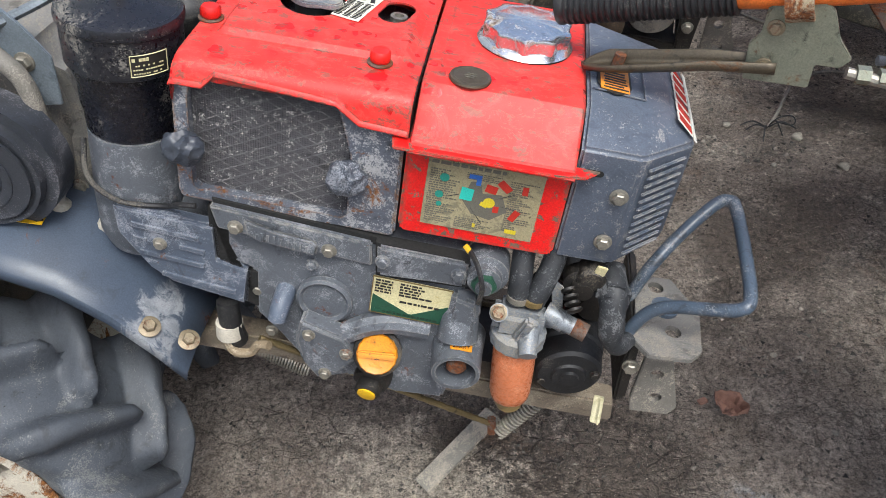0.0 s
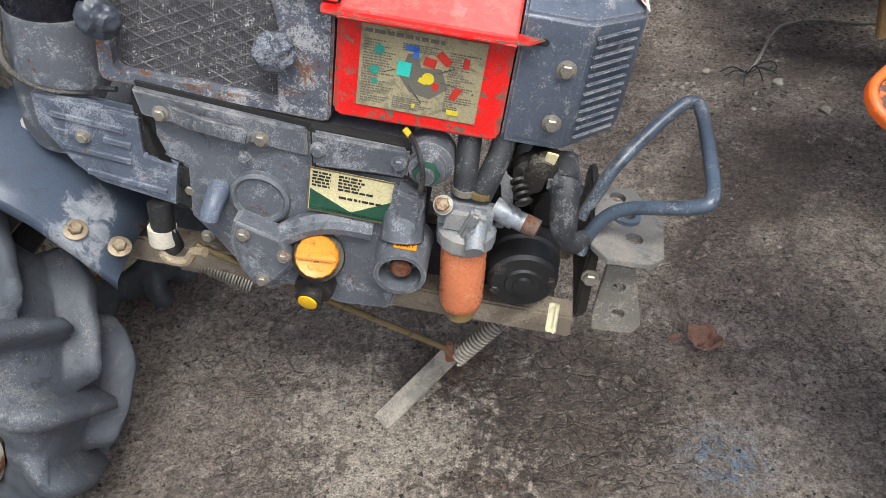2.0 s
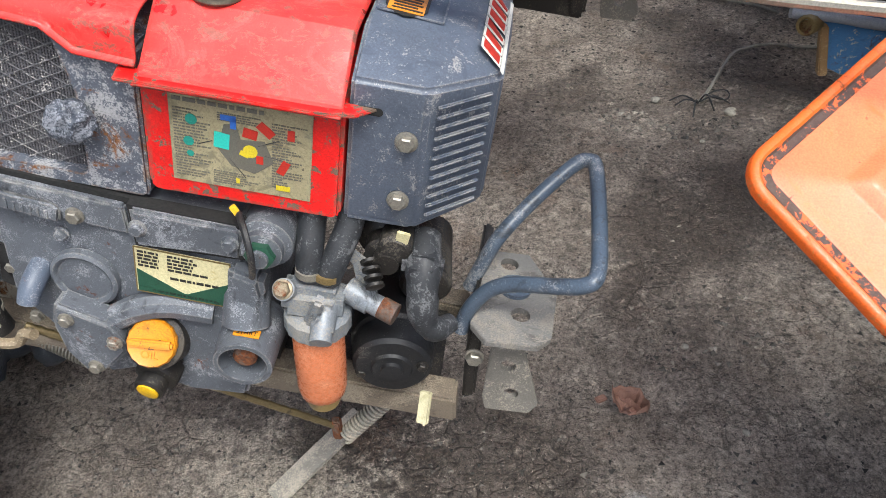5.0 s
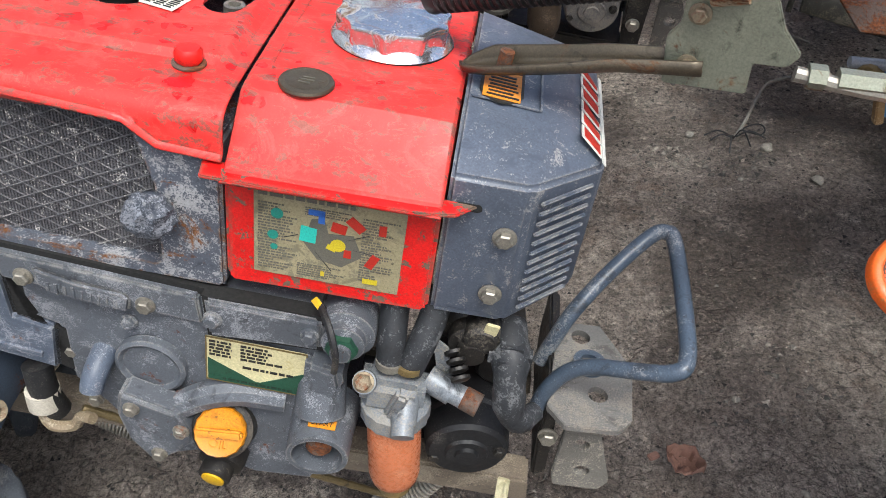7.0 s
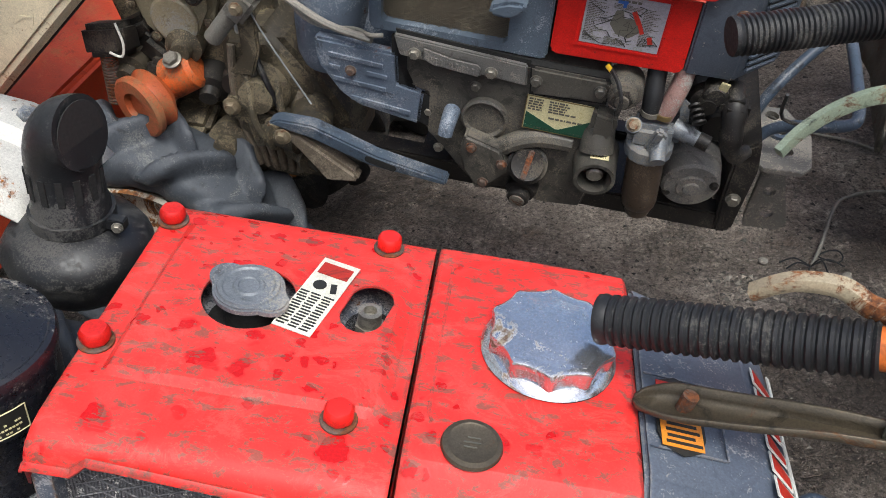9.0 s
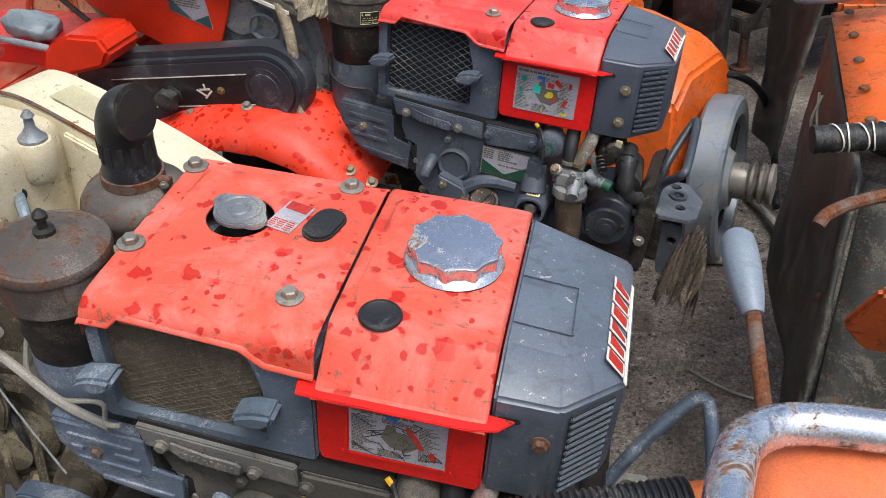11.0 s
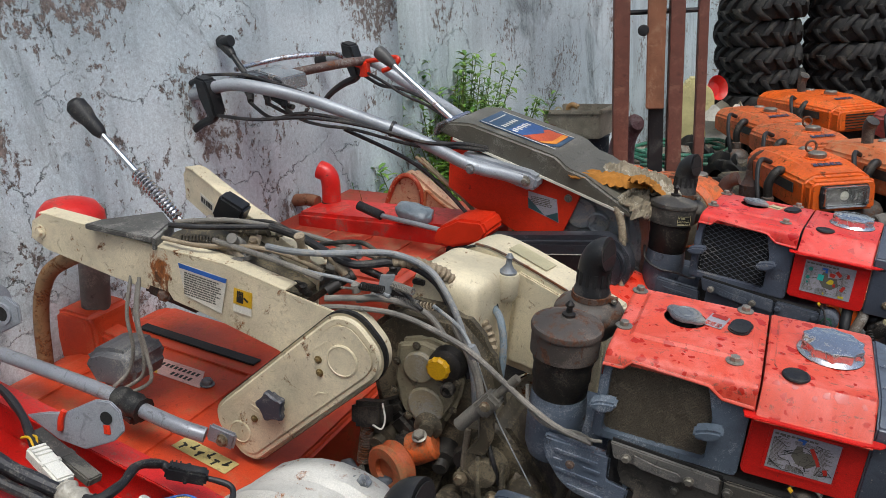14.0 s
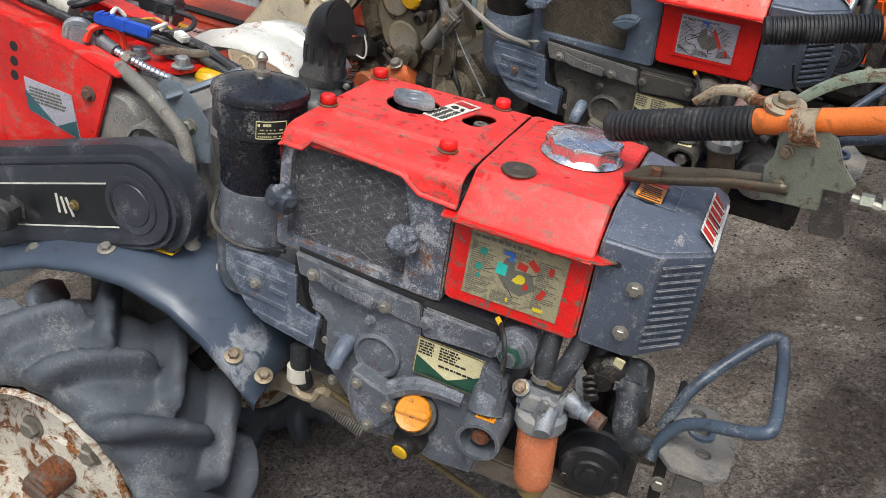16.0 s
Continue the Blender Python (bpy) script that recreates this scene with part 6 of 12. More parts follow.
T3 = thing("power_tiller", M3, "red walking tractor with olive console and silver handlebars", "power tiller", "red tillers in a row")
for T, v in zip((T1, T2, T3), VARIANT):
    engine(T, v)


def soft_step(a, b, x):
    f = min(1.0, max(0.0, (x - a) / (b - a)))
    return f * f * (3 - 2 * f)


def moulded_tyre(r, h, n, sweep, first):
    """A worn lugged tyre whose lugs grow out of the carcass with rounded feet; its axle runs along y."""
    half = [(0.60, 0.80), (0.635, 0.93), (0.68, 0.99), (0.73, 1.0), (0.775, 0.975), (0.81, 0.90), (0.83, 0.78), (0.845, 0.62), (0.852, 0.46), (0.858, 0.30), (0.862, 0.15), (0.864, 0.0)]
    prof = [(a * r, -b * h) for a, b in half] + [(a * r, b * h) for a, b in half[-2::-1]]
    fine = []
    for (a, b), (c, d) in zip(prof, prof[1:]):
        fine += [(a + (c - a) * f, b + (d - b) * f) for f in (0, 0.5)]
    fine.append(prof[-1])
    bm = B()
    rows = []
    steps = 300
    for i in range(steps):
        th = 2 * math.pi * i / steps
        row = []
        for j, (q, y) in enumerate(fine):
            (q0, y0), (q1, y1) = fine[max(j - 1, 0)], fine[min(j + 1, len(fine) - 1)]
            nq, ny = (y1 - y0), -(q1 - q0)
            ln = math.hypot(nq, ny)
            nq, ny = nq / ln, ny / ln
            up = 0.0
            for side in (-1, 1):
                f = side * y / h
                if f < -0.25:
                    continue
                # along the lug: 0 at its nose on the crown, past 1 down the flank
                along = f if q > 0.80 * r else 1.0 + (0.80 * r - q) / (0.3 * r)
                mid = first + sweep * min(along, 1.5) + (math.pi / n if side > 0 else 0.0)
                d = (th - mid + math.pi / n) % (2 * math.pi / n) - math.pi / n
                wide = 0.012 + 0.009 * max(along, 0)
                x = d * r
                face = 1 - soft_step(wide - 0.006, wide + 0.010, x) if x > 0 else 1 - soft_step(wide * 0.8, wide * 0.8 + 0.024, -x)
                ends = soft_step(-0.25, -0.02, f) * (1 - soft_step(1.02, 1.32, along))
                up = max(up, face * ends * (1 - 0.25 * soft_step(0.7, 1.2, along)))
            k = 0.0018 * math.sin(5 * th + 40 * y) + 0.0012 * math.sin(23 * th + 90 * y + 60 * q)
            lift = up * r * 0.135 + k
            row.append(((q + nq * lift) * math.cos(th), y + ny * lift, (q + nq * lift) * math.sin(th)))
        rows.append(row)
    g = [[bm.verts.new(p) for p in row] for row in rows]
    for i in range(steps):
        u, w = g[i], g[(i + 1) % steps]
        for j in range(len(u) - 1):
            bm.faces.new((u[j], u[j + 1], w[j + 1], w[j]))
    return bm


def wheel(T, c, r, width, tyre, rimmat, rim_parts=True, name="wheel", n=9, sweep=0.5, first=0.0, moulded=False):
    """A cleated drive wheel: its axle runs along y."""
    W = thing_part(T, name, pose(*c))
    h = width / 2
    if moulded:
        part("tyre", moulded_tyre(r, h, n, sweep, first), tyre, W, "worn lugged rubber tyre, dusty", 60)
    else:
        bm = B()
        lathe(bm, (0, 0, 0), (0, 1, 0), [(r * 0.56, -h * 0.75), (r * 0.62, -h * 0.96), (r * 0.74, -h * 0.97), (r * 0.80, -h * 0.8), (r * 0.825, -h * 0.4), (r * 0.83, 0), (r * 0.825, h * 0.4), (r * 0.80, h * 0.8), (r * 0.74, h * 0.97), (r * 0.62, h * 0.98), (r * 0.56, h * 0.75)], 56, cap=False)
        part("tyre", bm, tyre, W, "cleated rubber tyre, dusty")
    for side in () if moulded else (-1, 1):
        for i in range(n):
            a0 = first + 2 * math.pi * (i + (0.5 if side > 0 else 0)) / n
            bm = B()
            rows = []
            for k in range(7):
                f = k / 6
                y = side * h * (0.02 + 1.0 * f)
                lead = a0 + sweep * f
                top = r * (1.0 - 0.11 * max(0, f - 0.6) / 0.4)
                base = r * (0.79 - 0.07 * max(0, f - 0.6) / 0.4)
                half = 0.085 + 0.045 * f
                row = []
                for da, rr in ((-half * 0.95, base), (-half * 0.82, top * 0.975), (-half * 0.55, top), (half * 0.35, top * 0.995), (half * 1.1, top * 0.93), (half * 2.0, base)):
                    a = lead + da
                    row.append((rr * math.cos(a), y, rr * math.sin(a)))
                rows.append(row)
            sheet(bm, rows)
            bm.faces.new(list(bm.verts)[:6])
            bm.faces.new(list(bm.verts)[-6:][::-1])
            part("cleat", bm, tyre, W, smooth=50)
    if rim_parts:
        bm = B()
        lathe(bm, (0, 0, 0), (0, -1, 0), [(r * 0.60, h * 0.86), (r * 0.59, h * 0.98), (r * 0.585, h * 0.9), (r * 0.56, h * 0.62), (r * 0.53, h * 0.42), (r * 0.42, h * 0.36), (r * 0.36, h * 0.46), (r * 0.22, h * 0.5), (r * 0.2, h * 0.56), (0.001, h * 0.56)], 48, cap=False)
        rim = part("rim", bm, rimmat, W, "pale painted steel rim, blistered with rust")
        bm = B()
        lathe(bm, (0, -h * 0.5, 0), (0, -1, 0), [(r * 0.1, 0), (r * 0.1, 0.05), (r * 0.085, 0.055)], 16)
        box(bm, (0.0, -h * 0.5 - 0.045, 0.0), (0.05, 0.04, 0.032), 0.006, (0, 25, 0))
        part("axle_end", bm, RUSTY, W)
        for i in range(4):
            a = radians(45 + 90 * i)
            hexbolt(rim, (r * 0.29 * math.cos(a), -h * 0.48, r * 0.29 * math.sin(a)), (0, -1, 0), 0.0155, STEEL, 1.3)
        bm = B()
        cyl(bm, (r * 0.36, -h * 0.4, r * 0.3), (r * 0.38, -h * 0.4 - 0.03, r * 0.32), 0.006, seg=10)
        part("valve", bm, BLACKRUB, rim)
    return W


def belt_cover_a(T, mark, cx=-0.717, cz=0.038, tilt=17):
    bm = B()
    prism(bm, obround(cx, cz, 0.585, 0.166, 12, tilt), -0.036, 0.03, 0.014, seg=4)
    cov = part("belt_cover", bm, SLATE_BLACK, T, "long black plastic belt cover")
    bm = B()
    prism(bm, obround(cx, cz, 0.545, 0.126, 12, tilt), -0.0405, -0.034, 0.004, seg=2)
    part("cover_step", bm, SLATE_BLACK, cov)
    c, s = math.cos(radians(tilt)), math.sin(radians(tilt))

    def P(u, w):
        return cx + u * c - w * s, cz + u * s + w * c

    for u in (0.205, -0.205):
        x, z = P(u, 0)
        bm = B()
        lathe(bm, (x, -0.039, z), FRONT, [(0.044, 0), (0.044, 0.003), (0.04, 0.0035), (0.032, 0.0015), (0.031, 0.003), (0.001, 0.0034)], 32)
        part("round_emboss", bm, SLATE_BLACK, cov)
    bm = B()
    box(bm, (*[P(0, 0)[0], -0.0412, P(0, 0)[1]],), (0.345, 0.0012, 0.066), 0, (0, -tilt, 0))
    part("panel", bm, BLACK, cov)
    bm = B()
    for w in (0.033, -0.033):
        x, z = P(0, w)
        box(bm, (x, -0.042, z), (0.345, 0.001, 0.0022), 0, (0, -tilt, 0))
    part("panel_line", bm, LABEL_W, cov)
    bm = B()
    x, z = P(-0.025, -0.008)
    lathe(bm, (x, -0.04, z), FRONT, [(0.02, 0), (0.02, 0.004), (0.0155, 0.006), (0.0185, 0.018), (0.0235, 0.022), (0.0235, 0.034), (0.02, 0.037), (0.001, 0.037)], 30, 5, 0.12)
    part("cover_knob", bm, BLACKRUB, cov, "black turning knob")
    for k, kind in mark:
        x, z = P(k, 0.0)
        bm = B()
        if kind == "bars":
            for d, l in ((-0.011, 0.03), (0, 0.026), (0.011, 0.03)):
                box(bm, (x + d, -0.0425, z), (0.004, 0.001, l), 0, (0, -tilt - 8 * (1 if d > 0 else -1 if d < 0 else 0), 0))
        else:
            for a, l, dx, dz in ((0, 0.026, 0, 0.004), (38, 0.026, -0.008, -0.006), (-38, 0.026, 0.008, -0.006), (90, 0.014, 0, 0.009)):
                box(bm, (x + dx, -0.0425, z + dz), (l, 0.001, 0.004), 0, (0, a - tilt, 0))
        part("speed_mark", bm, LABEL_W, cov)
    for k in (-0.135, 0.1):
        x, z = P(k, 0.0)
        hexbolt(cov, (x, -0.042, z), FRONT, 0.006, BRASS, 1.4)


def gear_case_a(T, mat):
    bm = B()
    prism(bm, [(-0.7, 0.08), (-0.69, 0.2), (-0.64, 0.235), (-0.55, 0.24), (-0.47, 0.2), (-0.44, 0.1), (-0.44, -0.1), (-0.5, -0.22), (-0.62, -0.32), (-0.74, -0.32), (-0.72, -0.1)], 0.055, 0.24, 0.025, seg=3)
    case = part("gear_case", bm, mat, T, "grey cast gear case")
    bm = B()
    lathe(bm, (-0.618, 0.06, 0.168), FRONT, [(0.05, 0), (0.046, 0.014), (0.043, 0.017), (0.001, 0.018)], 32)
    part("case_boss", bm, mat, case)
    bm = B()
    lathe(bm, (-0.567, 0.06, 0.15), (0.15, -1, -0.1), [(0.036, 0), (0.032, 0.016), (0.028, 0.018), (0.024, 0.01), (0.001, 0.008)], 28)
    part("case_socket", bm, mat, case)
    for x, z in ((-0.485, 0.115), (-0.455, 0.03), (-0.49, 0.2)):
        hexbolt(case, (x, 0.056, z), FRONT, 0.0085, STEEL, 1.25)


def side_plate_a(T, red, sticker, end=-1.3):
    pts = [(-0.664, 0.092), (-0.612, 0.244), (-0.7, 0.27), (-1.0, 0.322), (end, 0.385 + (end + 1.3) * -0.21), (end, 0.29 - (end + 1.3) * 0.5), (-1.0 if end > -1.1 else -1.156, 0.213 if end < -1.1 else 0.14), (-0.957, 0.115), (-0.79, 0.064)]
    bm = B()
    prism(bm, pts, 0.034, 0.04, 0.0015)
    pl = part("side_plate", bm, red, T, "red steel side plate")
    bm = B()
    prism(bm, pts, 0.225, 0.231, 0.0015)
    part("side_plate", bm, red, T)
    bm = B()
    prism(bm, [(-0.777, 0.203), (-0.688, 0.196), (-0.676, 0.128), (-0.772, 0.152)], 0.0325, 0.0335)
    part("plate_label", bm, LABEL_S, pl)
    bm = B()
    prism(bm, [(-0.7765, 0.184), (-0.772, 0.153), (-0.722, 0.142)], 0.0315, 0.0325)
    part("plate_label_band", bm, sticker, pl)
    bm = B()
    prism(bm, [(-0.6815, 0.158), (-0.677, 0.130), (-0.718, 0.1405)], 0.0315, 0.0325)
    part("plate_label_band", bm, sticker, pl)
    bm = B()
    bars(bm, -0.768, 0.166, -0.694, 0.192, 0.032, 5, 17, 0.8)
    tagged(part("plate_label_print", bm, INK_GREY, pl), kind="stuff")
    hexbolt(pl, (-0.655, 0.034, 0.207), FRONT, 0.0085, RUSTY if red is REDPL else STEEL, 1.4)
    return pl


def fender_a(T, mat, label, lip=0.0, narrow=0.0):
    bm = B()
    xs = [(-0.9, -0.19), (-0.82, -0.108), (-0.74, -0.058), (-0.66, -0.022), (-0.58, -0.002), (-0.5, 0.003), (-0.43, -0.012), (-0.37, -0.042), (-0.32, -0.082), (-0.282, -0.118)]
    rows = []
    for x, z in xs:
        row = []
        edge = lip * min(1, max(0, (-0.28 - x) / 0.25))
        for y, dz, dx in (((-0.145, -0.03 - edge, 0),) if lip else ()) + ((-0.118 - lip * 0.3, -0.012 - edge * 0.6, 0), (-0.112, -0.001 - edge * 0.4, 0), (-0.08, 0.006 - edge * 0.1, 0), (-0.03, 0.014, 0), (0.02, 0.022, 0.003), (0.06, 0.026, 0.006)):
            if y < -0.03:
                y += narrow * (-0.03 - y) / 0.088
            row.append((x + dx, y, z + dz + (0.012 if x < -0.4 else 0.0) * (y + 0.118) / 0.18))
        rows.append(row)
    sheet(bm, rows)
    fd = thick(part("fender", bm, mat, T, label, 50), 0.0025, 0)
    for x, y, z in ((-0.565, -0.045, 0.016), (-0.33, -0.066, -0.066), (-0.29, -0.05, -0.095), (-0.7, -0.05, -0.03)):
        hexbolt(fd, (x, y, z), (0.3 if x > -0.4 else 0, -0.3, 1), 0.008, BOLT_OLD if x > -0.4 else STEEL, 1.7)
    return fd


def tiller_one(T):
    belt_cover_a(T, ((-0.1, "stroke"), (0.078, "bars")))
    gear_case_a(T, ALLOY_DARK)
    side_plate_a(T, REDPL, FOIL)
    fender_a(T, FENDER1, "slate mudguard, scratched and dusty", 0.0, 0.034)
    wheel(T, (-0.578, -0.10, -0.335), 0.278, 0.19, TYRE, RIM, n=12, sweep=0.34, first=radians(3.5), moulded=True)
    wheel(T, (-0.578, 0.36, -0.335), 0.278, 0.19, TYRE, RIM, n=12, sweep=0.34, moulded=True)
    bm = B()
    cyl(bm, (-0.578, -0.07, -0.335), (-0.578, 0.36, -0.335), 0.03)
    part("axle", bm, DARKSTEEL, T)
    bm = B()
    box(bm, (-0.483, -0.015, 0.031), (0.034, 0.026, 0.001), 0, (0, 4, 8))
    part("warning_sticker", bm, YELLOW, T)
    bm = B()
    for i in range(3):
        box(bm, (-0.494 + 0.011 * i, -0.016 + 0.003 * (i % 2), 0.0328 - 0.0008 * i), (0.008, 0.012, 0.001), 0, (0, 4, 30))
    part("sticker_marks", bm, INK, T)
    # taped hose and bracket on the gear case
    bm = B()
    tube(bm, [(-0.62, 0.06, 0.25), (-0.55, 0.035, 0.236), (-0.496, 0.02, 0.212), (-0.478, 0.02, 0.192), (-0.47, 0.02, 0.163), (-0.468, 0.02, 0.115), (-0.468, 0.02, 0.075)], 0.0105, 12, 5)
    part("breather_hose", bm, CABLE_GREY, T)
    bm = B()
    tube(bm, [(-0.468, 0.02, 0.08), (-0.470, 0.02, 0.05), (-0.466, 0.02, 0.025), (-0.452, 0.02, 0.003), (-0.429, 0.02, -0.004), (-0.402, 0.02, 0.008)], 0.0125, 12, 5, 0.0014, 2)
    part("taped_hose", bm, TAPE, T, "hose wrapped in silver tape")
    bm = B()
    prism(bm, [(-0.544, 0.246), (-0.53, 0.258), (-0.503, 0.259), (-0.481, 0.241), (-0.456, 0.211), (-0.453, 0.152), (-0.474, 0.147), (-0.487, 0.187), (-0.522, 0.213)], 0.046, 0.05, 0.001)
    br = part("zinc_bracket", bm, worn("zinc_bracket_blue", "8f9aa3", 0.38, 0.5, grime_amt=0.3, grime="5f666c"), T)
    hexbolt(br, (-0.487, 0.046, 0.2), FRONT, 0.009, STEEL, 1.3)
    bm = B()
    lathe(bm, (-0.535, 0.16, 0.215), (0, 0, 1), [(0.02, 0), (0.025, 0.006), (0.025, 0.02), (0.018, 0.028), (0.001, 0.029)], 20)
    part("yellow_cap", bm, YELLOW, T)
    bm = B()
    tube(bm, [(-0.52, 0.04, 0.235), (-0.47, 0.07, 0.262), (-0.44, 0.1, 0.28)], 0.006, 8, 4)
    part("clip_rod", bm, worn("rod_zinc", "8f979c", 0.35, 0.7), T)
    # gear-shift plate and pivots
    bm = B()
    prism(bm, [(-0.7, 0.13), (-0.6, 0.1), (-0.56, 0.12), (-0.545, 0.2), (-0.6, 0.21), (-0.7, 0.2)], -0.004, 0.004, 0.001, pose(0, 0, 0.242, 90, 0, 0) @ Matrix.Diagonal((1, 1, -1, 1)))
    part("shift_plate", bm, REDPL, T)
    for x, y in ((-0.635, 0.118), (-0.6, 0.16), (-0.565, 0.13), (-0.64, 0.18)):
        hexbolt(T, (x, y, 0.248), (0, 0, 1), 0.011, ALLOY, 1.5, 0.014)
    bm = B()
    prism(bm, [(-0.63, 0.155), (-0.61, 0.17), (-0.575, 0.165), (-0.555, 0.18), (-0.545, 0.17), (-0.56, 0.15), (-0.585, 0.145), (-0.6, 0.12), (-0.615, 0.118), (-0.61, 0.14)], -0.004, 0.004, 0.0015, pose(0, 0, 0.262, 90, 0, 0) @ Matrix.Diagonal((1, 1, -1, 1)))
    part("bell_crank", bm, worn("crank_brown_zinc", "8c8070", 0.45, 0.4, rust_amt=0.2), T)
    # open red channel with its loom
    for y, z0 in ((0.045, 0.0), (0.215, 0.0)):
        bm = B()
        prism(bm, [(-1.3, 0.382), (-1.0, 0.319), (-0.7, 0.267), (-0.6, 0.243), (-0.6, 0.247), (-0.7, 0.272), (-1.0, 0.325), (-1.3, 0.388)], y - 0.012, y + 0.03, 0.0015)
        part("channel_flange", bm, REDPL, T)
    bm = B()
    prism(bm, [(-1.3, 0.33), (-0.72, 0.2), (-0.72, 0.206), (-1.3, 0.336)], 0.04, 0.225, 0.001)
    part("channel_floor", bm, REDPL, T)
    for z in (0.245, 0.222, 0.2):
        bm = B()
        lathe(bm, (-0.792 - (0.245 - z) * 0.1, 0.0345, z), FRONT, [(0.0078, 0), (0.0078, 0.0006)], 14)
        part("bolt_hole", bm, CORE_AND_SHADE, T)
    bm = B()
    lathe(bm, (-0.96, 0.0345, 0.3), FRONT, [(0.006, 0), (0.006, 0.0006)], 14)
    part("bolt_hole", bm, CORE_AND_SHADE, T)
    # loom: taped bundles that run down the channel
    for pts, r, m in (([(-1.3, 0.0, 0.40), (-1.1, 0.03, 0.365), (-0.975, 0.046, 0.342), (-0.934, 0.066, 0.337), (-0.872, 0.06, 0.325), (-0.818, 0.063, 0.313), (-0.771, 0.068, 0.304), (-0.711, 0.075, 0.292), (-0.671, 0.081, 0.284)], 0.0075, CABLE),
                      ([(-1.2, 0.05, 0.392), (-1.05, 0.065, 0.366), (-0.95, 0.075, 0.352), (-0.91, 0.086, 0.346), (-0.868, 0.080, 0.337), (-0.83, 0.077, 0.328), (-0.778, 0.080, 0.318), (-0.74, 0.088, 0.308)], 0.0085, LOOM),
                      ([(-1.25, 0.02, 0.372), (-1.08, 0.04, 0.342), (-0.974, 0.055, 0.325), (-0.947, 0.068, 0.319), (-0.889, 0.093, 0.310), (-0.825, 0.101, 0.297), (-0.76, 0.099, 0.284)], 0.007, CABLE),
                      ([(-1.25, 0.04, 0.368), (-1.08, 0.06, 0.338), (-0.95, 0.09, 0.318), (-0.87, 0.11, 0.302), (-0.79, 0.12, 0.288), (-0.72, 0.12, 0.275)], 0.006, CABLE),
                      ([(-0.956, 0.187, 0.355), (-0.944, 0.144, 0.356), (-0.924, 0.098, 0.347), (-0.90, 0.082, 0.336)], 0.0058, CABLE),
                      ([(-1.08, 0.15, 0.365), (-1.0, 0.17, 0.36), (-0.956, 0.187, 0.355), (-0.897, 0.168, 0.34), (-0.85, 0.136, 0.33), (-0.834, 0.124, 0.327)], 0.0055, CABLE),
                      ([(-0.76, 0.092, 0.305), (-0.715, 0.085, 0.315), (-0.703, 0.116, 0.322), (-0.712, 0.16, 0.322), (-0.70, 0.192, 0.312), (-0.686, 0.192, 0.307)], 0.006, CABLE),
                      ([(-0.645, 0.21, 0.30), (-0.61, 0.215, 0.295), (-0.60, 0.19, 0.285), (-0.625, 0.165, 0.28)], 0.004, CABLE),
                      ([(-0.72, 0.10, 0.295), (-0.684, 0.132, 0.29), (-0.645, 0.165, 0.283), (-0.588, 0.18, 0.27), (-0.54, 0.18, 0.258), (-0.48, 0.2, 0.22)], 0.0085, LOOM),
                      ([(-0.739, 0.111, 0.287), (-0.684, 0.134, 0.277), (-0.625, 0.155, 0.266), (-0.561, 0.165, 0.256), (-0.50, 0.17, 0.235)], 0.0075, CABLE),
                      ([(-0.73, 0.125, 0.282), (-0.66, 0.15, 0.272), (-0.58, 0.195, 0.258), (-0.5, 0.215, 0.225)], 0.006, CABLE),
                      ([(-0.67, 0.10, 0.305), (-0.675, 0.12, 0.312), (-0.668, 0.13, 0.30)], 0.0032, WHITE),
                      ([(-0.612, 0.11, 0.294), (-0.60, 0.125, 0.302), (-0.605, 0.145, 0.30), (-0.62, 0.15, 0.286)], 0.0028, WHITE),
                      ([(-0.855, 0.138, 0.332), (-0.842, 0.136, 0.334), (-0.832, 0.124, 0.327)], 0.0016, YELLOW),
                      ([(-0.860, 0.130, 0.331), (-0.846, 0.128, 0.336), (-0.830, 0.120, 0.327)], 0.0016, YELLOW),
                      ([(-0.665, 0.15, 0.292), (-0.64, 0.165, 0.297), (-0.615, 0.17, 0.285)], 0.0016, YELLOW),
                      ([(-0.672, 0.155, 0.29), (-0.645, 0.172, 0.295), (-0.62, 0.178, 0.283)], 0.0016, INK_BLUE)):
        bm = B()
        tube(bm, pts, r, 10, 6, r * 0.06, 3)
        part("loom", bm, m, T)

    def plug(name, a, b, w, h, m, ribs=3, label=""):
        """A wire connector lying from a to b: a shell, a collar and ribs."""
        a, b = V(*a), V(*b)
        d = b - a
        ln = d.length
        at = Matrix.Translation((a + b) / 2) @ d.to_track_quat("X", "Z").to_matrix().to_4x4()
        bm = B()
        prism(bm, [(-ln / 2, -h / 2), (ln / 2, -h / 2), (ln / 2, h / 2), (-ln / 2, h / 2)], -w / 2, w / 2, min(w, h) * 0.16, at)
        prism(bm, [(-ln * 0.04, -h * 0.54), (ln * 0.06, -h * 0.54), (ln * 0.06, h * 0.54), (-ln * 0.04, h * 0.54)], -w * 0.53, w * 0.53, 0.001, at)
        for i in range(ribs):
            x = -ln * 0.42 + ln * 0.1 * i
            prism(bm, [(x, h * 0.45), (x + ln * 0.04, h * 0.45), (x + ln * 0.04, h * 0.62), (x, h * 0.62)], -w * 0.4, w * 0.4, 0, at)
        return part(name, bm, m, T, label)

    plug("white_connector", (-0.834, 0.124, 0.325), (-0.766, 0.098, 0.314), 0.024, 0.017, WHITE)
    plug("fuse_rail", (-0.872, 0.166, 0.318), (-0.758, 0.142, 0.296), 0.022, 0.012, worn("fuse_rail_grey", "3b3936", 0.5, dust_amt=0.4, dust="6a665e"), 0)
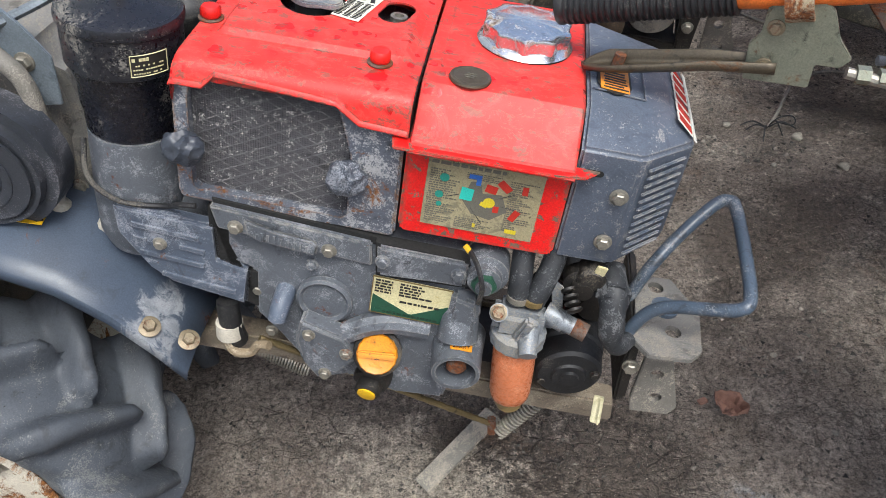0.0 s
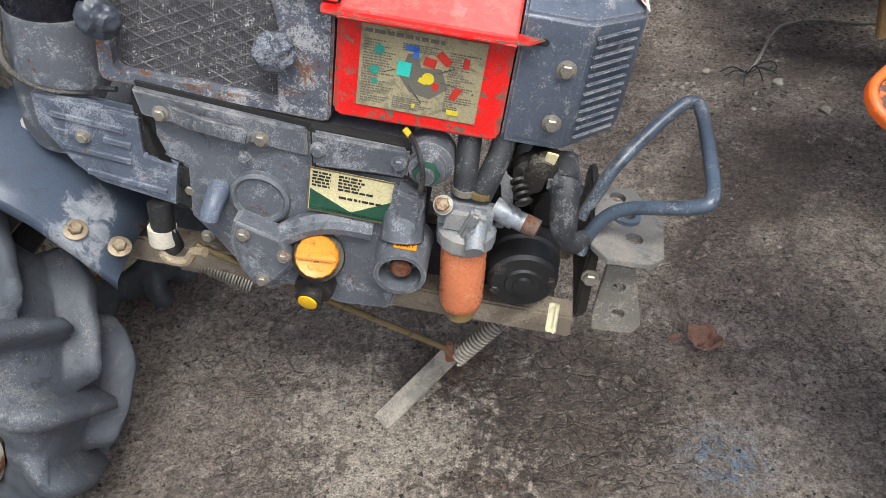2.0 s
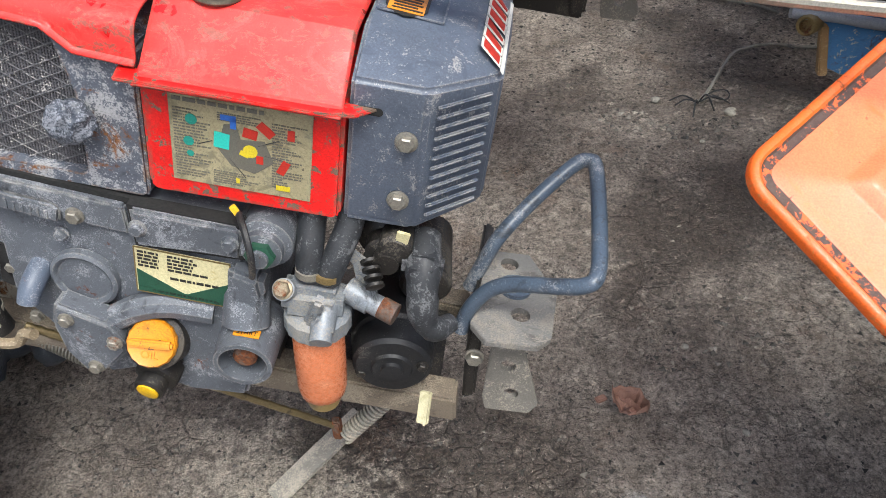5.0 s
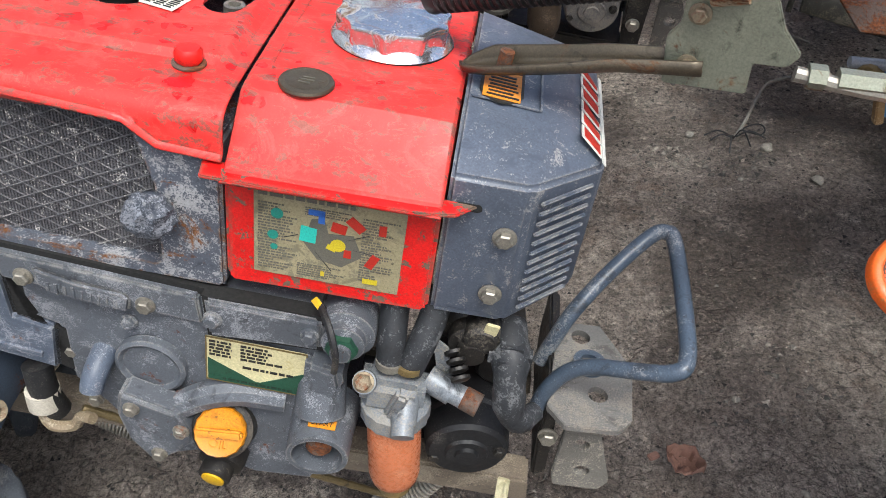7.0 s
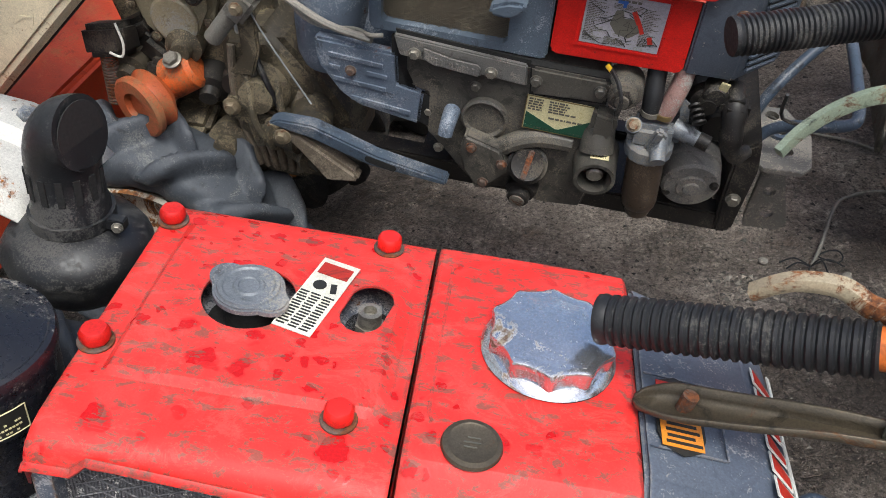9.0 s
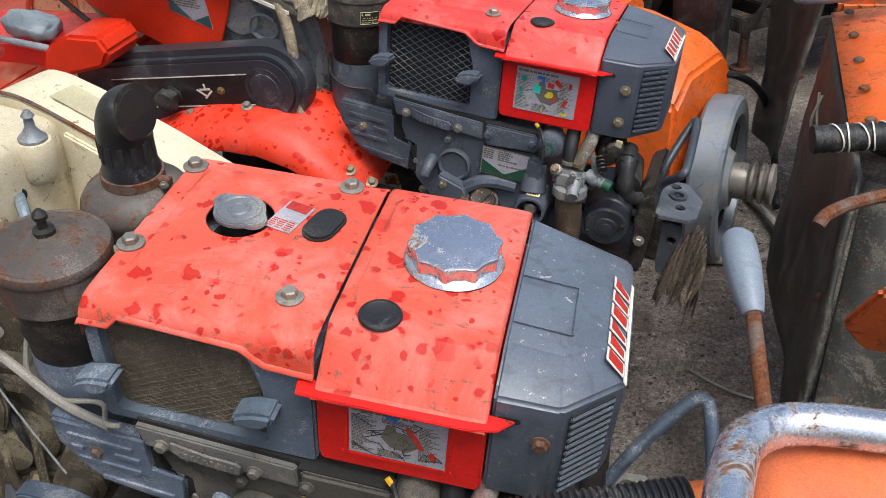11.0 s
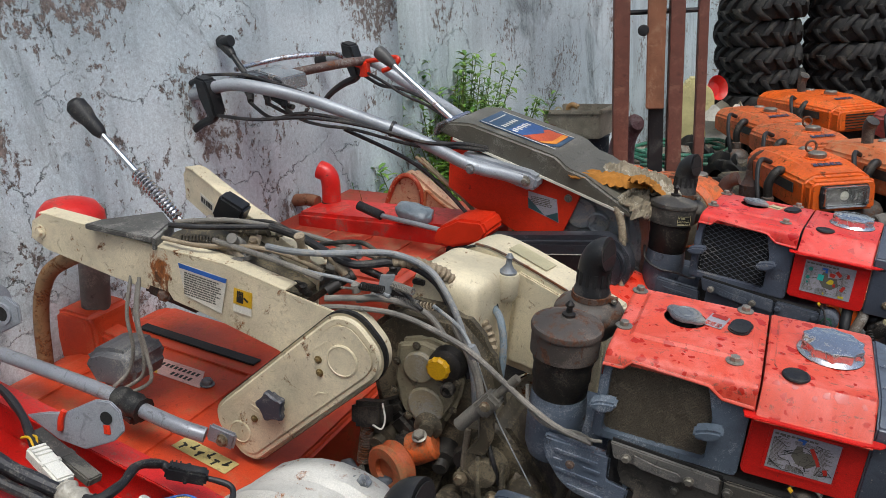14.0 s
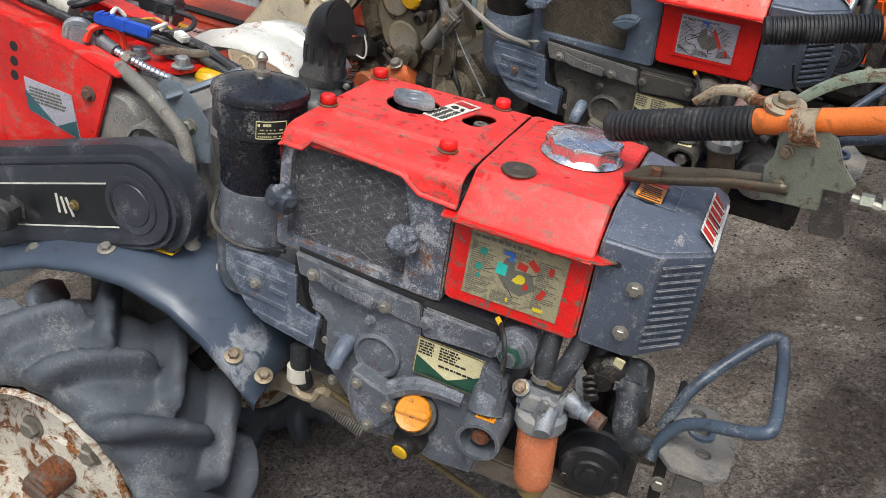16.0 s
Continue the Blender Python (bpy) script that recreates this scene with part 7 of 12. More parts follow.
    plug("black_connector", (-0.69, 0.188, 0.309), (-0.643, 0.211, 0.301), 0.02, 0.018, BLACK)
    plug("blue_connector", (-0.677, 0.079, 0.307), (-0.604, 0.110, 0.293), 0.017, 0.016, BLUE)
    plug("white_tag", (-0.606, 0.17, 0.281), (-0.585, 0.165, 0.277), 0.016, 0.012, WHITE, 0)
    bm = B()
    tube(bm, [(-0.762, 0.088, 0.313), (-0.745, 0.086, 0.309), (-0.725, 0.088, 0.303)], 0.0145, 10, 5, 0.0015, 2)
    part("foil_joint", bm, TAPE, T)
    bm = B()
    tube(bm, [(-0.71, 0.055, 0.262), (-0.706, 0.057, 0.292), (-0.692, 0.066, 0.297), (-0.683, 0.075, 0.286), (-0.682, 0.076, 0.262)], 0.0075, 8, 4)
    box(bm, (-0.695, 0.066, 0.279), (0.03, 0.022, 0.032), 0.003, (0, 12, 25))
    part("cable_clamp", bm, ALLOY, T)
    bm = B()
    tube(bm, [(-0.682, 0.062, 0.272), (-0.678, 0.07, 0.290), (-0.666, 0.09, 0.294), (-0.652, 0.1, 0.284), (-0.648, 0.1, 0.262)], 0.0055, 8, 5)
    part("red_clip", bm, REDPL3, T)
    for p, q in (((-0.905, 0.055, 0.312), (-0.908, 0.052, 0.356)), ((-0.94, 0.07, 0.345), (-0.925, 0.078, 0.356))):
        bm = B()
        tube(bm, [p, (V(*p) + V(*q)) / 2 + V(0.004, -0.006, 0), q], 0.004, 8, 4)
        part("red_clip", bm, REDPL3, T)
    bm = B()
    tube(bm, [(-0.692, 0.086, 0.279), (-0.665, 0.084, 0.268), (-0.646, 0.083, 0.262)], 0.0105, 12, 4)
    rod = part("adjuster", bm, worn("adjuster_grey", "6f7276", 0.45, 0.4, dust_amt=0.2), T)
    bm = B()
    tube(bm, [(-0.646, 0.083, 0.262), (-0.617, 0.082, 0.256), (-0.583, 0.082, 0.249), (-0.55, 0.085, 0.243)], 0.0062, 12, 10, 0.0007, 1)
    part("threaded_rod", bm, CHROME, rod)
    bm = B()
    lathe(bm, (-0.622, 0.082, 0.257), (0.97, 0, -0.2), [(0.011, -0.006), (0.011, 0.006)], 6)
    part("lock_nut", bm, STEEL, rod)
    # grey pressed lever plate
    bm = B()
    pts = [(-0.902, 0.326), (-0.87, 0.339), (-0.843, 0.346), (-0.797, 0.378), (-0.775, 0.381), (-0.760, 0.372), (-0.752, 0.346), (-0.765, 0.328), (-0.808, 0.303), (-0.85, 0.305)]
    prism(bm, pts, 0.185, 0.19, 0.0015)
    lp = part("lever_plate", bm, SILVER, T)
    bm = B()
    lathe(bm, (-0.778, 0.184, 0.358), FRONT, [(0.009, 0), (0.009, 0.001)], 14)
    part("lever_hole", bm, CORE_AND_SHADE, lp)
    bm = B()
    box(bm, (-0.776, 0.184, 0.342), (0.009, 0.002, 0.012), 0, (0, -10, 0))
    part("lever_paint", bm, REDPL3, lp)
    bm = B()
    tube(bm, [(-0.846, 0.183, 0.322), (-0.845, 0.182, 0.338), (-0.842, 0.184, 0.35)], 0.004, 8, 4)
    part("red_clip", bm, REDPL3, lp)
    # silver handle arm with a flattened, drilled end
    bm = B()
    tube(bm, [(-0.955, 0.19, 0.470), (-1.02, 0.19, 0.455), (-1.1, 0.185, 0.437), (-1.3, 0.18, 0.41), (-1.6, 0.17, 0.40), (-1.8, 0.16, 0.42)], 0.024, 16, 5)
    prism(bm, [(-0.925, 0.492), (-0.905, 0.484), (-0.900, 0.462), (-0.93, 0.440), (-1.064, 0.357), (-1.127, 0.330), (-1.25, 0.30), (-1.27, 0.38), (-1.05, 0.45)], 0.17, 0.176, 0.002)
    arm = part("handle_arm", bm, SILVER, T, "silver painted handle arm with drilled end")
    for x, z, r in ((-0.928, 0.468, 0.010), (-1.016, 0.414, 0.014)):
        bm = B()
        ring(bm, (x, 0.17, z), FRONT, r * 1.45, r, 0.003)
        part("eyelet", bm, SILVER, arm)
        bm = B()
        lathe(bm, (x, 0.1695, z), FRONT, [(r, 0), (r, 0.0006)], 16)
        part("eye", bm, CORE_AND_SHADE, arm)
    # pale guard over the far wheel
    bm = B()
    rows = []
    for k in range(10):
        a = radians(165 - 15 * k)
        f = k / 9
        rows.append([(-0.54 + 0.13 * math.cos(a) + 0.02 * f, 0.205 + 0.02 * f, 0.17 + 0.095 * math.sin(a) - 0.0 * f), (-0.54 + 0.13 * math.cos(a), 0.25, 0.185 + 0.1 * math.sin(a)), (-0.53 + 0.13 * math.cos(a), 0.3, 0.18 + 0.1 * math.sin(a)), (-0.52 + 0.13 * math.cos(a), 0.312, 0.188 + 0.1 * math.sin(a)), (-0.515 + 0.13 * math.cos(a), 0.36, 0.185 + 0.1 * math.sin(a))])
    sheet(bm, rows)
    g = thick(part("pale_guard", bm, CREAMW, T, "white painted guard with rust runs"), 0.002, 0)
    hexbolt(g, (-0.475, 0.335, 0.276), (0.4, 0, 1), 0.011, ALLOY, 1.6)
    # cables below the engine
    bm = B()
    tube(bm, [(-0.245, -0.03, -0.035), (-0.24, -0.035, -0.07), (-0.235, -0.03, -0.1)], 0.014, 12, 4)
    part("rubber_boot", bm, BLACKRUB, T)
    bm = B()
    lathe(bm, (-0.243, -0.034, -0.066), (0.05, -0.05, -1), [(0.0165, 0), (0.017, 0.02), (0.0165, 0.022)], 18)
    part("tape_band", bm, worn("white_tape_dirty", "c9c2b2", 0.7, grime_amt=0.2, grime="8a8272"), T)
    bm = B()
    tube(bm, [(-0.25, -0.035, -0.085), (-0.235, -0.045, -0.105), (-0.215, -0.04, -0.108), (-0.205, -0.04, -0.092), (-0.19, -0.045, -0.085)], 0.006, 8, 5)
    part("wiring_loom", bm, HOSE_TAN, T)
    bm = B()
    tube(bm, [(-0.205, -0.035, -0.085), (-0.05, 0.012, -0.184), (0.108, 0.06, -0.285)], 0.0046, 10, 24, 0.0004, 1)
    part("tie_rod", bm, worn("brass_rod_dull", "7c6d4e", 0.42, 0.6, grime_amt=0.4), T)
    bm = B()
    coil(bm, (-0.235, 0.015, -0.150), (-0.15, 0.005, -0.172), 0.012, 22, 0.0018)
    part("return_spring", bm, STEEL, T)
    bm = B()
    box(bm, (0.112, 0.062, -0.292), (0.012, 0.012, 0.034), 0.002, (0, -10, 0))
    part("rod_clevis", bm, RUSTY, T)
    bm = B()
    coil(bm, (0.123, 0.062, -0.305), (0.17, 0.075, -0.235), 0.0105, 14, 0.0022)
    part("stand_spring", bm, BRACKET, T)
    bm = B()
    box(bm, (0.0, 0.09, -0.2), (0.3, 0.05, 0.03), 0.004, (0, 2, 0))
    box(bm, (-0.18, 0.05, -0.19), (0.16, 0.03, 0.022), 0.004)
    part("stand_rail", bm, worn("stand_rail_dusty", "6a6258", 0.8, dust_amt=0.5, dust="8a8174", rust_amt=0.2), T)


tiller_one(T1)


def tiller_three(T):
    belt_cover_a(T, ((-0.105, "bars"), (0.06, "stroke")), -0.722, 0.012, 14)
    gear_case_a(T, ALLOY)
    side_plate_a(T, REDPL3, FOIL, -1.04)
    fender_a(T, FENDER3, "bright red mudguard with rain spots", 0.014, 0.012)
    wheel(T, (-0.55, -0.075, -0.42), 0.305, 0.15, TYRE_DK, RIM)
    wheel(T, (-0.55, 0.40, -0.42), 0.305, 0.15, TYRE_DK, RIM)
    bm = B()
    cyl(bm, (-0.55, -0.07, -0.42), (-0.55, 0.40, -0.42), 0.03)
    part("axle", bm, DARKSTEEL, T)
    bm = B()
    tube(bm, [(-0.56, 0.04, 0.235), (-0.51, 0.02, 0.215), (-0.478, 0.0, 0.15), (-0.47, -0.01, 0.06), (-0.455, -0.02, 0.005), (-0.435, -0.03, -0.01)], 0.011, 12, 5)
    part("breather_hose", bm, HOSE_TAN, T)
    # console
    bm = B()
    prism(bm, [(-1.07, 0.33), (-1.04, 0.363), (-0.97, 0.372), (-0.70, 0.327), (-0.675, 0.312), (-0.66, 0.300), (-0.60, 0.287), (-0.585, 0.276), (-0.475, 0.222), (-0.455, 0.212), (-0.462, 0.195), (-0.72, 0.252), (-1.0, 0.312)], 0.012, 0.25, 0.007, seg=3)
    con = part("console", bm, CONSOLE, T, "olive grey plastic console cover")
    bm = B()
    prism(bm, [(-1.02, 0.322), (-0.72, 0.262), (-0.485, 0.21), (-0.485, 0.203), (-0.72, 0.255), (-1.02, 0.315)], 0.0095, 0.012)
    part("pale_line", bm, LABEL_W, con)
    lb = thing_part(T, "console_label", pose(-0.835, 0.125, 0.352, 0, 9.6, 0))
    bm = B()
    prism(bm, [(-0.125, -0.075), (0.08, -0.075), (0.12, -0.04), (0.12, 0.075), (-0.125, 0.075)], -0.0006, 0.0006, 0, pose(0, 0, 0, -90, 0, 0))
    part("label_ground", bm, worn("label_navy", "2c4a66", 0.35, dust_amt=0.1, dust="6a7682"), lb)
    bm = B()
    prism(bm, [(0.0, -0.06), (0.075, -0.06), (0.105, -0.03), (0.105, 0.06), (0.04, 0.06)], -0.0005, 0.0005, 0, pose(0, 0, 0.001, -90, 0, 0))
    part("label_flash", bm, plain("ink_red_orange", "c2512a", 0.45), lb)
    bm = B()
    prism(bm, [(0.062, -0.06), (0.078, -0.06), (0.105, -0.032), (0.105, 0.06), (0.088, 0.06), (0.088, -0.026)], -0.0005, 0.0005, 0, pose(0, 0, 0.0018, -90, 0, 0))
    part("label_flash", bm, INK_ORANGE, lb)
    bm = B()
    prism(bm, [(-0.035, -0.06), (0.012, -0.06), (0.045, 0.02), (0.02, 0.06), (-0.035, 0.06)], -0.0005, 0.0005, 0, pose(0, 0, 0.0014, -90, 0, 0))
    part("label_flash", bm, plain("ink_deep_blue", "33568a", 0.45), lb)
    bm = B()
    for i in range(7):
        box(bm, (-0.018 - 0.004 * (i % 2), -0.05 + 0.015 * i, 0.0022), (0.017, 0.0085, 0.0006))
    for i in range(6):
        box(bm, (-0.058, -0.045 + 0.016 * i, 0.0018), (0.014, 0.009, 0.0006))
    for i in range(9):
        box(bm, (-0.1, -0.05 + 0.0118 * i, 0.0018), (0.004, 0.008, 0.0006))
    tagged(part("label_print", bm, INK_WHITE, lb), kind="stuff")
    bm = B()
    for y in (-0.07, 0.07):
        box(bm, (0, y, 0.0016), (0.24, 0.003, 0.0006))
    part("label_border", bm, INK_WHITE, lb)
    bm = B()
    prism(bm, [(-1.118, 0.300), (-1.105, 0.338), (-1.072, 0.356), (-1.062, 0.350), (-1.098, 0.332), (-1.110, 0.298)], 0.06, 0.2, 0.002)
    part("chrome_bracket", bm, CHROME, T)
    # handlebars
    bm = B()
    near = [(-0.775, -0.012, 0.250), (-0.835, -0.02, 0.256), (-0.935, -0.04, 0.268), (-1.09, -0.09, 0.330), (-1.31, -0.16, 0.392), (-1.42, -0.2, 0.418), (-1.515, -0.245, 0.436), (-1.615, -0.275, 0.436), (-1.735, -0.28, 0.392), (-1.79, -0.28, 0.372)]
    tube(bm, near, 0.0185, 16, 6)
    prism(bm, [(-0.975, 0.292), (-0.975, 0.258), (-0.755, 0.222), (-0.735, 0.229), (-0.732, 0.262), (-0.75, 0.274)], -0.022, 0.033, 0.008)
    hb = part("handlebar", bm, SILVER, T, "silver tube handlebar")
    hexbolt(hb, (-0.765, -0.023, 0.250), FRONT, 0.011, STEEL, 1.4)
    hexbolt(hb, (-0.922, -0.057, 0.263), FRONT, 0.011, ALLOY, 1.4)
    bm = B()
    far = [(-1.05, 0.22, 0.29), (-1.17, 0.3, 0.308), (-1.285, 0.33, 0.337), (-1.42, 0.335, 0.383), (-1.51, 0.335, 0.42), (-1.6, 0.34, 0.428), (-1.72, 0.345, 0.41)]
    tube(bm, far, 0.0185, 16, 6)
    part("handlebar", bm, SILVER, T)
    bm = B()
    tube(bm, [(-1.775, -0.28, 0.378), (-1.855, -0.28, 0.350)], 0.0205, 14, 2)
    part("grip", bm, worn("grip_end_worn", "6d6660", 0.6, rust_amt=0.35, dust_amt=0.3), T)
    bm = B()
    tube(bm, [(-1.72, 0.345, 0.41), (-1.80, 0.35, 0.385)], 0.021, 14, 2)
    part("grip", bm, BLACKRUB, T)
    bm = B()
    tube(bm, [(-1.63, -0.17, 0.42), (-1.64, 0.0, 0.415), (-1.60, 0.1, 0.425), (-1.54, 0.2, 0.438), (-1.53, 0.32, 0.43)], 0.0155, 12, 4)
    part("cross_bar", bm, worn("bar_brown", "5a4640", 0.5, dust_amt=0.3, rust_amt=0.4), T)
    bm = B()
    tube(bm, [(-1.70, -0.15, 0.448), (-1.70, -0.06, 0.452), (-1.65, 0.03, 0.466), (-1.60, 0.12, 0.470), (-1.585, 0.2, 0.462), (-1.59, 0.26, 0.432), (-1.58, 0.3, 0.405)], 0.0085, 12, 5)
    part("chrome_bar", bm, CHROMETUBE, T)
    # chromed control box: a folded lid over dark levers
    bm = B()
    prism(bm, [(-1.685, 0.420), (-1.68, 0.440), (-1.575, 0.474), (-1.47, 0.464), (-1.462, 0.425), (-1.475, 0.422), (-1.485, 0.448), (-1.575, 0.458), (-1.66, 0.43)], -0.205, -0.095, 0.004)
    part("control_box", bm, CHROME, T, "chromed control box lid")
    for p0, p1, w in (((-1.66, -0.16, 0.42), (-1.60, -0.2, 0.375), 0.016), ((-1.60, -0.15, 0.42), (-1.56, -0.17, 0.365), 0.013), ((-1.53, -0.15, 0.43), (-1.49, -0.18, 0.372), 0.014), ((-1.57, -0.13, 0.38), (-1.47, -0.16, 0.372), 0.012)):
        bm = B()
        blade_line = [V(*p0), (V(*p0) + V(*p1)) / 2 + V(0.01, 0, -0.008), V(*p1)]
        tube(bm, blade_line, w, 8, 4, taper=w * 0.6)
        part("cable_end", bm, BLACKRUB, T)
    for p0, p1, r0, kn, m, rodmat in (((-1.62, -0.17, 0.425), (-1.728, -0.15, 0.508), 0.009, 0.02, BLACKRUB, BLACK), ((-1.09, 0.14, 0.332), (-1.335, 0.135, 0.487), 0.0095, 0.022, worn("knob_grey", "4b4a49", 0.5), CHROME)):
        bm = B()
        tube(bm, [p0, p1], r0, 12, 1)
        rod = part("control_lever", bm, rodmat, T)
        d = (V(*p1) - V(*p0)).normalized()
        bm = B()
        lathe(bm, V(*p1) - d * 0.03, d, [(r0 * 1.3, 0), (kn * 0.75, 0.02), (kn, 0.05), (kn * 0.9, 0.07), (kn * 0.4, 0.078)], 18)
        if rodmat is BLACK:
            tube(bm, [V(*p1) + V(-0.03, 0, 0.012), V(*p1) + V(0.015, 0, 0.026)], 0.017, 12, 1)
        part("knob", bm, m, rod)
    # brake levers, each curved and tapered, on its clamp
    for dx, dy, dz in ((0, 0, 0), (0.095, 0.585, 0.035)):
        bm = B()
        tube(bm, [(-1.668 + dx, -0.292 + dy, 0.382 + dz), (-1.655 + dx, -0.292 + dy, 0.352 + dz), (-1.668 + dx, -0.292 + dy, 0.330 + dz), (-1.712 + dx, -0.292 + dy, 0.306 + dz), (-1.765 + dx, -0.292 + dy, 0.266 + dz), (-1.808 + dx, -0.292 + dy, 0.218 + dz)], 0.017, 10, 5, taper=0.009)
        lever = part("brake_lever", bm, BLACK, T)
        bm = B()
        prism(bm, [(-1.715 + dx, 0.452 + dz), (-1.672 + dx, 0.446 + dz), (-1.652 + dx, 0.40 + dz), (-1.636 + dx, 0.345 + dz), (-1.668 + dx, 0.335 + dz), (-1.700 + dx, 0.39 + dz)], -0.315 + dy, -0.262 + dy, 0.006)
        part("lever_clamp", bm, BLACK, lever)
    bm = B()
    tube(bm, [(-1.71, -0.29, 0.445), (-1.76, -0.28, 0.420), (-1.80, -0.27, 0.414), (-1.84, -0.26, 0.406)], 0.008, 8, 4)
    part("thumb_lever", bm, BLACK, T)
    bm = B()
    tube(bm, [(-1.55, 0.29, 0.425), (-1.47, 0.28, 0.446), (-1.40, 0.28, 0.464), (-1.383, 0.275, 0.456), (-1.41, 0.27, 0.43), (-1.44, 0.27, 0.415)], 0.008, 10, 5)
    lock = part("lock_lever", bm, REDPL3, T, "red lock lever")
    bm = B()
    prism(bm, [(-1.565, 0.44), (-1.51, 0.436), (-1.50, 0.386), (-1.535, 0.380), (-1.53, 0.41), (-1.56, 0.415)], 0.265, 0.295, 0.004)
    part("lock_catch", bm, REDPL3, lock)
    for x, z in ((-1.40, 0.405), (-1.15, 0.348)):
        bm = B()
        ring(bm, (x, -0.165 if x < -1.3 else -0.105, z), (-0.9, -0.25, 0.22), 0.0235, 0.018, 0.009, 18)
        part("cable_tie", bm, BLACK, T)
    for pts, r in (([(-1.67, -0.30, 0.345), (-1.52, -0.28, 0.350), (-1.36, -0.23, 0.372), (-1.2, -0.17, 0.362), (-1.05, -0.1, 0.327), (-0.97, -0.03, 0.322), (-0.9, 0.02, 0.31)], 0.0055),
                   ([(-1.60, -0.2, 0.37), (-1.50, -0.22, 0.345), (-1.40, -0.2, 0.372), (-1.25, -0.165, 0.366), (-1.08, -0.1, 0.325), (-0.97, -0.03, 0.312), (-0.9, 0.02, 0.305)], 0.0055),
                   ([(-1.50, -0.17, 0.37), (-1.42, -0.19, 0.350), (-1.34, -0.19, 0.345), (-1.24, -0.17, 0.345), (-1.08, -0.1, 0.312), (-0.98, -0.02, 0.305), (-0.9, 0.02, 0.30)], 0.005),
                   ([(-1.72, -0.27, 0.447), (-1.60, -0.24, 0.462), (-1.50, -0.22, 0.452), (-1.40, -0.19, 0.428), (-1.28, -0.16, 0.392), (-1.1, -0.1, 0.336), (-0.97, -0.03, 0.318)], 0.0048),
                   ([(-1.56, -0.17, 0.37), (-1.50, -0.15, 0.345), (-1.44, -0.15, 0.350), (-1.42, -0.16, 0.372)], 0.006),
                   ([(-1.52, 0.28, 0.385), (-1.45, 0.28, 0.362), (-1.37, 0.27, 0.366), (-1.28, 0.29, 0.338), (-1.12, 0.24, 0.29)], 0.006),
                   ([(-1.52, 0.28, 0.40), (-1.44, 0.26, 0.385), (-1.36, 0.27, 0.35), (-1.25, 0.28, 0.318), (-1.12, 0.23, 0.285)], 0.0055),
                   ([(-1.30, -0.14, 0.330), (-1.1, -0.05, 0.235), (-0.95, 0.0, 0.10), (-0.86, 0.02, 0.0)], 0.006)):
        bm = B()
        tube(bm, pts, r, 8, 6)
        part("cable", bm, CABLE, T)
    # tine housing
    bm = B()
    prism(bm, [(-1.0, -0.05), (-1.02, -0.03), (-1.2, -0.05), (-1.72, -0.115), (-1.8, -0.18), (-1.78, -0.3), (-1.0, -0.25)], -0.30, 0.46, 0.02, seg=3)
    tine = part("tine_housing", bm, REDTILL, T, "red dusty rotary tine housing")
    bm = B()
    prism(bm, [(-0.9, 0.04), (-1.0, 0.04), (-1.62, -0.055), (-1.62, -0.12), (-0.98, -0.04), (-0.9, -0.04)], 0.02, 0.2, 0.012, seg=2)
    part("housing_beam", bm, REDPL, T)
    for x in (-1.15, -1.3, -1.45, -1.6):
        bm = B()
        box(bm, (x, -0.12, -0.043 + (x + 1.15) * 0.13), (0.006, 0.26, 0.006), 0, (0, 8, 0))
        part("weld_seam", bm, REDTILL, tine)
    bm = B()
    tube(bm, [(-1.575, 0.16, -0.085), (-1.575, 0.16, -0.03), (-1.578, 0.16, 0.02), (-1.592, 0.16, 0.052), (-1.622, 0.155, 0.062)], 0.033, 18, 4)
    part("red_elbow", bm, REDPL, T, "red elbow on the tine housing")
    bm = B()
    lathe(bm, (-1.575, 0.16, -0.11), (0, 0, 1), [(0.042, 0), (0.042, 0.04), (0.034, 0.045), (0.034, 0.065)], 20)
    part("stack_collar", bm, DARKSTEEL, T)
    bm = B()
    tube(bm, [(-1.605, 0.12, -0.045), (-1.66, 0.12, -0.048), (-1.755, 0.12, -0.082), (-1.81, 0.12, -0.125), (-1.84, 0.1, -0.18), (-1.86, 0.08, -0.27)], 0.022, 12, 5)
    part("drag_handle", bm, worn("drag_handle_rust", "8a5a40", 0.6, rust_amt=0.5), T)
    # pale pressed shield with a red raised rim behind the housing
    bm = B()
    prism(bm, [(-1.47, -0.1), (-1.425, 0.02), (-1.372, 0.058), (-1.335, 0.045), (-1.25, -0.005), (-1.14, -0.055), (-1.16, -0.11)], 0.33, 0.40, 0.014, seg=3)
    sh = part("back_shield", bm, worn("shield_cream_red", "cda585", 0.5, chips=0.4, chip="a03020", rust_amt=0.3, rust="a05030", grime_amt=0.3, grime="a8442c"), T, "chipped pale and red pressed shield")
    bm = B()
    tube(bm, [(-1.45, 0.325, -0.08), (-1.418, 0.325, 0.01), (-1.372, 0.325, 0.046), (-1.325, 0.325, 0.03), (-1.30, 0.325, -0.03), (-1.31, 0.325, -0.09)], 0.009, 10, 5)
    part("shield_rim", bm, worn("shield_rim_red", "b04428", 0.5, chips=0.5, chip="cda585"), sh)
    bm = B()
    tube(bm, [(-1.29, 0.325, -0.05), (-1.285, 0.325, 0.005), (-1.24, 0.325, -0.018), (-1.16, 0.325, -0.06)], 0.006, 10, 5)
    part("shield_rim", bm, worn("shield_rim_rust", "b06a44", 0.6, rust_amt=0.4), sh)
    bm = B()
    tube(bm, [(-1.31, -0.05, 0.062), (-1.22, -0.055, 0.05)], 0.015, 12, 1)
    part("arm_grip", bm, BLACKRUB, T)
    bm = B()
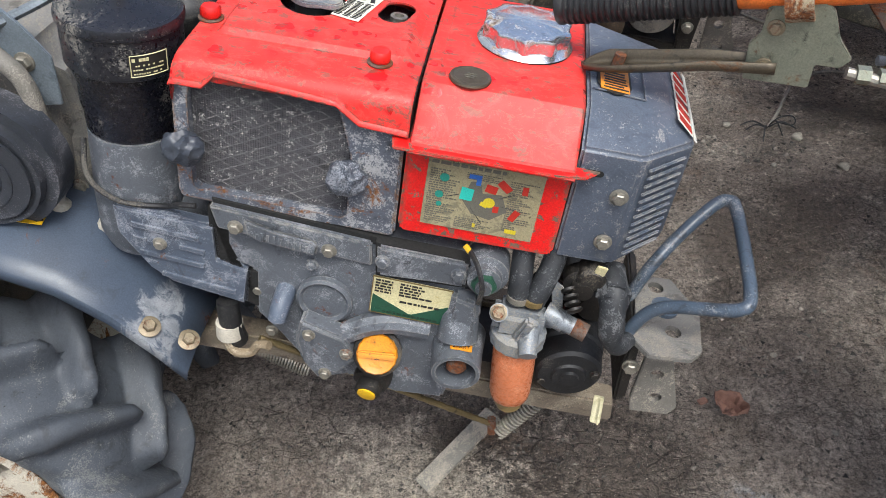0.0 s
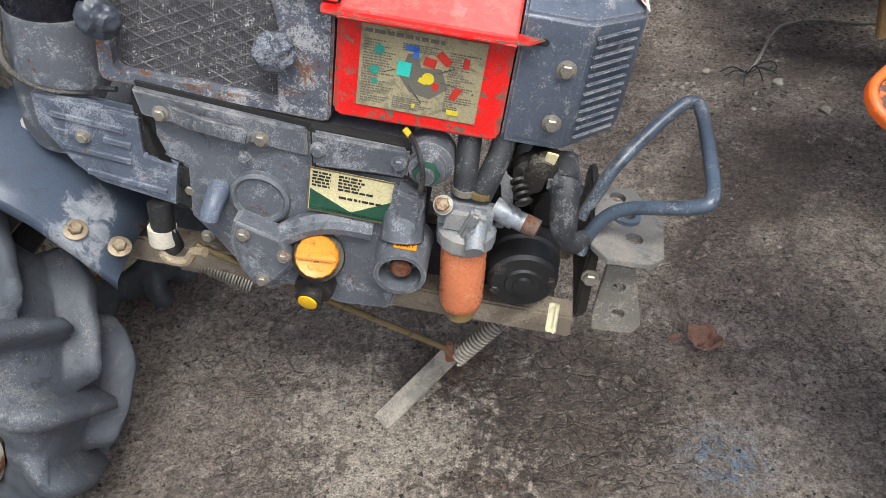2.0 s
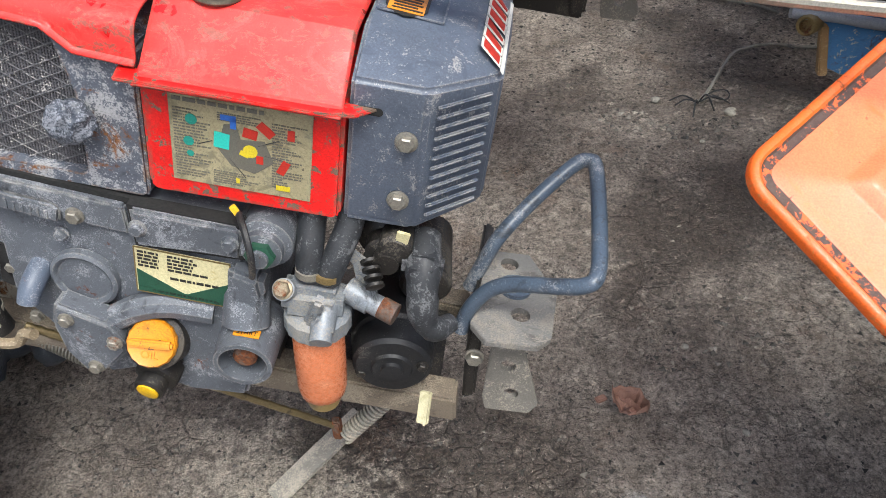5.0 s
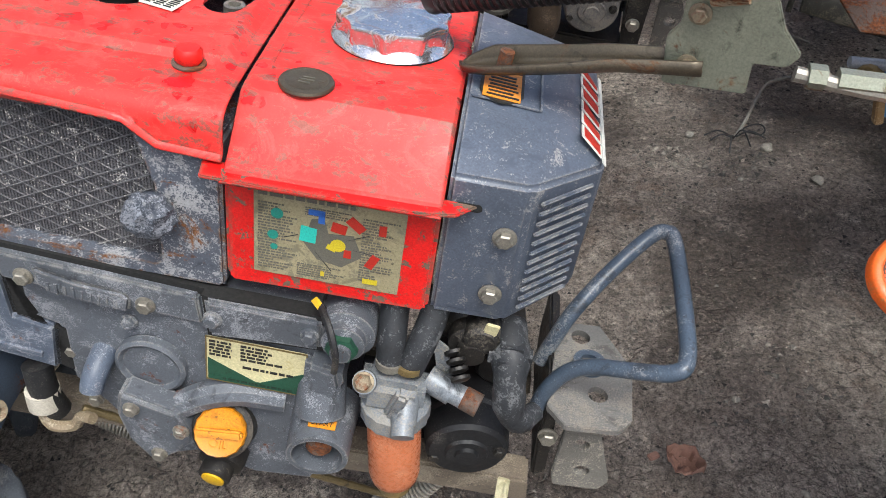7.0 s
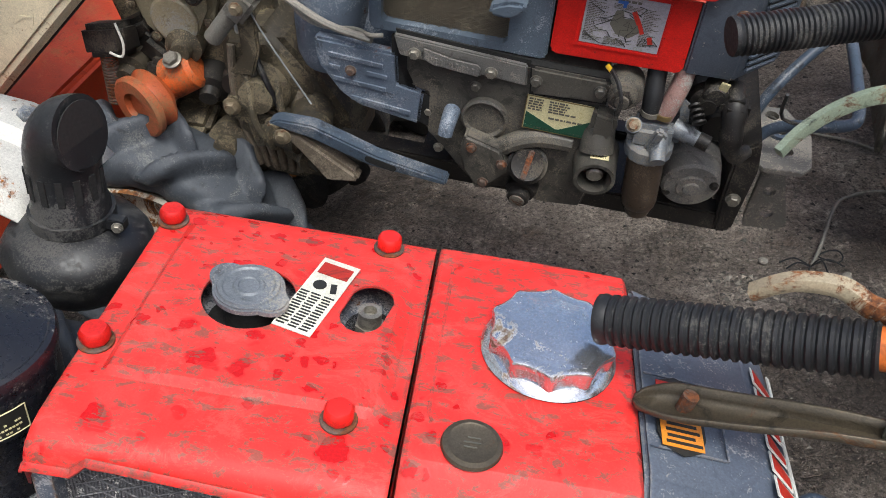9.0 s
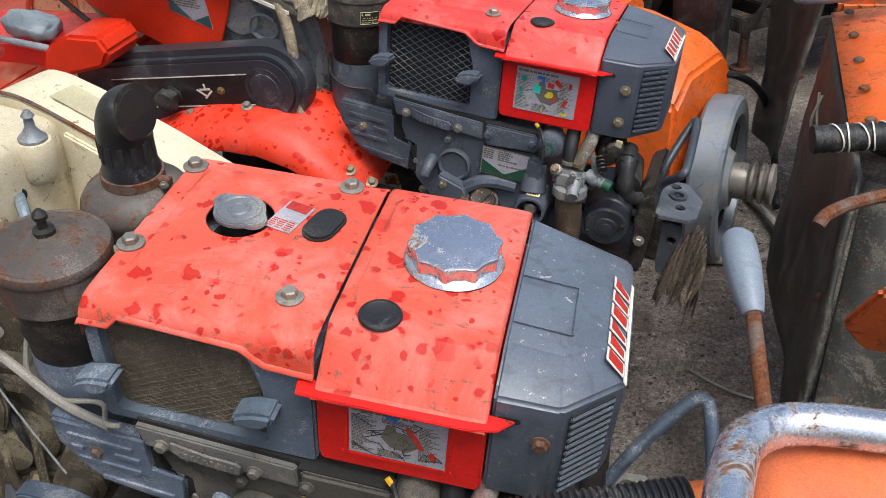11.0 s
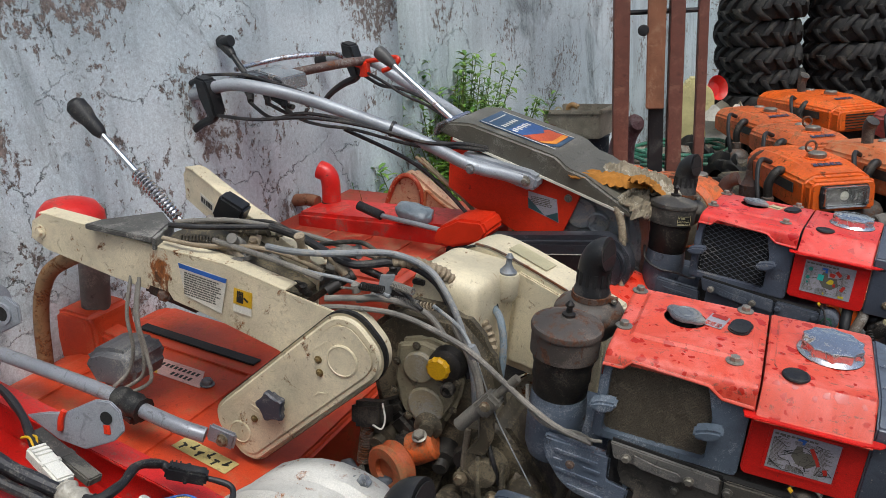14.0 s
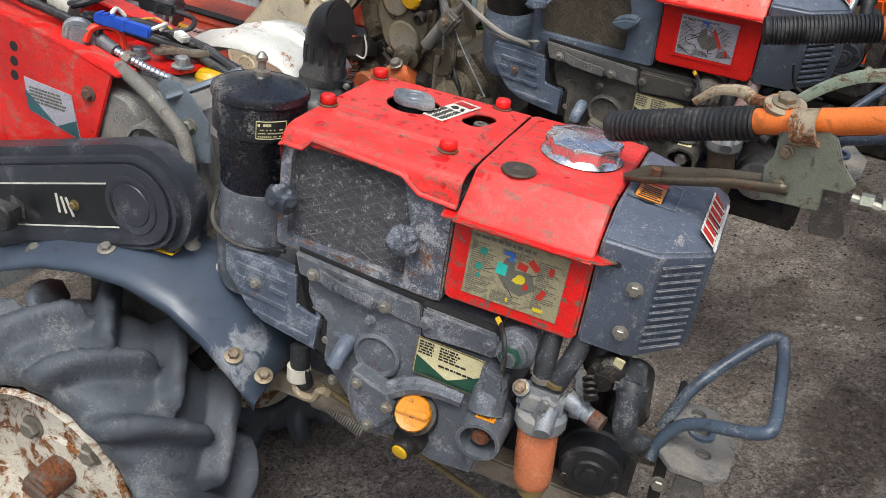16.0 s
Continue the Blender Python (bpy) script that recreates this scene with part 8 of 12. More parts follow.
    tube(bm, [(-1.22, -0.055, 0.05), (-1.0, -0.06, 0.056)], 0.008, 10, 1)
    part("arm_rod", bm, SILVER, T)
    bm = B()
    prism(bm, [(-1.01, 0.035), (-0.99, 0.085), (-0.93, 0.125), (-0.85, 0.135), (-0.83, 0.105), (-0.85, 0.07), (-0.95, 0.03)], -0.11, 0.0, 0.008)
    part("end_guard", bm, REDPL3, T)
    bm = B()
    pillow(bm, pose(-1.16, 0.04, 0.045, 5, 12, 20) @ Matrix.Diagonal((0.12, 0.09, 0.04, 1)), 3.0, 12)
    for q in bm.verts:
        q.co += V(0, 0, 1) * 0.010 * noise.noise(q.co * 55) + V(1, 0.5, 0) * 0.008 * noise.noise(q.co * 38 + V(3, 1, 7))
    part("tied_bag", bm, worn("bag_plastic_blue_grey", "8a979f", 0.35, grime_amt=0.4, grime="5a666e", vary=0.2), T)
    bm = B()
    for i in range(2):
        tube(bm, [(-1.22 + 0.02 * i, 0.14, 0.19), (-1.0, 0.06, 0.12), (-0.84, 0.03, 0.02)], 0.006, 8, 3)
    part("brace_rod", bm, worn("brace_rod_brown", "8a7a62", 0.5, 0.3, rust_amt=0.3), T)


def set_rear(build, T, m):
    """The gear end of a tiller sits at its own slant to the engine."""
    before = set(T.children)
    build(T)
    for ob in T.children:
        if ob not in before:
            ob.matrix_basis = m @ ob.matrix_basis


set_rear(tiller_three, T3, REAR3)


def tiller_two(T):
    # cream frame beams
    pts = [(-1.583, 0.200), (-1.545, 0.228), (-1.44, 0.224), (-1.235, 0.219), (-1.065, 0.222), (-0.918, 0.202), (-0.77, 0.185), (-0.76, 0.08), (-0.86, 0.045), (-0.936, 0.069), (-1.089, 0.096), (-1.192, 0.109), (-1.205, 0.125), (-1.255, 0.128), (-1.26, 0.117), (-1.348, 0.121), (-1.545, 0.141), (-1.59, 0.160)]
    y = -0.02
    bm = B()
    prism(bm, pts, y, y + 0.005, 0.0015)
    beam = part("frame_beam", bm, CREAM_STAINED, T, "cream steel frame beam, chipped and rust-stained")
    bm = B()
    top = [(-1.56, 0.226), (-1.44, 0.227), (-1.235, 0.222), (-1.065, 0.225), (-0.918, 0.205), (-0.918, 0.201), (-1.065, 0.221), (-1.235, 0.218), (-1.44, 0.223), (-1.56, 0.222)]
    prism(bm, top, y, y + 0.045, 0.001)
    part("beam_flange", bm, CREAM_STAINED, beam)
    hexbolt(beam, (-1.558, -0.021, 0.182), FRONT, 0.011, CREAM, 1.4)
    hexbolt(beam, (-1.222, -0.012, 0.112), FRONT, 0.012, RUSTY, 1.3)
    bm = B()
    at = pose(-1.49, 0.40, 0, 0, 0, -26)
    prism(bm, [(-0.045, 0.215), (-0.03, 0.236), (0.01, 0.240), (0.27, 0.215), (0.62, 0.200), (0.62, 0.10), (0.27, 0.12), (-0.03, 0.15)], 0.0, 0.005, 0.0015, at)
    far_beam = part("frame_beam", bm, CREAM, T, "cream steel frame beam with a small label")
    bm = B()
    prism(bm, [(-0.03, 0.240), (0.01, 0.244), (0.27, 0.219), (0.62, 0.204), (0.62, 0.200), (0.27, 0.215), (0.01, 0.240), (-0.03, 0.236)], -0.002, 0.04, 0.001, at)
    part("beam_flange", bm, CREAM, far_beam)
    bm = B()
    prism(bm, [(0.06, 0.195), (0.135, 0.187), (0.135, 0.163), (0.06, 0.171)], -0.002, -0.001, 0, at)
    tag = part("beam_tag", bm, LABEL_W, far_beam)
    bm = B()
    for i in range(5):
        prism(bm, [(0.067 + 0.013 * i, 0.188 - 0.0013 * i), (0.076 + 0.013 * i, 0.187 - 0.0013 * i), (0.076 + 0.013 * i, 0.173 - 0.0013 * i), (0.067 + 0.013 * i, 0.174 - 0.0013 * i)], -0.003, -0.002, 0, at)
    tagged(part("tag_print", bm, INK, tag), kind="stuff")
    b0 = thing_part(T, "beam_label", pose(-1.115, -0.0225, 0.155, 0, 3, 0))
    bm = B()
    prism(bm, [(-0.062, 0.043), (0.06, 0.043), (0.05, -0.038), (-0.042, -0.026)], -0.0005, 0.0005)
    part("label_ground", bm, LABEL_W, b0)
    bm = B()
    prism(bm, [(-0.062, 0.043), (0.06, 0.043), (0.058, 0.033), (-0.058, 0.033)], -0.0012, -0.0006)
    part("label_head", bm, INK_BLUE, b0)
    bm = B()
    bars(bm, -0.045, -0.024, 0.048, 0.029, -0.0009, 10, 21, 0.85)
    tagged(part("label_print", bm, INK_GREY, b0), kind="stuff")
    b1 = thing_part(T, "hand_label", pose(-1.015, -0.0225, 0.151, 0, 2, 0))
    bm = B()
    box(bm, (0, 0, 0.012), (0.044, 0.001, 0.034))
    part("label_ground", bm, YELLOW, b1)
    bm = B()
    box(bm, (-0.006, -0.001, 0.006), (0.016, 0.001, 0.012))
    for i in range(4):
        box(bm, (-0.012 + 0.004 * i, -0.001, 0.018), (0.003, 0.001, 0.014))
    box(bm, (0.008, -0.001, 0.01), (0.012, 0.001, 0.004), 0, (0, 30, 0))
    part("label_sign", bm, INK, b1)
    bm = B()
    box(bm, (0, 0, -0.015), (0.044, 0.001, 0.016))
    part("label_foot", bm, LABEL_W, b1)
    # cream belt cover
    cx, cz, tilt = -0.879, -0.001, 47

    def rounded(length, height, r0, r1):
        """A long cover's outline with corners of radius r0 at its low end and r1 at its high end."""
        out = []
        for sx, sz, r, a0 in ((1, -1, r1, -90), (1, 1, r1, 0), (-1, 1, r0, 90), (-1, -1, r0, 180)):
            for i in range(9):
                a = radians(a0 + 90 * i / 8)
                out.append((sx * (length / 2 - r) + r * math.cos(a), sz * (height / 2 - r) + r * math.sin(a)))
        c, s = math.cos(radians(tilt)), math.sin(radians(tilt))
        return [(cx + x * c - z * s, cz + x * s + z * c) for x, z in out]

    bm = B()
    prism(bm, rounded(0.470, 0.154, 0.05, 0.062), -0.040, -0.022, 0.009, seg=3)
    cov = part("belt_cover", bm, CREAM, T, "cream belt cover with black star knob")
    bm = B()
    prism(bm, rounded(0.434, 0.118, 0.036, 0.046), -0.043, -0.038, 0.003)
    part("cover_step", bm, CREAM, cov)
    bm = B()
    prism(bm, rounded(0.474, 0.158, 0.052, 0.064), -0.022, -0.014)
    part("cover_seal", bm, BLACKRUB, cov)
    bm = B()
    prism(bm, rounded(0.466, 0.150, 0.05, 0.062), -0.014, 0.012, 0.004)
    part("cover_back", bm, CREAM, cov)
    c, s = math.cos(radians(tilt)), math.sin(radians(tilt))

    def P(u, w):
        return cx + u * c - w * s, cz + u * s + w * c

    for u, w, r in ((0.15, -0.008, 0.034), (-0.185, 0.0, 0.026)):
        x, z = P(u, w)
        bm = B()
        lathe(bm, (x, -0.042, z), FRONT, [(r, 0), (r, 0.003), (r * 0.9, 0.0045), (r * 0.86, 0.003), (0.001, 0.003)], 30)
        part("round_emboss", bm, CREAM, cov)
    bm = B()
    x, z = P(-0.052, 0.004)
    lathe(bm, (x, -0.042, z), FRONT, [(0.018, 0), (0.018, 0.012), (0.026, 0.014), (0.027, 0.024), (0.024, 0.028), (0.001, 0.028)], 40, 5, 0.32)
    part("star_knob", bm, worn("knob_navy", "3a3d48", 0.45, dust_amt=0.2), cov, "dark star-shaped knob")
    for u, w in ((0.105, 0.022), (0.088, 0.0), (-0.13, 0.004)):
        x, z = P(u, w)
        hexbolt(cov, (x, -0.043, z), FRONT, 0.0055, BRASS, 1.5)
    bm = B()
    for u, w, a in ((0.14, 0.04, 0), (0.125, 0.042, 0), (0.11, 0.044, 0), (0.06, -0.035, 40), (0.065, -0.045, -30), (0.045, -0.03, 5), (-0.10, 0.03, 60), (-0.108, 0.022, 60), (-0.116, 0.015, 60)):
        x, z = P(u, w)
        box(bm, (x, -0.0436, z), (0.02, 0.001, 0.003), 0, (0, a - 46, 0))
    tagged(part("embossing", bm, CREAM, cov), kind="stuff")
    # gear case
    bm = B()
    prism(bm, [(-0.78, 0.14), (-0.73, 0.185), (-0.6, 0.19), (-0.53, 0.13), (-0.49, 0.02), (-0.45, -0.2), (-0.5, -0.36), (-0.7, -0.42), (-0.78, -0.3), (-0.76, -0.1), (-0.8, 0.04)], 0.1, 0.165, 0.025, seg=3)
    case = part("gear_case", bm, CAST_BROWN, T, "oily brown cast gear case")
    bm = B()
    prism(bm, [(-0.715, 0.11), (-0.66, 0.13), (-0.6, 0.12), (-0.565, 0.07), (-0.57, 0.01), (-0.6, -0.055), (-0.655, -0.075), (-0.7, -0.04), (-0.72, 0.03)], 0.075, 0.11, 0.012, seg=3)
    pc = part("case_cover", bm, worn("case_cover_tan", "7d755f", 0.6, dust_amt=0.4, dust="8f866e", grime_amt=0.3), T)
    for x, z, r in ((-0.66, 0.068, 0.034), (-0.638, -0.012, 0.04)):
        bm = B()
        lathe(bm, (x, 0.075, z), FRONT, [(r, 0), (r, 0.006), (r * 0.9, 0.009), (0.001, 0.009)], 28)
        part("case_lid", bm, worn("case_lid_tan", "8a8068", 0.55, dust_amt=0.3, grime_amt=0.3), pc)
    for i in range(8):
        a = radians(20 + i * 45)
        hexbolt(pc, (-0.645 + 0.072 * math.cos(a), 0.074, 0.03 + 0.088 * math.sin(a)), FRONT, 0.006, CAST_BROWN, 1.5)
    bm = B()
    lathe(bm, (-0.612, 0.062, 0.088), FRONT, [(0.02, 0), (0.023, 0.004), (0.023, 0.012), (0.019, 0.016), (0.001, 0.016)], 36, 12, 0.07)
    part("oil_cap", bm, worn("oil_cap_yellow", "c8960f", 0.4, grime_amt=0.3, grime="5a4208"), T, "yellow oil cap")
    bm = B()
    lathe(bm, (-0.605, 0.09, 0.086), FRONT, [(0.04, 0), (0.036, 0.02), (0.026, 0.026)], 24)
    lathe(bm, (-0.587, 0.06, 0.05), FRONT, [(0.014, 0), (0.014, 0.016), (0.009, 0.018), (0.009, 0.01)], 16)
    part("case_plug", bm, DARKSTEEL, T)
    rnd = random.Random(77)
    for i in range(22):
        x, z = rnd.uniform(-0.76, -0.42), rnd.uniform(-0.32, -0.05)
        bm = B()
        if i % 3:
            box(bm, (x, rnd.uniform(0.05, 0.1), z), (rnd.uniform(0.03, 0.09), rnd.uniform(0.03, 0.08), rnd.uniform(0.02, 0.06)), 0.01, (rnd.uniform(-30, 30), rnd.uniform(-40, 40), 0))
        else:
            lathe(bm, (x, 0.1, z), (rnd.uniform(-0.4, 0.4), -1, rnd.uniform(-0.3, 0.3)), [(0.03, 0), (0.03, 0.04), (0.018, 0.045), (0.015, 0.06)], 16)
        part("casting_lug", bm, CAST_BROWN if i % 2 else DARKSTEEL, T)
    # orange pulley
    bm = B()
    ax = V(-0.35, -0.9, -0.05).normalized()
    p = V(-0.660, 0.012, -0.124)
    lathe(bm, p, ax, [(0.02, -0.045), (0.022, -0.02), (0.05, 0.0), (0.052, 0.004), (0.04, 0.014), (0.038, 0.018), (0.052, 0.026), (0.053, 0.036), (0.049, 0.04), (0.028, 0.04), (0.026, 0.03), (0.001, 0.03)], 36)
    pu = part("drive_pulley", bm, worn("pulley_orange", "a8502a", 0.5, dust_amt=0.35, dust="8a6040", grime_amt=0.4, grime="4a2a1a"), T, "grimy orange pulley")
    bm = B()
    lathe(bm, (-0.652, 0.045, -0.11), (0.82, 0.25, 0.5), [(0.03, 0), (0.034, 0.006), (0.034, 0.05), (0.026, 0.058), (0.001, 0.058)], 24)
    hexbolt(pu, (-0.628, 0.028, -0.058), (-0.1, -0.5, 1), 0.012, STEEL, 1.3)
    part("pulley_bracket", bm, ORANGE_OLD, T)
    # cream fuel tank: a moulded body in front of a flat sloping guard
    bm = B()
    pillow(bm, pose(-0.647, 0.250, 0.10, 0, 0, -6) @ Matrix.Diagonal((0.165, 0.2, 0.275, 1)), 7.0, 11)
    for v in bm.verts:
        k = max(0.0, 0.12 - v.co.z) / 0.12
        v.co.x += 0.05 * k * max(0.0, (-0.60 - v.co.x) / 0.13)
        v.co.y += 0.02 * k * max(0.0, (0.30 - v.co.y) / 0.13)
    tk = part("cream_tank", bm, CREAM, T, "cream painted tank with rusty seam", 50)
    bm = B()
    at = pose(-0.573, 0.318, 0, 0, 0, -11)
    edge = [(-0.142, 0.205), (-0.128, 0.226), (-0.098, 0.241), (-0.06, 0.243), (0.0, 0.234), (0.135, 0.203), (0.235, 0.175)]
    prism(bm, edge + [(0.235, -0.02), (-0.13, -0.02)], 0.012, 0.115, 0.005, at, 3)
    part("tank_guard", bm, CREAM, T, "cream flat guard beside the tank")
    bm = B()
    prism(bm, [(0.02, 0.215), (0.19, 0.178), (0.19, 0.0), (0.02, 0.0)], 0.004, 0.014, 0.003, at)
    part("guard_skirt", bm, CREAM, T)
    bm = B()
    tube(bm, [at @ V(x, 0.013, z + 0.001) for x, z in edge[2:6]], 0.0028, 8, 4)
    part("tank_seam", bm, RUSTY, tk)
    bm = B()
    tube(bm, [at @ V(x, 0.010, z) for x, z in ((-0.142, 0.20), (-0.128, 0.222), (-0.098, 0.2385))], 0.003, 8, 4)
    part("tank_seam", bm, BLACKRUB, tk)
    bm = B()
    lathe(bm, (-0.562, 0.272, 0.165), (0, 0, 1), [(0.018, 0), (0.026, 0.012), (0.026, 0.055), (0.023, 0.062), (0.016, 0.062)], 24)
    part("tank_neck", bm, CREAM, tk)
    bm = B()
    lathe(bm, (-0.562, 0.272, 0.226), (0, 0, 1), [(0.019, 0), (0.019, 0.005), (0.013, 0.01), (0.007, 0.02), (0.006, 0.034), (0.009, 0.036), (0.004, 0.044)], 16)
    part("tank_tap", bm, ALLOY, tk)
    bm = B()
    box(bm, at @ V(0.02, 0.062, 0.2325), (0.10, 0.045, 0.001), 0, (0, 12.9, -11))
    part("tank_label", bm, worn("label_buff_faded", "bdb491", 0.5, grime_amt=0.3, grime="8f8a70"), tk)
    bm = B()
    lathe(bm, (-0.575, 0.235, 0.160), (0.55, -0.8, 0.1), [(0.012, -0.004), (0.012, 0.006), (0.006, 0.008)], 16)
    part("pipe_grommet", bm, BLACKRUB, tk)
    bm = B()
    tube(bm, [(-0.572, 0.232, 0.160), (-0.545, 0.205, 0.15), (-0.525, 0.185, 0.10), (-0.52, 0.17, 0.02)], 0.008, 10, 5)
    part("fuel_pipe", bm, worn("fuel_pipe_blue_grey", "6f7f8a", 0.45, dust_amt=0.2), T)
    # tine housing
    bm = B()
    prism(bm, [(-0.90, -0.225), (-1.0, -0.215), (-1.62, -0.215), (-1.70, -0.25), (-1.72, -0.42), (-0.90, -0.42)], -0.24, 0.47, 0.014, seg=3)
    tn = part("tine_housing", bm, ORTILL, T, "orange-red rotary tine housing")
    bm = B()
    prism(bm, [(-1.22, -0.2145), (-1.60, -0.2145), (-1.60, -0.209), (-1.22, -0.209)], 0.30, 0.335, 0.002)
    part("rubber_flap", bm, BLACKRUB, tn)
    for x, y0, y1 in ((-1.20, -0.2, 0.3), (-1.545, -0.1, 0.12)):
        bm = B()
        box(bm, (x, (y0 + y1) / 2, -0.2135), (0.012, y1 - y0, 0.005), 0.002)
        part("housing_rib", bm, ORTILL, tn)
    bm = B()
    box(bm, (-1.36, 0.262, -0.2125), (0.34, 0.012, 0.006), 0.002)
    part("housing_rib", bm, ORTILL, tn)
    sg = thing_part(T, "notice", pose(-1.378, 0.178, -0.2135, 0, 0, 0))
    bm = B()
    prism(bm, [(-0.127, 0.033), (0.072, 0.035), (0.113, -0.033), (-0.067, -0.032)], -0.0005, 0.0005, 0, pose(0, 0, 0, -90, 0, 0))
    part("notice_ground", bm, worn("notice_pink", "e2b4aa", 0.45, grime_amt=0.2, grime="9a5a4a"), sg)
    bm = B()
    prism(bm, [(-0.127, 0.033), (-0.077, 0.0335), (-0.02, -0.032), (-0.067, -0.032)], -0.0005, 0.0005, 0, pose(0, 0, 0.0008, -90, 0, 0))
    part("notice_mark", bm, YELLOW, sg)
    bm = B()
    for i in range(10):
        box(bm, (-0.052 + i * 0.0135, 0.012, 0.0012), (0.007, 0.013, 0.001))
    for i in range(5):
        box(bm, (0.012 + i * 0.0135, -0.014, 0.0012), (0.007, 0.013, 0.001))
    for i in range(3):
        box(bm, (-0.096 + 0.016 * i, 0.006 - 0.004 * i, 0.0012), (0.007, 0.03, 0.001), 0, (0, 0, 20))
    tagged(part("notice_print", bm, INK, sg), kind="stuff")
    hexbolt(tn, (-1.262, 0.168, -0.213), (0, 0, 1), 0.014, ALLOY, 1.3)
    sg = thing_part(T, "model_label", pose(-1.085, -0.062, -0.2135, 0, 0, -8))
    bm = B()
    box(bm, (0, 0, 0), (0.16, 0.043, 0.001), 0.0)
    part("label_ground", bm, worn("label_straw", "c8b87a", 0.45, grime_amt=0.2), sg)
    bm = B()
    for i in range(6):
        box(bm, (-0.06 + i * 0.024, 0, 0.001), (0.015, 0.005, 0.001), 0, (0, 0, 25 * ((i % 3) - 1)))
        box(bm, (-0.06 + i * 0.024, 0.0 + 0.007 * (1 if i % 2 else -1), 0.001), (0.005, 0.02, 0.001), 0, (0, 0, -12))
    tagged(part("label_print", bm, INK, sg), kind="stuff")
    # lifting rod bolted to the belt cover, wound with tape
    bm = B()
    tube(bm, [(-1.80, -0.092, -0.115), (-1.644, -0.092, -0.118), (-1.41, -0.090, -0.120), (-1.269, -0.096, -0.120), (-1.195, -0.104, -0.122), (-1.108, -0.104, -0.128), (-1.06, -0.09, -0.138)], 0.0165, 14, 5)
    box(bm, (-1.032, -0.072, -0.142), (0.062, 0.012, 0.044), 0.005, (0, 14, 12))
    rod = part("lift_arm", bm, worn("lift_arm_grey", "989ca4", 0.40, 0.3, dust_amt=0.2, chips=0.15, chip="6a675f"), T, "silver tube arm bolted beside the belt cover")
    hexbolt(rod, (-1.024, -0.079, -0.144), (-0.1, -1, 0), 0.011, BOLT_OLD, 1.3)
    bm = B()
    tube(bm, [(-1.29, -0.095, -0.119), (-1.255, -0.097, -0.119), (-1.21, -0.103, -0.121)], 0.0265, 10, 5, 0.0016, 2)
    box(bm, (-1.245, -0.105, -0.142), (0.05, 0.03, 0.03), 0.008, (10, 8, -12))
    part("arm_sleeve", bm, BLACKRUB, T)
    bm = B()
    prism(bm, [(-1.44, -0.10), (-1.425, -0.07), (-1.384, -0.05), (-1.313, -0.042), (-1.285, -0.075), (-1.305, -0.136), (-1.40, -0.152)], -0.05, 0.07, 0.018, seg=3)
    part("end_cap", bm, worn("end_cap_grey", "5f5f62", 0.42, dust_amt=0.2), T)
    # red gear tower with its grey post
    bm = B()
    prism(bm, [(-1.715, -0.125), (-1.70, -0.112), (-1.60, -0.108), (-1.585, -0.13), (-1.565, -0.235), (-1.715, -0.26)], 0.13, 0.27, 0.012, seg=3)
    prism(bm, [(-1.60, -0.15), (-1.50, -0.165), (-1.49, -0.20), (-1.58, -0.23)], 0.15, 0.22, 0.01)
    tw = part("gear_tower", bm, ORTILL, T)
    hexbolt(tw, (-1.53, 0.149, -0.18), (0.2, -1, 0.3), 0.011, BOLT_OLD, 1.4)
    bm = B()
    tube(bm, [(-1.642, 0.2, -0.12), (-1.637, 0.2, 0.16)], 0.037, 18, 1)
    part("grey_post", bm, worn("post_grey", "6a6a66", 0.5, dust_amt=0.3), T)
    bm = B()
    tube(bm, [(-1.50, 0.05, 0.12), (-1.551, 0.05, 0.095), (-1.62, 0.05, 0.045), (-1.655, 0.05, -0.02), (-1.668, 0.05, -0.10), (-1.668, 0.05, -0.19), (-1.668, 0.05, -0.3)], 0.019, 12, 5)
    part("rusty_bow", bm, worn("bow_rust_brown", "8a6a48", 0.6, rust_amt=0.55, rust="8a5a30"), T, "bent rusty tube")
    bm = B()
    box(bm, (-1.44, 0.30, -0.02), (0.18, 0.10, 0.12), 0.015, (0, 6, 0))
    lathe(bm, (-1.36, 0.26, -0.02), FRONT, [(0.03, 0), (0.03, 0.03), (0.02, 0.04)], 16)
    part("drive_box", bm, DARKSTEEL, T)
    for k, (x, y) in enumerate(((-1.298, -0.045), (-1.283, -0.04), (-1.272, -0.05))):
        bm = B()
        tube(bm, [(x - 0.01, y + 0.03, 0.14), (x + 0.004 * k, y, 0.06), (x + 0.012 + 0.008 * k, y, -0.02), (x + 0.02 * k, y - 0.005, -0.08), (x - 0.03 + 0.01 * k, y - 0.02, -0.12)], 0.0042, 8, 5)
        part("cable", bm, CABLE_GREY, T)
    # shift lever with a spring, red dome, dark pan and relay between the beams
    bm = B()
    tube(bm, [(-1.38, 0.245, 0.155), (-1.53, 0.248, 0.262), (-1.64, 0.25, 0.342)], 0.008, 12, 1)
    lv = part("shift_lever", bm, CHROME, T)
    bm = B()
    lathe(bm, (-1.632, 0.249, 0.336), V(-0.80, 0.01, 0.60), [(0.012, 0), (0.018, 0.015), (0.02, 0.05), (0.026, 0.075), (0.026, 0.1), (0.016, 0.112)], 18)
    part("knob", bm, BLACKRUB, lv)
    bm = B()
    coil(bm, (-1.40, 0.245, 0.168), (-1.53, 0.248, 0.262), 0.0135, 16, 0.0032)
    part("lever_spring", bm, CHROME, lv)
    bm = B()
    lathe(bm, (-1.595, 0.1, 0.165), (0, 0, 1), [(0.078, 0), (0.075, 0.02), (0.06, 0.040), (0.03, 0.051), (0.001, 0.053)], 28)
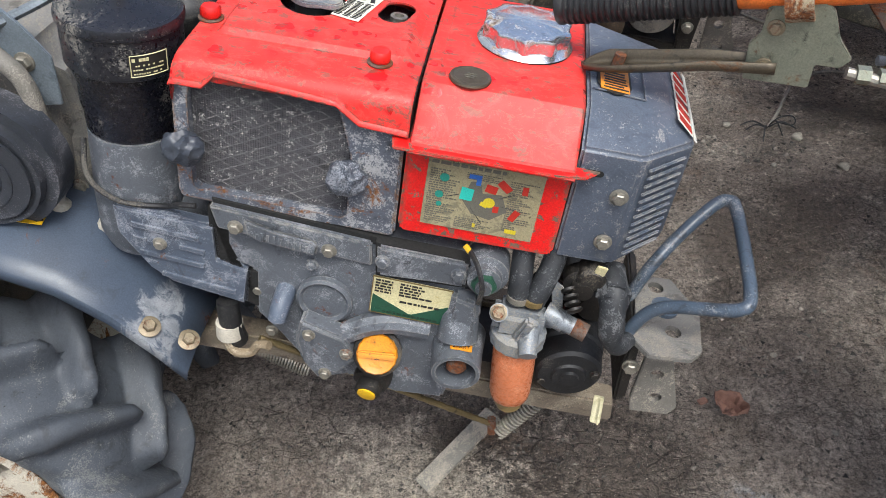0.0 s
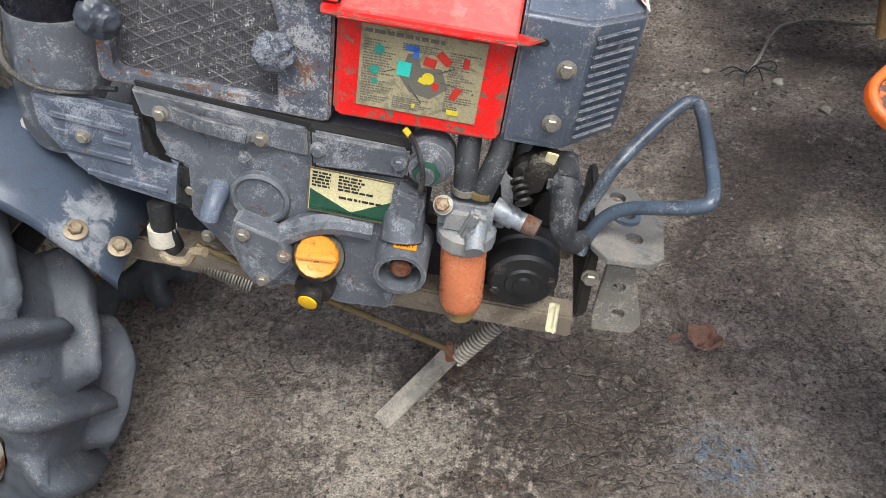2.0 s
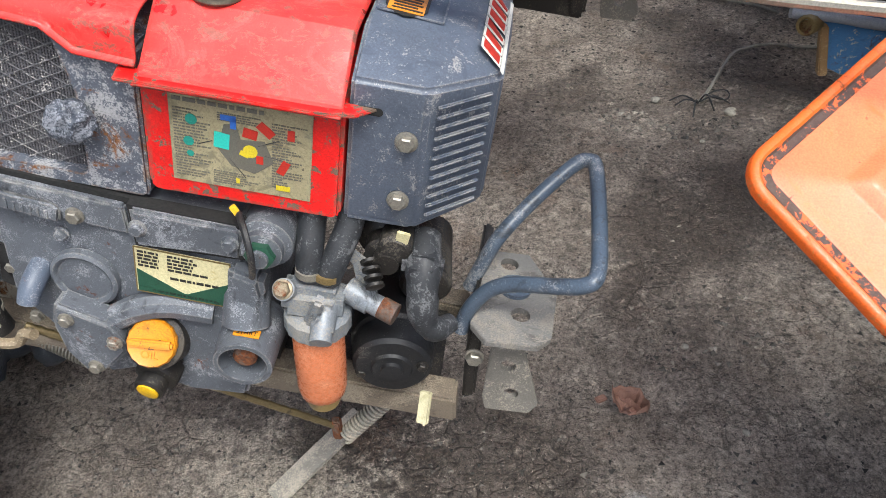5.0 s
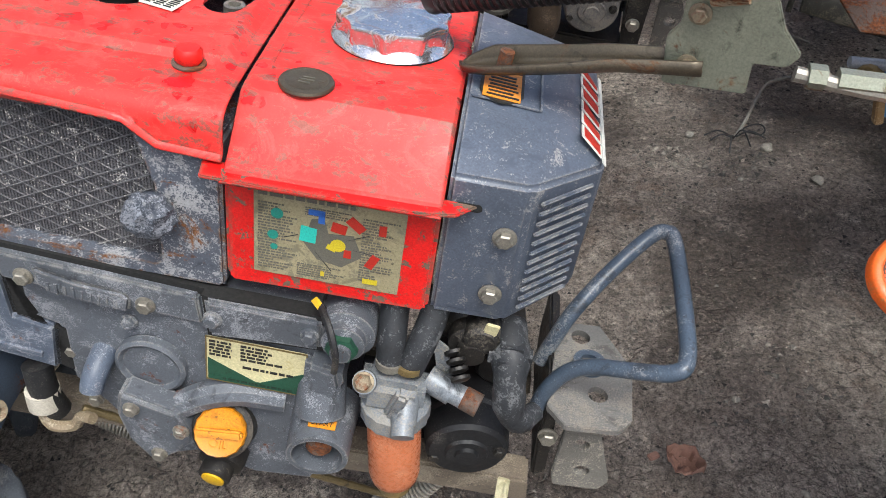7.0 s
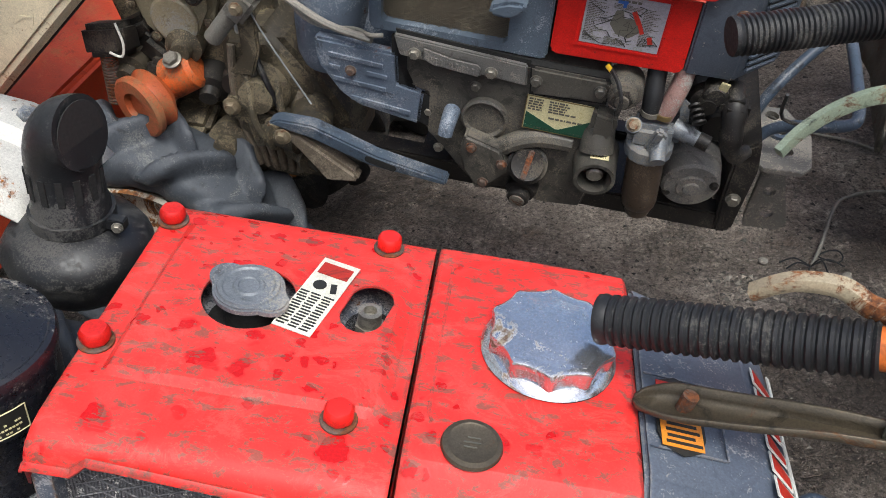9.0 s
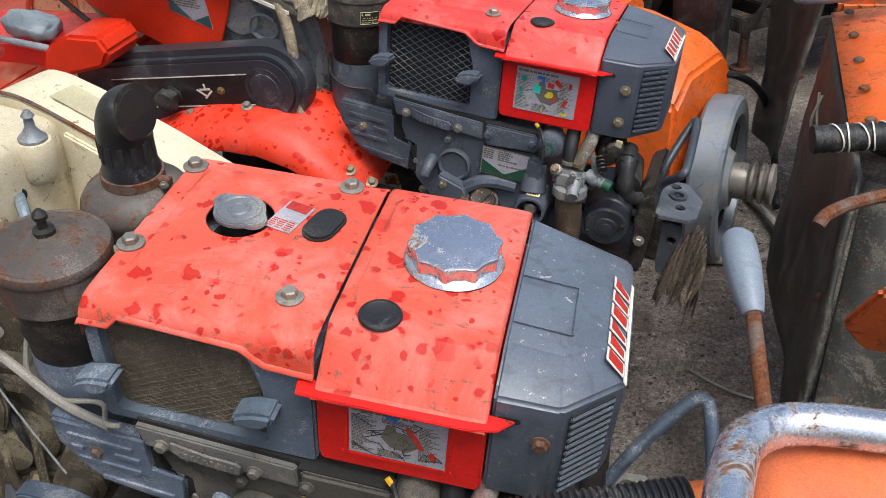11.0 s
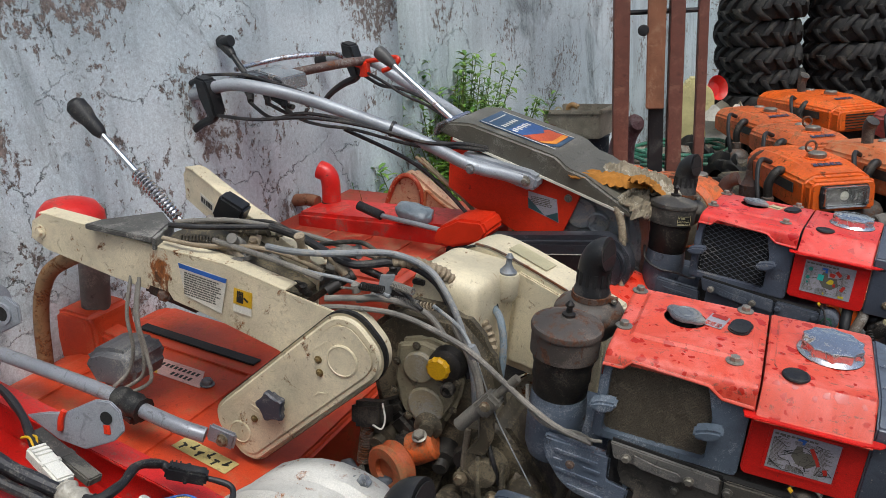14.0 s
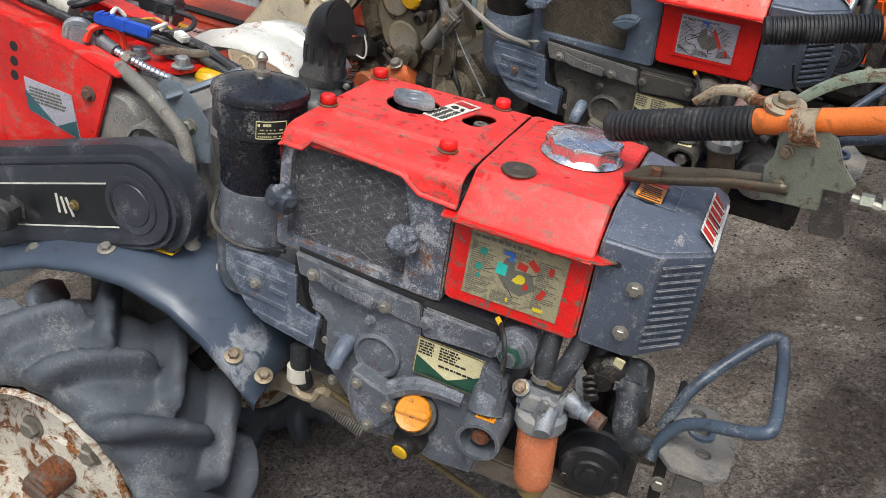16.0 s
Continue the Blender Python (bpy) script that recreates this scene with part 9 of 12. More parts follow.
    part("red_dome", bm, REDPL, T)
    bm = B()
    prism(bm, [(-1.40, -0.045), (-1.236, -0.028), (-1.27, 0.068), (-1.327, 0.11), (-1.394, -0.005)], -0.006, 0.006, 0.002, pose(0, 0.0, 0.236, -90, 0, 0))
    prism(bm, [(-1.236, -0.028), (-1.27, 0.068), (-1.262, 0.07), (-1.228, -0.026)], -0.006, 0.02, 0.001, pose(0, 0.0, 0.236, -90, 0, 0))
    part("dark_pan", bm, worn("pan_olive", "504f4b", 0.5, dust_amt=0.3), T)
    bm = B()
    box(bm, (-1.208, 0.2, 0.245), (0.066, 0.045, 0.062), 0.006, (6, 24, 10))
    part("relay", bm, BLACK, T, "black relay box")
    bm = B()
    box(bm, (-1.13, 0.17, 0.15), (0.4, 0.22, 0.04), 0.01, (0, 5, 0))
    part("floor_pan", bm, CAST_BROWN, T)
    # tangle of linkages and looms on top
    for pts, r, m in (([(-1.117, 0.02, 0.25), (-1.024, 0.012, 0.25), (-0.936, 0.006, 0.247), (-0.845, -0.005, 0.243)], 0.006, CABLE_GREY),
                      ([(-0.995, 0.031, 0.262), (-0.934, 0.025, 0.268), (-0.864, 0.054, 0.27), (-0.769, 0.125, 0.27), (-0.685, 0.126, 0.258), (-0.633, 0.11, 0.225), (-0.585, 0.095, 0.16), (-0.545, 0.08, 0.07), (-0.525, 0.07, -0.06)], 0.0068, CABLE_PALE),
                      ([(-1.069, 0.153, 0.25), (-0.972, 0.126, 0.255), (-0.889, 0.096, 0.25), (-0.822, 0.087, 0.245), (-0.748, 0.139, 0.25), (-0.67, 0.139, 0.23), (-0.62, 0.13, 0.17), (-0.56, 0.1, 0.06)], 0.009, CABLE),
                      ([(-1.246, 0.036, 0.25), (-1.179, 0.054, 0.255), (-1.121, 0.114, 0.25), (-1.069, 0.153, 0.25)], 0.006, CABLE),
                      ([(-0.84, 0.001, 0.2), (-0.785, 0.027, 0.205), (-0.728, 0.066, 0.2), (-0.652, 0.069, 0.19), (-0.60, 0.06, 0.15)], 0.0065, CABLE_GREY),
                      ([(-1.227, -0.005, 0.238), (-1.138, 0.0, 0.24), (-1.053, 0.052, 0.24), (-0.974, 0.064, 0.238), (-0.88, 0.06, 0.225)], 0.005, HOSE_TAN),
                      ([(-1.30, 0.12, 0.22), (-1.16, 0.15, 0.245), (-1.02, 0.19, 0.235), (-0.9, 0.2, 0.225), (-0.78, 0.19, 0.22)], 0.006, CABLE_GREY),
                      ([(-1.22, 0.22, 0.21), (-1.1, 0.2, 0.24), (-0.98, 0.15, 0.242), (-0.86, 0.12, 0.235), (-0.74, 0.09, 0.225), (-0.66, 0.06, 0.2)], 0.0045, CABLE),
                      ([(-1.0, 0.06, 0.225), (-0.9, 0.03, 0.232), (-0.82, 0.05, 0.225), (-0.72, 0.04, 0.22)], 0.0042, CABLE_PALE),
                      ([(-0.95, 0.16, 0.235), (-0.86, 0.17, 0.258), (-0.79, 0.15, 0.25), (-0.74, 0.17, 0.245)], 0.005, DARKSTEEL)):
        bm = B()
        tube(bm, pts, r, 10, 6)
        part("cable", bm, m, T)
    rnd = random.Random(5)
    for i in range(34):
        bm = B()
        x = rnd.uniform(-1.28, -0.70)
        p = (x, rnd.uniform(0.03, 0.24 - 0.1 * (x + 1.28)), rnd.uniform(0.18, 0.232))
        if i % 4 == 0:
            lathe(bm, p, (rnd.uniform(-1, 1), rnd.uniform(-0.6, 0.6), 0.3), [(0.012, 0), (0.012, 0.03), (0.008, 0.034), (0.008, 0.055), (0.011, 0.056), (0.011, 0.064)], 14)
        elif i % 4 == 1:
            coil(bm, p, V(*p) + V(rnd.uniform(0.05, 0.09), rnd.uniform(-0.03, 0.03), rnd.uniform(-0.01, 0.02)), 0.007, 12, 0.0016, 8)
        else:
            a = rnd.uniform(0, 180)
            box(bm, p, (rnd.uniform(0.04, 0.1), rnd.uniform(0.012, 0.03), rnd.uniform(0.004, 0.012)), 0.002, (rnd.uniform(-30, 30), rnd.uniform(-20, 20), a))
            lathe(bm, p, (rnd.uniform(-0.3, 0.3), rnd.uniform(-0.6, 0), 1), [(0.009, -0.006), (0.009, 0.010), (0.005, 0.013)], 8)
        part("linkage_piece", bm, rnd.choice((CAST_BROWN, DARKSTEEL, HOSE_TAN, CABLE_GREY, ALLOY_DARK)), T)
    bm = B()
    prism(bm, [(0, 0), (0.035, 0.02), (0.04, 0.06), (0.012, 0.058), (0.008, 0.03)], 0, 0.004, 0.001, pose(-0.765, 0.06, 0.19, 0, 0, 25))
    part("cable_bracket", bm, CABLE_PALE, T)
    bm = B()
    tube(bm, [(-0.80, 0.13, 0.245), (-0.707, 0.145, 0.255), (-0.645, 0.17, 0.225), (-0.612, 0.19, 0.18), (-0.555, 0.18, 0.115), (-0.53, 0.15, 0.03)], 0.012, 12, 14, 0.0016, 1)
    part("corrugated_sleeve", bm, HOSE_TAN, T, "corrugated dusty cable sleeve")
    bm = B()
    tube(bm, [(-0.72, 0.175, 0.24), (-0.66, 0.19, 0.225), (-0.625, 0.195, 0.185), (-0.585, 0.185, 0.12), (-0.56, 0.165, 0.04)], 0.011, 12, 14, 0.0015, 1)
    part("corrugated_sleeve", bm, HOSE_TAN, T)
    for pts, r, m in (([(-0.86, 0.0, 0.175), (-0.797, 0.0, 0.193), (-0.685, 0.0, 0.209), (-0.583, 0.0, 0.192), (-0.516, 0.0, 0.167), (-0.424, -0.01, 0.118), (-0.35, -0.03, 0.096), (-0.28, -0.045, 0.094)], 0.0055, CABLE_GREY),
                      ([(-0.64, 0.07, 0.21), (-0.575, 0.05, 0.19), (-0.538, 0.028, 0.165)], 0.004, CABLE_PALE),
                      ([(-0.526, 0.024, 0.15), (-0.48, 0.01, 0.07), (-0.45, 0.0, 0.03), (-0.38, -0.02, -0.05)], 0.0014, CABLE_PALE),
                      ([(-0.59, 0.06, 0.19), (-0.53, 0.05, 0.10), (-0.505, 0.04, 0.0), (-0.49, 0.03, -0.10)], 0.008, CABLE_GREY),
                      ([(-0.50, 0.04, 0.0), (-0.47, 0.02, -0.05), (-0.45, 0.02, -0.10)], 0.005, CABLE),
                      ([(-0.71, 0.02, -0.005), (-0.70, 0.015, -0.035), (-0.705, 0.012, -0.058), (-0.725, 0.012, -0.055)], 0.002, WHITE)):
        bm = B()
        tube(bm, pts, r, 8, 6)
        part("cable", bm, m, T)
    bm = B()
    lathe(bm, (-0.540, 0.024, 0.172), V(0.5, 0.0, -0.85), [(0.005, -0.004), (0.010, 0.0), (0.011, 0.022), (0.006, 0.026)], 12)
    part("cable_barrel", bm, CABLE_PALE, T)
    # shift fork: a short tube with a clamp, a rod and a dropped arm
    grey = worn("fork_grey", "77736a", 0.5, 0.3, dust_amt=0.3)
    bm = B()
    lathe(bm, (-0.538, 0.0, 0.016), V(0.58, 0.0, 0.81), [(0.010, 0), (0.0135, 0.001), (0.0135, 0.07), (0.010, 0.072)], 16)
    fork = part("shift_fork", bm, grey, T, "grey shift fork and clamp")
    bm = B()
    box(bm, (-0.485, 0.0, 0.082), (0.034, 0.036, 0.05), 0.006, (0, 35, 0))
    hexbolt(fork, (-0.485, -0.02, 0.085), FRONT, 0.008, BOLT_OLD, 1.3)
    part("fork_clamp", bm, grey, fork)
    bm = B()
    cyl(bm, (-0.478, 0.0, 0.095), (-0.437, 0.0, 0.150), 0.008, seg=12)
    part("fork_rod", bm, STEEL, fork)
    bm = B()
    prism(bm, [(-0.505, 0.065), (-0.475, 0.06), (-0.472, 0.0), (-0.485, -0.045), (-0.525, -0.05), (-0.50, -0.01)], 0.012, 0.022, 0.003)
    part("fork_arm", bm, CAST_BROWN, fork)
    bm = B()
    coil(bm, (-0.76, 0.05, -0.18), (-0.755, 0.05, -0.08), 0.013, 16, 0.0022)
    part("tension_spring", bm, RUSTY, T)
    # bell housing in front of the wheel, with bosses, flanges and bolts
    bm = B()
    prism(bm, [(-0.56, 0.0), (-0.47, 0.01), (-0.40, -0.06), (-0.34, -0.14), (-0.34, -0.22), (-0.42, -0.28), (-0.56, -0.28)], 0.05, 0.2, 0.02, seg=3)
    bell = part("bell_housing", bm, CAST_BROWN, T, "oily brown cast bell housing")
    for k in range(6):
        bm = B()
        tube(bm, [(-0.535 + 0.028 * k, 0.048, -0.02 - 0.016 * k), (-0.53 + 0.022 * k, 0.035, -0.12 - 0.01 * k), (-0.50 + 0.014 * k, 0.04, -0.24)], 0.0065, 8, 4)
        part("casting_rib", bm, BEDDIRT, bell)
    for (x, y, z), d, prof in (((-0.49, 0.06, -0.09), (0.1, -1, 0.1), [(0.05, 0), (0.048, 0.02), (0.03, 0.03), (0.028, 0.05), (0.001, 0.05)]),
                               ((-0.41, 0.06, -0.12), (0.3, -1, 0.0), [(0.035, 0), (0.034, 0.05), (0.024, 0.055), (0.022, 0.08), (0.001, 0.08)]),
                               ((-0.52, 0.05, -0.16), (0.9, -0.4, 0.1), [(0.02, 0), (0.02, 0.06), (0.028, 0.062), (0.028, 0.075), (0.02, 0.078), (0.018, 0.12), (0.001, 0.12)]),
                               ((-0.44, 0.04, -0.19), (0.8, -0.6, 0.2), [(0.018, 0), (0.018, 0.05), (0.024, 0.052), (0.024, 0.062), (0.012, 0.065), (0.012, 0.09)]),
                               ((-0.55, 0.06, -0.21), (0.0, -1, 0.2), [(0.04, 0), (0.038, 0.03), (0.02, 0.035), (0.02, 0.05)])):
        bm = B()
        lathe(bm, (x, y, z), d, prof, 20)
        part("casting_boss", bm, CAST_BROWN, bell)
    bm = B()
    prism(bm, [(-0.54, -0.10), (-0.44, -0.12), (-0.36, -0.16), (-0.37, -0.19), (-0.46, -0.16), (-0.55, -0.14)], 0.02, 0.06, 0.006)
    part("casting_flange", bm, CAST_BROWN, bell)
    for x, z in ((-0.53, -0.115), (-0.46, -0.135), (-0.39, -0.165)):
        hexbolt(bell, (x, 0.019, z), FRONT, 0.011, BOLT_OLD, 1.4)
    for k in range(2):
        bm = B()
        tube(bm, [(-0.50 + 0.05 * k, 0.02, -0.05), (-0.485 + 0.05 * k, 0.0, -0.12), (-0.47 + 0.05 * k, 0.0, -0.15), (-0.485 + 0.05 * k, 0.01, -0.17), (-0.50 + 0.05 * k, 0.02, -0.14)], 0.006, 8, 5)
        part("pipe_loop", bm, CAST_BROWN, bell)
    # slotted slate foot plate and dirt-caked bracket under the engine
    bm = B()
    prism(bm, [(-0.440, -0.078), (-0.425, -0.068), (-0.37, -0.066), (-0.27, -0.098), (-0.16, -0.116), (-0.16, -0.126), (-0.28, -0.118), (-0.37, -0.090), (-0.41, -0.084)], -0.052, -0.026, 0.003)
    foot = part("foot_plate", bm, GUARD, T, "slate steel foot plate with a slot")
    bm = B()
    prism(bm, obround(-0.262, -0.1085, 0.05, 0.011, 8, -12), -0.0532, -0.048)
    part("plate_slot", bm, CORE_AND_SHADE, foot)
    bm = B()
    prism(bm, [(-0.43, -0.085), (-0.39, -0.09), (-0.30, -0.145), (-0.298, -0.16), (-0.35, -0.17), (-0.385, -0.13)], -0.05, -0.02, 0.006)
    part("step_bracket", bm, BEDDIRT, T)
    hexbolt(T, (-0.415, -0.052, -0.095), FRONT, 0.010, BOLT_OLD, 1.3)
    wheel(T, (-0.67, -0.02, -0.42), 0.28, 0.14, TYRE, RIM, n=12, sweep=0.34, moulded=True)
    wheel(T, (-0.67, 0.44, -0.42), 0.28, 0.14, TYRE_DK, RIM)
    bm = B()
    cyl(bm, (-0.67, -0.02, -0.42), (-0.67, 0.44, -0.42), 0.03)
    part("axle", bm, DARKSTEEL, T)


set_rear(tiller_two, T2, REAR2)

# ---- orange tillers whose handles reach over the gangway ----
def bent_sheet(name, corners, n, sag, material, parent, t, label=""):
    """A sheet between four corners (a, b along the top, c, d along the bottom), bowed and wavy."""
    a, b, c, d = (V(*p) for p in corners)
    nrm = (b - a).cross(d - a).normalized()
    rows = []
    for j in range(n + 1):
        row = []
        for i in range(n + 1):
            u, w = i / n, j / n
            p = (a * (1 - u) + b * u) * (1 - w) + (d * (1 - u) + c * u) * w
            q = sag * math.sin(math.pi * u) * math.sin(math.pi * min(1, w * 0.8)) + 0.012 * noise.noise((p.x * 6, p.y * 6, p.z * 6))
            row.append(p + nrm * q)
        rows.append(row)
    bm = B()
    sheet(bm, rows)
    ob = part(name, bm, material, parent, label, 60)
    return thick(ob, t, 0.0)


def blade(parent, pts, w, t, material, name="clutch_lever", label=""):
    """A flat curved lever, broad in z."""
    bm = B()
    line = spline(pts, 5)
    rows = []
    for i, p in enumerate(line):
        d = (line[min(i + 1, len(line) - 1)] - line[max(i - 1, 0)]).normalized()
        s = V(-d.y, d.x, 0).normalized()
        up = d.cross(s)
        up = up if up.z > 0 else -up
        f = i / (len(line) - 1)
        ww = w * (0.65 + 0.35 * f)
        rows.append([p + s * t * a + up * ww * b for a, b in ((-1, -0.5), (-1.4, 0), (-1, 0.5), (1, 0.5), (1.4, 0), (1, -0.5), (-1, -0.5))])
    sheet(bm, rows)
    bmesh.ops.remove_doubles(bm, verts=bm.verts, dist=1e-6)
    bmesh.ops.holes_fill(bm, edges=[e for e in bm.edges if e.is_boundary])
    return part(name, bm, material, parent, label, 50)


RUSTED_TAN = worn("plated_steel_rust_blistered", "a89a80", 0.5, 0.2, rust_amt=0.75, rust="8a5228", grime_amt=0.2, bump=0.5, seed=61)
COVER_GROOVE = worn("cover_groove_chipped", "4d3a32", 0.7, chips=0.75, chip="d8602c", bump=0.6, seed=62)
BLUE_PEEL = worn("blue_paint_peeling", "4f86b8", 0.5, chips=0.5, chip="c9c2ae", rust_amt=0.35, rust="8a6238", grime_amt=0.2, grime="2f4a68", bump=0.5, seed=63)


def orange_one():
    T = thing("power_tiller", Matrix(), "orange walking tractor reaching in with a black-gripped handlebar", "power tiller", "orange tillers")
    bm = B()
    tube(bm, [(0.29, 0.761, 0.843), (0.36, 0.73, 0.857), (0.7, 0.6, 0.93), (1.0, 0.46, 0.98), (1.35, 0.33, 0.98), (1.6, 0.25, 0.7), (1.65, 0.22, 0.45)], 0.0138, 16, 8)
    bar = part("handlebar", bm, HANDLE_OR, T, "orange painted steel tube")
    bm = B()
    grip(bm, (0.137, 0.829, 0.803), (0.298, 0.757, 0.8425), 0.0182, 26, 0.0018)
    part("grip", bm, BLACKRUB, bar, "black ribbed rubber grip wrapped in tape")
    # the clutch lever is a folded channel, open upwards
    line = spline([V(0.160, 0.793, 0.757), V(0.19, 0.780, 0.762), V(0.235, 0.763, 0.770), V(0.28, 0.747, 0.778), V(0.335, 0.727, 0.782)], 5)
    rows = []
    for i, p in enumerate(line):
        f = i / (len(line) - 1)
        w = 0.003 + 0.0105 * math.sin(math.pi * min(0.5 + 0.42 * f, 0.92)) * min(1, f / 0.22) ** 0.5
        s = V(0.37, 0.93, 0)
        rows.append([p - s * w + V(0, 0, 0.004 + 0.004 * f), p - s * w, p - s * (w * 0.7) + V(0, 0, -0.004), p + s * (w * 0.7) + V(0, 0, -0.004), p + s * w, p + s * w + V(0, 0, 0.010 * min(1, f / 0.2))])
    bm = B()
    sheet(bm, rows)
    thick(part("clutch_lever", bm, LEVER, T, "bronze-brown folded steel clutch lever", 50), 0.0022, 0.0)
    bm = B()
    cyl(bm, (0.193, 0.782, 0.757), (0.197, 0.782, 0.772), 0.006, seg=10)
    part("lever_stop", bm, RUSTY, T)
    # bracket plate under the tube
    m = pose(0.333, 0.7315, 0.0, 0, 0, -21)
    bm = B()
    prism(bm, [(-0.025, 0.765), (0.035, 0.765), (0.036, 0.79), (0.058, 0.79), (0.066, 0.80), (0.052, 0.818), (0.042, 0.845), (0.034, 0.852), (-0.006, 0.852), (-0.014, 0.842), (-0.016, 0.815), (-0.025, 0.803)], -0.003, 0.003, 0.0012, m)
    plate = part("lever_bracket", bm, LINKGREEN, T, "dull green plated lever bracket")
    for x, z in ((-0.008, 0.783), (-0.004, 0.823)):
        p = m @ V(x, -0.0035, z)
        hexbolt(plate, p, m.to_3x3() @ V(0, -1, 0), 0.0058, BOLT_OLD, 1.4)
    bm = B()
    ring(bm, m @ V(0.0, 0.0, 0.848), m.to_3x3() @ V(0.96, 0, 0.2), 0.0195, 0.0138, 0.024)
    part("tube_clamp", bm, RUSTED_TAN, T)
    bm = B()
    lathe(bm, (0.322, 0.757, 0.858), (0.1, -0.25, 1), [(0.019, 0), (0.021, 0.003), (0.021, 0.007), (0.014, 0.009)], 24)
    piv = part("lever_pivot", bm, RUSTED_TAN, T)
    hexbolt(piv, (0.3228, 0.7548, 0.8665), (0.1, -0.25, 1), 0.0095, BOLT_OLD, 1.5, 0.008)
    blade(T, [(0.232, 0.808, 0.846), (0.254, 0.80, 0.862), (0.28, 0.79, 0.865), (0.297, 0.778, 0.858), (0.318, 0.762, 0.863)], 0.013, 0.005, RUSTED_TAN, "thumb_lever", "pale thumb lever, blistered with rust")
    # pull rod with its adjusting nuts
    bm = B()
    tube(bm, [(0.392, 0.706, 0.787), (0.46, 0.69, 0.775), (0.62, 0.66, 0.76), (0.9, 0.55, 0.74), (1.25, 0.42, 0.66)], 0.0055, 10, 5)
    rod = part("pull_rod", bm, STEEL, T)
    bm = B()
    d = V(0.98, -0.17, -0.1).normalized()
    p = V(0.40, 0.704, 0.786)
    lathe(bm, p, d, [(0.009, 0), (0.009, 0.012)], 6)
    lathe(bm, p + d * 0.02, d, [(0.0085, 0), (0.0085, 0.035)], 6)
    part("adjusting_nut", bm, LINKGREEN, rod)
    # rimmed orange cover plate
    n = V(-0.25, -0.75, 0.6).normalized()
    a, b, c = V(0.445, 0.640, 0.660), V(0.566, 0.740, 0.696), V(0.524, 0.553, 0.603)
    n = (b - a).cross(c - a).normalized()
    n = n if n.z > 0 else -n
    eu, ew = (b - a).normalized(), (c - a).normalized()

    def loop(inset, up):
        """A rounded outline inside the plate's edge, lifted along its normal."""
        U, W, r = 0.40, 0.26, max(0.006, 0.03 - inset)
        pts = []
        for cx, cy, a0 in ((inset + r, inset + r, 180), (U - inset - r, inset + r, 270), (U - inset - r, W - inset - r, 0), (inset + r, W - inset - r, 90)):
            for q in range(7):
                t = radians(a0 + 15 * q)
                pts.append(a + eu * (cx + r * math.cos(t)) + ew * (cy + r * math.sin(t)) + n * up)
        return pts

    def skin(name, steps, material, label="", fill=False):
        bm = B()
        rings = [[bm.verts.new(p) for p in loop(*st)] for st in steps]
        for p, q in zip(rings, rings[1:]):
            for k in range(len(p)):
                bm.faces.new((p[k], p[(k + 1) % len(p)], q[(k + 1) % len(q)], q[k]))
        if fill:
            bm.faces.new(rings[-1])
        bmesh.ops.recalc_face_normals(bm, faces=bm.faces)
        if sum(fc.normal.dot(n) for fc in bm.faces) < 0:
            bmesh.ops.reverse_faces(bm, faces=bm.faces)
        return part(name, bm, material, T, label, 40)

    plate = skin("belt_cover", ((0.003, -0.014), (0.0, -0.011), (0.0, -0.003), (0.0015, -0.001), (0.004, 0.0), (0.007, 0.0), (0.009, -0.002)), ORANGE, "orange steel belt cover, rim chipped black")
    skin("cover_groove", ((0.009, -0.002), (0.011, -0.004), (0.015, -0.004), (0.018, -0.0028)), COVER_GROOVE, "dark groove, its paint chipped away")
    skin("cover_face", ((0.018, -0.0028), (0.021, -0.0023), (0.06, -0.0025), (0.064, -0.001), (0.072, 0.005), (0.077, 0.006)), ORANGE_PALE, "sun-bleached orange face with a raised panel", True)
    bm = B()
    tube(bm, [a + eu * 0.065 + ew * 0.115 + n * 0.003, a + eu * 0.07 + ew * 0.128 + n * 0.003, a + eu * 0.09 + ew * 0.138 + n * 0.004, a + eu * 0.14 + ew * 0.142 + n * 0.004], 0.005, 8, 6)
    part("pressed_ridge", bm, ORANGE_PALE, T)
    bm = B()
    box(bm, (1.0, 0.5, 0.42), (0.6, 0.32, 0.30), 0.04, (0, 0, -16))
    part("gear_case", bm, CAST_BROWN, T)
    bm = B()
    box(bm, (1.38, 0.40, 0.56), (0.5, 0.34, 0.34), 0.05, (0, 0, -16))
    part("engine_hood", bm, ORANGE, T, "orange engine hood")
    for c in ((1.05, 0.25, 0.27), (1.15, 0.78, 0.27)):
        wheel(T, c, 0.27, 0.11, TYRE_DK, RIM, False)
    return T


orange_one()


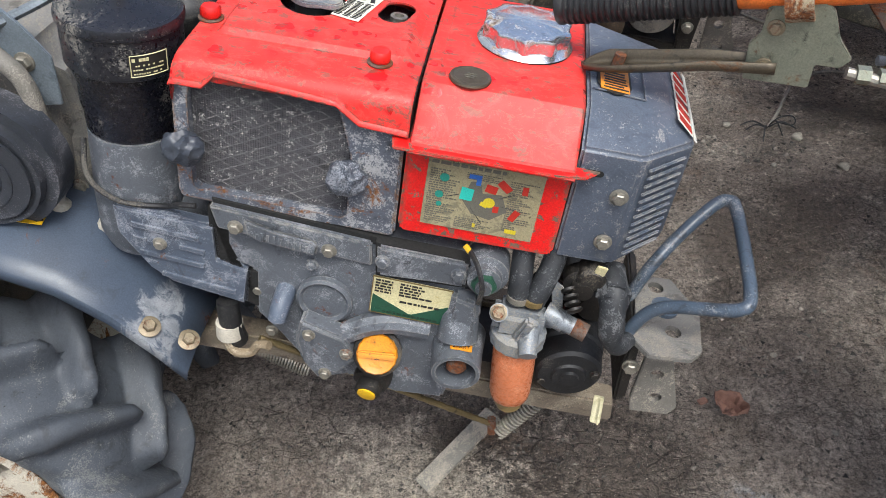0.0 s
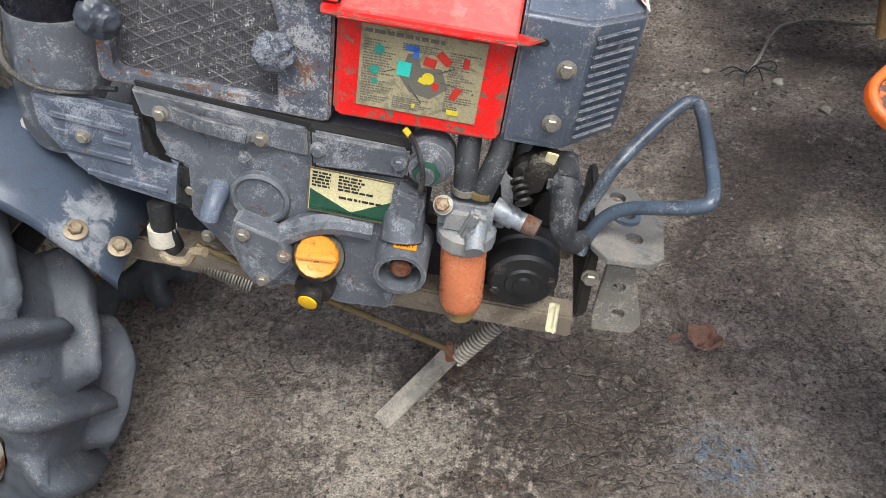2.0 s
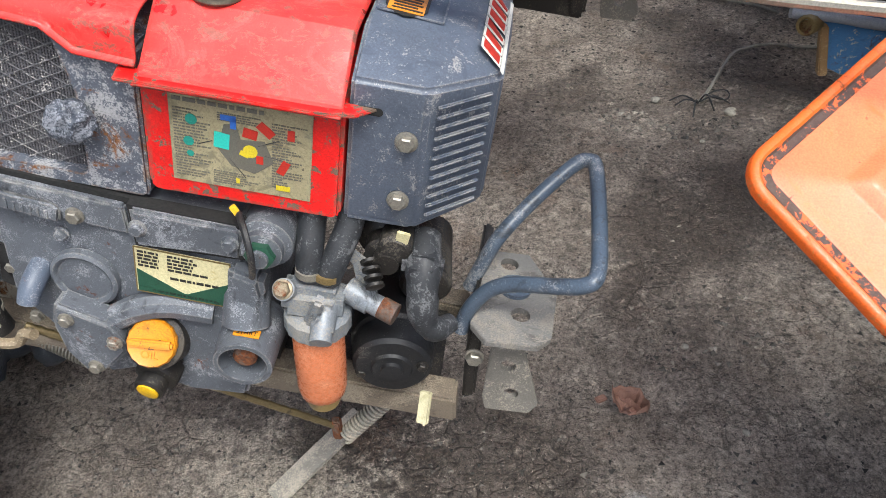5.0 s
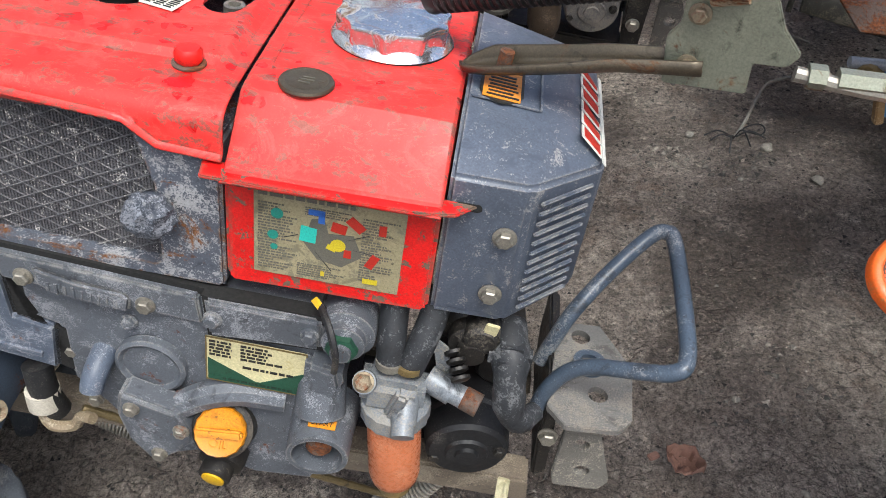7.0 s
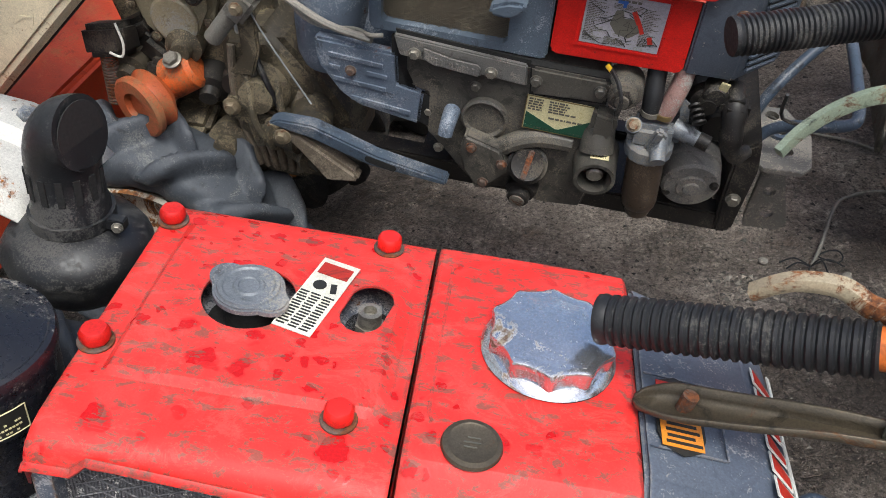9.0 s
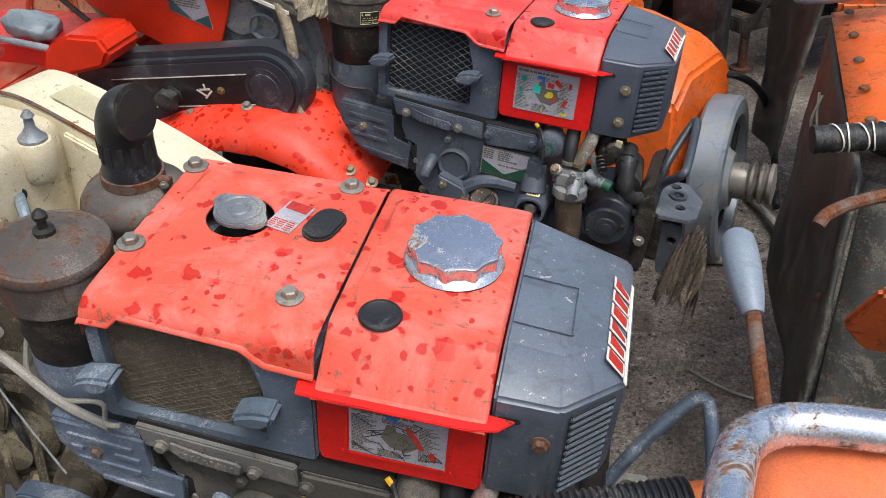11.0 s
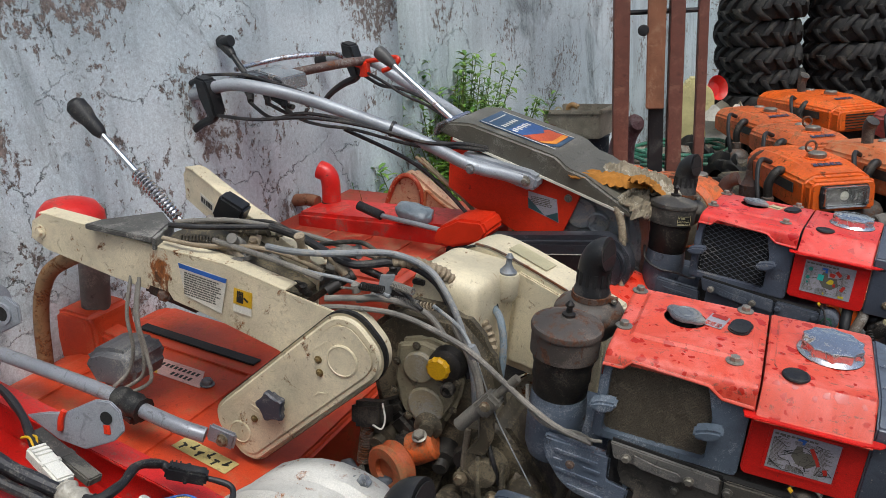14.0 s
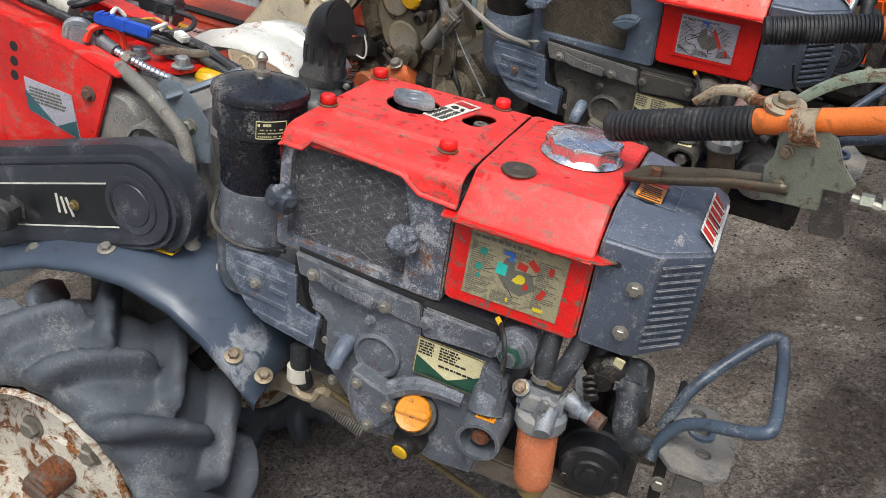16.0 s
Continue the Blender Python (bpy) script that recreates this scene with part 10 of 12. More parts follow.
def orange_two():
    T = thing("power_tiller", Matrix(), "old orange walking tractor with a rusty chrome guard loop", "power tiller", "orange tillers")
    bm = B()
    tube(bm, [(0.45, 1.217, 0.832), (0.60, 1.225, 0.834), (0.9, 1.25, 0.83), (1.25, 1.27, 0.78), (1.5, 1.28, 0.6)], 0.0165, 14, 6)
    bar = part("handlebar", bm, HANDLE_OR, T, "orange painted steel tube")
    bm = B()
    grip(bm, (0.309, 1.20, 0.829), (0.468, 1.218, 0.832), 0.0205, 26, 0.0022)
    part("grip", bm, BLACKRUB, bar, "black ribbed rubber grip")
    bm = B()
    tube(bm, [(0.41, 0.70, 0.995), (0.392, 0.80, 0.985), (0.395, 0.90, 0.973), (0.405, 0.97, 0.964), (0.440, 1.067, 0.952), (0.470, 1.15, 0.938), (0.490, 1.185, 0.931), (0.523, 1.203, 0.927), (0.575, 1.197, 0.926), (0.66, 1.175, 0.92), (0.80, 1.11, 0.915), (1.0, 1.0, 0.88), (1.15, 0.98, 0.6)], 0.0150, 20, 7)
    part("guard_loop", bm, CHROMETUBE, T, "chromed guard tube, pitted with rust")
    # faded fuel box under the loop
    bm = B()
    pillow(bm, pose(0.655, 1.165, 0.855, 6, 0, -18) @ Matrix.Diagonal((0.32, 0.13, 0.105, 1)), 4.5)
    tank = part("fuel_box", bm, ORANGE_PALE, T, "faded orange moulded plastic box")
    d = V(-0.33, -0.94, 0.0)
    bm = B()
    ring(bm, (0.565, 1.126, 0.848), d, 0.014, 0.011, 0.006)
    part("bolt_boss", bm, ORANGE_PALE, tank)
    hexbolt(tank, (0.565, 1.124, 0.848), d, 0.0065, ORANGE_PALE, 1.2)
    hexbolt(tank, (0.62, 1.15, 0.772), (0, 0, -1), 0.012, RUSTY, 1.5, 0.02)
    # grey-knobbed lever
    bm = B()
    tube(bm, [(0.545, 1.19, 0.76), (0.552, 1.27, 0.79), (0.562, 1.35, 0.824), (0.571, 1.43, 0.861)], 0.0075, 12, 5)
    lever = part("shift_rod", bm, RUSTY, T, "rusty shift rod")
    bm = B()
    lathe(bm, (0.570, 1.422, 0.857), V(0.002, 0.085, 0.038), [(0.010, 0), (0.0115, 0.005), (0.0145, 0.02), (0.0175, 0.05), (0.0182, 0.072), (0.0165, 0.088), (0.011, 0.095), (0.004, 0.097)], 20)
    part("lever_knob", bm, GREY_KNOB, lever, "grey scuffed plastic lever knob")
    # pale green brake lever with its bracket and rod
    blade(T, [(0.353, 1.122, 0.737), (0.375, 1.135, 0.752), (0.41, 1.148, 0.768), (0.451, 1.155, 0.779), (0.50, 1.152, 0.782), (0.545, 1.147, 0.782)], 0.020, 0.004, worn("brake_lever_pale_green", "97a48e", 0.5, 0.3, rust_amt=0.45, rust="8a7a62", bump=0.4), "brake_lever", "pale green brake lever, flaking")
    bm = B()
    prism(bm, [(-0.05, -0.028), (0.03, -0.038), (0.05, -0.012), (0.03, 0.0), (0.022, 0.055), (-0.022, 0.062), (-0.018, 0.012)], -0.003, 0.003, 0.0012, pose(0.542, 1.142, 0.782, 0, 0, 0))
    br = part("lever_bracket", bm, worn("bracket_flaking_green", "6d7358", 0.7, rust_amt=0.4, dust_amt=0.4, dust="8f8d70", bump=0.7), T, "flaking green lever bracket")
    hexbolt(br, (0.55, 1.138, 0.775), FRONT, 0.008, RUSTY, 1.4)
    bm = B()
    tube(bm, [(0.57, 1.142, 0.772), (0.66, 1.145, 0.775), (0.80, 1.15, 0.775), (1.1, 1.2, 0.70)], 0.0055, 10, 4)
    rod = part("pull_rod", bm, STEEL, T)
    bm = B()
    cyl(bm, (0.60, 1.143, 0.773), (0.68, 1.146, 0.775), 0.010, seg=10, bev=0.002)
    part("turnbuckle", bm, STEEL, rod)
    bm = B()
    tube(bm, [(0.352, 1.13, 0.80), (0.36, 1.15, 0.76), (0.40, 1.16, 0.74)], 0.002, 6, 4)
    part("bent_wire", bm, CABLE, T)
    bent_sheet("mudguard", ((0.635, 1.30, 0.60), (1.15, 1.27, 0.60), (1.12, 1.16, 0.50), (0.665, 1.20, 0.55)), 8, 0.01, RUSTY, T, 0.004, "rusted-through orange mudguard")
    bm = B()
    box(bm, (1.15, 1.2, 0.5), (0.55, 0.32, 0.34), 0.05)
    part("gear_case", bm, CAST_BROWN, T)
    bm = B()
    box(bm, (1.62, 1.25, 0.55), (0.5, 0.36, 0.34), 0.06)
    part("engine_hood", bm, ORANGE_OLD, T, "grimy orange engine hood")
    # peeling blue side sheet, its wooden batten and the grey drawbar tube
    bm = B()
    prism(bm, [(0.758, 0.44), (0.784, 0.35), (0.806, 0.338), (0.93, 0.335), (0.93, 0.43)], 1.297, 1.303, 0.001)
    blue = part("side_sheet", bm, BLUE_PEEL, T, "blue painted sheet, peeling to pale primer")
    bm = B()
    prism(bm, [(0.752, 0.43), (0.764, 0.43), (0.780, 0.346), (0.766, 0.345)], 1.28, 1.296, 0.002)
    part("batten", bm, WOOD, blue, "raw wooden batten")
    bm = B()
    tube(bm, [(0.705, 1.29, 0.452), (0.77, 1.285, 0.444), (0.84, 1.28, 0.43), (0.95, 1.27, 0.42)], 0.0085, 12, 4)
    part("drawbar", bm, SILVER, T)
    bm = B()
    lathe(bm, (0.745, 1.295, 0.432), (-0.6, -0.7, 0.2), [(0.016, 0), (0.016, 0.03), (0.014, 0.033), (0.010, 0.033), (0.009, 0.02), (0.001, 0.02)], 12)
    part("socket", bm, BRASS, T)
    for c in ((1.3, 0.92, 0.27), (1.3, 1.52, 0.27)):
        wheel(T, c, 0.27, 0.11, TYRE_DK, RIM, False)
    return T


orange_two()
FLAP = worn("rubber_flap_grimy", "25251f", 0.5, dust_amt=0.4, dust="5c564c", grime_amt=0.6, grime="15120f", rust_amt=0.1, bump=0.5, seed=51, depth=0.002)


def riveted_panel(parent, out, n_up, material, label):
    """A slightly domed plate laid over the flap, rivets along two edges."""
    bm = B()
    a, b, c, d = (V(*p) for p in out)
    rows = []
    for j in range(7):
        row = []
        for i in range(7):
            u, w = i / 6, j / 6
            p = (a * (1 - u) + b * u) * (1 - w) + (d * (1 - u) + c * u) * w
            row.append(p + V(0, 0, 0.02 * math.sin(math.pi * u) * math.sin(math.pi * w) + 0.004 * noise.noise((p.x * 9, p.y * 9, 1))))
        rows.append(row)
    sheet(bm, rows)
    ob = thick(part("tine_cover", bm, material, parent, label, 60), 0.006, -1.0)
    for k in range(5):
        p = a.lerp(b, 0.06 + 0.22 * k) + (d - a).normalized() * 0.03 + V(0, 0, 0.007)
        bm = B()
        lathe(bm, p, (0, 0, 1), [(0.010, 0), (0.009, 0.004), (0.004, 0.007)], 10)
        part("rivet", bm, RUSTY, ob)
    return ob


def orange_three():
    T = thing("power_tiller", Matrix(), "orange walking tractor with dark rubber splash flap and taped grip", "power tiller", "orange tillers")
    bent_sheet("splash_flap", ((1.045, 2.50, 0.785), (0.893, 1.93, 0.725), (0.755, 1.69, 0.33), (0.965, 2.43, 0.22)), 14, 0.03, FLAP, T, 0.010, "dark rubber splash flap, scraped and oily")
    bent_sheet("inner_flap", ((0.90, 1.93, 0.72), (1.30, 1.72, 0.68), (1.15, 1.62, 0.22), (0.775, 1.69, 0.33)), 10, 0.02, FLAP, T, 0.008, "oily black rear flap")
    pan = riveted_panel(T, ((1.045, 2.52, 0.80), (0.905, 2.02, 0.755), (1.28, 1.90, 0.80), (1.42, 2.42, 0.86)), 1, ORANGE, "orange riveted steel tine cover, chipped")
    bm = B()
    lathe(bm, (1.16, 2.2, 0.795), (0.1, 0.1, 1), [(0.085, 0), (0.075, 0.02), (0.055, 0.07), (0.05, 0.1), (0.02, 0.11)], 24)
    part("cover_dome", bm, ORANGE, pan)
    bm = B()
    grip(bm, (0.800, 1.912, 0.803), (0.97, 1.895, 0.812), 0.021, 12, 0.0012)
    g = part("grip", bm, BLACKRUB, T, "black grip wound with white tape")
    for k in range(7):
        bm = B()
        x = 0.83 + 0.017 * k
        ring(bm, (x, 1.911 - (x - 0.8) * 0.1, 0.8035 + (x - 0.8) * 0.06), (1, 0.25 * (-1) ** k, 0.2), 0.0222, 0.0208, 0.0022, 20)
        part("tape_thread", bm, LABEL_W, g)
    bm = B()
    tube(bm, [(0.97, 1.895, 0.812), (1.15, 1.88, 0.85), (1.5, 1.85, 0.95), (1.8, 1.85, 0.7)], 0.016, 12, 5)
    part("handlebar", bm, HANDLE_OR, T)
    bm = B()
    tube(bm, [(0.770, 1.770, 0.742), (0.786, 1.779, 0.755), (0.84, 1.79, 0.768), (0.95, 1.80, 0.775), (1.15, 1.84, 0.74)], 0.0095, 10, 5)
    part("rusty_lever", bm, RUSTY, T, "rusty bent steel lever")
    # second handle higher up
    bm = B()
    grip(bm, (0.955, 2.47, 0.872), (1.12, 2.43, 0.885), 0.0195, 26, 0.002)
    part("grip", bm, BLACKRUB, T, "black ribbed rubber grip")
    bm = B()
    tube(bm, [(1.12, 2.43, 0.885), (1.4, 2.38, 0.93), (1.75, 2.3, 0.9), (1.9, 2.28, 0.5)], 0.0155, 12, 5)
    part("handlebar", bm, CHROMETUBE, T)
    bm = B()
    lathe(bm, (0.845, 2.19, 0.938), V(0.115, 0.02, -0.012), [(0.004, 0), (0.014, 0.004), (0.0175, 0.02), (0.016, 0.06), (0.012, 0.10), (0.010, 0.112)], 16)
    k = part("lever_knob", bm, GREY_KNOB, T, "grey plastic lever knob")
    bm = B()
    tube(bm, [(0.95, 2.208, 0.926), (1.0, 2.215, 0.925), (1.06, 2.25, 0.95), (1.09, 2.32, 0.985), (1.16, 2.40, 0.98), (1.3, 2.42, 0.9)], 0.0075, 10, 5)
    part("lever_rod", bm, SILVER, T)
    # small rusted orange plate
    bm = B()
    prism(bm, [(0.0, 0.0), (0.03, 0.075), (0.16, 0.13), (0.26, 0.02), (0.22, -0.04), (0.03, -0.045)], -0.008, 0.008, 0.005, pose(0.750, 1.609, 0.70, 20, 0, -22))
    part("belt_cover", bm, ORANGE_OLD, T, "orange steel cover with rusted rim")
    # spring clips on the flap
    for p in ((0.945, 2.02, 0.63), (0.965, 2.26, 0.68)):
        bm = B()
        tube(bm, [V(*p) + V(-0.02, -0.01, 0.05), V(*p) + V(-0.035, -0.015, 0.0), V(*p) + V(-0.02, -0.02, -0.03), V(*p) + V(-0.015, 0.01, 0.0), V(*p) + V(-0.01, 0.03, 0.04)], 0.003, 6, 5)
        part("spring_clip", bm, STEEL, T)
    for p in ((0.872, 1.93, 0.50), (0.80, 1.74, 0.40)):
        bm = B()
        lathe(bm, p, (-0.8, 0.35, 0.1), [(0.014, 0), (0.012, 0.004), (0.006, 0.012)], 8)
        part("clip_button", bm, RUSTY, T)
    bm = B()
    box(bm, (1.25, 2.1, 0.42), (0.35, 0.4, 0.3), 0.05, (0, 0, -15))
    part("gear_case", bm, CAST_BROWN, T)
    bm = B()
    box(bm, (1.72, 2.05, 0.55), (0.5, 0.36, 0.34), 0.06, (0, 0, -10))
    part("engine_hood", bm, ORANGE_OLD, T, "grimy orange engine hood")
    for c in ((1.5, 1.72, 0.27), (1.55, 2.35, 0.27)):
        wheel(T, c, 0.27, 0.11, TYRE_DK, RIM, False)
    return T


orange_three()


def orange_four():
    """The tiller behind, whose bent handlebar and loop stand over the gangway."""
    T = thing("power_tiller", Matrix(), "rusty orange walking tractor with bent pale handlebars", "power tiller", "orange tillers")
    bent_sheet("splash_flap", ((1.22, 3.35, 0.78), (1.16, 2.85, 0.76), (1.06, 2.75, 0.34), (1.15, 3.2, 0.22)), 12, 0.03, FLAP, T, 0.010, "dark rubber splash flap")
    riveted_panel(T, ((1.32, 3.36, 0.77), (1.27, 2.86, 0.745), (1.6, 2.78, 0.77), (1.7, 3.3, 0.82)), 1, ORANGE, "orange steel tine cover, scraped")
    bm = B()
    box(bm, (1.32, 2.86, 0.55), (0.24, 0.03, 0.36), 0.012, (10, 0, -12))
    part("front_plate", bm, ORANGE_OLD, T, "orange steel plate, mud-crusted at the foot")
    bm = B()
    grip(bm, (0.985, 3.30, 0.610), (1.105, 3.245, 0.735), 0.019, 20, 0.002)
    part("grip", bm, BLACKRUB, T, "black ribbed rubber grip")
    bm = B()
    tube(bm, [(1.09, 3.252, 0.72), (1.13, 3.235, 0.765), (1.20, 3.21, 0.83), (1.32, 3.16, 0.91), (1.5, 3.1, 0.95), (1.7, 3.05, 0.94), (1.9, 3.0, 0.6)], 0.0185, 16, 6)
    part("handlebar", bm, HANDLE_WHITE, T, "pale handlebar tube, streaked with rust")
    bm = B()
    lathe(bm, (1.115, 3.225, 0.765), (0.3, -0.8, 0.3), [(0.024, 0), (0.026, 0.01), (0.022, 0.02), (0.01, 0.03)], 12)
    lathe(bm, (1.09, 3.22, 0.78), (0.2, -0.9, 0.2), [(0.016, 0), (0.016, 0.02), (0.008, 0.03)], 8)
    cl = part("lever_clamp", bm, RUSTY, T)
    blade(T, [(1.085, 3.19, 0.525), (1.10, 3.185, 0.57), (1.13, 3.18, 0.63), (1.17, 3.175, 0.69), (1.20, 3.17, 0.73)], 0.02, 0.003, DARKSTEEL, "clutch_lever", "rust-brown clutch lever")
    bm = B()
    prism(bm, [(-0.05, 0.05), (0.02, 0.06), (0.09, 0.02), (0.04, -0.03), (0.0, -0.05), (-0.02, -0.02)], -0.004, 0.004, 0.001, pose(1.17, 3.18, 0.725, 0, 0, -18))
    part("lever_bracket", bm, RUSTY, T)
    bm = B()
    tube(bm, [(1.22, 3.17, 0.72), (1.35, 3.12, 0.78), (1.6, 3.0, 0.84)], 0.006, 8, 3)
    part("pull_rod", bm, STEEL, T)
    # a loop handle behind
    bm = B()
    tube(bm, [(1.60, 3.45, 1.04), (1.40, 3.42, 0.995), (1.24, 3.40, 0.945), (1.145, 3.395, 0.90), (1.112, 3.41, 0.86), (1.118, 3.43, 0.805), (1.16, 3.44, 0.785), (1.25, 3.44, 0.795), (1.40, 3.43, 0.83), (1.60, 3.40, 0.88)], 0.017, 16, 6)
    part("loop_handle", bm, HANDLE_WHITE, T, "looped handle tube, paint worn to rust")
    bm = B()
    grip(bm, (0.99, 3.50, 0.675), (1.11, 3.44, 0.79), 0.017, 8, 0.0008)
    part("grip", bm, BLACKRUB, T, "smooth black grip")
    bm = B()
    lathe(bm, (1.125, 3.38, 0.772), (0.98, -0.1, 0.03), [(0.004, 0), (0.013, 0.003), (0.014, 0.03), (0.011, 0.045)], 12)
    tube(bm, [(1.16, 3.376, 0.773), (1.30, 3.36, 0.778), (1.45, 3.35, 0.78)], 0.006, 8, 3)
    part("lever_knob", bm, GREY_KNOB, T)
    blade(T, [(1.105, 3.40, 0.62), (1.115, 3.40, 0.66), (1.14, 3.40, 0.71), (1.18, 3.40, 0.76)], 0.022, 0.004, RUSTY, "brake_lever")
    bm = B()
    tube(bm, [(1.36, 3.5, 0.70), (1.25, 3.46, 0.66), (1.15, 3.5, 0.62), (1.0, 3.6, 0.56)], 0.006, 8, 4)
    part("cable", bm, CABLE, T)
    bm = B()
    box(bm, (1.55, 3.15, 0.45), (0.4, 0.36, 0.32), 0.05, (0, 0, -12))
    part("gear_case", bm, CAST_BROWN, T)
    bm = B()
    box(bm, (2.0, 3.05, 0.56), (0.5, 0.36, 0.34), 0.06, (0, 0, -12))
    part("engine_hood", bm, ORANGE_OLD, T)
    for c in ((1.72, 2.8, 0.27), (1.75, 3.42, 0.27)):
        wheel(T, c, 0.27, 0.11, TYRE_DK, RIM, False)
    return T


orange_four()

# ---- orange engines standing behind ----
def hull(bm, secs):
    """A hood lofted along x: rows of x, half width low, half width high, low z, shoulder z, top z."""
    rings = []
    for x, wl, wh, z0, zs, z1 in secs:
        pts = [(-wl, z0), (-wl, zs), (-wh, z1), (wh, z1), (wl, zs), (wl, z0)]
        rings.append([bm.verts.new((x, y, z)) for y, z in pts])
    for a, b in zip(rings, rings[1:]):
        for i in range(6):
            bm.faces.new((a[i], a[(i + 1) % 6], b[(i + 1) % 6], b[i]))
    bm.faces.new(rings[0])
    bm.faces.new(rings[-1][::-1])
    bmesh.ops.recalc_face_normals(bm, faces=bm.faces)
    bmesh.ops.bevel(bm, geom=list(bm.edges), offset=0.012, segments=3, affect="EDGES", clamp_overlap=True)
    return bm


def orange_tiller(m, top, label, paint=None, lamp=False, stub="ring", scale=1.0, pipe=True, decal=True, wheels=True):
    """A small orange engine on its frame and wheels; x points to its front, top: the hood's height."""
    paint = paint or ORANGE_OLD
    T = thing("power_tiller", m, label, "power tiller", "orange tillers")
    s = scale
    bm = B()
    hull(bm, [(-0.36 * s, 0.155 * s, 0.10 * s, top - 0.16, top - 0.055, top - 0.015), (-0.10 * s, 0.185 * s, 0.12 * s, top - 0.20, top - 0.06, top), (0.12 * s, 0.185 * s, 0.12 * s, top - 0.215, top - 0.07, top - 0.015), (0.26 * s, 0.17 * s, 0.115 * s, top - 0.225, top - 0.085, top - 0.055)])
    hood = part("engine_hood", bm, paint, T, "orange steel hood, scuffed and grimy")
    bm = B()
    hull(bm, [(0.255 * s, 0.165 * s, 0.15 * s, top - 0.225, top - 0.09, top - 0.07), (0.31 * s, 0.16 * s, 0.145 * s, top - 0.222, top - 0.10, top - 0.08)])
    front = part("lamp_surround", bm, paint, T)
    if lamp:
        x = 0.312 * s
        zc = top - 0.148
        bm = B()
        prism(bm, [(-0.115, -0.058), (0.115, -0.058), (0.122, 0.0), (0.115, 0.052), (-0.115, 0.052), (-0.122, 0.0)], -0.008, 0.004, 0.004, pose(x, 0, zc, 0, 0, 90))
        part("lamp_bezel", bm, BLACK, front)
        bm = B()
        prism(bm, [(-0.095, -0.045), (0.095, -0.045), (0.101, -0.03), (0.101, 0.03), (0.095, 0.042), (-0.095, 0.042), (-0.101, 0.03), (-0.101, -0.03)], -0.014, -0.006, 0.003, pose(x, 0, zc, 0, 0, 90))
        part("lamp_reflector", bm, CHROME, front, "silvered reflector")
        bm = B()
        lathe(bm, (x + 0.008, 0.0, zc), (1, 0, 0), [(0.024, 0), (0.022, 0.006), (0.01, 0.012), (0.003, 0.013)], 16)
        part("lamp_bulb", bm, WHITE, front)
        bm = B()
        prism(bm, [(-0.099, -0.049), (0.099, -0.049), (0.105, -0.03), (0.105, 0.034), (0.099, 0.046), (-0.099, 0.046), (-0.105, 0.034), (-0.105, -0.03)], -0.032, -0.026, 0.003, pose(x, 0, zc, 0, 0, 90))
        gl = part("lamp_glass", bm, GLASS, front, "clear headlight glass")
        gl.visible_shadow = False
        bm = B()
        for sgn in (-1, 1):
            box(bm, (x + 0.02, sgn * 0.104, zc), (0.026, 0.006, 0.085), 0.002)
        for sgn in (-1, 1):
            box(bm, (x + 0.02, 0, zc - 0.0015 + sgn * 0.048), (0.026, 0.20, 0.005), 0.002)
        part("lamp_rim", bm, CHROME, front)
    else:
        bm = B()
        for k in range(6):
            box(bm, (0.314 * s, 0, top - 0.20 + k * 0.018), (0.006, 0.24 * s, 0.007), 0.002)
        tagged(part("grille_slot", bm, DARKSTEEL, front), kind="stuff")
    # sunken side screen and cap dish
    for sgn in (-1, 1):
        bm = B()
        prism(bm, [(-0.02 * s, -0.045), (0.20 * s, -0.06), (0.19 * s, -0.015), (-0.01 * s, 0.0)], -0.003, 0.003, 0.001, pose(0, sgn * 0.183 * s, top - 0.085, 8 * sgn, 0, 0))
        part("side_screen", bm, DARKSTEEL, hood)
    bm = B()
    lathe(bm, (0.06 * s, 0.0, top - 0.018), (0.06, 0, 1), [(0.062, 0), (0.062, 0.012), (0.056, 0.014), (0.05, 0.010)], 24)
    part("cap_dish", bm, paint, hood)
    bm = B()
    lathe(bm, (0.06 * s, 0.0, top - 0.008), (0.06, 0, 1), [(0.040, 0), (0.042, 0.004), (0.042, 0.02), (0.036, 0.025), (0.01, 0.026)], 24, 10, 0.05)
    part("fuel_cap", bm, STEEL, hood, "dull chrome fuel cap")
    bm = B()
    lathe(bm, (-0.14 * s, 0.05, top - 0.012), (0, 0, 1), [(0.032, 0), (0.034, 0.012), (0.026, 0.02), (0.006, 0.022)], 16)
    part("radiator_cap", bm, STEEL, hood)
    if decal:
        bm = B()
        for k in range(5):
            box(bm, (0.17 * s - 0.001 * k, -0.07 + 0.03 * k, top - 0.024), (0.032, 0.024 - 0.002 * (k % 2), 0.002), 0, (0, 12, 0))
        part("decal", bm, worn("decal_worn_navy", "39425c", 0.5, chips=0.6, chip="c0602a"), hood)
    if stub == "ring":
        bm = B()
        pts = [(0.0, 0.028 * math.cos(a), top + 0.035 + 0.028 * math.sin(a)) for a in np.linspace(0, 2 * math.pi, 15)]
        tube(bm, pts, 0.006, 8, 1)
        part("lifting_ring", bm, RUSTY, hood)
    if stub == "pipe":
        bm = B()
        tube(bm, [(-0.14, -0.06, top - 0.02), (-0.14, -0.06, top + 0.05), (-0.135, -0.06, top + 0.085), (-0.115, -0.06, top + 0.115)], 0.028, 14, 4, taper=0.034)
        part("intake_elbow", bm, AIRB[2], T, "dull black intake elbow")
    bm = B()
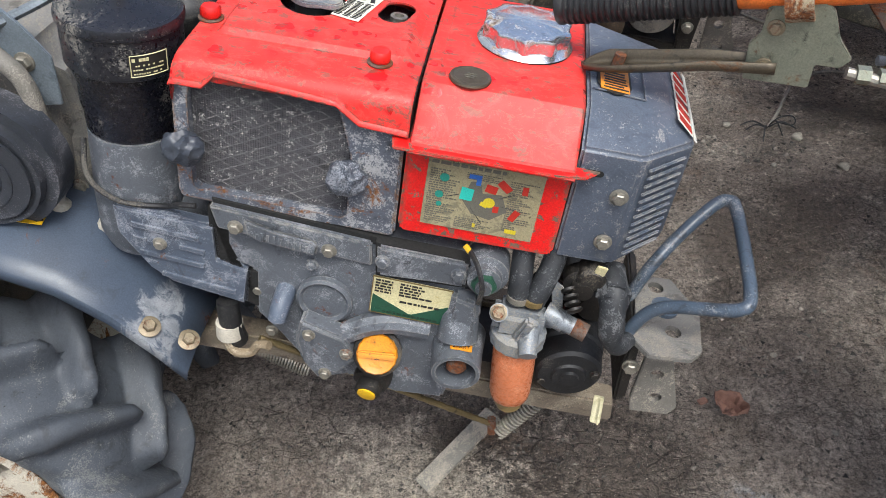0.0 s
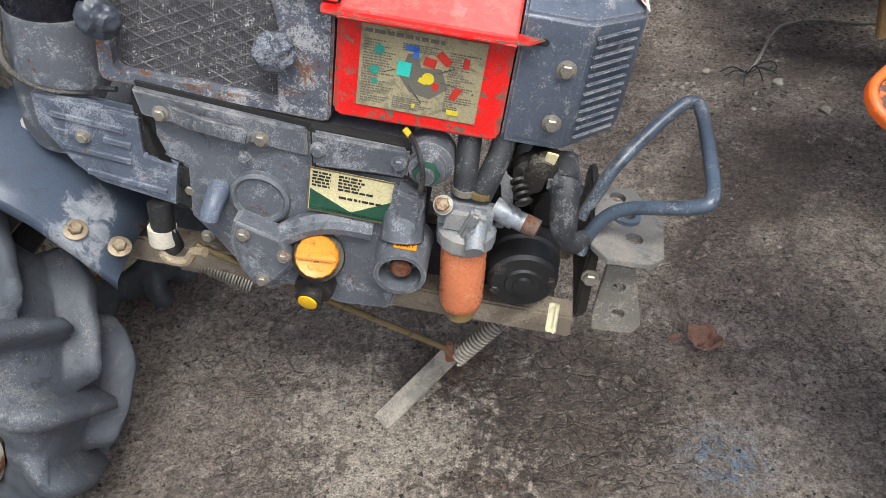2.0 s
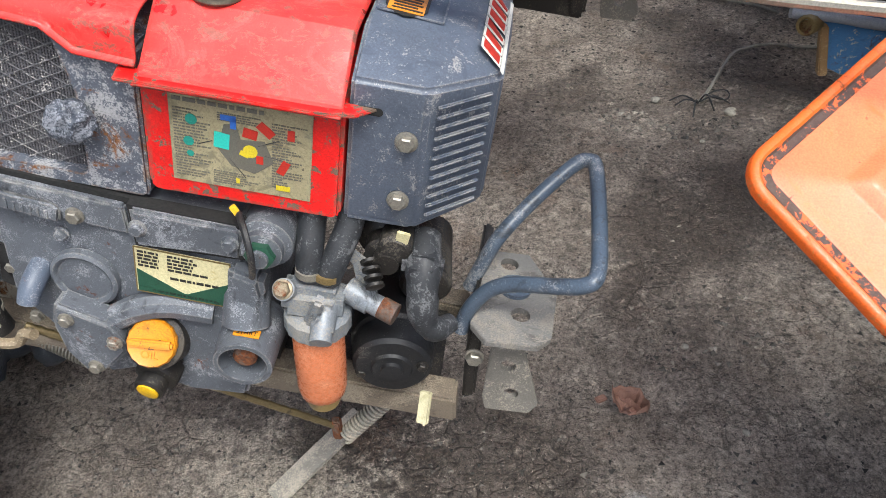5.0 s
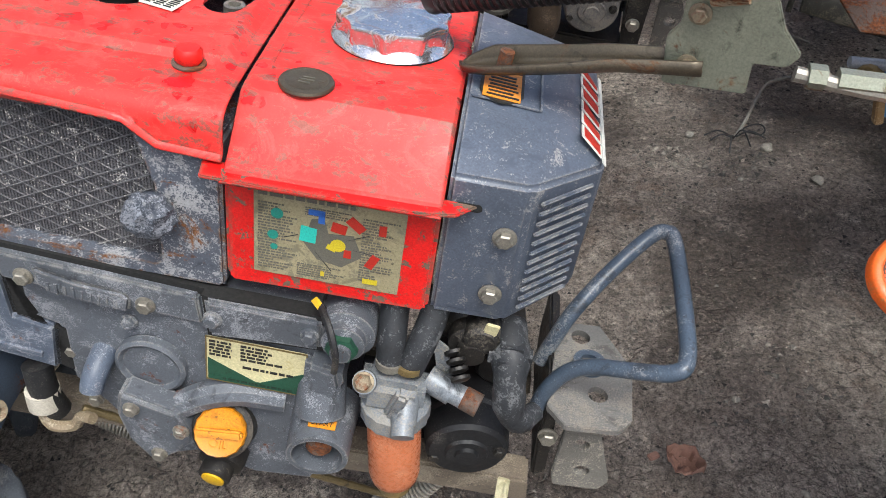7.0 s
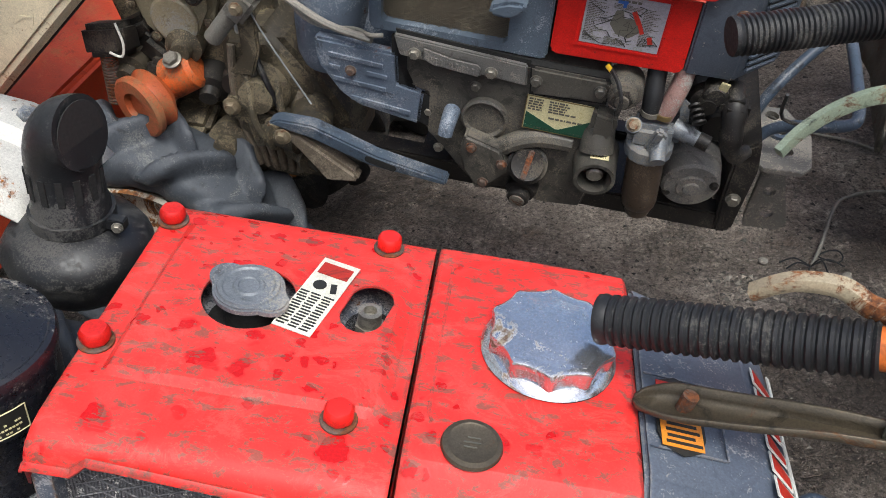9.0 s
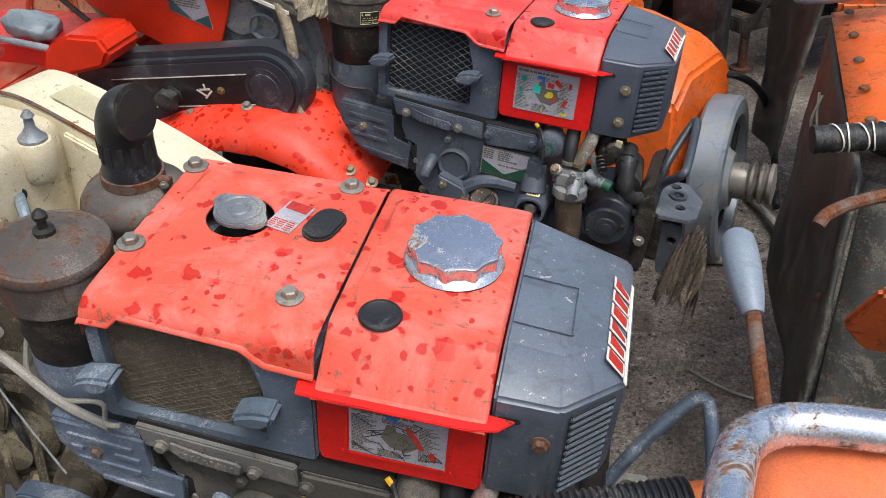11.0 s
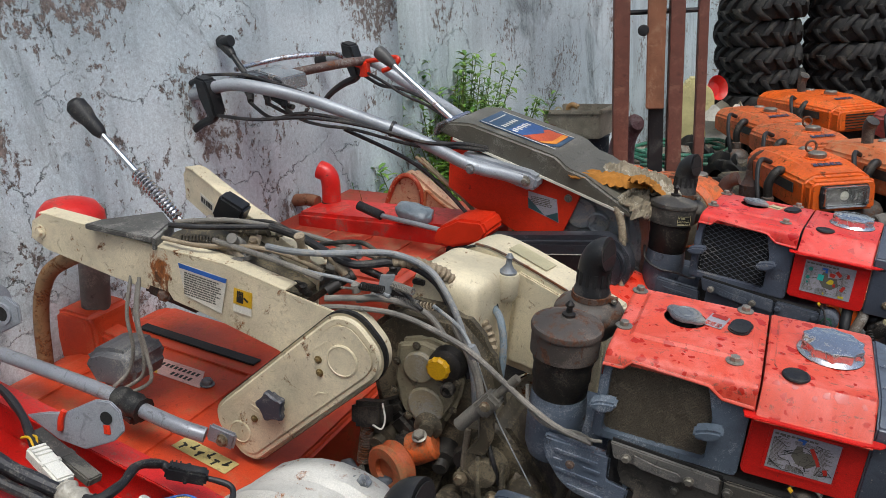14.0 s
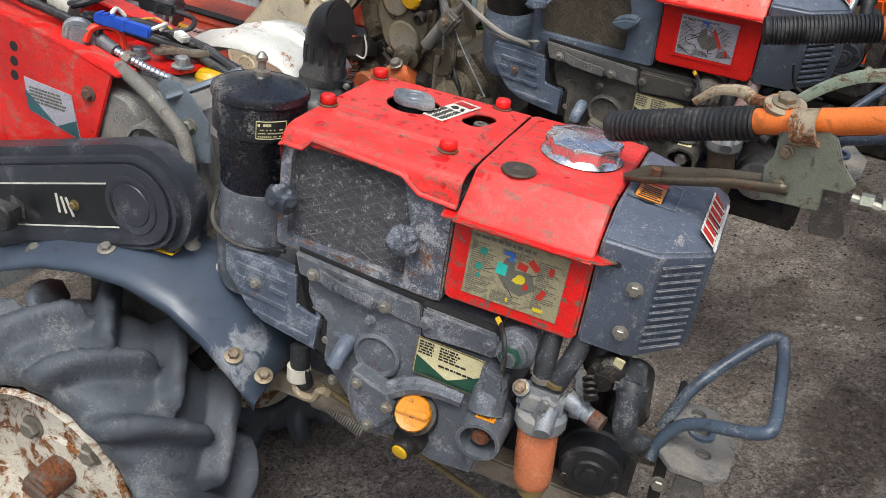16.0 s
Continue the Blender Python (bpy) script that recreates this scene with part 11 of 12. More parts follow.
    lathe(bm, (0.08, -0.25, top - 0.38), (0, 0, 1), [(0.07, 0), (0.085, 0.02), (0.085, 0.10), (0.07, 0.13), (0.045, 0.145), (0.03, 0.15), (0.03, 0.19), (0.012, 0.20)], 20)
    part("air_cleaner", bm, AIRB[1], T, "rusty round air cleaner")
    bm = B()
    tube(bm, [(0.08, -0.25, top - 0.19), (0.08, -0.25, top - 0.12), (0.08, -0.21, top - 0.06), (0.06, -0.17, top - 0.07)], 0.022, 12, 4)
    part("intake_hose", bm, DARKSTEEL, T)
    # dark engine underneath, frame, wheels
    bm = B()
    box(bm, (-0.02, 0, top - 0.33), (0.5 * s, 0.27 * s, 0.28), 0.03)
    for k in range(6):
        box(bm, (-0.2 + 0.07 * k, -0.14 * s, top - 0.30), (0.018, 0.03, 0.2), 0.004)
    lathe(bm, (0.05, 0.12, top - 0.34), (0, 1, 0), [(0.14, 0), (0.15, 0.02), (0.15, 0.07), (0.12, 0.09), (0.04, 0.10)], 28)
    tagged(part("crankcase", bm, DARKSTEEL, T), "dark greasy crankcase with cooling fins", kind="stuff")
    bm = B()
    cyl(bm, (0.16, -0.16, top - 0.34), (0.16, -0.26, top - 0.34), 0.05, seg=18, bev=0.006)
    cyl(bm, (-0.08, -0.14, top - 0.36), (-0.08, -0.22, top - 0.36), 0.03, seg=14, bev=0.004)
    box(bm, (0.28, -0.05, top - 0.36), (0.06, 0.16, 0.1), 0.01)
    tagged(part("fuel_gear", bm, ALLOY_DARK, T), kind="stuff")
    bm = B()
    z = max(0.18, top - 0.48)
    for sgn in (-1, 1):
        box(bm, (0.02, sgn * 0.11, z), (0.8, 0.04, 0.06), 0.006)
    box(bm, (0.42, 0, z), (0.04, 0.26, 0.06), 0.006)
    part("chassis", bm, DARKSTEEL, T)
    bm = B()
    hull(bm, [(-0.85, 0.12, 0.09, z - 0.02, z + 0.18, z + 0.24), (-0.5, 0.14, 0.1, z - 0.03, z + 0.16, z + 0.2), (-0.34, 0.12, 0.09, z - 0.03, z + 0.1, z + 0.12)])
    part("gear_case", bm, CAST_BROWN, T, "oily brown gear case")
    if pipe:
        bm = B()
        tube(bm, [(-0.05, -0.18, top - 0.04), (0.0, -0.26, top - 0.02), (0.06, -0.30, top - 0.12), (0.10, -0.30, top - 0.28), (0.02, -0.27, top - 0.42)], 0.012, 10, 5)
        part("hose", bm, BLACKRUB, T)
    if wheels:
        r = min(0.27, z + 0.04)
        for sgn in (-1, 1):
            wheel(T, (-0.42, sgn * 0.27, r), r, 0.12, TYRE_DK, RIM, False)
        bm = B()
        cyl(bm, (0.34, 0, 0.0), (0.34, 0, z), 0.02, seg=12)
        lathe(bm, (0.34, 0, 0.0), (0, 0, 1), [(0.05, 0), (0.05, 0.015)], 14)
        part("prop_stand", bm, RUSTY, T)
    return T


def facing(x, y, yaw):
    return pose(x, y, 0, 0, 0, yaw)


orange_tiller(facing(0.855, 4.52, -72), 0.70, "orange engine with a rectangular headlight in front", ORANGE, True, "ring")
orange_tiller(facing(1.28, 4.62, -62), 0.72, "faded orange engine with a black intake elbow", worn("orange_faded_chalky", "c96a38", 0.55, dust_amt=0.4, dust="b98560", rust_amt=0.2, grime_amt=0.3, grime="5a3018", seed=61), False, "pipe")
orange_tiller(facing(0.98, 5.28, -68), 0.72, "orange engine with a lifting ring and worn decal", ORANGE_OLD, False, "ring")
orange_tiller(facing(0.86, 6.02, -65), 0.74, "rust-stained old orange engine", ORANGE_OLD, False, "")
orange_tiller(facing(1.30, 6.45, -60), 0.80, "orange engine at the back of the row", ORANGE, False, "pipe", 1.25)
orange_tiller(facing(1.66, 5.55, -60), 0.78, "dull red engine wedged behind crowded handlebars", worn("dull_red_engine", "b0403a", 0.5, dust_amt=0.3, dust="9a6a5e", grime_amt=0.4, grime="4a1c18", seed=62), False, "", 0.72)
orange_tiller(facing(-0.13, 4.25, -25), 0.70, "low orange engine hood with a steel cap", ORANGE_OLD, False, "")
orange_tiller(facing(0.26, 4.12, -40), 0.67, "rust-eaten orange engine beside the fan cover", worn("orange_rust_eaten", "c8622c", 0.6, dust_amt=0.35, dust="8e6a4c", rust_amt=0.62, rust="5c3220", grime_amt=0.5, grime="3a2216", seed=71), False, "", 0.62, False, False)


def muffler(p, label, r=0.055, h=0.16):
    bm = B()
    lathe(bm, p, (0, 0, 1), [(r * 0.9, 0), (r, 0.01), (r, h * 0.7), (r * 0.8, h * 0.8), (r * 0.6, h), (r * 0.55, h * 1.25)], 22)
    tube(bm, [V(*p) + V(0, 0, h * 1.1), V(*p) + V(0, 0, h * 1.45), V(*p) + V(0.02, -0.01, h * 1.7), V(*p) + V(0.05, -0.02, h * 1.8)], r * 0.5, 14, 4)
    cyl(bm, V(*p) - V(0, 0, p[2] - 0.02), V(*p) + V(0, 0, 0.01), r * 0.5, seg=12)
    T = single("muffler", bm, worn("muffler_rust_brown", "4e3a34", 0.7, rust_amt=0.6, rust="5c3a2c", dust_amt=0.3, dust="6a5a52", seed=63), Matrix(), label, "muffler", "mufflers")
    return T


muffler((0.36, 3.68, 0.55), "rusty slotted muffler with an outlet pipe", 0.055, 0.11)
muffler((0.63, 4.75, 0.40), "rust-brown muffler beside an engine", 0.075, 0.14)
# fan cover with its grille beside the low engine
FC = thing("fan_cover", pose(0.20, 3.62, 0.0, 0, 0, -35), "orange fan cover with a dusty round grille", "fan cover")
bm = B()
lathe(bm, (0, 0, 0.60), (0, -1, 0), [(0.13, -0.12), (0.15, -0.1), (0.15, 0), (0.13, 0.02)], 32)
part("shell", bm, ORANGE_OLD, FC)
bm = B()
lathe(bm, (0, -0.02, 0.60), (0, -1, 0), [(0.125, 0), (0.11, 0.01), (0.03, 0.012)], 32)
part("grille", bm, worn("fan_grille_dusty", "6a6252", 0.7, dust_amt=0.5, dust="8a8068", rust_amt=0.3), FC)
bm = B()
cyl(bm, (0, 0.06, 0.0), (0, 0.06, 0.5), 0.08, seg=16)
part("pedestal", bm, DARKSTEEL, FC)


# ---- the orange tiller beside the third red one ----
def orange_beside():
    T = thing("power_tiller", pose(0.70, 3.1, 0, 0, 0, -36.9), "orange walking tractor with an exposed grey flywheel", "power tiller", "orange tillers")
    bm = B()
    hull(bm, [(-0.42, 0.16, 0.11, 0.33, 0.54, 0.59), (-0.20, 0.22, 0.16, 0.30, 0.57, 0.63), (0.02, 0.22, 0.15, 0.28, 0.56, 0.63), (0.20, 0.20, 0.12, 0.26, 0.52, 0.59), (0.27, 0.18, 0.10, 0.25, 0.48, 0.545)])
    hood = part("engine_hood", bm, ORANGE, T, "clean orange engine housing with a ribbed slot")
    bm = B()
    lathe(bm, (-0.28, 0.22, 0.622), (0, 0, 1), [(0.075, -0.03), (0.075, 0.0), (0.055, 0.006), (0.05, 0.001), (0.03, 0.0)], 28)
    part("cap_dish", bm, LABEL_Y, hood, "tan ring round the open filler")
    bm = B()
    lathe(bm, (-0.28, 0.22, 0.624), (0, 0, 1), [(0.036, 0), (0.036, 0.004), (0.03, 0.006)], 24)
    part("filler_hole", bm, DARKSTEEL, hood)
    bm = B()
    hull(bm, [(-0.52, 0.13, 0.09, 0.40, 0.57, 0.60), (-0.28, 0.17, 0.13, 0.40, 0.585, 0.62), (-0.10, 0.15, 0.11, 0.40, 0.58, 0.615)])
    bmesh.ops.translate(bm, verts=bm.verts, vec=(0, 0.22, 0))
    part("fuel_tank", bm, ORANGE, T, "orange fuel tank")
    bm = B()
    box(bm, (-0.18, 0.28, 0.624), (0.09, 0.035, 0.002), 0, (0, 0, 0))
    part("paper_label", bm, LABEL_W, hood)
    bm = B()
    prism(bm, [(-0.018, -0.11), (0.018, -0.11), (0.012, 0.10), (-0.012, 0.10)], -0.003, 0.003, 0.002, pose(0.11, -0.206, 0.43, 14, -12, 0))
    part("slot_strip", bm, worn("slot_tan", "a89468", 0.6, grime_amt=0.4), hood)
    for x, y, w in ((0.16, -0.19, 0.05), (0.05, -0.2, 0.03)):
        bm = B()
        box(bm, (x, y, 0.44), (w, 0.03, 0.2), 0.01, (12, 0, 0))
        part("housing_rib", bm, ORANGE, hood)
    bm = B()
    lathe(bm, (0.29, -0.01, 0.222), (0.98, 0.2, 0.03), [(0.225, 0), (0.235, 0.01), (0.235, 0.075), (0.225, 0.085), (0.185, 0.085), (0.175, 0.06), (0.10, 0.055), (0.085, 0.07), (0.075, 0.085)], 56)
    fly = part("flywheel", bm, worn("flywheel_grey", "7e858c", 0.42, 0.25, grime_amt=0.25, grime="4a4c4e", dust_amt=0.2, dust="94918a", seed=64), T, "grey painted flywheel")
    for k in range(3):
        a = radians(30 + 120 * k)
        bm = B()
        box(bm, (0.352 - 0.027 * math.cos(a), 0.135 * math.cos(a), 0.222 + 0.135 * math.sin(a)), (0.008, 0.04, 0.1), 0.003, (-math.degrees(a), 0, 11))
        part("flywheel_hole", bm, CORE_AND_SHADE, fly)
    bm = B()
    lathe(bm, (0.355, 0.003, 0.225), (0.98, 0.2, 0.03), [(0.05, 0), (0.052, 0.05), (0.048, 0.06), (0.058, 0.07), (0.058, 0.078), (0.044, 0.086), (0.058, 0.094), (0.058, 0.102), (0.044, 0.11), (0.058, 0.118), (0.058, 0.128), (0.03, 0.132)], 32)
    part("belt_pulley", bm, worn("pulley_grey_tan", "908a80", 0.45, 0.4, grime_amt=0.3), fly, "grooved grey belt pulley")
    bm = B()
    box(bm, (-0.02, 0, 0.24), (0.5, 0.34, 0.2), 0.03)
    part("crankcase", bm, DARKSTEEL, T)
    bm = B()
    for sgn in (-1, 1):
        box(bm, (-0.1, sgn * 0.13, 0.07), (0.7, 0.06, 0.14), 0.006)
    part("skid_frame", bm, DARKSTEEL, T)
    bm = B()
    tube(bm, [(0.22, 0.10, 0.47), (0.28, 0.18, 0.46), (0.33, 0.28, 0.38), (0.36, 0.36, 0.22), (0.38, 0.38, 0.05), (0.42, 0.30, 0.012)], 0.011, 10, 6)
    part("cable", bm, BLACKRUB, T, "thick black cable")
    bm = B()
    tube(bm, [(0.30, 0.34, 0.012), (0.42, 0.22, 0.02), (0.50, 0.1, 0.03), (0.48, -0.02, 0.012), (0.36, -0.1, 0.012)], 0.012, 10, 6)
    part("cable_loop", bm, CABLE_GREY, T)
    # grooved stand behind
    bm = B()
    box(bm, (0.10, 0.34, 0.40), (0.16, 0.1, 0.5), 0.02)
    part("gear_case", bm, BLACK, T)
    return T


orange_beside()

# ---- tyres, posts, crate and yard stuff ----
def tyre_stack():
    """Cleated tyres lying one on another; the cleats are curved bars that run from the shoulder to the middle."""
    r, w = 0.335, 0.2
    proto = None
    rnd = random.Random(4)
    for x, y in ((0.985, 7.25), (1.66, 7.35), (2.36, 7.5)):
        for k in range(9):
            if proto is None:
                proto = thing("tyre", pose(x, y, 0.1), "black cleated tractor tyre lying in a stack", "tyre", "stacked tyres")
                bm = B()
                lathe(bm, (0, 0, -w / 2), (0, 0, 1), [(r * 0.5, 0.02), (r * 0.6, 0.0), (r * 0.80, 0.012), (r * 0.86, 0.05), (r * 0.875, w / 2), (r * 0.86, w - 0.05), (r * 0.80, w - 0.012), (r * 0.6, w), (r * 0.5, w - 0.02), (r * 0.47, w / 2), (r * 0.5, 0.02)], 44, cap=False)
                part("casing", bm, TYRE_DK, proto)
                for side in (-1, 1):
                    for i in range(13):
                        a0 = 2 * math.pi * (i + (0.5 if side > 0 else 0)) / 13
                        rows = []
                        for q in range(6):
                            f = q / 5
                            z = side * w * (0.06 - 0.56 * f) * -1
                            a = a0 + 0.30 * f ** 1.4
                            top = r * (1.0 - 0.10 * f ** 3)
                            rows.append([(rr * math.cos(a + d), rr * math.sin(a + d), z) for d, rr in ((-0.105, r * 0.83), (-0.075, top * 0.985), (-0.03, top), (0.035, top), (0.08, top * 0.98), (0.12, r * 0.83))])
                        bm = B()
                        sheet(bm, rows)
                        bm.faces.new(list(bm.verts)[:6])
                        bm.faces.new(list(bm.verts)[-6:][::-1])
                        part("cleat", bm, TYRE_DK, proto, smooth=50)
            else:
                copy_thing(proto, pose(x + rnd.uniform(-0.03, 0.03), y + rnd.uniform(-0.03, 0.03), 0.1 + 0.182 * k, rnd.uniform(-4, 4), rnd.uniform(-4, 4), rnd.uniform(0, 360)))


tyre_stack()


def post(x, y, w, h, label, material=None):
    bm = B()
    box(bm, (0, 0, h / 2), (w, w * 0.8, h), 0.004)
    return single("post", bm, material or BRICKRED, pose(x, y, 0, 0, 0, 8), label, "post", "posts", kind="structure")


post(-0.073, 4.55, 0.078, 2.7, "red-oxide steel post")
post(0.197, 4.58, 0.072, 2.7, "slim red-oxide steel post")
post(0.326, 4.62, 0.05, 2.7, "thin red-oxide steel post")
bm = B()
box(bm, (0.105, 4.56, 1.0), (0.075, 0.08, 2.0), 0.006)
single("post", bm, BLACK, Matrix(), "black lower post sleeve", "post", "posts", kind="structure")
bm = B()
box(bm, (0.096, 4.49, 1.745), (0.088, 0.06, 1.61), 0.005)
single("wooden_beam", bm, worn("beam_red_brown_wood", "8a5a40", 0.7, grime_amt=0.3, grime="5c3626", dust_amt=0.2, dust="a07a60"), Matrix(), "red-brown wooden beam strapped to the post", "beam")
bm = B()
cyl(bm, (-0.05, 4.60, 1.41), (0.33, 4.63, 1.41), 0.013, seg=10)
lathe(bm, (0.033, 4.46, 1.325), (0, -1, 0), [(0.012, -0.10), (0.012, 0.0), (0.026, 0.004), (0.028, 0.016), (0.022, 0.026), (0.001, 0.028)], 16)
single("tie_rod", bm, BLACK, Matrix(), "black rod with a knob across the posts", "rod")


def crate():
    T = thing("plastic_crate", pose(-0.37, 5.28, 0.70, 0, 0, -14), "grimy tan plastic crate with pipe fittings inside", "crate")
    L, W, H, t = 0.46, 0.34, 0.165, 0.012
    bm = B()
    box(bm, (0, 0, t / 2), (L - 0.03, W - 0.03, t), 0.003)
    part("base", bm, BASKET, T)
    for s in (-1, 1):
        bm = B()
        box(bm, (0, s * (W / 2 - t), H / 2), (L - 0.02, t, H), 0.004)
        for k in (-1, 1):
            box(bm, (k * L * 0.36, s * (W / 2 - t / 2 + 0.002), H / 2), (0.02, t, H * 0.9), 0.004)
        part("side_wall", bm, BASKET, T)
        bm = B()
        box(bm, (s * (L / 2 - t), 0, H / 2), (t, W - 0.04, H), 0.004)
        part("end_wall", bm, BASKET, T)
        bm = B()
        box(bm, (0, s * (W / 2 - 0.004), H - 0.012), (L, 0.02, 0.028), 0.006)
        part("rim", bm, BASKET, T)
        bm = B()
        box(bm, (s * (L / 2 - 0.004), 0, H - 0.012), (0.02, W - 0.03, 0.028), 0.006)
        part("rim", bm, BASKET, T)
    bm = B()
    rnd = random.Random(8)
    for k in range(26):
        x, y = rnd.uniform(-0.17, 0.17), rnd.uniform(-0.11, 0.11)
        a = rnd.uniform(0, 6.3)
        cyl(bm, (x, y, rnd.uniform(0.02, 0.10)), (x + 0.08 * math.cos(a), y + 0.06 * math.sin(a), rnd.uniform(0.06, 0.15)), rnd.uniform(0.012, 0.024), seg=10)
    tagged(part("scrap", bm, RUSTY, T), "rusty scrap fittings", kind="stuff")
    bm = B()
    ring(bm, (-0.06, -0.06, 0.15), (0.3, -1, 0.2), 0.024, 0.014, 0.03)
    part("pipe_end", bm, BONE, T)
    bm = B()
    tube(bm, [(0.0, -0.05, 0.13), (0.0, -0.05, 0.17), (0.03, -0.05, 0.185), (0.06, -0.05, 0.17)], 0.016, 12, 4)
    part("pipe_bend", bm, worn("pipe_bend_tan", "b08a58", 0.5), T)
    return T


crate()
OB = thing("oil_drum", pose(-0.33, 5.28, 0), "navy blue drum with white marks under the crate", "drum")
bm = B()
lathe(bm, (0, 0, 0), (0, 0, 1), [(0.18, 0), (0.19, 0.01), (0.19, 0.22), (0.196, 0.235), (0.19, 0.25), (0.19, 0.46), (0.196, 0.475), (0.19, 0.49), (0.19, 0.685), (0.196, 0.695), (0.18, 0.70)], 36)
part("shell", bm, BLUEBIN, OB)
bm = B()
for a, z, w, h in ((-105, 0.40, 0.05, 0.012), (-105, 0.44, 0.012, 0.07), (-98, 0.47, 0.06, 0.012), (-72, 0.42, 0.012, 0.07), (-66, 0.45, 0.04, 0.012)):
    box(bm, (0.19 * math.cos(radians(a)), 0.19 * math.sin(radians(a)), z), (w, 0.004, h), 0, (0, 0, a + 90))
part("print_mark", bm, INK_WHITE, OB)
bm = B()
a = radians(-68)
ring(bm, (0.188 * math.cos(a), 0.188 * math.sin(a), 0.58), (math.cos(a), math.sin(a), 0), 0.03, 0.02, 0.004)
part("round_mark", bm, INK_WHITE, OB)


def paper(name, c, s, turn, material, label):
    bm = B()
    box(bm, (0, 0, s[2] / 2), s, 0.003, (0, 0, 0))
    return single(name, bm, material, pose(*c, *turn), label, name.replace("_", " "), "planks and boards by the wall")


paper("board", (-0.40, 4.52, 0.42), (0.20, 0.02, 0.36), (-12, 20, -25), INK_WHITE, "white cardboard sheet leaning among planks")
paper("plank", (-0.53, 4.60, 0.40), (0.05, 0.02, 0.40), (-10, 14, -20), WOOD, "sawn wooden slat leaning by the wall")
paper("plank", (-0.58, 4.66, 0.40), (0.04, 0.02, 0.41), (-10, 20, -10), WOOD, "sawn wooden slat leaning by the wall")
paper("board", (-0.48, 4.60, 0.40), (0.06, 0.015, 0.38), (-14, 18, -18), worn("board_blue_grey", "55606e", 0.6), "blue-grey strip of board")
bm = B()
box(bm, (-0.38, 4.62, 0.21), (0.5, 0.3, 0.42), 0.02)
single("wooden_box", bm, WOOD, Matrix(), "low wooden box holding boards", "box")

# jerrycan, sack, basin, hoses by the far wall
bm = B()
prism(bm, [(-0.14, 0), (0.14, 0), (0.15, 0.03), (0.15, 0.40), (0.12, 0.46), (0.04, 0.49), (0.035, 0.53), (-0.035, 0.53), (-0.04, 0.49), (-0.12, 0.46), (-0.15, 0.40), (-0.15, 0.03)], -0.11, 0.11, 0.025)
JC = single("jerrycan", bm, JERRY, pose(0.44, 6.65, 0.38), "yellowed translucent plastic jerrycan", "jerrycan")
bm = B()
rows = []
for j in range(9):
    z = 0.36 * j / 8
    rr = 0.15 + 0.02 * math.sin(j * 1.3)
    rows.append([(rr * (1 + 0.12 * noise.noise((math.cos(a) * 3, math.sin(a) * 3, z * 9))) * math.cos(a), rr * (1 + 0.12 * noise.noise((math.cos(a) * 3, math.sin(a) * 3, z * 9 + 4))) * math.sin(a), z + (0.03 * math.sin(5 * a) if j == 8 else 0)) for a in np.linspace(0, 2 * math.pi, 25)])
sheet(bm, rows)
single("sack", bm, worn("woven_sack_white", "cfcbc0", 0.8, grime_amt=0.35, grime="8a867a", bump=0.6, grain=90), pose(0.66, 6.6, 0.34), "crumpled white woven sack", "sack")
bm = B()
lathe(bm, (0, 0, 0), (0, 0, 1), [(0.05, 0), (0.06, 0.006), (0.09, 0.06), (0.095, 0.064), (0.086, 0.06), (0.055, 0.01), (0.005, 0.008)], 32)
single("plastic_basin", bm, REDPL, pose(0.60, 6.85, 0.80, 75, 25, 30), "red plastic basin tipped on its side", "basin")
bm = B()
rnd = random.Random(21)
for k in range(5):
    pts = [(0.35 + 0.32 * math.cos(a + k) + rnd.uniform(-0.05, 0.05), 6.05 + 0.35 * math.sin(a + k) + rnd.uniform(-0.05, 0.05), 0.40 + 0.02 * k + 0.02 * rnd.random()) for a in np.linspace(0, 5.6, 12)]
    tube(bm, pts, 0.013, 8, 4)
single("hose_coil", bm, worn("hose_green", "2c7058", 0.5, dust_amt=0.3, dust="7a9a88"), Matrix(), "green garden hose in loose coils", "hose")
bm = B()
for k in range(80):
    a, q = rnd.uniform(0, 6.3), rnd.uniform(0, 0.7)
    box(bm, (0.55 + q * math.cos(a), 6.3 + 0.9 * q * math.sin(a), 0.32 + rnd.uniform(0, 0.12)), (rnd.uniform(0.03, 0.16), rnd.uniform(0.02, 0.1), rnd.uniform(0.01, 0.06)), 0, (rnd.uniform(-40, 40), rnd.uniform(-40, 40), rnd.uniform(0, 180)))
single("scrap_heap", bm, worn("scrap_grey_tan", "7a7468", 0.8, dust_amt=0.4, dust="a09a8c", rust_amt=0.4, seed=65), Matrix(), "heap of grey scrap and offcuts", "scrap", kind="stuff")
bm = B()
box(bm, (0.6, 6.5, 0.16), (1.2, 1.3, 0.34), 0.03)
single("loading_platform", bm, CONCRETE, Matrix(), "low concrete platform under the scrap", "platform", kind="structure")
# red rubble and dark gear castings beside the posts
bm = B()
box(bm, (0.03, 4.95, 0.22), (0.22, 0.3, 0.44), 0.02)
single("brick_stack", bm, worn("brick_dusty_pink", "a0685a", 0.8, dust_amt=0.4, dust="b0958a", grime_amt=0.4), Matrix(), "dusty pink brick block behind the posts", "brick")
bm = B()
tube(bm, [(-0.07, 5.0, 0.0), (-0.07, 5.0, 0.55), (-0.05, 4.98, 0.72), (0.0, 4.96, 0.80)], 0.085, 16, 5, taper=0.06)
lathe(bm, (0.0, 4.94, 0.80), (0.4, -0.8, 0.3), [(0.05, 0), (0.055, 0.02), (0.04, 0.05)], 16)
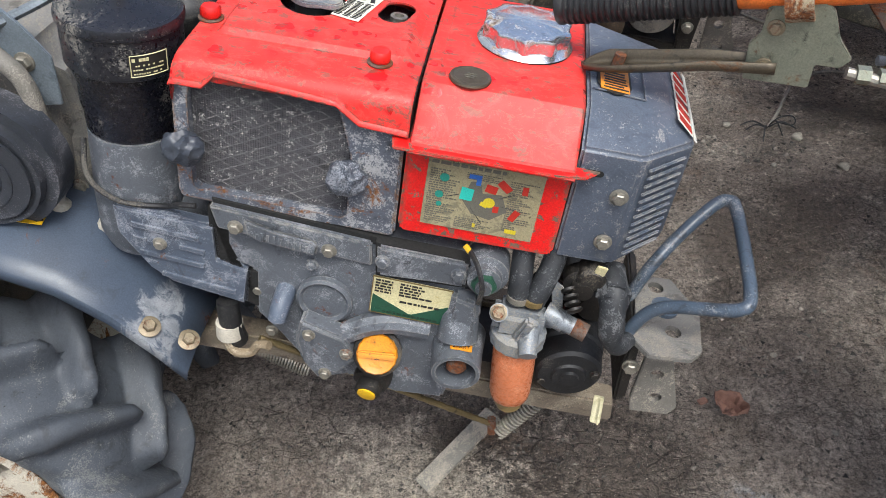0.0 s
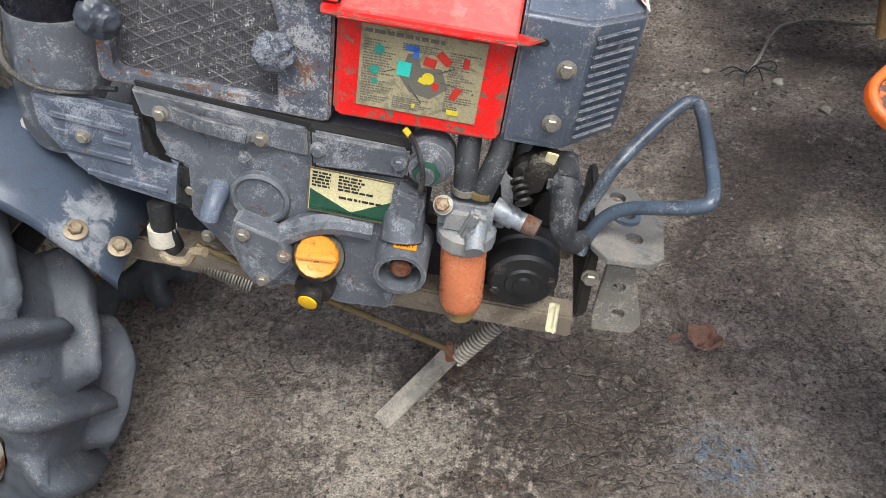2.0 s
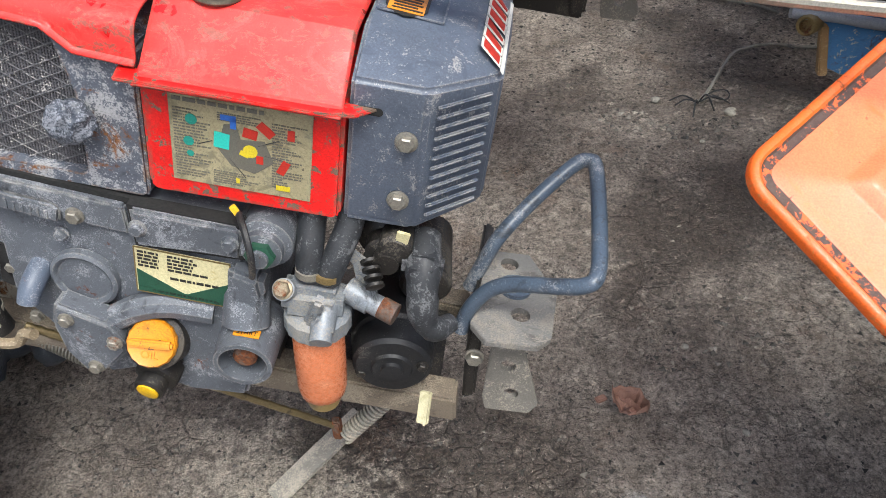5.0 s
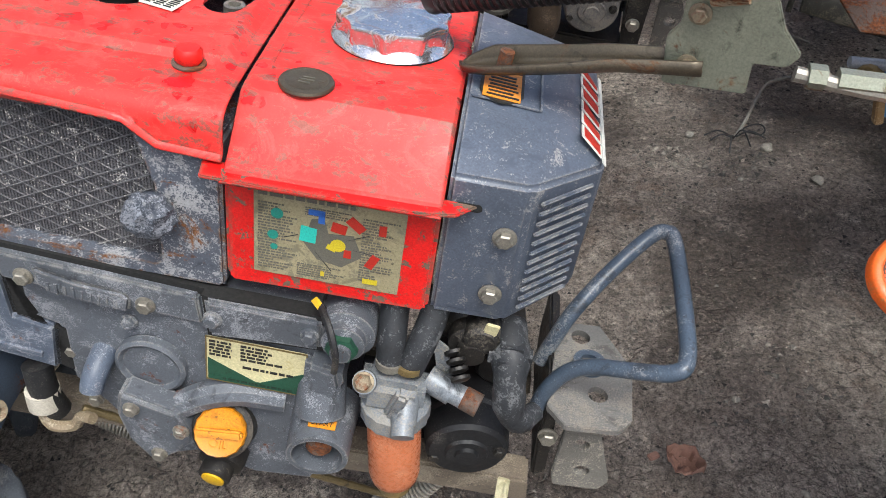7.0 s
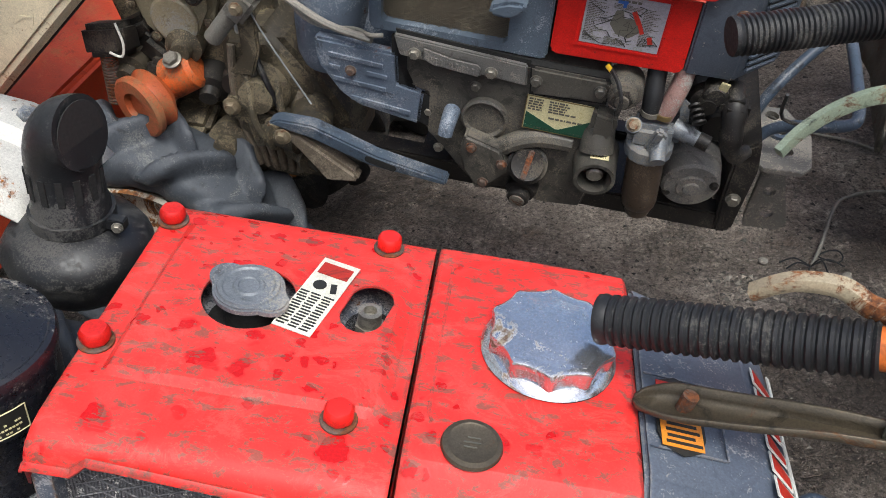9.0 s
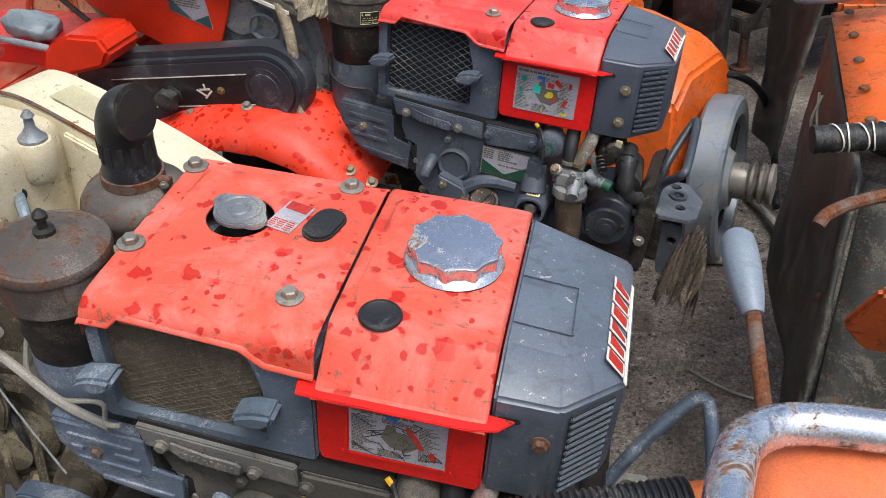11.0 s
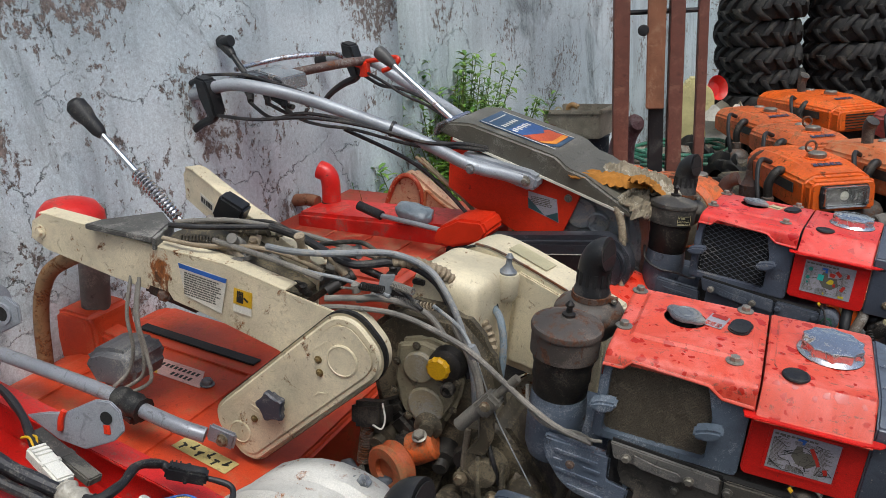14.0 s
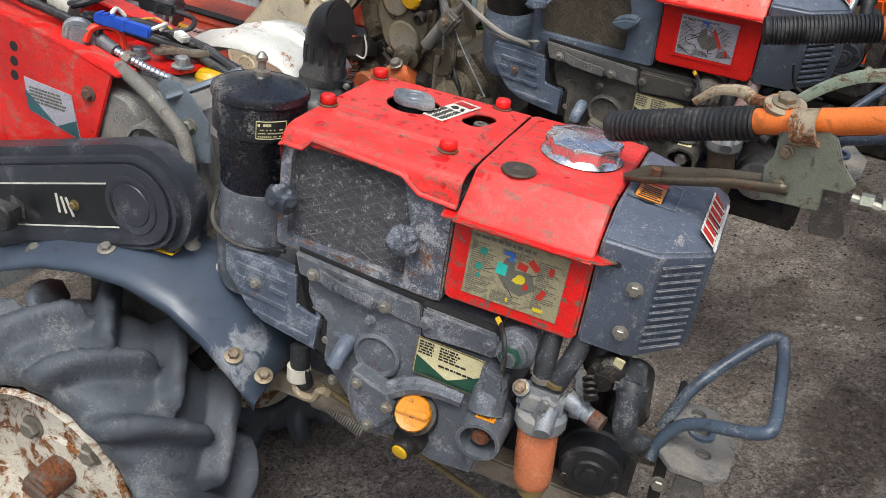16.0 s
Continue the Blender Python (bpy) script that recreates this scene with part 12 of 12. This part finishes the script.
single("gear_casting", bm, worn("casting_maroon_dusty", "6e4a4c", 0.7, dust_amt=0.4, dust="8e7a78"), Matrix(), "dusty maroon gear casting standing upright", "casting")
# yellow ribbed housing, yellow plate and a yellow machine to the right
YB = thing("yellow_housing", pose(1.70, 4.45, 0.87, 0, -26, -20) @ Matrix.Scale(0.78, 4), "yellow-brown ribbed plastic housing", "housing")
bm = B()
hull(bm, [(-0.20, 0.13, 0.10, 0.0, 0.20, 0.24), (0.05, 0.15, 0.12, 0.0, 0.22, 0.27), (0.24, 0.13, 0.10, 0.02, 0.18, 0.22)])
part("shell", bm, worn("housing_yellow_brown", "b8853c", 0.45, dust_amt=0.25, dust="8f7246", grime_amt=0.25, grime="6a4a20", seed=66), YB)
for k in range(5):
    bm = B()
    box(bm, (-0.14 + 0.07 * k, -0.146, 0.11), (0.012, 0.012, 0.18), 0.004)
    part("rib", bm, YELMACH, YB)
bm = B()
tube(bm, [(0.03, -0.16, 0.10), (0.06, -0.17, 0.12), (0.12, -0.16, 0.16)], 0.008, 8, 4)
part("latch", bm, RUSTY, YB)
bm = B()
cyl(bm, (-0.48, 0, -1.0), (0, 0, 0.02), 0.05, seg=14)
part("stand_post", bm, DARKSTEEL, YB)
bm = B()
prism(bm, [(-0.10, 0.0), (-0.02, -0.06), (0.09, -0.02), (0.12, 0.07), (0.02, 0.08)], -0.02, 0.02, 0.008)
YP = single("yellow_plate", bm, YELMACH, pose(1.47, 3.95, 0.81, 0, 0, -18), "yellow steel plate with a rating label", "plate")
bm = B()
box(bm, (1.47, 3.98, 0.39), (0.05, 0.05, 0.78), 0.006)
single("support_post", bm, DARKSTEEL, Matrix(), "dark steel support under the yellow plate", "post")
bm = B()
box(bm, (1.47 + 0.01, 3.927, 0.835), (0.09, 0.006, 0.03), 0, (0, 0, -18))
single("rating_label", bm, LABEL_S, Matrix(), "silver rating label on yellow plate", "label")
YM = thing("yellow_machine", pose(2.65, 8.0, 0, 0, 0, -10), "yellow sheet-metal machine behind the heap", "machine")
bm = B()
box(bm, (0, 0, 0.9), (0.75, 0.5, 1.5), 0.03)
part("cabinet", bm, worn("machine_bright_yellow", "dcb41c", 0.45, grime_amt=0.2, grime="8a6a14", chips=0.15), YM)
bm = B()
box(bm, (-0.39, -0.255, 0.9), (0.05, 0.03, 1.5), 0.006)
part("frame_bar", bm, BLACK, YM)
bm = B()
box(bm, (0, 0, 0.08), (0.7, 0.45, 0.16), 0.01)
part("plinth", bm, DARKSTEEL, YM)


def bar_heap():
    """Handlebars, levers and cables crowded together to the right."""
    rnd = random.Random(12)
    kinds = ((BLACKRUB, "dark greasy handlebar"), (RUSTY, "rusty brown handlebar"), (CHROMETUBE, "rusty chrome handlebar"), (HANDLE_WHITE, "pale rusty handlebar"), (DARKSTEEL, "grey-brown handlebar"))
    for k in range(14):
        mat, lab = kinds[k % 5]
        y0 = 3.9 + 0.26 * k + rnd.uniform(-0.1, 0.1)
        x0 = 1.82 + 0.16 * (y0 - 5) + rnd.uniform(0.0, 0.25)
        z0 = 0.78 + rnd.uniform(0.0, 0.16) + 0.012 * k
        H = thing("handlebar", Matrix(), lab + " of a parked tiller", "handlebar", "crowded handlebars")
        bm = B()
        e = V(x0 + rnd.uniform(0.7, 1.1), y0 + rnd.uniform(-0.3, 0.3), 0.0)
        tube(bm, [(x0 - 0.22, y0 + rnd.uniform(-0.1, 0.1), z0 - 0.08), (x0 - 0.08, y0, z0), (x0 + 0.2, y0, z0 + 0.07), (x0 + 0.5, y0 + 0.05, z0 + 0.02), (e.x - 0.1, e.y, z0 - 0.3), e], 0.017, 10, 5)
        part("tube", bm, mat, H)
        bm = B()
        p = V(x0 - 0.22, y0, z0 - 0.08)
        grip(bm, p + V(-0.10, 0.0, -0.05), p + V(0.02, 0, 0.015), 0.02, 10, 0.0015, 12)
        part("grip", bm, BLACKRUB, H)
        bm = B()
        tube(bm, [(x0 + 0.3, y0 - 0.03, z0 + 0.03), (x0 + 0.1, y0 - 0.09, z0 - 0.02), (x0 - 0.05, y0 - 0.08, z0 - 0.12), (x0 - 0.15, y0 - 0.02, z0 - 0.2)], 0.006, 7, 4)
        part("cable", bm, CABLE, H)
        bm = B()
        tube(bm, [(x0 + 0.05, y0 - 0.03, z0 + 0.0), (x0 - 0.05, y0 - 0.04, z0 - 0.05), (x0 - 0.14, y0 - 0.05, z0 - 0.1)], 0.008, 7, 3)
        part("lever", bm, RUSTY, H)


bar_heap()
for k, (x, y) in enumerate(((1.95, 4.3), (2.05, 5.2), (2.15, 6.1), (2.5, 4.9), (2.6, 5.9))):
    orange_tiller(facing(x, y, -165 + 12 * k), 0.72, "orange engine hemmed in by handlebars", ORANGE_OLD if k % 2 else ORANGE, False, "")


# ---- rags, plants ----
def rag(name, c, s, seed, material, label, group="rags on the console", category="rag"):
    """A crumpled cloth: a sheet gathered into folds, its edge uneven."""
    bm = B()
    n = 46
    rows = []
    for j in range(n + 1):
        row = []
        for i in range(n + 1):
            u, w = 2 * i / n - 1, 2 * j / n - 1
            q = max(abs(u), abs(w))
            k = q / max(1e-6, math.hypot(u, w))
            u, w = u * k, w * k
            a = math.atan2(w, u)
            rim = 1 + 0.28 * noise.noise((math.cos(a) * 1.6 + seed, math.sin(a) * 1.6, 3.0)) + 0.10 * noise.noise((math.cos(a) * 5 + seed, math.sin(a) * 5, 1.0))
            x, y = u * rim, w * rim
            wx = x + 0.22 * noise.noise((x * 1.5 + seed, y * 1.5, 7.0))
            wy = y + 0.22 * noise.noise((x * 1.5, y * 1.5 + seed, 2.0))
            fold = 1 - 2.0 * abs(noise.noise((wx * 1.3 + seed * 1.7, wy * 3.4, seed)))
            fold2 = 1 - 2.0 * abs(noise.noise((wx * 5.5, wy * 2.6 + seed, 4.0 + seed)))
            z = 0.30 + 0.55 * fold * (1 - 0.5 * q) + 0.24 * fold2 - 0.5 * q ** 3
            row.append((wx * s[0] * 0.5, wy * s[1] * 0.5, max(-0.2, z) * s[2]))
        rows.append(row)
    sheet(bm, rows)
    bmesh.ops.remove_doubles(bm, verts=bm.verts, dist=1e-6)
    return thick(single(name, bm, material, c, label, category, group, smooth=60), 0.0022, 0.0)


rag("rag", pose(0.00, 2.53, 0.945, 0, 14, -20), (0.21, 0.19, 0.06), 2, CLOTH, "crumpled grey-beige rag on the console")
rag("rag", pose(-0.085, 2.445, 0.975, 0, 12, 14), (0.23, 0.09, 0.035), 5, CLOTH_O, "ochre-stained twisted cotton rag")
rag("rag", pose(-0.02, 2.41, 0.915, 30, 18, 40), (0.12, 0.11, 0.05), 9, CLOTH, "grey-beige rag hanging over the console's edge")
rag("rag", pose(0.015, 2.44, 0.955, 14, 28, 60), (0.20, 0.07, 0.035), 14, CLOTH_O, "ochre-stained end of a cotton rag")
rag("rag", pose(-0.06, 2.52, 0.975, 0, 14, 50), (0.14, 0.12, 0.05), 21, CLOTH, "crumpled grey-beige rag on the console")
rag("plastic_bag", pose(0.665, 2.085, 0.40, 0, 12, -10), (0.07, 0.11, 0.17), 17, worn("bag_film_brown", "5d5146", 0.3, dust_amt=0.35, dust="8c8072", grime_amt=0.3, bump=0.6), "crumpled brownish plastic bag tied to the hitch", "", "plastic bag")


def plant(c, h, n, seed, label, leaf=0.055):
    T = thing("plant", pose(*c), label, "plant", "weeds along the wall")
    rnd = random.Random(seed)
    stems, leaves = B(), B()
    for k in range(n):
        a = rnd.uniform(0, 2 * math.pi)
        lean = rnd.uniform(0.03, 0.36) * h
        top = V(lean * math.cos(a), lean * math.sin(a), h * rnd.uniform(0.62, 1.0))
        mid = top * 0.5 + V(rnd.uniform(-0.03, 0.03), rnd.uniform(-0.03, 0.03), 0.08 * h)
        pts = [V(rnd.uniform(-0.05, 0.05), rnd.uniform(-0.05, 0.05), 0), mid, top]
        tube(stems, pts, 0.005, 6, 4, taper=0.0015)
        line = spline(pts, 12)
        for i in range(5, len(line)):
            for q in range(3):
                b = rnd.uniform(0, 2 * math.pi)
                d = V(math.cos(b), math.sin(b), rnd.uniform(-0.35, 0.75)).normalized()
                L = leaf * rnd.uniform(0.7, 1.35)
                s = d.cross(V(0, 0, 1)).normalized() * L * 0.17
                p = line[i]
                tip = p + d * L + V(0, 0, -0.2 * L)
                m1, m2 = p + d * L * 0.35 + V(0, 0, 0.05 * L), p + d * L * 0.7
                vs = [leaves.verts.new(x) for x in (p, m1 + s, m2 + s * 0.8, tip, m2 - s * 0.8, m1 - s)]
                leaves.faces.new((vs[0], vs[1], vs[5]))
                leaves.faces.new((vs[1], vs[2], vs[4], vs[5]))
                leaves.faces.new((vs[2], vs[3], vs[4]))
    tagged(part("stalk_growth", stems, worn("stem_green", "6a7a40", 0.6), T), kind="stuff")
    tagged(part("leaves", leaves, LEAF, T, smooth=0), "bright green narrow leaves", kind="stuff")
    return T


plant((-0.86, 3.98, 0), 1.27, 120, 3, "leafy green weed bush growing by the wall", 0.05)
plant((-0.70, 4.12, 0), 1.08, 80, 6, "leafy green weed bush growing by the wall", 0.048)
plant((-0.80, 3.55, 0), 0.85, 26, 9, "leafy green weed bush growing by the wall", 0.065)


def grass(c, n, h, seed):
    rnd = random.Random(seed)
    bm = B()
    for k in range(n):
        a = rnd.uniform(0, 6.3)
        b = V(rnd.uniform(-0.05, 0.05), rnd.uniform(-0.05, 0.05), 0)
        hh = h * rnd.uniform(0.5, 1.0)
        tip = b + V(0.3 * hh * math.cos(a), 0.3 * hh * math.sin(a), hh)
        mid = b.lerp(tip, 0.5) + V(0, 0, 0.12 * hh)
        s = V(-math.sin(a), math.cos(a), 0) * 0.006
        vs = [bm.verts.new(x) for x in (b - s, b + s, mid + s * 0.8, tip, mid - s * 0.8)]
        bm.faces.new((vs[0], vs[1], vs[2], vs[4]))
        bm.faces.new((vs[2], vs[3], vs[4]))
    single("grass_tuft", bm, LEAF, pose(*c), "tuft of long green grass by the wall", "grass", "weeds along the wall", kind="stuff", smooth=0)


grass((-0.93, 3.05, 0), 16, 0.95, 3)
grass((-0.78, 3.15, 0), 12, 0.75, 5)

# ---- small things on the ground ----
bm = B()
tube(bm, [(0.715, 1.735, 0.012), (0.755, 1.80, 0.010), (0.83, 1.94, 0.008), (0.875, 1.975, 0.008), (0.94, 1.99, 0.008), (1.04, 1.965, 0.008), (1.3, 1.95, 0.008)], 0.0042, 8, 6)
W = thing("wire", Matrix(), "grey electric wire on the ground with a frayed end", "wire")
part("sheath", bm, CABLE_GREY, W)
bm = B()
for k, (dx, dy, dz) in enumerate(((-0.05, 0.0, 0.0), (-0.02, -0.05, 0.012), (0.03, -0.03, 0.02), (0.07, 0.0, 0.006), (-0.06, 0.02, 0.004))):
    tube(bm, [(0.715, 1.735, 0.012), (0.715 + dx * 0.5, 1.735 + dy * 0.5 + 0.01, 0.016 + dz), (0.715 + dx, 1.735 + dy, 0.008)], 0.0018, 6, 4)
pts = [(0.765 + 0.025 * math.cos(a), 1.765 + 0.018 * math.sin(a), 0.012 + 0.004 * math.sin(2 * a)) for a in np.linspace(0, 6.3, 14)]
tube(bm, pts, 0.0018, 6, 2)
part("frayed_cores", bm, BLACKRUB, W)

# a longer wire behind the gangway
bm = B()
tube(bm, [(0.78, 2.33, 0.01), (0.86, 2.25, 0.008), (0.95, 2.20, 0.008), (1.0, 2.15, 0.008)], 0.0035, 8, 6)
single("wire", bm, CABLE_GREY, Matrix(), "pale wire end lying on the ground", "wire")

# dry leaf
bm = B()
n = 10
rows = []
for j in range(n + 1):
    v = j / n
    half = 0.024 * (1 + 0.35 * noise.noise((v * 7, 1, 1))) * math.sin(math.pi * min(1, v * 0.96 + 0.02)) ** 0.8
    rows.append([((v - 0.5) * 0.062, half * u + 0.004 * noise.noise((u * 3, v * 6, 2)), 0.012 + 0.012 * abs(u) ** 1.6 + 0.016 * noise.noise((u * 2.6, v * 6, 5)) + 0.006 * (v - 0.5) ** 2 * 8) for u in np.linspace(-1, 1, 9)])
sheet(bm, rows)
thick(single("dry_leaf", bm, LEAFDRY, pose(0.452, 0.90, 0.004, 0, 0, -40), "curled brown dry leaf on the ground", "leaf"), 0.0008)
bm = B()
box(bm, (0, 0, 0.004), (0.02, 0.012, 0.005), 0.002, (8, 10, 0))
single("leaf_scrap", bm, LEAFDRY, pose(0.413, 0.925, 0, 0, 0, 30), "torn brown scrap of dry leaf", "leaf")


def stone(x, y, r, seed, material, label, group="pebbles"):
    bm = B()
    bmesh.ops.create_icosphere(bm, subdivisions=2, radius=r)
    for v in bm.verts:
        v.co *= 1 + 0.35 * noise.noise(v.co / r * 1.1 + V(seed, 0, 0))
        v.co.z *= 0.6
    single("pebble", bm, material, pose(x, y, r * 0.35, 0, 0, seed * 50), label, "pebble", group)


for i, (x, y, r) in enumerate(((0.78, 1.705, 0.013), (0.852, 1.584, 0.014), (0.626, 1.767, 0.011), (0.70, 1.60, 0.007), (0.79, 1.72, 0.006), (0.56, 1.03, 0.006), (0.62, 0.86, 0.006), (0.17, 0.665, 0.008))):
    stone(x, y, r, i + 1, STONE, "small pale grey pebble on the dirt")


def crumbs(name, cx, cy, spread, n, lo, hi, seed, material, label, flat=0.6):
    """Loose grit: many small angular lumps joined in one mesh."""
    rnd = random.Random(seed)
    verts, faces = [], []
    base = [(1, 0, 0), (-0.5, 0.87, 0), (-0.5, -0.87, 0), (0.1, 0.1, 0.9), (0, 0, -0.4)]
    for k in range(n):
        r = lo + (hi - lo) * rnd.random() ** 3
        a, q = rnd.uniform(0, 6.283), math.sqrt(rnd.random())
        x, y = cx + spread[0] * q * math.cos(a), cy + spread[1] * q * math.sin(a)
        t = rnd.uniform(0, 6.283)
        st = rnd.uniform(0.7, 1.5)
        i0 = len(verts)
        z = ground_h(x, y) - 0.001
        for px, py, pz in base:
            px *= st
            verts.append((x + r * (px * math.cos(t) - py * math.sin(t)) * rnd.uniform(0.8, 1.2), y + r * (px * math.sin(t) + py * math.cos(t)) * rnd.uniform(0.8, 1.2), z + r * pz * flat))
        faces += [(i0, i0 + 1, i0 + 3), (i0 + 1, i0 + 2, i0 + 3), (i0 + 2, i0, i0 + 3), (i0 + 1, i0, i0 + 4), (i0 + 2, i0 + 1, i0 + 4), (i0, i0 + 2, i0 + 4)]
    me = bpy.data.meshes.new(name)
    me.from_pydata(verts, [], faces)
    me.materials.append(material)
    return tagged(new(name, me), label, "gravel", kind="stuff")


def grit_material(name, a, b):
    k = Nodes(name)
    inf = k.n.new("ShaderNodeNewGeometry").outputs["Random Per Island"]
    return k.done(k.mix(inf, rgb(a), rgb(b)), 0.85)


GRIT = grit_material("grit_mixed", "3e3b37", "9a9286")
GRIT_DK = grit_material("grit_oily", "262422", "6d675f")
crumbs("gravel", 0.5, 1.1, (1.1, 1.3), 9000, 0.0012, 0.006, 1, GRIT_DK, "fine dark grit trodden into the dirt")
crumbs("gravel", 0.6, 1.2, (0.9, 1.1), 1700, 0.001, 0.005, 2, GRIT, "scattered pale grit and chips")
crumbs("gravel", 0.62, 1.05, (0.14, 0.10), 160, 0.002, 0.008, 3, GRIT, "crumbled pale mortar")
crumbs("gravel", 0.55, 1.69, (0.06, 0.05), 90, 0.003, 0.009, 4, GRIT, "small heap of pale crumbs")
crumbs("gravel", 0.70, 1.66, (0.10, 0.05), 90, 0.002, 0.009, 5, GRIT_DK, "dark crumbs by the wire")
crumbs("gravel", 0.75, 2.6, (0.6, 0.8), 1500, 0.002, 0.008, 6, GRIT_DK, "dark grit along the gangway")
crumbs("gravel", 0.0, 0.55, (0.6, 0.4), 2500, 0.001, 0.0045, 7, GRIT_DK, "fine dark grit beside the tiller")

# flat bar, pale clip, broken spring end under the first engine
bm = B()
box(bm, (0, 0, 0), (0.17, 0.034, 0.008), 0.0015)
single("flat_bar", bm, BRACKET, pose(-0.01, 0.81, 0.03, 0, -14, 44), "flat steel bar lying slantwise, dusty", "bar")
bm = B()
box(bm, (0, 0, 0), (0.012, 0.034, 0.006), 0.001)
box(bm, (0.004, 0, 0.004), (0.003, 0.034, 0.006), 0.0008)
single("plastic_clip", bm, BONE, pose(0.182, 0.636, 0.372, 55, 0, -18), "pale plastic clip hanging below the starter", "clip")
